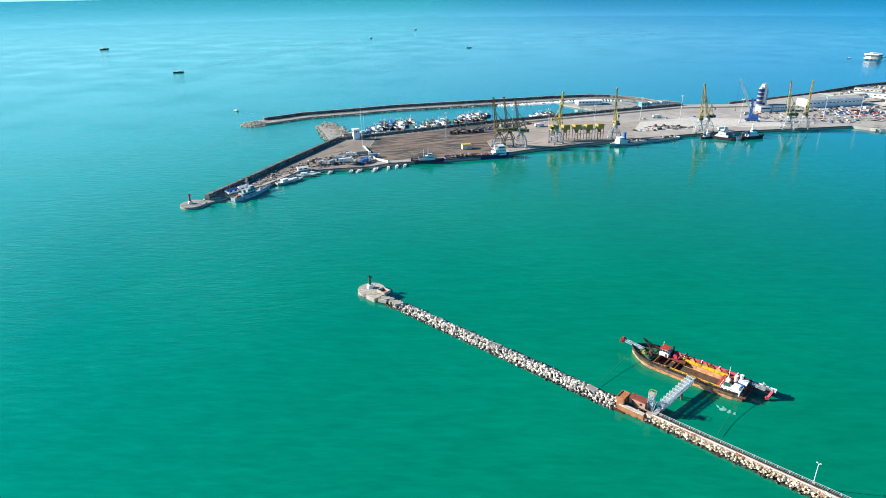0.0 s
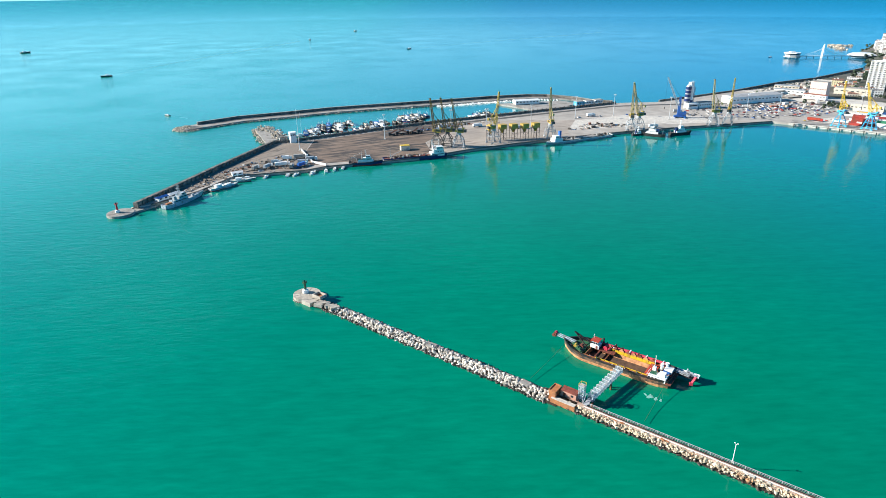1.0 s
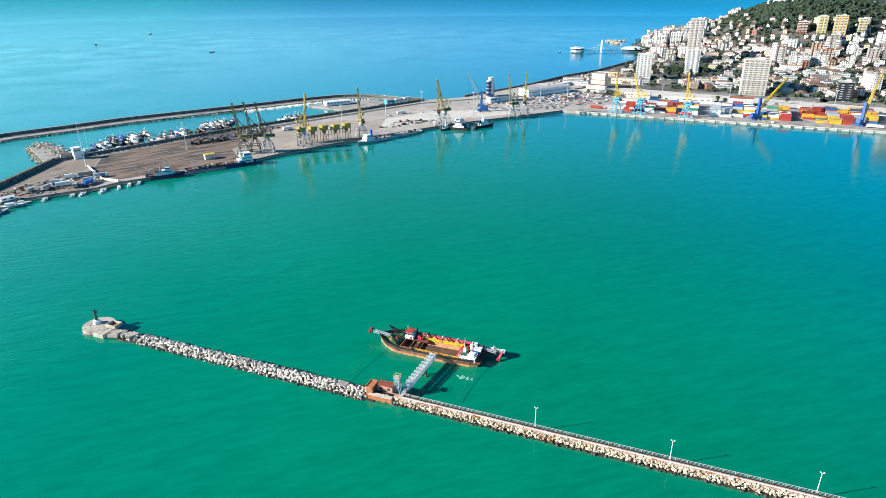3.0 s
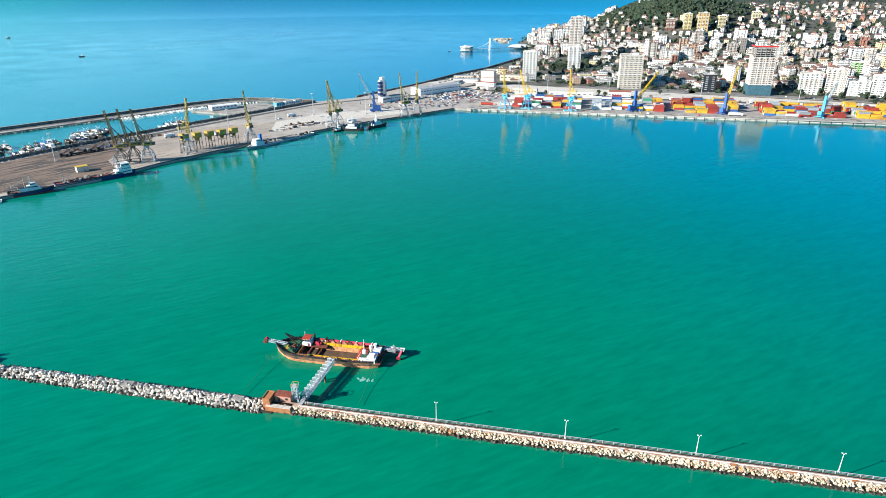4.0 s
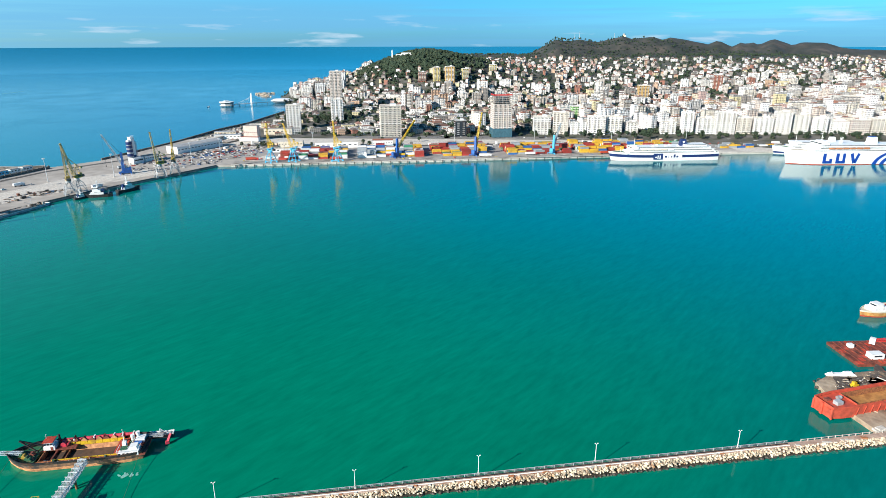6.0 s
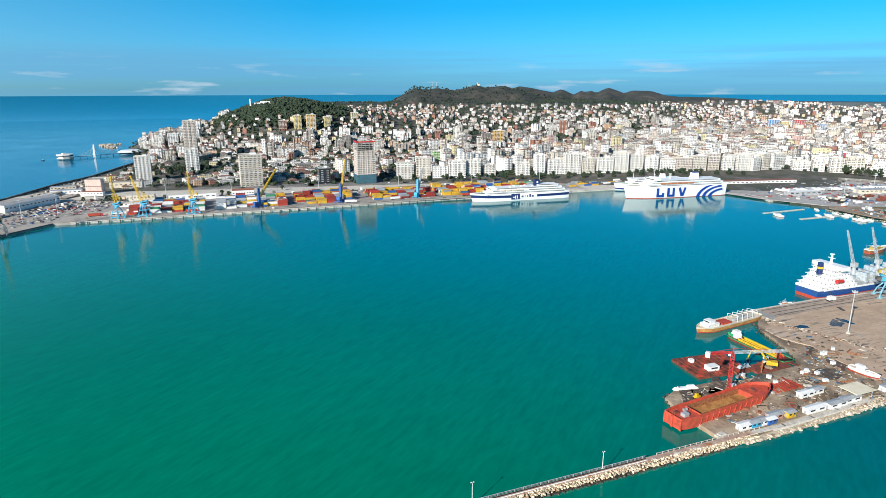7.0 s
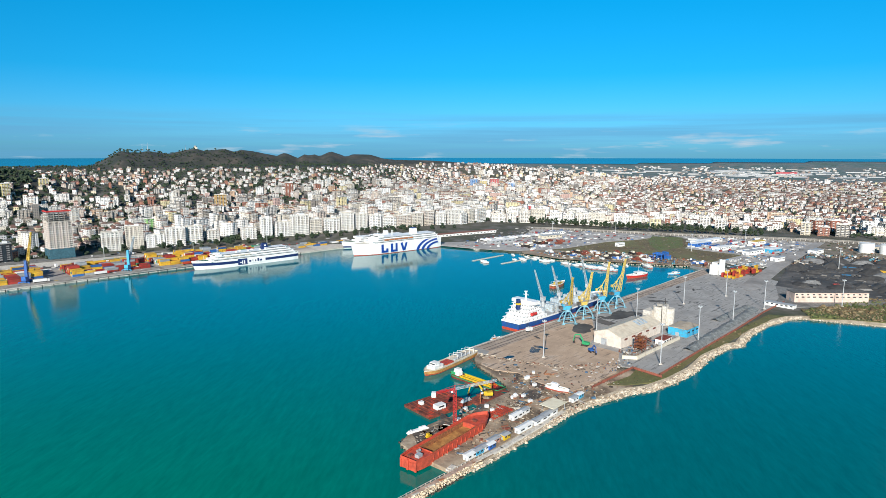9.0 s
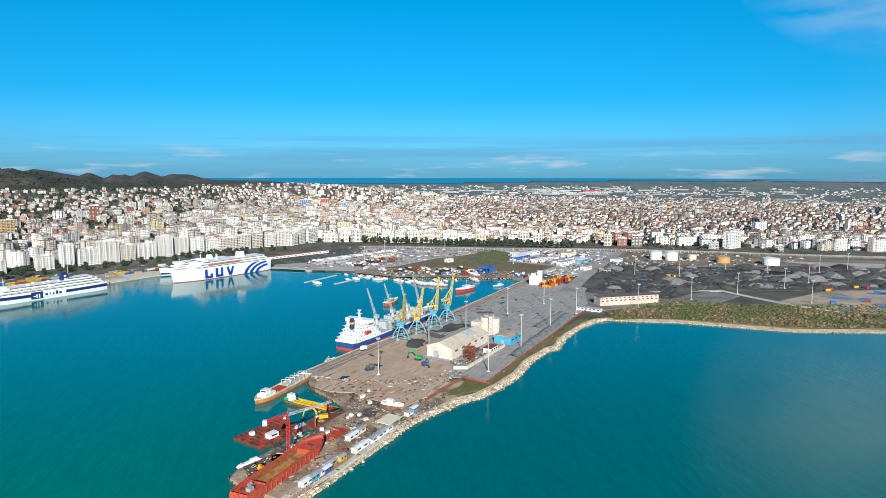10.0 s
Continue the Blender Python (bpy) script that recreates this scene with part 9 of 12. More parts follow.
for _x, _y, _t, _L in ((345, 27, -48, 14), (388, 4, -40, 8), (397.5, -25, -30, 7)):
    _bt = thing("hull_section", "long pale hull section lying on the ground", "scrap", _x, _y, 2.0, _t, "hull sections")
    part("shell", Solid().box(0, 0, 0, _L, 2.2, 1.1, 0, 0.8).box(_L * 0.2, 0, 1.1, _L * 0.3, 1.4, 0.8, 0, 0.9), SHIP_WHITE if _L != 8 else PALE_BLUE_GREY, _bt)
    part("rib", Solid().box(-_L * 0.3, 0, 1.1, 0.3, 1.9, 0.5), GREY_PAINT, _bt)
# huts, containers and canopy along the spit
for _i, (_x, _y, _L, _m, _lab) in enumerate(((317, -4, 7, WHITE_PAINT, "white site hut"), (321.5, -7.5, 6, CYAN_PAINT, "light blue site hut"), (325, -10, 6, WHITE_PAINT, "white site hut with blue end"), (328.5, -13.5, 5, BLUE_PAINT, "blue site hut"), (334, -15, 8, PINK_PAINT, "cream and red site hut"), (340, -21, 5, YELLOW_PAINT, "yellow tank hut"), (351, -31, 12.19, WHITE_PAINT, "white site container"), (362, -40, 12.19, WHITE_PAINT, "white site container"), (371, -46, 12.19, WHITE_PAINT, "white site container"), (366, -27, 9, WHITE_PAINT, "white office cabin with red trim"), (372, -31, 9, WHITE_PAINT, "white office cabin"), (394, -62, 6, WHITE_PAINT, "white guard hut"), (400, -66, 5, CYAN_PAINT, "light blue shed"))):
    shed("site_hut", f"{_lab} on the shipyard spit", _x + 1.0, _y + 1.3, -37, _L, 3.2, 2.8, _m, GREY_PAINT if _i % 3 else WHITE_PAINT, 2, 0.5, 1.9, 0.8, "site huts")
_cn = thing("canopy", "cream open canopy roof on posts", "canopy", 380.5, -47.5, 1.9, -38)
part("roof", Solid().box(0, 0, 4.0, 14, 10, 0.3), mat("canvas_cream", (0.74, 0.68, 0.52), 0.8, vary=0.08, stain=(0.60, 0.52, 0.36), stain_scale=0.15), _cn)
for _a in (-5.5, 5.5):
    for _b in (-4, 4):
        part("post", Solid().box(_a, _b, 0, 0.25, 0.25, 4.0), GALV, _cn)
_rj = random.Random(17)
for _i in range(70):
    _t = _rj.random()
    _x, _y = lerp(330, 445, _t) + _rj.uniform(-14, 14), lerp(6, -40, _t) + _rj.uniform(-20, 16)
    if math.hypot(_x - RX, _y - RY) < 20 or not bool(inside(np.array([_x]), np.array([_y]), [(340, 28), (395, 0), (440, -20), (468, -16), (450, -60), (424, -98), (360, -44), (345, -20), (372, -12)])[0]):
        continue
    _k = _i % 5
    if _k == 0:
        solo("scrap_plate", Solid().box(0, 0, 0, _rj.uniform(2, 6), _rj.uniform(1, 2.5), 0.35), BROWN_STEEL, "rusty steel plate lying on the ground", "scrap", _x, _y, 1.92, _rj.uniform(0, 180), "scrap plates")
    elif _k == 1:
        solo("pipe_section", Solid().rod((-_rj.uniform(2, 5), 0, 0.5), (3, 0, 0.5), 0.5, None, 10), RUST, "rusty pipe section lying on the ground", "pipe", _x, _y, 1.9, _rj.uniform(0, 180), "pipe sections")
    elif _k == 2:
        solo("timber_stack", Solid().box(0, 0, 0, 4, 1.6, 0.5).box(0.3, 0.1, 0.5, 3.6, 1.3, 0.4), PALE_CONCRETE, "stack of pale beams on the ground", "stack", _x, _y, 1.92, _rj.uniform(0, 180), "beam stacks")
    elif _k == 3:
        solo("crate", Solid().box(0, 0, 0, 2.4, 1.8, 1.6).box(0, 0, 1.6, 2.5, 1.9, 0.12), WHITE_PAINT, "white crate among the scrap", "crate", _x, _y, 1.92, _rj.uniform(0, 180), "crates")
    else:
        solo("rubble", Solid().blob(0, 0, 0.3, 2.0, _rj, 0.6).blob(1.5, 0.8, 0.2, 1.4, _rj, 0.6), GRIT, "heap of rubble on the spit", "rubble", _x, _y, 1.9, 0, "rubble heaps")
_sc = thing("scrap_heap", "stack of red steel frames behind the hull", "scrap", 372, -16, 1.9, -38)
for _i in range(8):
    part("frame", Solid().beam((-8 + _i * 2.2, -4, 0.6), (-7 + _i * 2.2, 5, 0.8), 0.5).beam((-9, -3 + _i, 0.4), (9, -3.4 + _i, 1.0), 0.35), RED_OXIDE, _sc)


# ---- gravel ridge along the fence, spills and odds and ends on the pier ----
def ridge_heap(name, label, line, width, height, m, seed):
    """A long heap of loose stuff tipped along a line."""
    rnd = random.Random(seed)
    s = Solid()
    pts, rows = [], 0
    for x, y, t in along(line, 3.0):
        nx, ny = -math.sin(radians(t)), math.cos(radians(t))
        k = rnd.uniform(0.75, 1.15)
        for q, z in ((-0.5, -0.1), (-0.3, 0.45), (-0.08, 0.95), (0.1, 1.0), (0.3, 0.5), (0.5, -0.1)):
            a = q * width * rnd.uniform(0.85, 1.15)
            pts.append((x + nx * a, y + ny * a, QUAY + z * height * k * rnd.uniform(0.8, 1.15)))
        rows += 1
    faces = [(r * 6 + i, (r + 1) * 6 + i, (r + 1) * 6 + i + 1, r * 6 + i + 1) for r in range(rows - 1) for i in range(5)]
    s.indexed(pts, faces)
    me = s.mesh(name, m)
    me.flip_normals()
    return tagged(new(name, me), label, "heap", kind="stuff")


GRAVEL_GREY = mat("blue_grey_gravel", (0.20, 0.215, 0.215), 0.95, vary=0.3, stain=(0.11, 0.12, 0.12), stain_scale=0.2, bump=0.5)
ridge_heap("gravel_ridge", "blue-grey gravel tipped along the pier fence", [(500, -157), (547, -190), (590, -222), (640, -257)], 11, 1.8, GRAVEL_GREY, 5)
ridge_heap("gravel_ridge", "blue-grey gravel tipped along the pier fence", [(590, -205), (630, -238), (650, -256)], 9, 1.4, GRAVEL_GREY, 6)


def clutter(name, label, poly, n, cols, lo, hi, z, seed, flat=0.5, category="clutter"):
    """Crates, planks, tarpaulins and scrap lying about within an outline."""
    rnd = random.Random(seed)
    xs, ys = [p[0] for p in poly], [p[1] for p in poly]
    x = np.array([rnd.uniform(min(xs), max(xs)) for _ in range(n * 4)])
    y = np.array([rnd.uniform(min(ys), max(ys)) for _ in range(n * 4)])
    ok = inside(x, y, poly)
    s = Solid()
    for a, b in list(zip(x[ok].tolist(), y[ok].tolist()))[:n]:
        t = rnd.uniform(0, 180)
        kind = rnd.random()
        if kind < 0.35:
            s.box(a, b, z - 0.1, rnd.uniform(lo, hi), rnd.uniform(lo, hi) * 0.6, rnd.uniform(0.3, 0.3 + hi * flat), t)
        elif kind < 0.7:
            ln = rnd.uniform(lo, hi) * 1.6
            c, q = math.cos(radians(t)), math.sin(radians(t))
            s.beam((a - c * ln / 2, b - q * ln / 2, z + 0.15), (a + c * ln / 2, b + q * ln / 2, z + rnd.uniform(0.15, 0.9)), rnd.uniform(0.25, 0.6))
        elif kind < 0.85:
            s.blob(a, b, z + 0.2, rnd.uniform(lo, hi) * 0.4, rnd, 0.6)
        else:
            s.box(a, b, z - 0.1, rnd.uniform(lo, hi), rnd.uniform(lo, hi), 0.25 + 0.2 * rnd.random(), t)
    return tagged(new(name, s.mesh(name, island_mat(name + "_colours", cols, 0.8, vary=0.2))), label, category, kind="stuff")


SCRAP = [(0.16, 0.11, 0.075), (0.10, 0.085, 0.07), (0.30, 0.24, 0.18), (0.06, 0.055, 0.05), (0.42, 0.40, 0.37), (0.24, 0.09, 0.05), (0.20, 0.17, 0.14), (0.60, 0.58, 0.55), (0.05, 0.12, 0.22), (0.12, 0.10, 0.08)]
clutter("plant_scrap", "timber, pipes and scrap round the bagging plant", [(480, -106), (496, -104), (516, -124), (540, -150), (532, -158), (482, -116)], 170, SCRAP, 0.5, 2.4, 2.5, 61)
clutter("pier_scrap", "odd timbers and blocks along the pier's landward edge", [(455, -60), (470, -90), (478, -104), (470, -112), (450, -98), (440, -75)], 120, SCRAP, 0.4, 1.8, 2.5, 62)
_rw2 = random.Random(9)
for _i in range(16):
    _s, _w = _rw2.uniform(120, 430), _rw2.uniform(18, 70)
    tagged(new("coal_spill", Solid().prism(patch_outline(*eq(_s, _w), _rw2.uniform(2.5, 7), _rw2.uniform(0.8, 2.2), 140 + _i), 2.4, 2.56).mesh("coal_spill", COAL)), "black coal dust left on the pier", "coal", kind="structure")
clutter("arm_clutter", "nets, crates and gear lying about the harbour arm", [(-210, 462), (-190, 482), (-172, 524), (-141, 534), (-116, 543), (-122, 585), (-150, 590), (-186, 540), (-202, 488)], 260, SCRAP, 0.6, 3.0, 2.55, 63)
clutter("fleet_gear", "nets, boxes and scrap along the basin wall road", [(-40, 690), (10, 722), (60, 745), (60, 735), (10, 710), (-30, 680)], 130, SCRAP, 1.0, 4.0, 2.55, 64)
clutter("quay_edge_gear", "stacked boards and gear along the bulk quay", [(150, 690), (220, 705), (230, 722), (180, 722)], 90, SCRAP, 1.0, 5.0, 2.55, 65)


# ---- behind the eastern pier: boat yard, parking, tanks, coal yards ----
def patch(name, label, poly, m, z=2.56, category="ground"):
    return tagged(new(name, Solid().prism(poly, z - 0.6, z).mesh(name, m)), label, category, kind="structure")


PARK = zone_mat("parking_concrete", [(0.3, (0.26, 0.25, 0.24)), (0.5, (0.38, 0.365, 0.35)), (0.75, (0.46, 0.44, 0.42))], 0.015)
DIRT = zone_mat("boatyard_dirt", [(0.3, (0.12, 0.09, 0.06)), (0.55, (0.28, 0.22, 0.16)), (0.8, (0.40, 0.34, 0.27))], 0.03)
FIELD = zone_mat("brown_green_field", [(0.3, (0.10, 0.075, 0.045)), (0.5, (0.15, 0.12, 0.06)), (0.7, (0.14, 0.16, 0.06))], 0.02)
MUD = zone_mat("pale_mud", [(0.35, (0.22, 0.19, 0.15)), (0.55, (0.40, 0.32, 0.24)), (0.75, (0.48, 0.40, 0.31))], 0.02)
patch("parking_area", "pale concrete ferry parking area", [(1020, 92), (1262, 40), (1300, 0), (1275, -125), (1225, -290), (1172, -297), (1122, -242), (1090, -186), (1009, -111), (990, -80), (975, -40), (990, 30)], PARK, 2.6, "parking")
patch("boat_yard_ground", "brown dirt ground of the boat yard", [(975, -42), (1003, -101), (985, -150), (960, -215), (905, -300), (850, -282), (874, -262), (888, -190), (898, -130), (912, -92), (955, -42)], DIRT, 2.58, "yard")
patch("waste_field", "brown and green waste field", [(992, -82), (1008, -112), (1088, -187), (1120, -243), (1170, -298), (1110, -345), (1030, -298), (968, -362), (906, -302), (961, -216), (986, -151), (980, -110)], FIELD, 2.59, "field")
patch("depot_yard", "grey concrete depot yard", [(1031, -299), (1111, -346), (1200, -312), (1165, -450), (1120, -535), (970, -445), (870, -370), (906, -303), (967, -363)], PARK, 2.61, "yard")
patch("pier_road", "grey road between pier and town", [(722, -282), (735, -298), (872, -382), (1122, -552), (1130, -540), (880, -366), (745, -280)], GREY_YARD, 2.64, "road")
patch("coal_yard", "black coal storage yard", [(752, -322), (872, -386), (1000, -470), (930, -560), (915, -615), (905, -750), (860, -860), (760, -900), (700, -760), (716, -600), (742, -500), (716, -440), (684, -390)], COAL, 2.57, "coal yard")
patch("tank_ground", "brown and grey ground of the tank farm", [(1001, -471), (1118, -551), (1070, -720), (1000, -840), (920, -960), (862, -862), (907, -750), (917, -615), (932, -560)], zone_mat("tank_farm_ground", [(0.3, (0.10, 0.09, 0.06)), (0.5, (0.19, 0.16, 0.12)), (0.75, (0.28, 0.25, 0.21))], 0.02), 2.58, "ground")
patch("mud_flat", "pale wet mud ground with puddles", [(662, -522), (708, -620), (700, -760), (640, -780), (560, -640), (582, -584), (612, -540)], MUD, 2.55, "ground")
patch("bank_track", "pale dirt track along the bank", [(742, -452), (736, -500), (690, -512), (640, -528), (600, -552), (600, -546), (640, -521), (690, -505), (730, -494), (735, -450)], PALE_CONCRETE, 2.66, "track")
_wet = mat("shallow_puddle", (0.10, 0.115, 0.13), 0.12, vary=0.3, bump=0.0)
_rh = random.Random(91)
for _i in range(26):
    if _i < 16:
        _x, _y, _r = _rh.uniform(730, 900), _rh.uniform(-740, -400), _rh.uniform(4, 11)
        if not bool(inside(np.array([_x]), np.array([_y]), [(752, -330), (872, -392), (920, -560), (900, -750), (720, -750), (742, -500)])[0]):
            continue
    else:
        _x, _y, _r = _rh.uniform(610, 690), _rh.uniform(-720, -560), _rh.uniform(6, 16)
    _q = _rh.uniform(0, 3)
    patch("puddle", "shallow rain puddle reflecting the sky", patch_outline(_x, _y, _r, _r * 0.5, _i), _wet, 2.68, "puddle")
# coal and gravel heaps
_heap_mats = (COAL, COAL, mat("grey_gravel_heap", (0.19, 0.19, 0.19), 0.95, vary=0.25, bump=0.4))
_heaps = []
for _i in range(3):
    _s = Solid()
    _pts, _n2 = [], 14
    for _z, _rad, _str in ((-0.3, 6.4, 1.0), (1.6, 4.4, 0.95), (3.2, 2.2, 0.9), (4.2, 0.5, 0.8)):
        for _k in range(_n2):
            _a = 2 * math.pi * _k / _n2
            _j = _rh.uniform(0.85, 1.15)
            _pts.append((_rad * _j * math.cos(_a) + 4.5 * _str * (1 if math.cos(_a) > 0 else -1) * abs(math.cos(_a)) ** 0.5, _rad * _j * math.sin(_a), _z + _rh.uniform(-0.3, 0.3)))
    _fc = [(_b * _n2 + _k, _b * _n2 + (_k + 1) % _n2, (_b + 1) * _n2 + (_k + 1) % _n2, (_b + 1) * _n2 + _k) for _b in range(3) for _k in range(_n2)]
    _s.indexed(_pts, _fc + [tuple(range(3 * _n2, 4 * _n2))])
    _heaps.append(_s.mesh("coal_heap", _heap_mats[_i]))
_hz = [(752, -335), (872, -396), (960, -476), (920, -560), (905, -620), (895, -750), (850, -850), (770, -880), (715, -760), (728, -610), (750, -505), (728, -440), (700, -396)]
_n = 0
while _n < 125:
    _x, _y = _rh.uniform(690, 960), _rh.uniform(-880, -330)
    if bool(inside(np.array([_x]), np.array([_y]), _hz)[0]):
        _k = _rh.choice((_rh.uniform(0.5, 1.2), _rh.uniform(1.0, 2.1)))
        _o = solo("coal_heap", _heaps[_n % 3], None, "dark heap of coal or gravel in the yard", "heap", _x, _y, 2.5, _rh.uniform(0, 180), "coal heaps")
        _o.scale = (_k, _k, _k * _rh.uniform(0.6, 0.95))
        _n += 1


def tank(x, y, r, h, m, label):
    root = thing("storage_tank", label, "tank", x, y, 2.5, 0, "storage tanks")
    part("shell", Solid().rod((0, 0, 0), (0, 0, h), r, None, 32), m, root)
    part("roof", Solid().rod((0, 0, h), (0, 0, h + r * 0.12), r * 1.01, 0.6, 32), m, root)
    s = Solid()
    for i in range(12):
        a, b = 0.5 + i * 0.09, 0.5 + (i + 1) * 0.09
        s.beam(((r + 0.5) * math.cos(a), (r + 0.5) * math.sin(a), h * i / 12), ((r + 0.5) * math.cos(b), (r + 0.5) * math.sin(b), h * (i + 1) / 12), 0.8, 0.15)
    part("stair", s, GALV, root)
    part("rim", Solid().rod((0, 0, h - 0.5), (0, 0, h), r * 1.012, None, 32), GREY_PAINT, root)
    return root


tank(1016, -560, 10, 14.5, WHITE_PAINT, "white cylindrical storage tank")
tank(1002, -582, 10, 14.5, WHITE_PAINT, "white cylindrical storage tank")
tank(995, -616, 7, 10, CREAM, "small cream storage tank")
tank(962, -652, 11, 9.5, mat("faded_orange_tank", (0.60, 0.30, 0.10), 0.7, vary=0.15, stain=(0.45, 0.25, 0.12), stain_scale=0.15), "rusty orange storage tank")
tank(926, -714, 13, 11, WHITE_PAINT, "broad white storage tank")
# long pale building and low hut by the bank
_lb = shed("long_store", "long pink two-storey store with a dark flat roof", 682, -343, heading((671, -306), (678, -381)), 74, 15, 9.5, mat("pale_pink_render", (0.66, 0.50, 0.42), 0.85, vary=0.12, stain=(0.48, 0.36, 0.30), stain_scale=0.15), DARK_CONCRETE, 13, 0.2)
for _i in range(13):
    part("upper_window", Solid().box(-35 + _i * 5.7, -7.53, 7.4, 2.0, 0.08, 1.2), GLASS, _lb)
shed("site_office", "low white site office beside the long store", 652, -286, heading((664, -277), (646, -297)), 26, 8, 3.4, WHITE_PAINT, GREY_PAINT, 6, 0.4)
_wb = thing("white_batching_silo", "white batching plant tower at the end of the pier", "silo", 816, -276, QUAY, ETURN)
part("bin", Solid().box(0, 0, 0, 10, 9, 12).box(-2, 0, 12, 5, 5, 3), WHITE_PAINT, _wb)
for _y in (-6.5, -10):
    part("cylinder", Solid().rod((0, _y, 0), (0, _y, 19), 1.7, None, 14), WHITE_PAINT, _wb)
# orange container stacks, packed in uneven rows
_hd = heading((786, -287), (863, -363))
for _i in range(9):
    for _j in range(5):
        if _rh.random() < 0.22 or (_i < 2 and _j > 3):
            continue
        _c, _q = math.cos(radians(_hd)), math.sin(radians(_hd))
        _a, _b = _i * 8.6 + 4 + _rh.uniform(-1, 1), _j * 4.6 + 2 + _rh.uniform(-0.6, 0.6)
        _x, _y = 784 + _a * _c - _b * _q, -288 + _a * _q + _b * _c
        _col = _rh.choice(("yellow", "yellow", "yellow", "orange", "red"))
        for _z in range(_rh.choice((1, 2, 2, 3))):
            container(_col if _rh.random() < 0.7 else "red", _x, _y, 2.66 + _z * 2.6, _hd + _rh.uniform(-3, 3), 6.06, "yard container stacks")
for _x, _y, _c in ((757, -389, "red"), (842, -494, "yellow"), (846, -488, "yellow"), (803, -478, "yellow"), (800, -484, "orange"), (714, -634, "orange"), (717, -640, "red"), (709, -628, "yellow"), (723, -682, "yellow"), (716, -690, "red"), (640, -620, "red"), (612, -652, "red"), (640, -575, "blue")):
    container(_c, _x, _y, 2.6, _rh.uniform(0, 90), 6.06, "yard container stacks")
for _x, _y in ((657, -345), (687, -427), (710, -503), (647, -553), (841, -502), (734, -587), (765, -648), (839, -641), (894, -611), (840, -729), (854, -790), (870, -448), (1000, -300), (1060, -400), (1060, -60), (1150, -100), (1200, -220), (960, -560)):
    mast_light(_x, _y, 26, 2.5, "yard floodlight masts")
# elevated road with parapet
HWY = [(1262, -60), (1256, -120), (1196, -301), (1138, -550), (1079, -708), (1010, -841), (960, -964), (880, -1200)]
_hw = thing("ring_road", "raised town road with concrete parapets", "road", kind="structure")
part("deck", Solid().strip(HWY, 15, 1.0, 4.6), DARK_CONCRETE, _hw)
for _o2 in (-7.6, 7.6):
    _ln = [(x + _o2 * 0.95, y + _o2 * 0.25) for x, y in HWY]
    part("parapet", Solid().strip(_ln, 0.5, 4.0, 5.5), CONCRETE, _hw)
_ps = Solid().box(0, 0, 0, 0.8, 1.0, 3.2).mesh("pier", PALE_CONCRETE)
for _x, _y, _t in along([(x - 8.3, y - 2) for x, y in HWY[1:7]], 7.0):
    _o = part("pier", _ps, None, _hw)
    _o.matrix_basis = pose(_x, _y, 2.4, 0, 0, _t)
# terminal with its red-brown roof, canopies, depot halls
shed("ferry_terminal", "long ferry terminal with a red-brown roof", 1146, 60, heading((1099, 109), (1186, 4)), 138, 17, 6, WHITE_PAINT, mat("red_brown_roof", (0.24, 0.10, 0.07), 0.8, vary=0.15, stain=(0.17, 0.08, 0.06), stain_scale=0.1), 18, 0.8)
for _x, _y, _w, _d, _wm, _rm, _lab in ((1060, -10, 52, 12, GREY_PAINT, WHITE_PAINT, "grey check-in canopy"), (1130, -95, 44, 14, CREAM, GREY_PAINT, "low grey customs hall"), (1180, -110, 30, 10, WHITE_PAINT, GREY_PAINT, "white customs shed"), (1098, -352, 70, 14, WHITE_PAINT, SHIP_WHITE, "long white depot hall"), (1060, -330, 46, 12, BLUE_PAINT, WHITE_PAINT, "blue and white depot hall"), (1020, -352, 34, 12, WHITE_PAINT, WHITE_PAINT, "white depot shed"), (1005, -420, 26, 16, CYAN_PAINT, WHITE_PAINT, "blue and white office hall"), (985, -385, 44, 10, WHITE_PAINT, GREY_PAINT, "white truck wash hall"), (1090, -430, 30, 14, WHITE_PAINT, YELLOW_PAINT, "white garage with yellow roof"), (925, -395, 20, 10, WHITE_PAINT, GREY_PAINT, "white weighbridge hut"), (1040, -200, 14, 8, WHITE_PAINT, WHITE_PAINT, "small white hut in the field"), (1000, -480, 24, 12, WHITE_PAINT, GREY_PAINT, "white workshop"), (1050, -590, 24, 14, CREAM, GREY_PAINT, "cream pump house")):
    shed("depot_hall", f"{_lab} behind the basin", _x, _y, -50, _w, _d, 5.5, _wm, _rm, 6, 0.8, 2.6, group="depot halls")
# floating pontoons and yachts
for (_ax, _ay), (_bx, _by) in (((890, 29), (946, -14)), ((874, -14), (923, -55))):
    _pp = thing("floating_pontoon", "pale concrete floating mooring pontoon", "pontoon", (_ax + _bx) / 2, (_ay + _by) / 2, 0, heading((_ax, _ay), (_bx, _by)), "pontoons")
    for _i in range(7):
        part("float", Solid().box(-30 + _i * 10, 0, -0.5, 9.8, 3.2, 1.2), PALE_CONCRETE, _pp)
_yl = [small_boat("motor_yacht", "white motor yacht moored in the basin", 907, -41, 35, 16, SHIP_WHITE, SHIP_WHITE, "moored yachts", False), small_boat("moored_boat", "small white boat in the basin", 925, -62, 50, 10, WHITE_PAINT, WHITE_PAINT, "moored yachts", False), small_boat("trawler", "weathered fishing trawler in the basin", 866, -120, 40, 22, PALE_BLUE_GREY, WHITE_PAINT, "basin trawlers")]
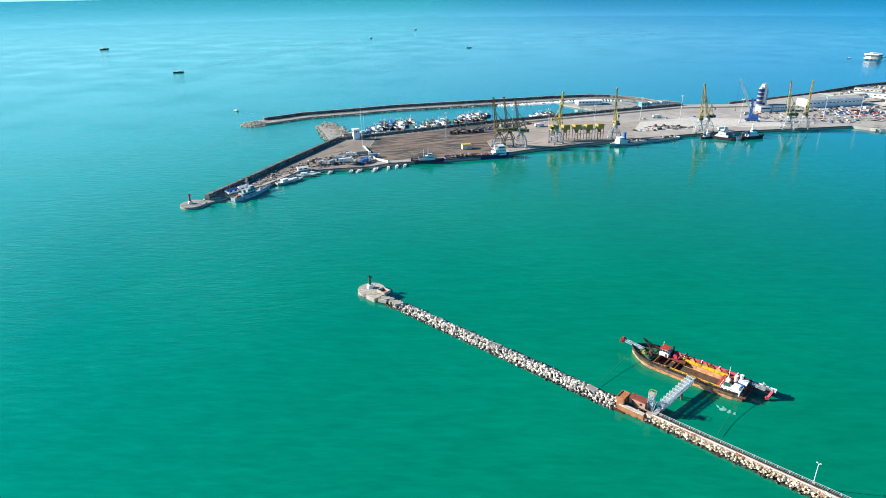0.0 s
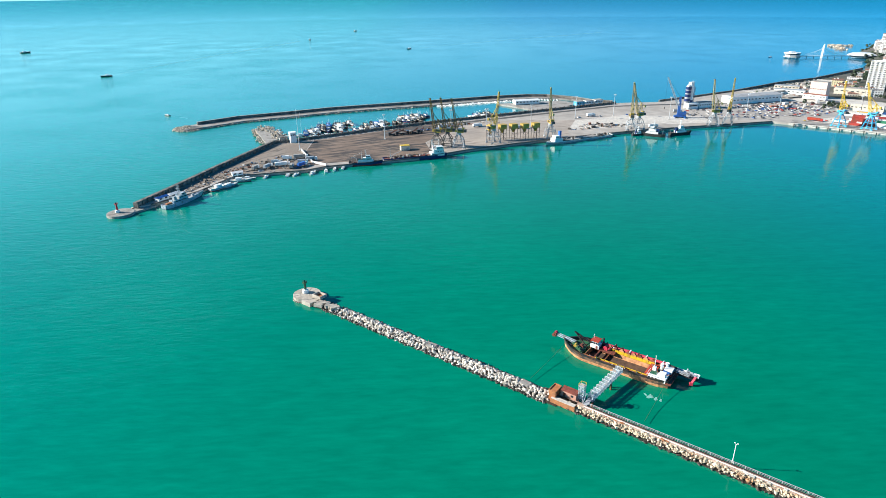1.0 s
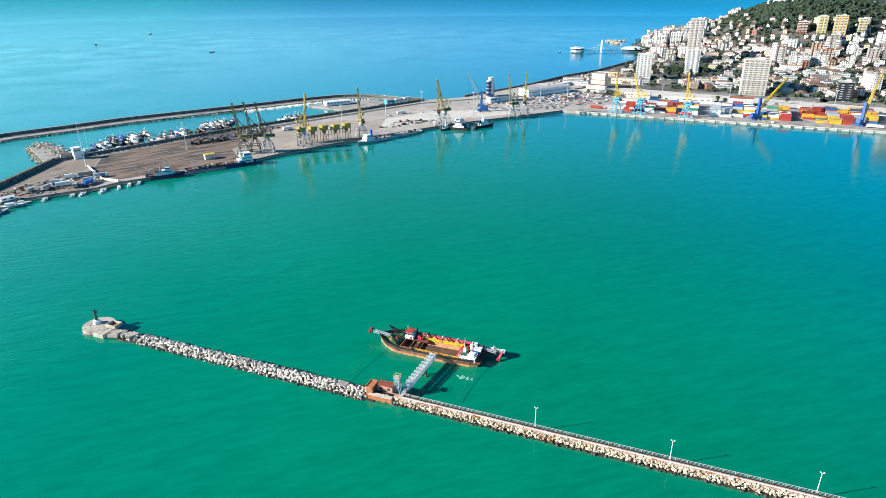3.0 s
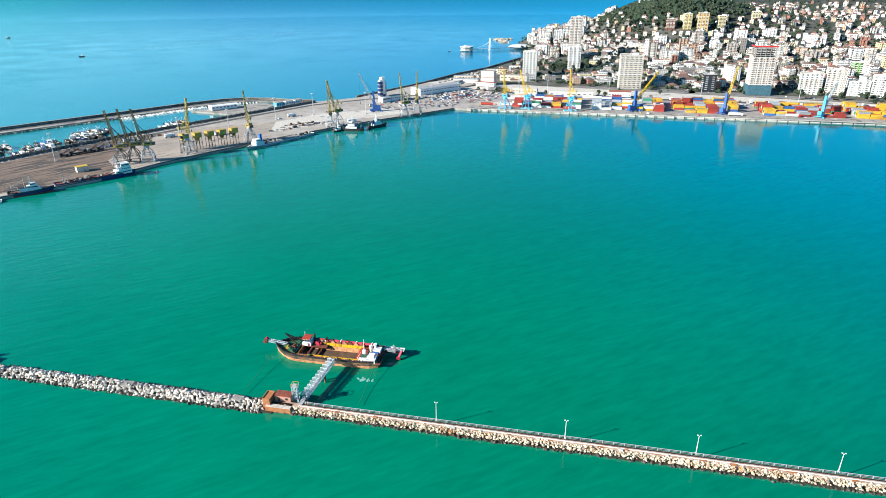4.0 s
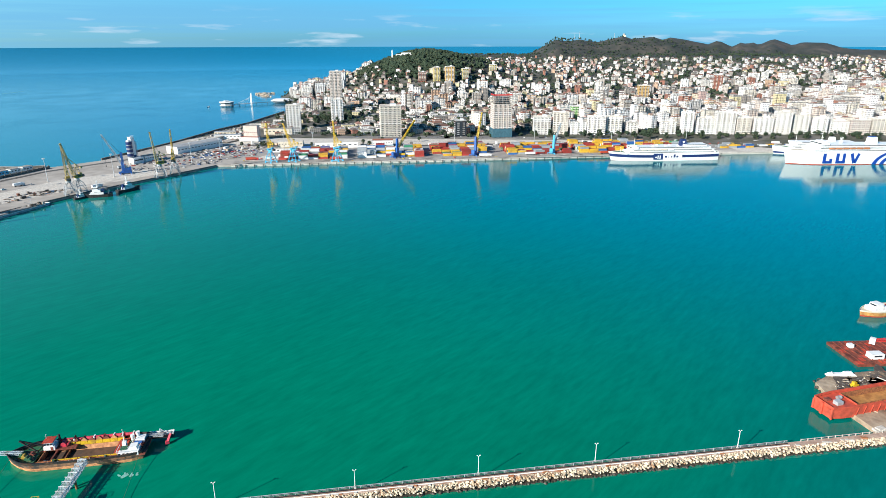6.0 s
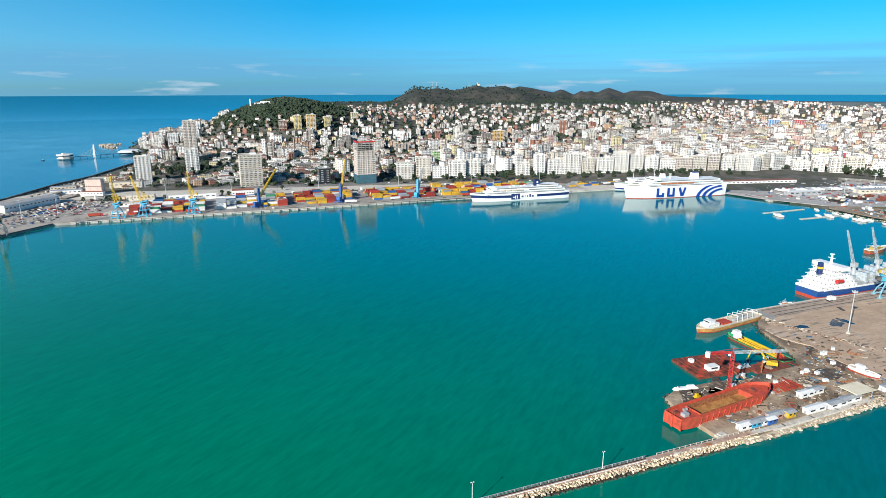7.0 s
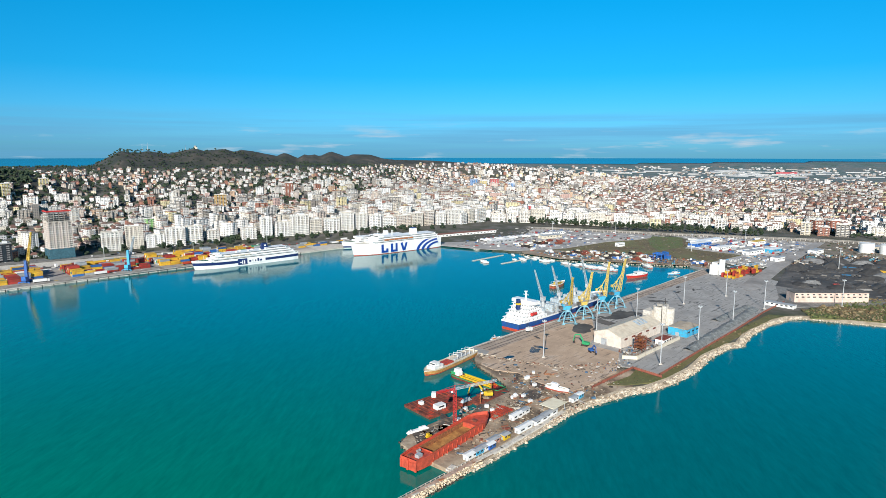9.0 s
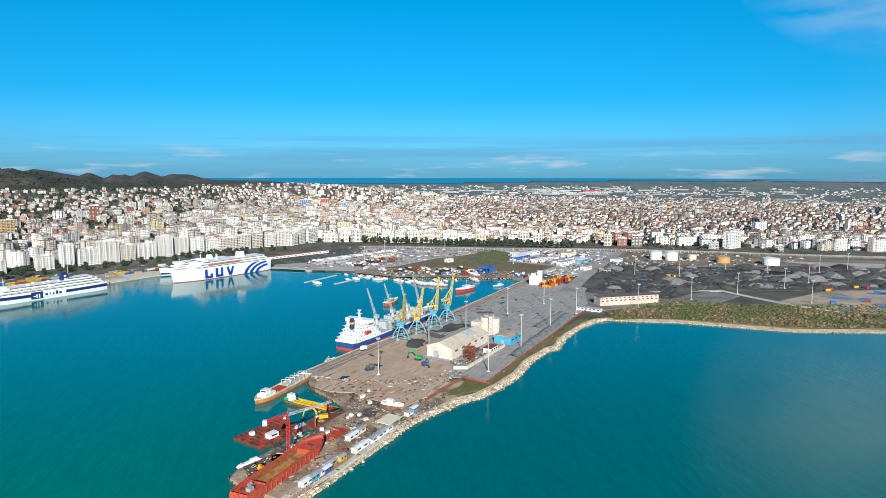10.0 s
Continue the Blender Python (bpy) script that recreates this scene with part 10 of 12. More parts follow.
for _x, _y, _t, _k in ((896, -72, 60, 0), (903, -82, 60, 1), (930, -48, 40, 1), (915, -58, 45, 1), (880, -100, 50, 0), (870, -112, 50, 1), (844, -140, 45, 2), (850, -128, 42, 2), (862, -152, 20, 2), (872, -165, 30, 1), (838, -152, 50, 2), (875, -180, 10, 1), (868, -205, 20, 2), (905, -30, 40, 1), (948, -28, 30, 1), (880, 12, 45, 0)):
    copy_thing(_yl[_k], pose(_x, _y, 0, 0, 0, _t))
_rw = small_boat("trawler", "white and dark red trawler moored in the basin", 798, -178, heading((809, -191), (788, -166)), 34, RED_PAINT, WHITE_PAINT, "basin trawlers")
small_boat("trawler", "bright turquoise fishing boat in the basin", 820, -228, 120, 18, CYAN_PAINT, WHITE_PAINT, "basin trawlers")
small_boat("rusty_dredge_boat", "small rusty work boat anchored in the basin", 735, -78, heading((713, -65), (755, -91)), 30, RUST, OCHRE_PAINT, "basin trawlers")
for _i in range(10):
    _x, _y = _rh.uniform(895, 990), _rh.uniform(-280, -50)
    if not bool(inside(np.array([_x]), np.array([_y]), [(978, -52), (998, -100), (980, -150), (955, -215), (905, -290), (880, -272), (898, -190), (908, -130), (922, -100), (962, -48)])[0]):
        continue
    _o = copy_thing(_yl[_rh.choice((0, 1, 1, 2))], pose(_x, _y, 3.3, 0, 0, _rh.uniform(0, 180)))
    tagged(_o, "boat laid up ashore on the yard ground", "boat", "boats ashore")
_bh = thing("blue_hull", "bright blue ship hull under repair in the yard", "ship", 930, -240, 2.6, 30)
part("hull", hull_side(28, 8, 0.3, 6, 0, 1, full=0.7), BLUE_PAINT, _bh)
part("deck", deck_plate(28, 8, 6, 1, full=0.7), RUST, _bh)
part("house", Solid().box(-6, 0, 6, 8, 5, 4), BLUE_PAINT, _bh)
for _i in range(4):
    part("cradle", Solid().box(-9 + _i * 6, 0, -0.2, 0.8, 7, 1.4), BROWN_STEEL, _bh)
# parked trucks and cars
_tk = [truck(f"{c} articulated truck parked at the terminal", 1060, 30, 0, m, b, 2.6, group="terminal trucks") for c, m, b in (("white", WHITE_PAINT, WHITE_PAINT), ("blue", BLUE_PAINT, WHITE_PAINT), ("red", RED_PAINT, GREY_PAINT))]
for _i in range(44):
    if _i < 26:
        _x, _y, _t = 1075 + (_i % 13) * 6.0 + (_i // 13) * 22, 20 - (_i % 13) * 7.5 - (_i // 13) * 24, 40
    else:
        _x, _y, _t = 985 + (_i - 26) * 9.0, -392 - (_i - 26) * 3.0 + _rh.uniform(-30, 40), 130
    copy_thing(_tk[_i % 3], pose(_x, _y, 2.62, 0, 0, _t + _rh.uniform(-4, 4)))
for _i in range(54):
    if _i < 38:
        _x, _y, _t = 1150 + (_i % 16) * 5.5, -40 - (_i % 16) * 4.2 - (_i // 16) * 14, 50
    else:
        _x, _y, _t = _rh.uniform(1020, 1100), _rh.uniform(-60, 40), 40
    copy_thing(_cars[_i % 5], pose(_x, _y, 2.62, 0, 0, _t))

# boats laid up ashore: hull on blocks, deck and cabin
def laid_up_boat(x, y, turn, L, hull_m, cabin_m, label):
    root = thing("laid_up_boat", label, "boat", x, y, 2.6, turn, "boats laid up ashore")
    part("hull", hull_side(L, L * 0.3, 0.5, 0.5 + L * 0.17, 0, 1, full=0.55, rake=L * 0.08, sheer=L * 0.05, transom=0.7, n=8), hull_m, root)
    part("deck", deck_plate(L, L * 0.3, 0.4 + L * 0.15, 1, full=0.55), CONCRETE, root)
    part("cabin", Solid().box(-L * 0.1, 0, 0.4 + L * 0.15, L * 0.32, L * 0.17, L * 0.13, 0, 0.9), cabin_m, root)
    part("block", Solid().box(-L * 0.2, 0, -0.1, 0.6, L * 0.16, 0.9).box(L * 0.15, 0, -0.1, 0.6, L * 0.16, 0.9), BROWN_STEEL, root)
    return root


_lb2 = [laid_up_boat(940, -150, 20, L, h, c, f"{w} boat laid up on blocks in the boat yard") for L, h, c, w in ((11, WHITE_PAINT, GREY_PAINT, "white"), (17, BLACK_STEEL, CREAM, "dark-hulled"), (12, BLUE_PAINT, WHITE_PAINT, "blue"), (19, RUST, WHITE_PAINT, "rusty"), (9, PALE_BLUE_GREY, BLUE_PAINT, "small pale"), (15, BROWN_STEEL, BROWN_STEEL, "brown wooden"))]
_bz = [(950, -88), (984, -150), (960, -215), (905, -298), (858, -278), (893, -262), (893, -190), (902, -130), (925, -95)]
_pz = [(1000, -15), (1050, -35), (1100, -60), (1080, -110), (1030, -110), (995, -76)]
_bn = 0
while _bn < 54:
    _x, _y = (_rh.uniform(860, 985), _rh.uniform(-298, -88)) if _bn < 34 else (_rh.uniform(995, 1100), _rh.uniform(-110, -15))
    if bool(inside(np.array([_x]), np.array([_y]), _bz if _bn < 34 else _pz)[0]):
        copy_thing(_lb2[_rh.choice((0, 1, 2, 3, 4, 5, 5, 1)) if _bn < 34 else _rh.choice((0, 0, 4, 5, 2, 1))], pose(_x, _y, 2.6, _rh.uniform(-4, 4), 0, _rh.choice((40, 130)) + _rh.uniform(-30, 30)))
        _bn += 1
YARD_MIX = [(0.20, 0.15, 0.10), (0.10, 0.08, 0.06), (0.40, 0.36, 0.30), (0.05, 0.05, 0.05), (0.62, 0.61, 0.58), (0.30, 0.10, 0.05), (0.04, 0.16, 0.34), (0.16, 0.12, 0.09), (0.70, 0.69, 0.67), (0.10, 0.30, 0.36), (0.26, 0.20, 0.14), (0.08, 0.07, 0.06)]
clutter("boatyard_clutter", "timber, tarpaulins, drums and scrap over the boat yard", [(958, -60), (986, -150), (962, -215), (906, -300), (850, -282), (876, -262), (892, -190), (902, -130), (915, -95)], 800, YARD_MIX, 0.8, 4.6, 2.58, 71, 0.5)
clutter("scrapyard_clutter", "heaped scrap and white goods beside the pier road", [(998, -474), (955, -560), (930, -540), (925, -450), (880, -402), (900, -400)], 420, YARD_MIX, 1.0, 5.0, 2.58, 72, 0.6)
clutter("roadside_clutter", "parked vans, crates and stores behind the silo", [(800, -272), (850, -290), (910, -310), (965, -372), (935, -388), (860, -350)], 150, [(0.6, 0.6, 0.58), (0.3, 0.28, 0.26), (0.08, 0.25, 0.4), (0.7, 0.69, 0.67), (0.12, 0.11, 0.10)], 1.5, 6.0, 2.62, 73, 0.4)
clutter("field_tufts", "low rubble and tufts on the waste field", [(1008, -116), (1088, -190), (1120, -246), (1165, -298), (1110, -340), (1030, -295), (968, -355), (912, -302), (966, -216), (992, -151)], 500, [(0.09, 0.11, 0.04), (0.14, 0.10, 0.06), (0.07, 0.06, 0.04), (0.22, 0.18, 0.13)], 0.6, 2.6, 2.6, 74, 0.2)
clutter("tank_farm_clutter", "scattered stores and rubble round the tanks", [(1000, -480), (1110, -555), (1060, -720), (990, -840), (925, -740), (920, -615), (940, -570)], 420, [(0.4, 0.38, 0.35), (0.16, 0.14, 0.11), (0.08, 0.10, 0.05), (0.62, 0.60, 0.56), (0.30, 0.14, 0.08), (0.10, 0.09, 0.08)], 1.0, 6.0, 2.6, 75, 0.35)
clutter("coalyard_rubble", "loose coal lumps and gravel spread over the yard", [(752, -335), (872, -396), (960, -476), (920, -560), (905, -620), (895, -750), (850, -850), (770, -880), (715, -760), (728, -610), (750, -505), (728, -440), (700, -396)], 900, [(0.05, 0.05, 0.052), (0.09, 0.09, 0.09), (0.03, 0.03, 0.032), (0.14, 0.135, 0.13), (0.18, 0.17, 0.16)], 1.0, 6.5, 2.55, 76, 0.22)
MIXED_CARS = [(0.62, 0.62, 0.61), (0.10, 0.10, 0.11), (0.40, 0.40, 0.41), (0.68, 0.67, 0.65), (0.05, 0.05, 0.06), (0.28, 0.05, 0.04), (0.05, 0.13, 0.30), (0.50, 0.48, 0.45), (0.22, 0.21, 0.20)]
clutter("parking_clutter", "vans, trailers and small craft crowded on the parking area", [(1010, 60), (1240, 20), (1270, -50), (1255, -130), (1222, -280), (1172, -295), (1122, -240), (1090, -184), (1010, -108), (992, -60)], 620, MIXED_CARS, 2.0, 6.5, 2.6, 77, 0.28)
clutter("depot_clutter", "trailers, vans and pallets about the depot", [(1045, -305), (1110, -348), (1185, -330), (1160, -445), (1115, -525), (975, -440), (905, -372), (968, -366)], 330, MIXED_CARS, 2.0, 7.0, 2.61, 78, 0.3)
clutter("kerbside_growth", "scrubby growth and rubble beside the raised road", [(1240, -130), (1185, -300), (1128, -548), (1070, -705), (1000, -838), (985, -830), (1052, -700), (1108, -552), (1168, -304), (1225, -140)], 420, [(0.05, 0.07, 0.025), (0.10, 0.10, 0.05), (0.16, 0.13, 0.09), (0.035, 0.05, 0.02), (0.40, 0.38, 0.35)], 1.2, 4.5, 2.5, 79, 0.5)
patch("long_store_yard", "grey gravel ground round the long store", [(690, -300), (752, -322), (735, -405), (745, -470), (700, -500), (660, -440), (668, -380), (650, -300), (664, -285)], mat("grey_gravel_ground", (0.20, 0.195, 0.185), 0.95, vary=0.3, stain=(0.10, 0.10, 0.095), stain_scale=0.06), 2.54, "ground")
# blue boat lift over the slip
_tl = thing("boat_lift", "bright blue wheeled gantry boat lift in the yard", "gantry", 911, -231, 2.6, 50)
for _sx in (-6, 6):
    for _sy in (-5, 5):
        part("column", Solid().box(_sx, _sy, 0, 1.0, 1.0, 9), BLUE_PAINT, _tl)
        part("wheel", Solid().rod((_sx - 1.2, _sy, 0.8), (_sx + 1.2, _sy, 0.8), 0.8, None, 10), BLACK_STEEL, _tl)
for _sy in (-5, 5):
    part("girder", Solid().box(0, _sy, 9, 14, 1.1, 1.3), BLUE_PAINT, _tl)
for _sx in (-6, 6):
    part("cross_beam", Solid().box(_sx, 0, 9.1, 1.0, 9, 1.1), BLUE_PAINT, _tl)
# tracks, pits and lots
patch("coal_pit", "black wet coal pit", [(912, -637), (852, -705), (836, -690), (833, -640), (900, -622)], mat("wet_coal", (0.012, 0.012, 0.013), 0.6, vary=0.4), 2.63, "coal")
patch("ore_lot", "dark red ore ground", [(924, -769), (864, -812), (842, -735), (858, -712)], mat("dark_red_ore", (0.13, 0.07, 0.06), 0.9, vary=0.3), 2.64, "ground")
patch("lorry_lot", "pale grey lorry park", [(965, -745), (903, -906), (866, -868), (884, -827), (928, -772)], PARK, 2.63, "parking")
patch("yard_track", "pale dirt track through the coal yard", [(758, -472), (768, -500), (785, -545), (828, -628), (837, -693), (850, -730), (842, -733), (829, -697), (820, -632), (777, -548), (760, -502), (750, -476)], zone_mat("track_dirt", [(0.3, (0.20, 0.17, 0.13)), (0.6, (0.34, 0.30, 0.25))], 0.05), 2.66, "track")
patch("store_road", "pale concrete road past the long store", [(727, -345), (742, -400), (758, -470), (750, -478), (734, -402), (719, -348)], PALE_CONCRETE, 2.65, "road")
patch("grass_patch", "green grass at the edge of the waste field", [(1170, -280), (1160, -330), (1040, -298), (1000, -252), (1060, -250), (1120, -262)], mat("winter_grass", (0.11, 0.14, 0.045), 0.9, vary=0.35, stain=(0.14, 0.11, 0.06), stain_scale=0.06), 2.62, "grass")
for _i in range(34):  # parked trailers in the depot
    _a, _b = _rh.random(), _rh.random()
    container(_rh.choice(("white", "white", "blue", "red", "white", "grey")), 1010 + _a * 120, -330 - _a * 20 - _b * 130 + _a * 30, 2.62, _rh.choice((40, 130)) + _rh.uniform(-5, 5), 12.19, "depot trailers")


def tree(x, y, z, h, k):
    """An evergreen street tree: trunk, limbs and a crown of leaf clumps."""
    rnd = random.Random(k)
    root = thing("tree", "dark evergreen tree beside the town road", "tree", x, y, z, rnd.uniform(0, 360), "roadside trees")
    tr = Solid().rod((0, 0, -0.5), (0.2, 0.1, h * 0.45), 0.32, 0.2, 8)
    for i in range(4):
        a = i * 1.6
        tr.rod((0.2, 0.1, h * (0.3 + 0.05 * i)), (h * 0.2 * math.cos(a), h * 0.2 * math.sin(a), h * (0.55 + 0.07 * i)), 0.14, 0.06, 6)
    part("trunk", tr, mat("bark", (0.10, 0.07, 0.045), 0.9) if "bark" not in bpy.data.materials else bpy.data.materials["bark"], root)
    cr = Solid()
    for i in range(34):
        u = rnd.random()
        a, r = rnd.uniform(0, 6.3), h * 0.30 * (1 - abs(u - 0.4)) * rnd.uniform(0.5, 1)
        cr.blob(r * math.cos(a), r * math.sin(a), h * (0.32 + 0.62 * u), h * rnd.uniform(0.07, 0.13), rnd, 0.9)
    part("crown", cr, LEAF, root)
    return root


LEAF = island_mat("tree_foliage", [(0.016, 0.038, 0.016), (0.026, 0.050, 0.022), (0.038, 0.055, 0.022), (0.020, 0.042, 0.020)], 0.8, vary=0.3)
_trees = [tree(1360, -70, 2.5, h, 60 + i) for i, h in enumerate((14, 16, 12))]
for _i, (_x, _y, _t) in enumerate(along([(1352, -70), (1312, -176), (1266, -269), (1240, -371), (1190, -470)], 7.2)):
    copy_thing(_trees[_i % 3], pose(_x - 8 + _rh.uniform(-4, 4), _y + _rh.uniform(-3, 3), 2.5, 0, 0, _rh.uniform(0, 360)))
for _i in range(14):
    copy_thing(_trees[_i % 3], pose(_rh.uniform(690, 760), _rh.uniform(990, 1060), 3.0, 0, 0, _rh.uniform(0, 360)))
for _i, (_x, _y, _t) in enumerate(along([(860, 560), (985, 405), (1090, 265), (1225, 80)], 26.0)):
    copy_thing(_trees[_i % 3], pose(_x + _rh.uniform(-3, 3), _y + _rh.uniform(-3, 3), 2.5, 0, 0, _rh.uniform(0, 360)))


# ---- the town ----
TOWN_WALL = [(0.78, 0.77, 0.75), (0.68, 0.66, 0.62), (0.40, 0.36, 0.32), (0.76, 0.75, 0.73), (0.62, 0.54, 0.42), (0.80, 0.79, 0.78), (0.30, 0.27, 0.24), (0.72, 0.70, 0.66), (0.56, 0.38, 0.26), (0.79, 0.78, 0.76), (0.48, 0.46, 0.44), (0.66, 0.58, 0.36), (0.76, 0.74, 0.71), (0.52, 0.36, 0.32), (0.80, 0.79, 0.77), (0.42, 0.40, 0.38), (0.36, 0.16, 0.11), (0.70, 0.68, 0.65), (0.58, 0.56, 0.53), (0.24, 0.22, 0.20)]
FACADE = island_mat("town_facade", TOWN_WALL, 0.8, windows=(3.3, 3.0, 0.46))
FACADE_WHITE = island_mat("white_facade", [(0.80, 0.79, 0.77), (0.74, 0.72, 0.68), (0.82, 0.82, 0.81), (0.66, 0.61, 0.53), (0.79, 0.78, 0.76), (0.60, 0.52, 0.46)], 0.75, windows=(3.0, 3.0, 0.44))
ROOFS = island_mat("town_roof", [(0.26, 0.25, 0.245), (0.34, 0.33, 0.31), (0.24, 0.11, 0.07), (0.18, 0.175, 0.17), (0.42, 0.40, 0.38), (0.28, 0.13, 0.08), (0.28, 0.27, 0.26), (0.45, 0.42, 0.38)], 0.85)
TILE_ROOF = island_mat("red_tile_roof", [(0.20, 0.105, 0.08), (0.15, 0.085, 0.07), (0.24, 0.13, 0.105), (0.19, 0.135, 0.115), (0.12, 0.09, 0.085)], 0.85)
BALCONY = island_mat("balcony_slab", [(0.80, 0.79, 0.77), (0.66, 0.63, 0.58), (0.78, 0.76, 0.72), (0.55, 0.50, 0.44), (0.76, 0.70, 0.60)], 0.8)
CITY_EDGE = [(830, 1190), (700, 1075), (600, 990), (575, 905), (650, 815), (775, 680), (900, 540), (1010, 395), (1115, 255), (1262, 60), (1320, 20), (1350, -90), (1310, -240), (1285, -400), (1200, -570), (1130, -720), (1060, -860), (1000, -1000), (900, -1300), (800, -2000), (700, -4000)]
CITY = [p for p in SEA_FRONT[6:]] + [(4620, 600), (4650, 0), (4620, -800), (4300, -2200), (3200, -3600), (2000, -4400)] + CITY_EDGE[::-1]


LANDMARKS = [(1189, 1092, 18), (1200, 1058, 18), (1240, 1042, 18), (1163, 1117, 18), (1059, 606, 20), (1325, 607, 20), (1556, 535, 20), (1532, -71, 18), (1483, 201, 26), (1488, 243, 30), (1256, -599, 18), (1250, -625, 18), (2286, 104, 24), (2300, 70, 20), (2416, 33, 24), (2432, -31, 20), (852, 1062, 40), (820, 1030, 40), (772, 958, 30), (790, 985, 40), (655, 930, 34), (722, 752, 32), (838, 615, 32), (1150, -797, 36)]


def apartment_block(label, x, y, z, turn, w, d, storeys, wall_m, slab_m, group="blocks of flats", top=True, name="apartment_block"):
    """A block of flats: walls, a balcony row on each floor, flat roof with a stair head."""
    root = thing(name, label, "building", x, y, z, turn, group)
    h = storeys * 3.0 + 0.6
    rnd = random.Random(int(x * 7 + y))
    n = max(2, round(w / rnd.uniform(6.0, 8.5)))
    bays, wide, deep = [(i + 0.5) / n - 0.5 for i in range(n)], rnd.uniform(2.6, 3.6), rnd.uniform(1.3, 2.0)
    part("wall", Solid().notched(0, 0, -3, w, d, h + 3, 0, 0, bays, wide, deep), wall_m, root)
    part("roof", Solid().box(0, 0, h, w + 0.5, d + 0.5, 0.5), CONCRETE, root)
    part("parapet", Solid().strip([(-w / 2, -d / 2), (w / 2, -d / 2), (w / 2, d / 2), (-w / 2, d / 2), (-w / 2, -d / 2)], 0.35, h + 0.5, h + 1.4), slab_m, root)
    if top:
        part("stair_head", Solid().box(w * 0.15, 0, h + 0.5, w * 0.25, d * 0.5, 2.8), WHITE_PAINT, root)
        gear = Solid()
        for _ in range(6):
            gear.box(rnd.uniform(-0.42, 0.42) * w, rnd.uniform(-0.38, 0.38) * d, h + 0.5, rnd.uniform(0.8, 2.2), rnd.uniform(0.8, 1.6), rnd.uniform(0.7, 1.6), rnd.uniform(0, 90))
        part("roof_tank", gear, GALV, root)
    # a balcony row at each floor, with solid fronts that fill the bays and reach out of them
    out, sill, line = rnd.choice((0.4, 0.9, 1.2)), rnd.choice((0.0, 0.0, 1.2)), []
    for length, at, ax, ay, ox, oy in ((w, bays, (1, 0), (0, -1), 0, -d / 2 + 0.1), (d, [0.0], (0, 1), (1, 0), w / 2 - 0.1, 0), (w, bays, (-1, 0), (0, 1), 0, d / 2 - 0.1), (d, [0.0], (0, -1), (-1, 0), -w / 2 + 0.1, 0)):
        row = [(0.1 - length / 2, 0)]
        for b in bays if len(at) > 1 else at:
            lo, hi = b * length - (wide + sill) / 2, b * length + (wide + sill) / 2
            row += [(lo, 0), (lo, out + 0.1), (hi, out + 0.1), (hi, 0)]
        line += [(ox + ax[0] * a + ay[0] * b, oy + ax[1] * a + ay[1] * b) for a, b in row]
    key = Solid().prism(line, 0, 1.05)
    me = key.mesh("balcony", slab_m)
    for k in range(1, storeys):
        o = part("balcony", me, None, root)
        o.location.z = k * 3.0 - 0.15
    return root


def front_row():
    rnd = random.Random(77)
    n = 0
    for x, y, t in along(CITY_EDGE[2:17], 29.0):
        c, s = math.cos(radians(t)), math.sin(radians(t))
        if any(math.hypot(x - lx, y - ly) < lr + 22 for lx, ly, lr in LANDMARKS) or rnd.random() < (0.06 if y > -90 else 0.22 if y > -300 else 0.5):
            continue
        off = 24 + rnd.uniform(-3, 6)
        px, py = x - s * off, y + c * off
        storeys = rnd.choice((6, 7, 8, 8, 9, 10, 11)) if py > 150 else rnd.choice((5, 6, 7, 7, 8, 9)) if py > -260 else rnd.choice((3, 4, 4, 5, 6, 7))
        if py > 640:
            continue
        z = float(land_height(np.array(px), np.array(py))) + 0.3
        apartment_block(f"white block of flats, {storeys} storeys, facing the harbour", px, py, z, t + rnd.uniform(-3, 3), rnd.uniform(17, 31) if py > -300 else rnd.uniform(12, 22), rnd.uniform(12, 16), storeys, FACADE_WHITE if py > -300 else FACADE, BALCONY)
        n += 1


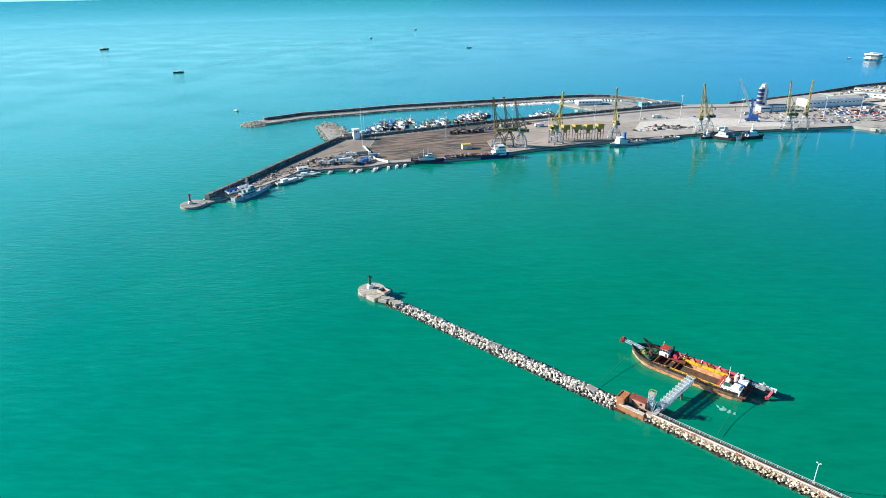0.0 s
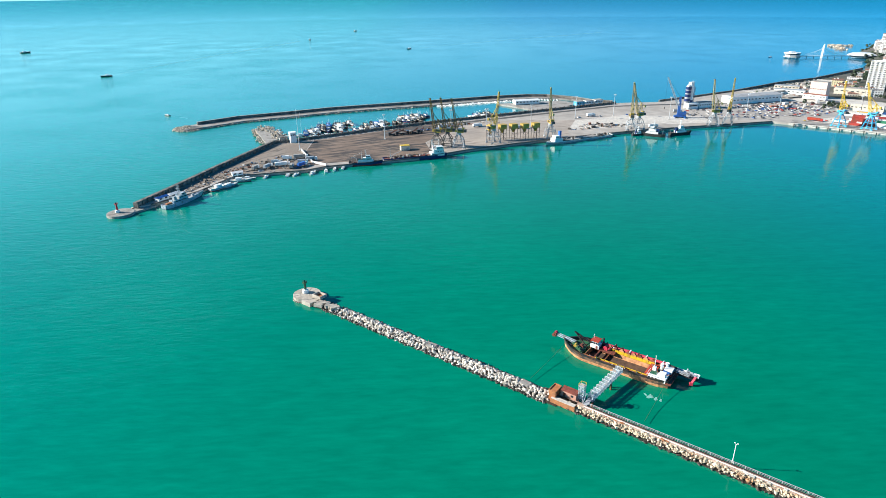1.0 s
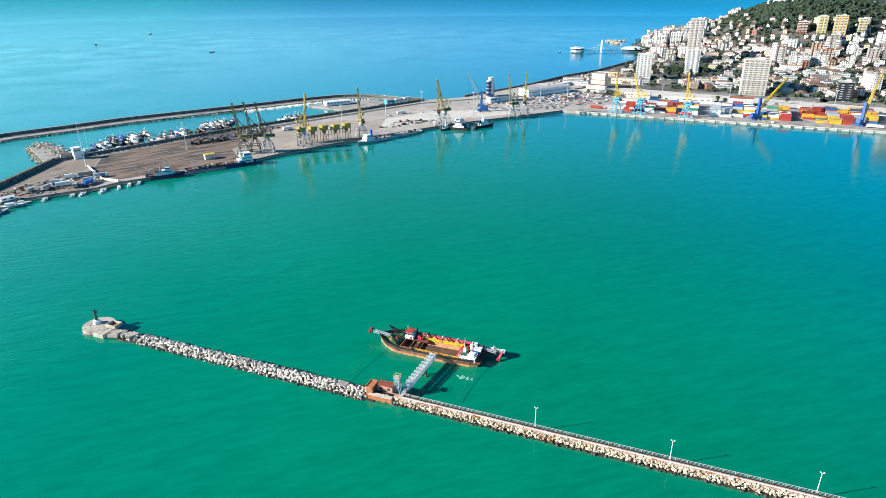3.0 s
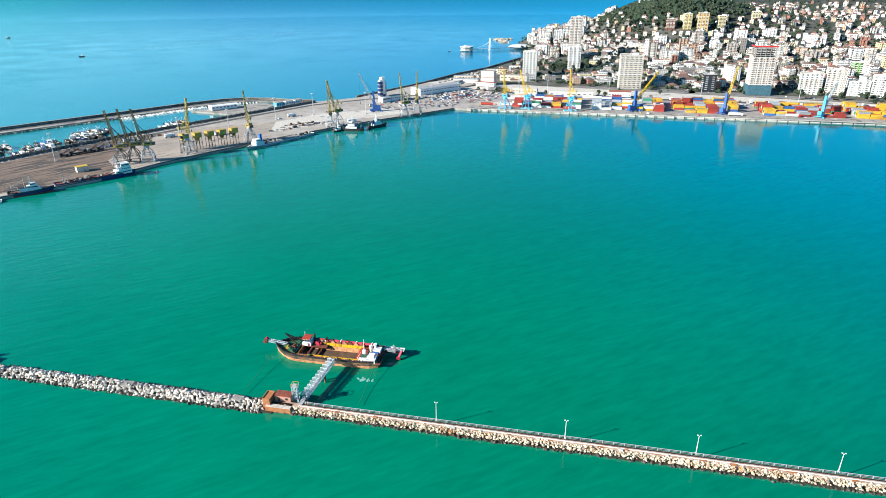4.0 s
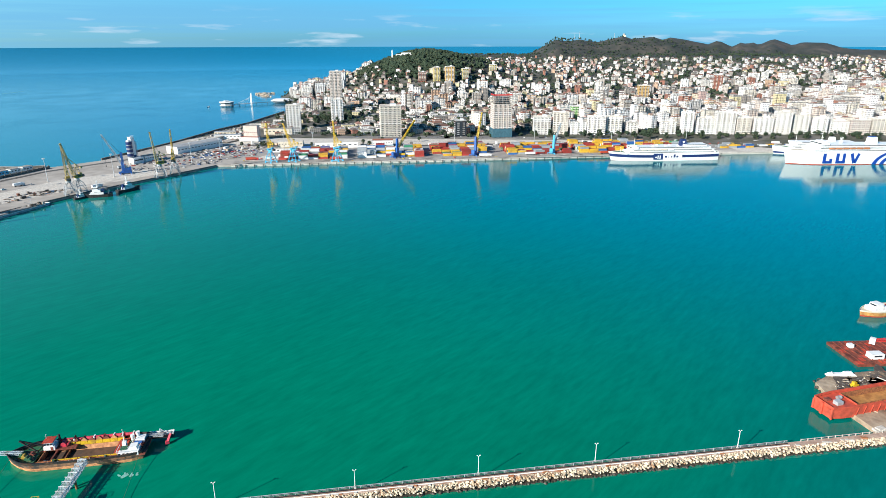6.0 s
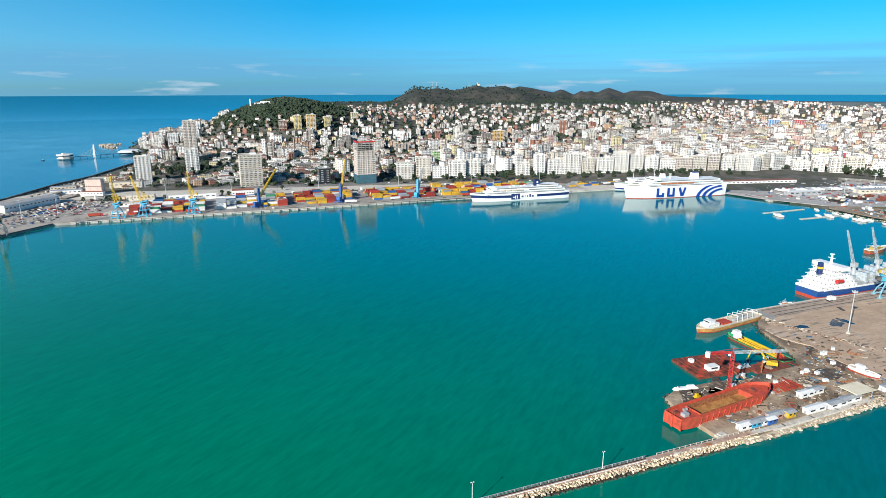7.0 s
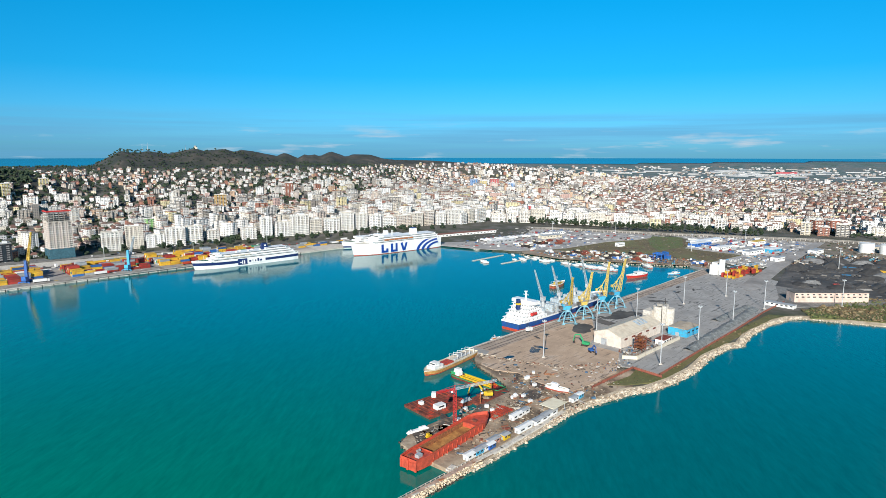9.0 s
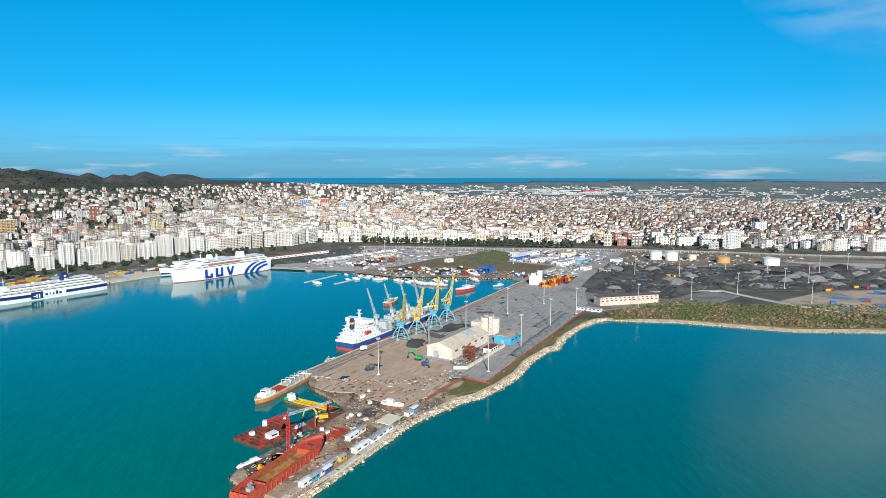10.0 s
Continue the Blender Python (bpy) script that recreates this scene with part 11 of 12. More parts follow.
def landmarks():
    CONSTR = mat("bare_concrete_frame", (0.36, 0.33, 0.30), 0.9, vary=0.2, stain=(0.20, 0.18, 0.16), stain_scale=0.2)
    r = apartment_block("tall white tower block on the sea front", 856, 1068, 4, -38, 24, 22, 29, FACADE_WHITE, BALCONY, "towers")
    apartment_block("cream lower tower in front of the tall one", 772, 958, 4, -38, 22, 15, 14, FACADE_WHITE, BALCONY, "towers")
    apartment_block("white slab tower block near the port gate", 655, 930, 3, -38, 24, 15, 14, FACADE_WHITE, BALCONY, "towers")
    apartment_block("broad white tower block behind the container yard", 722, 752, 3, -38, 34, 22, 16, FACADE_WHITE, BALCONY, "towers")
    r = apartment_block("unfinished tower with bare concrete upper floors", 840, 615, 3, -38, 30, 24, 17, FACADE_WHITE, BALCONY, "towers", False)
    for k in range(5):
        part("bare_floor", Solid().box(0, 0, 51.6 + k * 3.1, 29, 23, 0.4), CONSTR, r)
        for a in (-13, -6.5, 0, 6.5, 13):
            for b in (-10, 0, 10):
                part("column", Solid().box(a, b, 52.0 + k * 3.1, 0.7, 0.7, 2.7), CONSTR, r) if abs(a) > 10 or abs(b) > 5 else None
    part("safety_net", Solid().box(0, -11.9, 66.0, 30, 0.2, 2.0).box(-14.9, 0, 66.0, 0.2, 24, 2.0), RED_PAINT, r)
    part("glass_base", Solid().box(0, 0, 0, 31.5, 25.5, 14), mat("blue_green_glazing", (0.05, 0.13, 0.17), 0.25, vary=0.3), r)
    apartment_block("black glass office block by the container yard", 800, 668, 3, -38, 18, 16, 8, GLASS, GREY_PAINT, "offices")
    apartment_block("wide white office building with blue ground floor", 1150, -797, 3, -60, 40, 18, 10, FACADE_WHITE, BALCONY, "towers")
    for i, (x, y, s) in enumerate(((1005, 1390, 11), (1030, 1370, 14), (1048, 1345, 12), (1062, 1385, 13), (1020, 1430, 9), (1045, 1450, 10), (985, 1365, 8), (1085, 1350, 14), (1070, 1420, 11))):
        apartment_block("white sea-front block of flats", x - 10, y - 20, 4, -42 + 6 * (i % 3), 24, 15, s, FACADE_WHITE if i % 3 else FACADE, BALCONY, "sea-front blocks")
    tint = {k: island_mat(f"{k}_render_facade", [c, [q * 0.88 for q in c]], 0.8, windows=(3.2, 3.0, 0.42)) for k, c in (("ochre", (0.66, 0.42, 0.15)), ("yellow", (0.70, 0.58, 0.26)), ("brick", (0.36, 0.13, 0.08)), ("red", (0.48, 0.06, 0.07)), ("green", (0.28, 0.55, 0.20)), ("blue", (0.07, 0.24, 0.55)), ("grey", (0.30, 0.29, 0.28)))}
    for x, y, k, w, s, t in ((1189, 1092, "yellow", 17, 10, -40), (1200, 1058, "ochre", 22, 12, -40), (1240, 1042, "yellow", 16, 9, -35), (1163, 1117, "brick", 18, 7, -40), (1059, 606, "green", 22, 7, -42), (1325, 607, "ochre", 22, 10, -48), (1556, 535, "brick", 18, 11, -55), (1532, -71, "red", 16, 7, -80), (1483, 201, "red", 34, 3, -60), (1488, 243, "grey", 44, 7, -62), (1256, -599, "brick", 18, 8, -75), (1250, -625, "brick", 18, 8, -75), (2286, 104, "blue", 30, 9, -85), (2300, 70, "yellow", 24, 8, -85), (2416, 33, "red", 34, 10, -85), (2432, -31, "blue", 26, 8, -88), (1363, 1052, "yellow", 18, 6, -40)):
        apartment_block(f"{k} rendered block of flats among white ones", x, y, float(land_height(np.array(float(x)), np.array(float(y)))), t, w, 14, s, tint[k], BALCONY, "coloured blocks")
    dm = thing("domed_hall", "pale domed civic hall in the town", "building", 905, 965, 4, -38)
    part("wall", Solid().box(0, 0, 0, 44, 30, 12), CREAM, dm)
    s = Solid()
    for k in range(6):
        a, b = k / 6 * math.pi / 2, (k + 1) / 6 * math.pi / 2
        s.rod((8, 0, 12 + 11 * math.sin(a)), (8, 0, 12 + 11 * math.sin(b)), 12 * math.cos(a), 12 * math.cos(b), 20, False)
    part("dome", s, PALE_BLUE_GREY, dm)
    villa = thing("hill_villa", "white villa with a slim tower on the wooded hill", "building", 1275, 1285, float(land_height(np.array(1275.0), np.array(1285.0))), -40)
    part("wall", Solid().box(0, 0, -3, 34, 14, 13), WHITE_PAINT, villa)
    part("wing", Solid().box(-24, 4, -3, 16, 10, 9), WHITE_PAINT, villa)
    part("tower", Solid().rod((-42, 10, -3), (-42, 10, 16), 2.2, 1.8, 12), WHITE_PAINT, villa)


def town():
    rnd = random.Random(7)
    wall, white, roof, tile, balc = Solid(), Solid(), Solid(), Solid(), Solid()
    # jittered rings of plots that widen with distance
    spots, r = [], 800.0
    while r < 4350:
        step = 16.5 + (r - 800) * 0.0060
        n = int(math.radians(138) * r / step)
        for i in range(n):
            a = radians(20) + math.radians(138) * (i + rnd.random() * 0.8) / n
            rr = r + (rnd.random() - 0.5) * step * 0.9
            spots.append((30 + rr * math.sin(a), rr * math.cos(a)))
        r += step
    P = np.array(spots)
    ok = inside(P[:, 0], P[:, 1], CITY)
    H = land_height(P[:, 0], P[:, 1])
    edge = seg_dist(P[:, 0], P[:, 1], CITY_EDGE)
    shore = seg_dist(P[:, 0], P[:, 1], SEA_FRONT[5:])
    ok &= (shore > 30) & (edge > np.where(P[:, 1] > 640, 14, 58))
    for lx, ly, lr in LANDMARKS:
        ok &= np.hypot(P[:, 0] - lx, P[:, 1] - ly) > lr
    far = np.hypot(P[:, 0] - 30, P[:, 1])
    bearing = np.degrees(np.arctan2(P[:, 0] - 30, P[:, 1]))
    ok &= far < np.interp(bearing, [60, 84, 92, 100, 120], [3300, 3900, 4300, 3950, 3750])
    H = np.where(far > 3700, np.maximum(H, rim(far) + 1.5), H)
    ok &= (H < 92) & ~((np.hypot(P[:, 0] - 1290, P[:, 1] - 1290) < 230) & (H > 78))
    for (x, y), good, h, e, sh in zip(spots, ok, H, edge, shore):
        if not good:
            continue
        d, az = math.hypot(x - 30, y), math.degrees(math.atan2(x - 30, y))
        lump = math.sin(x * 0.006 + 1) * math.sin(y * 0.0071 + 2)
        if rnd.random() < 0.15 + 0.27 * (h > 30 and az < 80) + 0.25 * max(0, lump - 0.5) + 0.10 * (d > 2600):
            continue
        if 630 < x < 850 and 880 < y < 1120 and (x - 640) * 0.62 + (y - 900) * 0.78 < 150 and rnd.random() < 0.7:
            continue  # park and boulevard
        flat = az > 100 and e > 260 or (az < 58 and e < 260)
        low_halls = az < 50 and e < 250 and y < 1130
        if low_halls and rnd.random() < 0.3 or h > 30 and 50 < az < 80 and rnd.random() < 0.10:
            continue
        tall = max(0.0, 1 - e / 650) * (0.58 if az < 84 else 0.42 if az < 104 else 0.12) + (0.16 if lump > 0.2 and h < 60 else 0)
        tall *= 0.28 if h > 18 and az < 68 else 0.6 if h > 22 and az < 80 else 1.0
        if flat:
            storeys = rnd.choice((1, 2, 2, 2, 3, 3, 4)) if rnd.random() < 0.93 else rnd.randint(5, 8)
        elif rnd.random() < tall:
            storeys = rnd.randint(5, 11) if e < 350 and az < 84 else rnd.randint(5, 8)
        else:
            storeys = rnd.choice((1, 2, 2, 2, 3, 3, 4, 5)) if h < 50 else rnd.choice((1, 2, 2, 3, 3, 4))
        w = rnd.uniform(7.5, 13) if storeys < 5 else rnd.uniform(14, 24) if az < 84 else rnd.uniform(17, 36)
        dp = rnd.uniform(7, 11) if storeys < 5 else rnd.uniform(11, 15)
        if flat and az > 100:
            storeys = min(storeys, 3) if rnd.random() < 0.96 else storeys
            if storeys < 5:
                w, dp = w * 0.9, dp * 0.92
                hh_low = rnd.random() < 0.45
                storeys = 1 if hh_low and storeys == 2 else storeys
        if az < 82 and storeys < 5:
            w, dp = w * 0.86, dp * 0.86
        if low_halls:
            storeys, w, dp = rnd.choice((1, 1, 2, 2, 2, 3)), rnd.uniform(12, 24), rnd.uniform(9, 15)
        turn = (-40 if az < 88 else -82) + rnd.choice((0, 0, 90)) + rnd.uniform(-7, 7) + 20 * math.sin(x * 0.003) + 12 * math.sin(y * 0.004)
        hh = storeys * 3.0 + 0.4
        s = white if (e < 160 and storeys > 4) or rnd.random() < (0.08 if flat and az > 100 else 0.20) else wall
        if storeys > 3:
            nb = max(2, round(w / 7))
            s.notched(x, y, h - 4, w, dp, hh + 4, turn, rnd.random() * 9, [(i + 0.5) / nb - 0.5 for i in range(nb)], rnd.uniform(2.4, 3.6), rnd.uniform(1.2, 2.0))
        else:
            s.walls(x, y, h - 4, w, dp, hh + 4, turn, rnd.random() * 9)
        c, sn = math.cos(radians(turn)), math.sin(radians(turn))
        if storeys > 4 and rnd.random() < 0.55:  # a lower or higher wing
            k = rnd.choice((-1, 1))
            wx, wy, wh = x + k * (w * 0.5 + 3) * c - 2 * sn, y + k * (w * 0.5 + 3) * sn + 2 * c, hh + rnd.choice((-6, -3, 3, 6))
            s.walls(wx, wy, h - 4, 7.5, dp * 0.8, wh + 4, turn, rnd.random() * 9)
            roof.box(wx, wy, h + wh, 8.0, dp * 0.8 + 0.5, 0.5, turn)
        if storeys <= 4 and rnd.random() < (0.2 if low_halls else 0.74 if flat else 0.62):
            k = len(tile.v)
            for a, b, zz in ((-1, -1, 0), (1, -1, 0), (1, 1, 0), (-1, 1, 0), (-0.45, 0, 1), (0.45, 0, 1)):
                dx, dy = a * (w + 0.8) / 2, b * (dp + 0.8) / 2
                tile.v.append((x + dx * c - dy * sn, y + dx * sn + dy * c, h + hh + zz * (3.3 if flat else 2.8)))
            for q in ((0, 1, 5, 4), (1, 2, 5), (2, 3, 4, 5), (3, 0, 4)):
                tile.f.append(tuple(k + i for i in q))
                tile.uv.append([(0.0, 0.0)] * len(q))
                tile.slot.append(0)
        else:
            roof.box(x, y, h + hh, w + 0.6, dp + 0.6, 0.5, turn)
            if d < 2400:  # tanks and boilers on the roof
                for _ in range(3):
                    a, b = rnd.uniform(-0.4, 0.4) * w, rnd.uniform(-0.4, 0.4) * dp
                    white.box(x + a * c - b * sn, y + a * sn + b * c, h + hh + 0.4, rnd.uniform(0.8, 1.8), rnd.uniform(0.8, 1.8), rnd.uniform(0.7, 1.8), turn)
            if storeys > 4 or rnd.random() < 0.3:
                a, b = rnd.uniform(-0.25, 0.25) * w, rnd.uniform(-0.2, 0.2) * dp
                wall.walls(x + a * c - b * sn, y + a * sn + b * c, h + hh, w * 0.3, dp * 0.45, 2.8, turn)
                roof.box(x + a * c - b * sn, y + a * sn + b * c, h + hh + 2.8, w * 0.32, dp * 0.5, 0.3, turn)
        if storeys > 3 and d < 2300:
            for side in ((-1, 0), (0, -1), (1, 0), (0, 1)):
                if rnd.random() < 0.5:
                    continue
                span = (dp if side[0] else w) * rnd.uniform(0.3, 0.8)
                off = rnd.uniform(-0.1, 0.1) * w
                for k in range(1, storeys):
                    dx, dy = side[0] * (w / 2 + 0.6) + (off if side[1] else 0), side[1] * (dp / 2 + 0.6) + (off * 0.4 if side[0] else 0)
                    balc.box(x + dx * c - dy * sn, y + dx * sn + dy * c, h + k * 3.0 - 0.2, 1.3 if side[0] else span, span if side[0] else 1.3, 1.15, turn)
    for nm, s, m, lab in (("town_walls", wall, FACADE, "pale rendered walls of crowded town houses and flats"), ("white_town_walls", white, FACADE_WHITE, "white rendered walls of blocks of flats"), ("town_roofs", roof, ROOFS, "flat concrete roofs of the town"), ("town_tiled_roofs", tile, TILE_ROOF, "red tiled roofs of small town houses"), ("town_balconies", balc, BALCONY, "rows of concrete balconies on the flats")):
        tagged(new(nm, s.mesh(nm, m)), lab, "town", kind="stuff")


town()
front_row()
landmarks()


def woods():
    rnd = random.Random(11)
    s = Solid()
    for _ in range(14500):
        a, rr = rnd.random(), 0
        if a < 0.22:
            t, q = rnd.gauss(0, 1), rnd.gauss(0, 1)
            x, y = 1270 + t * 95 - q * 60, 1290 + t * 90 + q * 75
            z = float(land_height(np.array(x), np.array(y)))
            if z < 62:
                continue
            r = rnd.uniform(3.0, 6.0)
        else:
            rr, az = rnd.uniform(900, 2900), radians(rnd.uniform(30, 132) if rnd.random() < 0.5 else rnd.uniform(38, 82))
            x, y = 30 + rr * math.sin(az), rr * math.cos(az)
            if not bool(inside(np.array([x]), np.array([y]), CITY)[0]):
                continue
            z = float(land_height(np.array(x), np.array(y)))
            r = rnd.uniform(2.2, 4.2)
        for k in range(3 if rr < 1900 else 2):
            s.blob(x + rnd.gauss(0, r * 0.5), y + rnd.gauss(0, r * 0.5), z + r * rnd.uniform(0.7, 1.3), r * rnd.uniform(0.5, 0.9), rnd, 0.9)
    tagged(new("town_trees", s.mesh("town_trees", LEAF)), "dark evergreen trees on the wooded hill and among the houses", "trees", kind="stuff")


woods()


def far_plain():
    """Scattered houses and long halls on the plain behind the town, a villa and masts on the ridge."""
    rnd = random.Random(52)
    houses, halls, roofs = Solid(), Solid(), Solid()
    for _ in range(2600):
        az, r = rnd.uniform(84, 146), 3650 + 850 * rnd.random()
        x, y = 30 + r * math.sin(radians(az)), r * math.cos(radians(az))
        if math.sin(az * 1.7) * math.sin(r * 0.011 + az * 0.3) < -0.15:
            continue
        z = max(2.0, float(rim(np.array(r)))) + 1.5
        if not bool(inside(np.array([x]), np.array([y]), MAINLAND)[0]):
            continue
        houses.box(x, y, z - 5, rnd.uniform(8, 17), rnd.uniform(8, 14), 5 + rnd.uniform(2.5, 6), rnd.uniform(0, 90))
    for _ in range(90):
        az, r = rnd.choice((rnd.uniform(100, 131), rnd.uniform(86, 130), rnd.gauss(113, 3))), rnd.choice((rnd.uniform(4100, 4330), rnd.uniform(3800, 4480)))
        x, y = 30 + r * math.sin(radians(az)), r * math.cos(radians(az))
        z = max(2.0, float(rim(np.array(r)))) + 1.5
        w, d, t = rnd.uniform(22, 44), rnd.uniform(50, 150), -az + rnd.uniform(-14, 14) + 90
        if not bool(inside(np.array([x]), np.array([y]), MAINLAND)[0]):
            continue
        halls.box(x, y, z - 9, w, d, 9 + rnd.uniform(2, 4), t + 90 if rnd.random() < 0.2 else t)
    x, y = 30 + 4240 * math.sin(radians(113.2)), 4240 * math.cos(radians(113.2))
    roofs.box(x, y, float(rim(np.array(4240.0))) - 5, 60, 110, 13, -20)
    tagged(new("plain_houses", houses.mesh("plain_houses", island_mat("plain_house_render", [(0.55, 0.54, 0.52), (0.42, 0.36, 0.32), (0.62, 0.61, 0.60), (0.34, 0.24, 0.20), (0.50, 0.50, 0.50)], 0.85))), "scattered pale houses on the plain behind the town", "houses", kind="stuff")
    tagged(new("plain_halls", halls.mesh("plain_halls", island_mat("hall_sheeting", [(0.40, 0.41, 0.42), (0.30, 0.32, 0.34), (0.50, 0.50, 0.50), (0.26, 0.28, 0.32), (0.34, 0.33, 0.31)], 0.7))), "long pale industrial halls on the plain", "industrial halls", kind="stuff")
    solo("red_hall", roofs, mat("faded_red_sheet", (0.42, 0.06, 0.07), 0.7, vary=0.1), "wide red-roofed factory hall on the plain", "building")
    for az, h in ((58.6, 26), (59.0, 30), (61.9, 24)):
        r = 2750 + (az - 54) * 22
        x, y = 30 + r * math.sin(radians(az)), r * math.cos(radians(az))
        z = float(land_height(np.array(x), np.array(y)))
        root = thing("radio_mast", "slim steel radio mast on the ridge", "mast", x, y, z - 1, 0, "radio masts")
        part("mast", Solid().rod((0, 0, 0), (0, 0, h), 0.9, 0.35, 6), GALV, root)
        part("cross_arm", Solid().beam((-3, 0, h * 0.8), (3, 0, h * 0.8), 0.5).beam((-2, 0, h * 0.92), (2, 0, h * 0.92), 0.4), GALV, root)
    r = 2750 + 8.7 * 22
    x, y = 30 + r * math.sin(radians(62.7)), r * math.cos(radians(62.7))
    fort = thing("hilltop_fort", "small pale hilltop fort with a round tower", "building", x, y, float(land_height(np.array(x), np.array(y))) - 2, 30)
    part("wall", Solid().box(0, 0, 0, 34, 14, 8), CREAM, fort)
    part("tower", Solid().rod((5, 0, 8), (5, 0, 15), 5, 5, 12), CONCRETE, fort)


far_plain()

tagged(new("park_lawn", Solid().prism([(690, 960), (735, 905), (835, 1010), (800, 1060)], 1.5, 3.4).mesh("park_lawn", mat("park_grass", (0.045, 0.085, 0.025), 0.9, vary=0.35))), "dark green park lawn near the sea front", "lawn", kind="structure")
tagged(new("boulevard", Solid().prism([(705, 880), (716, 872), (846, 1035), (838, 1042)], 1.5, 3.5).mesh("boulevard", ASPHALT)), "dark asphalt boulevard running to the towers", "road", kind="structure")
_rp = random.Random(44)
for _i in range(18):
    _a, _b = _rp.random(), _rp.random()
    copy_thing(_trees[_i % 3], pose(700 + _a * 105 + _b * 38, 962 + _a * 80 - _b * 44, 3.2, 0, 0, _rp.uniform(0, 360)))

_port = [nq(-40, 70), nq(20, 128), nq(160, 128), nq(300, 112), nq(700, 104), nq(700, 118), nq(300, 130), nq(150, 150), nq(0, 175), nq(-90, 130)]
clutter("port_fringe", "low sheds, vans and stores between port and town", _port, 620, [(0.66, 0.65, 0.62), (0.30, 0.28, 0.26), (0.10, 0.10, 0.10), (0.42, 0.16, 0.09), (0.72, 0.71, 0.69), (0.18, 0.17, 0.16), (0.50, 0.40, 0.30), (0.06, 0.07, 0.07)], 2.0, 9.0, 2.5, 81, 0.5)
clutter("apron_gear", "crates, vans and container parts on the quay apron", [nq(10, 24), nq(10, 80), nq(120, 60), nq(640, 27), nq(640, 10), nq(120, 8)], 190, [(0.62, 0.60, 0.56), (0.34, 0.05, 0.04), (0.10, 0.10, 0.10), (0.45, 0.30, 0.04), (0.05, 0.14, 0.32), (0.28, 0.27, 0.25)], 1.0, 4.5, 2.5, 82, 0.5)
clutter("gate_lot", "parked cars and stores near the port gate", [(330, 740), (420, 742), (480, 760), (520, 790), (500, 860), (430, 842), (340, 835), (300, 800)], 430, [(0.66, 0.65, 0.63), (0.05, 0.05, 0.06), (0.03, 0.03, 0.035), (0.08, 0.08, 0.09), (0.35, 0.34, 0.33), (0.30, 0.05, 0.04), (0.05, 0.10, 0.22), (0.55, 0.54, 0.52)], 1.6, 4.6, 2.5, 83, 0.28)
_rp = random.Random(45)
_fringe = [p for p in ((nq(_rp.uniform(-40, 720), _rp.uniform(120, 165))) for _ in range(16))]
for _i, (_x, _y) in enumerate(_fringe):
    _o = copy_thing(_trees[_i % 3], pose(_x, _y, 2.5, 0, 0, _rp.uniform(0, 360)))
    _o.scale = (0.7, 0.7, 0.6)


# lots, low halls and roads between the sea wall and the first houses
_lot = [(470, 930), (540, 985), (640, 1052), (690, 1020), (640, 960), (600, 985), (570, 905), (500, 880)]
_lx, _ly = np.array([p[0] for p in _lot], float), np.array([p[1] for p in _lot], float)
_lz = float(land_height(_lx, _ly).max()) + 0.15
patch("sea_front_lot", "pale concrete lots and roads behind the sea wall", _lot, PORT_GROUND, _lz, "ground")
clutter("sea_front_clutter", "parked cars, kiosks and walls behind the sea wall", _lot, 330, [(0.68, 0.66, 0.63), (0.12, 0.12, 0.12), (0.36, 0.33, 0.30), (0.40, 0.15, 0.09), (0.06, 0.09, 0.04), (0.52, 0.46, 0.40)], 1.6, 6.5, _lz, 84, 0.4)
for _x, _y, _t, _w, _d, _h, _wm, _rm, _lab in ((545, 884, -52, 22, 12, 21, ROSE_RENDER, CONCRETE, "tall pale pink harbour office"), (530, 866, -52, 30, 8, 6, WHITE_PAINT, TERRA_ROOF, "low annexe with a red roof"), (488, 905, 30, 70, 9, 5, PALE_CONCRETE, PALE_CONCRETE, "long pale canopy hall"), (604, 900, -42, 46, 14, 9, CREAM, CONCRETE, "long cream low hall"), (520, 915, -38, 40, 12, 6, WHITE_PAINT, GREY_PAINT, "white canopy hall"), (625, 1000, -38, 30, 12, 6, WHITE_PAINT, PALE_CONCRETE, "white flat-roofed hall"), (540, 960, -36, 34, 10, 5, CREAM, GREY_PAINT, "low grey-roofed kiosk row")):
    shed("harbour_hall", f"{_lab} behind the sea wall", _x, _y, _t, _w, _d, _h, _wm, _rm, 7, 0.2, _lz - 0.3, group="harbour halls")

clutter("yard_rows", "boxes, vans and trailers in the yard behind the ferries", [nq(280, 94), nq(760, 70), nq(800, 96), nq(760, 128), nq(300, 128)], 420, [(0.60, 0.59, 0.57), (0.34, 0.06, 0.045), (0.10, 0.10, 0.11), (0.05, 0.13, 0.34), (0.45, 0.30, 0.05), (0.30, 0.29, 0.28), (0.68, 0.67, 0.65)], 2.5, 8.0, 2.5, 85, 0.4)


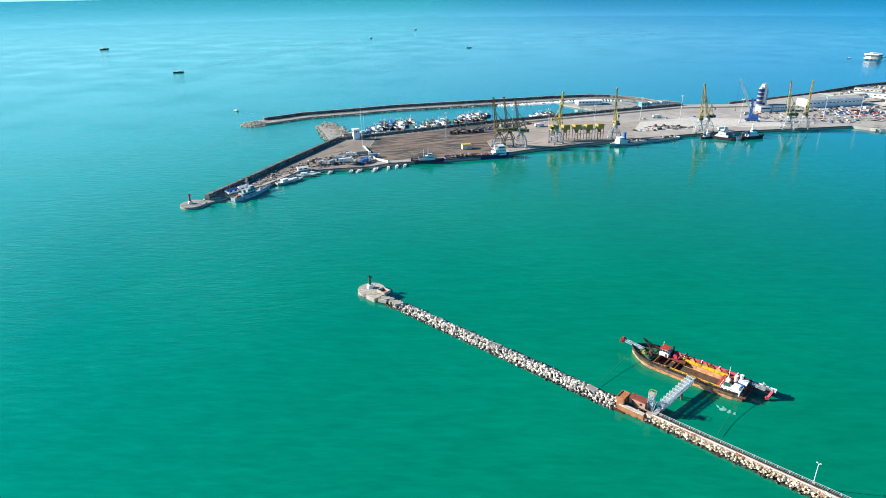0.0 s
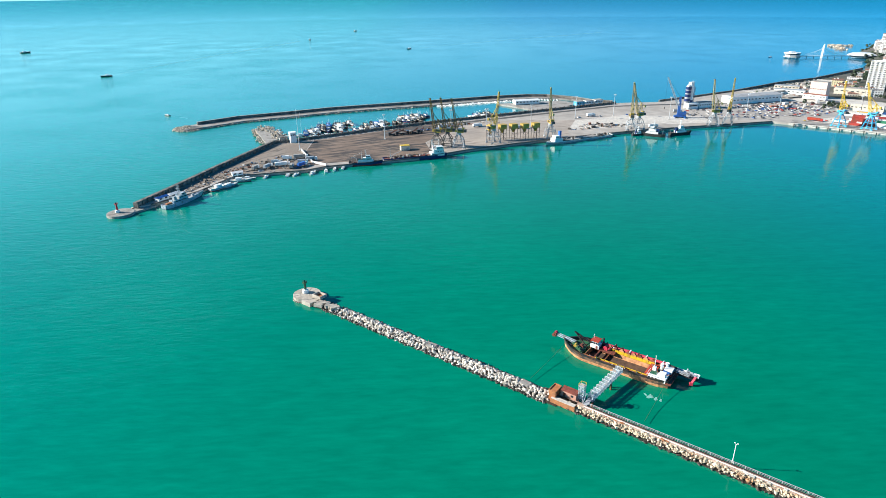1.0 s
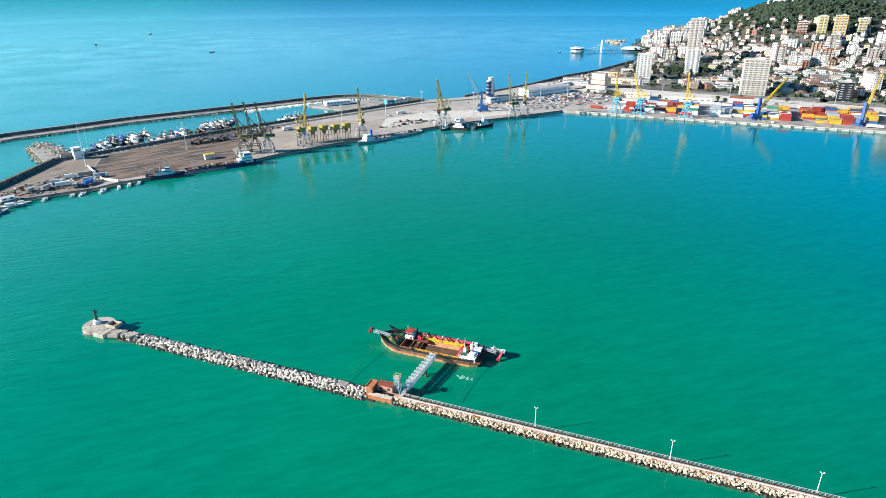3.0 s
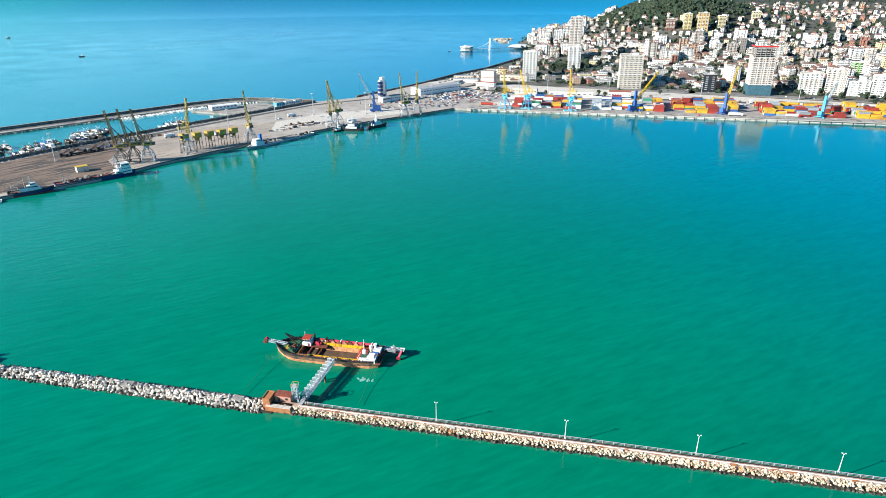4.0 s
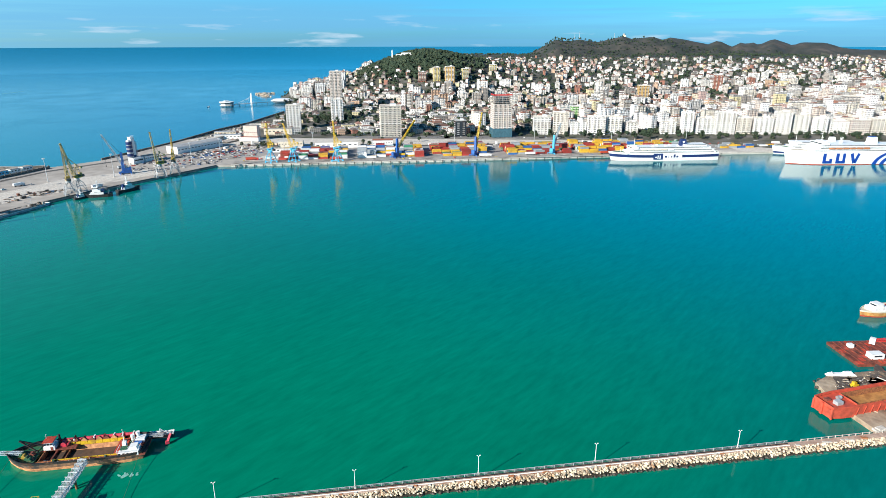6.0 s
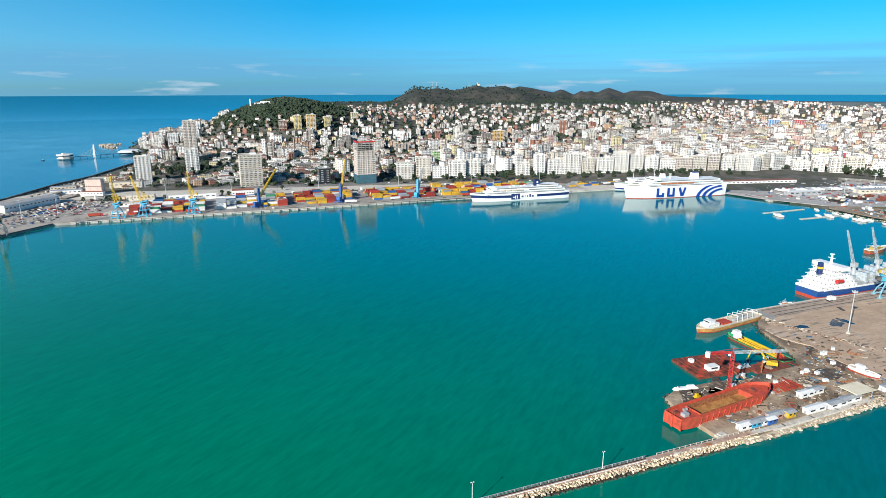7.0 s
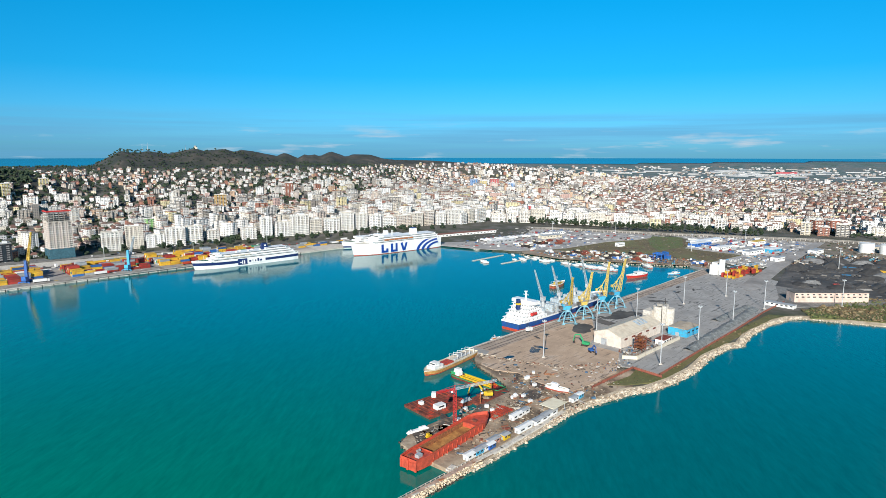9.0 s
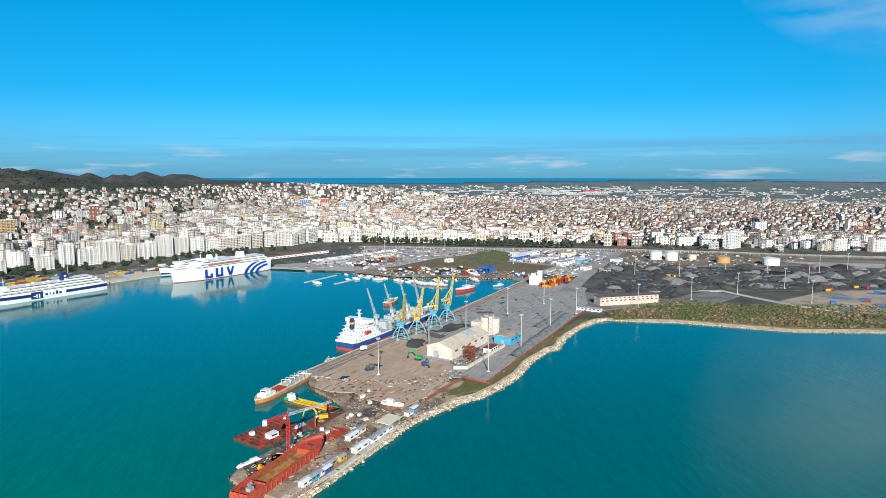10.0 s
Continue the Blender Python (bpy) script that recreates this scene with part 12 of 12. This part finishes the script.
# the street between port and front row, with its traffic
STREET = mat("street_asphalt", (0.17, 0.165, 0.16), 0.9, vary=0.25, stain=(0.26, 0.25, 0.235), stain_scale=0.05)
tagged(new("harbour_street", Solid().strip([(655, 812), (777, 676), (900, 536), (1010, 391), (1115, 251), (1250, 72)], 30, 1.4, 2.66).mesh("harbour_street", STREET)), "grey street and pavement before the front row of flats", "road", kind="structure")
clutter("street_traffic", "cars, vans and kiosks along the harbour street", [(648, 800), (770, 664), (893, 524), (1002, 380), (1106, 240), (1240, 62), (1258, 80), (1126, 262), (1020, 402), (908, 548), (786, 688), (664, 824)], 300, [(0.60, 0.60, 0.59), (0.07, 0.07, 0.075), (0.34, 0.34, 0.34), (0.66, 0.65, 0.63), (0.26, 0.05, 0.04), (0.05, 0.10, 0.22), (0.05, 0.07, 0.03)], 1.7, 4.6, 2.66, 86, 0.3)


# ---- stony beach slopes at the foot of the southern shore ----
def beach():
    s = Solid()
    line = SOUTH_SHORE[1:24]
    pts = []
    for i, (x, y) in enumerate(line):
        ax, ay = line[max(0, i - 1)]
        bx, by = line[min(len(line) - 1, i + 1)]
        d = math.hypot(bx - ax, by - ay)
        nx, ny = (by - ay) / d, -(bx - ax) / d
        if nx * -1 + ny * -1 < 0:
            nx, ny = -nx, -ny
        w = 1.2 if i < 6 else 3.0 + 1.2 * math.sin(i * 1.7)
        pts.append(((x + nx * w, y + ny * w, -0.7), (x, y, 0.8), (x - nx * 4.5, y - ny * 4.5, 2.28)))
    flat = [p for q in pts for p in q]
    s.indexed(flat, [(i * 3 + k, i * 3 + k + 1, i * 3 + k + 4, i * 3 + k + 3) for i in range(len(pts) - 1) for k in range(2)])
    return tagged(new("beach", s.mesh("beach", zone_mat("stony_sand", [(0.3, (0.26, 0.20, 0.13)), (0.5, (0.39, 0.325, 0.24)), (0.75, (0.50, 0.43, 0.33))], 0.15, bump=0.8, second=1.4))), "pale stony beach along the southern shore", "beach", kind="structure")


beach()


# ---- boulders and shore vegetation ----
def stone_mesh(seed, m):
    rnd = random.Random(seed)
    s = Solid().blob(0, 0, 0, 1.0, rnd, 0.75)
    me = s.mesh("boulder", m)
    return me


STONES = [stone_mesh(i, ROCK) for i in range(8)]


def boulders():
    rnd = random.Random(5)
    rest, slope = Solid(), Solid()
    n = 0

    def put(x, y, z, r, near):
        nonlocal n
        if near and n < 300:
            o = part("boulder", STONES[rnd.randrange(8)], None, jetty)
            o.matrix_basis = pose(x, y, z, rnd.uniform(-25, 25), rnd.uniform(-25, 25), rnd.uniform(0, 360)) @ Matrix.Diagonal((r * rnd.uniform(1.0, 1.7), r * rnd.uniform(0.6, 0.9), r * 0.9, 1))
            n += 1
        else:
            rest.blob(x, y, z, r, rnd, 0.85)
    # full-width rubble between head and huts
    s = -1.0
    while s < 124:
        for w in np.arange(-3.3, 3.4, 0.85):
            w = float(w) + rnd.uniform(-0.6, 0.6)
            x, y = jet(s + rnd.uniform(-0.8, 0.8), w - 0.9)
            put(x, y, (1.9 if s > 6 else 1.3) - abs(w) * 0.42 + rnd.uniform(-0.2, 0.3), rnd.uniform(0.36, 0.86) * (0.8 if s < 4 else 1), s > 104)
        s += 1.0
    # seaward slope beside the walkway
    s = 125.0
    while s < 464:
        for w in (-1.45, -1.75, -2.05, -2.35, -2.65):
            k = 1.0 if s < 395 else 1.25
            x, y = jet(s + rnd.uniform(-0.7, 0.7), (w + rnd.uniform(-0.35, 0.35)) * k)
            slope.blob(x, y, 2.0 + (w + 1.45) * 1.05 + rnd.uniform(-0.3, 0.3), rnd.uniform(0.25, 0.62), rnd, 0.85)
            if rnd.random() < 0.5:
                slope.blob(x + rnd.uniform(-0.5, 0.5), y + rnd.uniform(-0.5, 0.5), 2.1 + (w + 1.45) * 1.05, rnd.uniform(0.18, 0.4), rnd, 0.9)
        if rnd.random() < 0.65:
            x, y = jet(s, 1.6 + rnd.uniform(-0.3, 0.6))
            rest.blob(x, y, 0.5, rnd.uniform(0.4, 0.8), rnd, 0.8)
        s += 1.0
    ob = tagged(new("jetty_boulders", rest.mesh("jetty_boulders", ROCK)), "pale limestone boulders heaped along the jetty", "boulders", kind="stuff")
    tagged(new("walkway_rubble", slope.mesh("walkway_rubble", TAN_ROCK)), "rust-tinted pale rubble along the walkway's foot", "boulders", kind="stuff")
    # other shores
    far = Solid()
    for line, step, spread, r0, r1, z in ((SOUTH_SHORE[1:8], 0.5, 1.1, 0.3, 0.85, 0.7), ([(x + 0.8, y + 1.0) for x, y in SOUTH_SHORE[4:19]], 0.35, 1.6, 0.3, 0.9, 1.5), (SOUTH_SHORE[4:19], 0.35, 1.5, 0.3, 0.95, 0.8), ([(x - 0.8, y - 1.0) for x, y in SOUTH_SHORE[7:19]], 0.8, 1.3, 0.3, 0.8, 0.2), (SOUTH_SHORE[17:24], 1.1, 3.0, 0.35, 0.9, 0.5), (EAST_BASIN, 3.0, 2.0, 0.6, 1.2, 0.8), ([(x - 9, y + 9) for x, y in OUTER_MOLE], 2.6, 3.0, 0.9, 1.6, 0.8), ([(-211, 720), (-206, 708), (-192, 676), (-182, 650)], 1.1, 3.0, 0.7, 1.3, 1.2), ([(-213, 722), (-199, 738)], 1.0, 2.5, 0.7, 1.3, 0.6), ([(x + 9, y - 12) for x, y in OUTER_MOLE[1:9]], 3.0, 1.6, 0.7, 1.2, 0.6), ([(x - 4, y) for x, y in WALL_LINE], 2.6, 2.0, 0.9, 1.5, 0.5), ([(x + 3, y - 3) for x, y in BASIN_WALL[1:6]], 4, 1.5, 0.6, 1.0, 2.6), ([(-20, 580), (24, 606), (62, 626), (110, 648)], 2.2, 1.4, 0.5, 1.0, 2.2), ([(478, 0), (466, -22), (455, -52), (452, -66)], 1.6, 2.0, 0.5, 1.1, 2.1), ([(-206, 736), (-187, 707), (-168, 672)], 0.9, 8.0, 0.8, 1.5, 2.5), (SEA_FRONT[1:7], 3.0, 3.0, 0.9, 1.8, 1.0)):
        for x, y, t in along(line, step):
            for _ in range(2):
                far.blob(x + rnd.gauss(0, spread * 0.6), y + rnd.gauss(0, spread * 0.6), z + rnd.uniform(-0.5, 0.4), rnd.uniform(r0, r1), rnd, 0.75)
    for i in range(420):
        a, q = rnd.uniform(0, 2 * math.pi), rnd.random() ** 0.5
        far.blob(-294 + 18 * q * math.cos(a), 735 + 15 * q * math.sin(a), 4.4 * (1 - q), rnd.uniform(0.8, 1.4), rnd, 0.75)
    for x, y, t in along([(1016, 1602), (1060, 1722), (1100, 1698)], 2.6):
        for _ in range(3):
            far.blob(x + rnd.gauss(0, 5), y + rnd.gauss(0, 5), rnd.uniform(0.5, 3.0), rnd.uniform(1.4, 3.0), rnd, 0.75)
    for i in range(60):
        a, q = rnd.uniform(0, 2 * math.pi), 0.9 + 0.1 * rnd.random()
        far.blob(HX + 7.6 * q * math.cos(a), HY + 7.6 * q * math.sin(a), -0.2, rnd.uniform(0.3, 0.6), rnd, 0.7)
    # wet waterline stones that also stand in for the dark shade band
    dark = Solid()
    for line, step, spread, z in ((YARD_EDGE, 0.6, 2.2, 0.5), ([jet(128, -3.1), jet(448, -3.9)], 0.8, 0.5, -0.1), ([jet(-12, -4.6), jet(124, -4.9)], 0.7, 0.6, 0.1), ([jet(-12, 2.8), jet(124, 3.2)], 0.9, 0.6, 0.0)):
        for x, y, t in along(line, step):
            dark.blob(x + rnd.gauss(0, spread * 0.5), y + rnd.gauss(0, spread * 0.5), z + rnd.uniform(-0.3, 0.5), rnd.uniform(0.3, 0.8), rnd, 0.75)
    tagged(new("wet_rocks", dark.mesh("wet_rocks", SHADED_WET_ROCK)), "wet stones, darkened for the shade band at the water's edge", "rocks", kind="stuff")
    tagged(new("shore_rocks", far.mesh("shore_rocks", mat("tan_shore_stone", (0.50, 0.43, 0.34), 0.9, scale=0.9, vary=0.4, stain=(0.22, 0.16, 0.10), stain_scale=0.3, bump=0.5, spread=0.4))), "rubble and pale stones along the shores and moles", "rocks", kind="stuff")


boulders()


def yard_debris():
    """Scrap, planks and rubbish strewn over the spit and along the pier's end."""
    rnd = random.Random(55)
    s = Solid()
    area = [(470, -4), (452, -6), (424, -22), (406, -27), (380, -6), (366, 12), (345, 26), (326, 28), (318, 8), (340, -20), (362, -42), (400, -76), (426, -96), (448, -62), (462, -26)]
    n = 0
    while n < 1900:
        x, y = rnd.uniform(316, 472), rnd.uniform(-98, 36)
        lump = math.sin(x * 0.21 + 2) * math.sin(y * 0.17) + rnd.uniform(-0.9, 0.9)
        if lump < -0.2 or not bool(inside(np.array([x]), np.array([y]), area)[0]):
            continue
        k = rnd.random()
        if k < 0.5:
            s.box(x, y, 1.85, rnd.uniform(0.3, 2.0), rnd.uniform(0.2, 0.7), rnd.uniform(0.12, 0.5), rnd.uniform(0, 180), rnd.uniform(0.6, 1))
        elif k < 0.62:
            a = rnd.uniform(0, 6.3)
            s.beam((x, y, 2.0), (x + 3.5 * math.cos(a), y + 3.5 * math.sin(a), 2.3), 0.22)
        else:
            s.blob(x, y, 1.95, rnd.uniform(0.25, 0.7), rnd, 0.7)
        n += 1
    for x, y, t in along([(470, -2), (458, -40), (453, -62)], 0.5):
        s.box(x + rnd.gauss(0, 1.6), y + rnd.gauss(0, 1.6), 2.2, rnd.uniform(0.4, 2), rnd.uniform(0.3, 0.9), rnd.uniform(0.2, 0.8), rnd.uniform(0, 180))
    m = island_mat("scrap_mix", [(0.24, 0.12, 0.07), (0.50, 0.42, 0.32), (0.16, 0.13, 0.10), (0.62, 0.57, 0.48), (0.20, 0.15, 0.10), (0.42, 0.34, 0.25), (0.06, 0.05, 0.05), (0.26, 0.09, 0.05), (0.54, 0.46, 0.35), (0.20, 0.20, 0.19)], 0.85, vary=0.25)
    tagged(new("yard_debris", s.mesh("yard_debris", m)), "scrap metal, planks and rubble strewn over the spit", "debris", kind="stuff")


yard_debris()


def shore_scrub():
    """Bushes on the bank by the coal yards and along the spit's fence."""
    rnd = random.Random(31)
    green, dry = Solid(), Solid()
    bank = [(612, -296), (640, -300), (700, -400), (650, -470), (640, -560), (600, -700), (510, -640), (535, -529), (553, -443), (578, -401), (602, -356)]
    strip = [(423, -84), (442, -103), (456, -110), (444, -121), (516, -176), (620, -262), (616, -276), (602, -258), (568, -227), (526, -194), (488, -160), (447, -132), (431, -114), (424, -97)]
    for poly, n, r0, r1 in ((bank, 6500, 0.5, 1.35), (strip, 1300, 0.25, 0.75)):
        xs, ys = [p[0] for p in poly], [p[1] for p in poly]
        x = np.array([rnd.uniform(min(xs), max(xs)) for _ in range(n * 3)])
        y = np.array([rnd.uniform(min(ys), max(ys)) for _ in range(n * 3)])
        ok = inside(x, y, poly)
        for a, b in list(zip(x[ok].tolist(), y[ok].tolist()))[:n]:
            r = rnd.uniform(r0, r1) * (0.7 + 0.9 * rnd.random() ** 4)
            lump = math.sin(a * 0.055 + math.sin(b * 0.03) * 2) * math.sin(b * 0.045 + 1 + math.sin(a * 0.04))
            (dry if rnd.random() < 0.5 + 1.5 * lump else green).blob(a, b, 2.2 + r * 0.4, r, rnd, 0.8)
    tagged(new("shore_bushes", green.mesh("shore_bushes", island_mat("green_scrub_leaves", [(0.07, 0.10, 0.028), (0.11, 0.135, 0.04), (0.05, 0.07, 0.022), (0.15, 0.15, 0.055)], 0.85, vary=0.3))), "low green bushes on the shore bank", "bushes", kind="stuff")
    tagged(new("dry_bushes", dry.mesh("dry_bushes", island_mat("dry_scrub_stems", [(0.16, 0.105, 0.05), (0.22, 0.165, 0.085), (0.10, 0.075, 0.04), (0.27, 0.215, 0.125)], 0.9, vary=0.3))), "dry brown winter scrub on the shore bank", "bushes", kind="stuff")
    tagged(new("shore_bank", Solid().prism(bank, 0.6, 2.25).prism(strip, 0.6, 2.3).mesh("shore_bank", GRASS)), "rough grass bank along the shore", "bank", kind="structure")


shore_scrub()

clutter("spit_scrap", "burnt timber, plates, drums and rubbish heaped over the spit", [(450, -8), (424, -22), (406, -27), (382, -8), (366, 10), (345, 25), (326, 26), (316, 6), (345, -22), (362, -42), (400, -74), (426, -94), (446, -62), (458, -26)], 360, [(0.07, 0.055, 0.045), (0.20, 0.14, 0.09), (0.13, 0.10, 0.07), (0.34, 0.27, 0.19), (0.04, 0.035, 0.03), (0.26, 0.09, 0.05), (0.55, 0.52, 0.48), (0.16, 0.12, 0.09), (0.07, 0.16, 0.26)], 0.5, 2.8, 2.08, 91, 0.3)
for _i, (_x, _y, _a, _b) in enumerate(((334, 21, 13, 6), (352, 12, 12, 6), (372, -6, 11, 5), (398, -34, 12, 6), (420, -40, 9, 5), (348, 16, 9, 4), (438, -30, 10, 4))):
    tagged(new("burnt_ground", Solid().prism(patch_outline(_x, _y, _a, _b, 300 + _i), 1.6, 2.13).mesh("burnt_ground", mat("oily_black_ground", (0.075, 0.06, 0.05), 0.9, vary=0.4, stain=(0.16, 0.125, 0.095), stain_scale=0.2) if _i == 0 else bpy.data.materials["oily_black_ground"])), "dark oily ground on the shipyard spit", "ground", kind="structure")
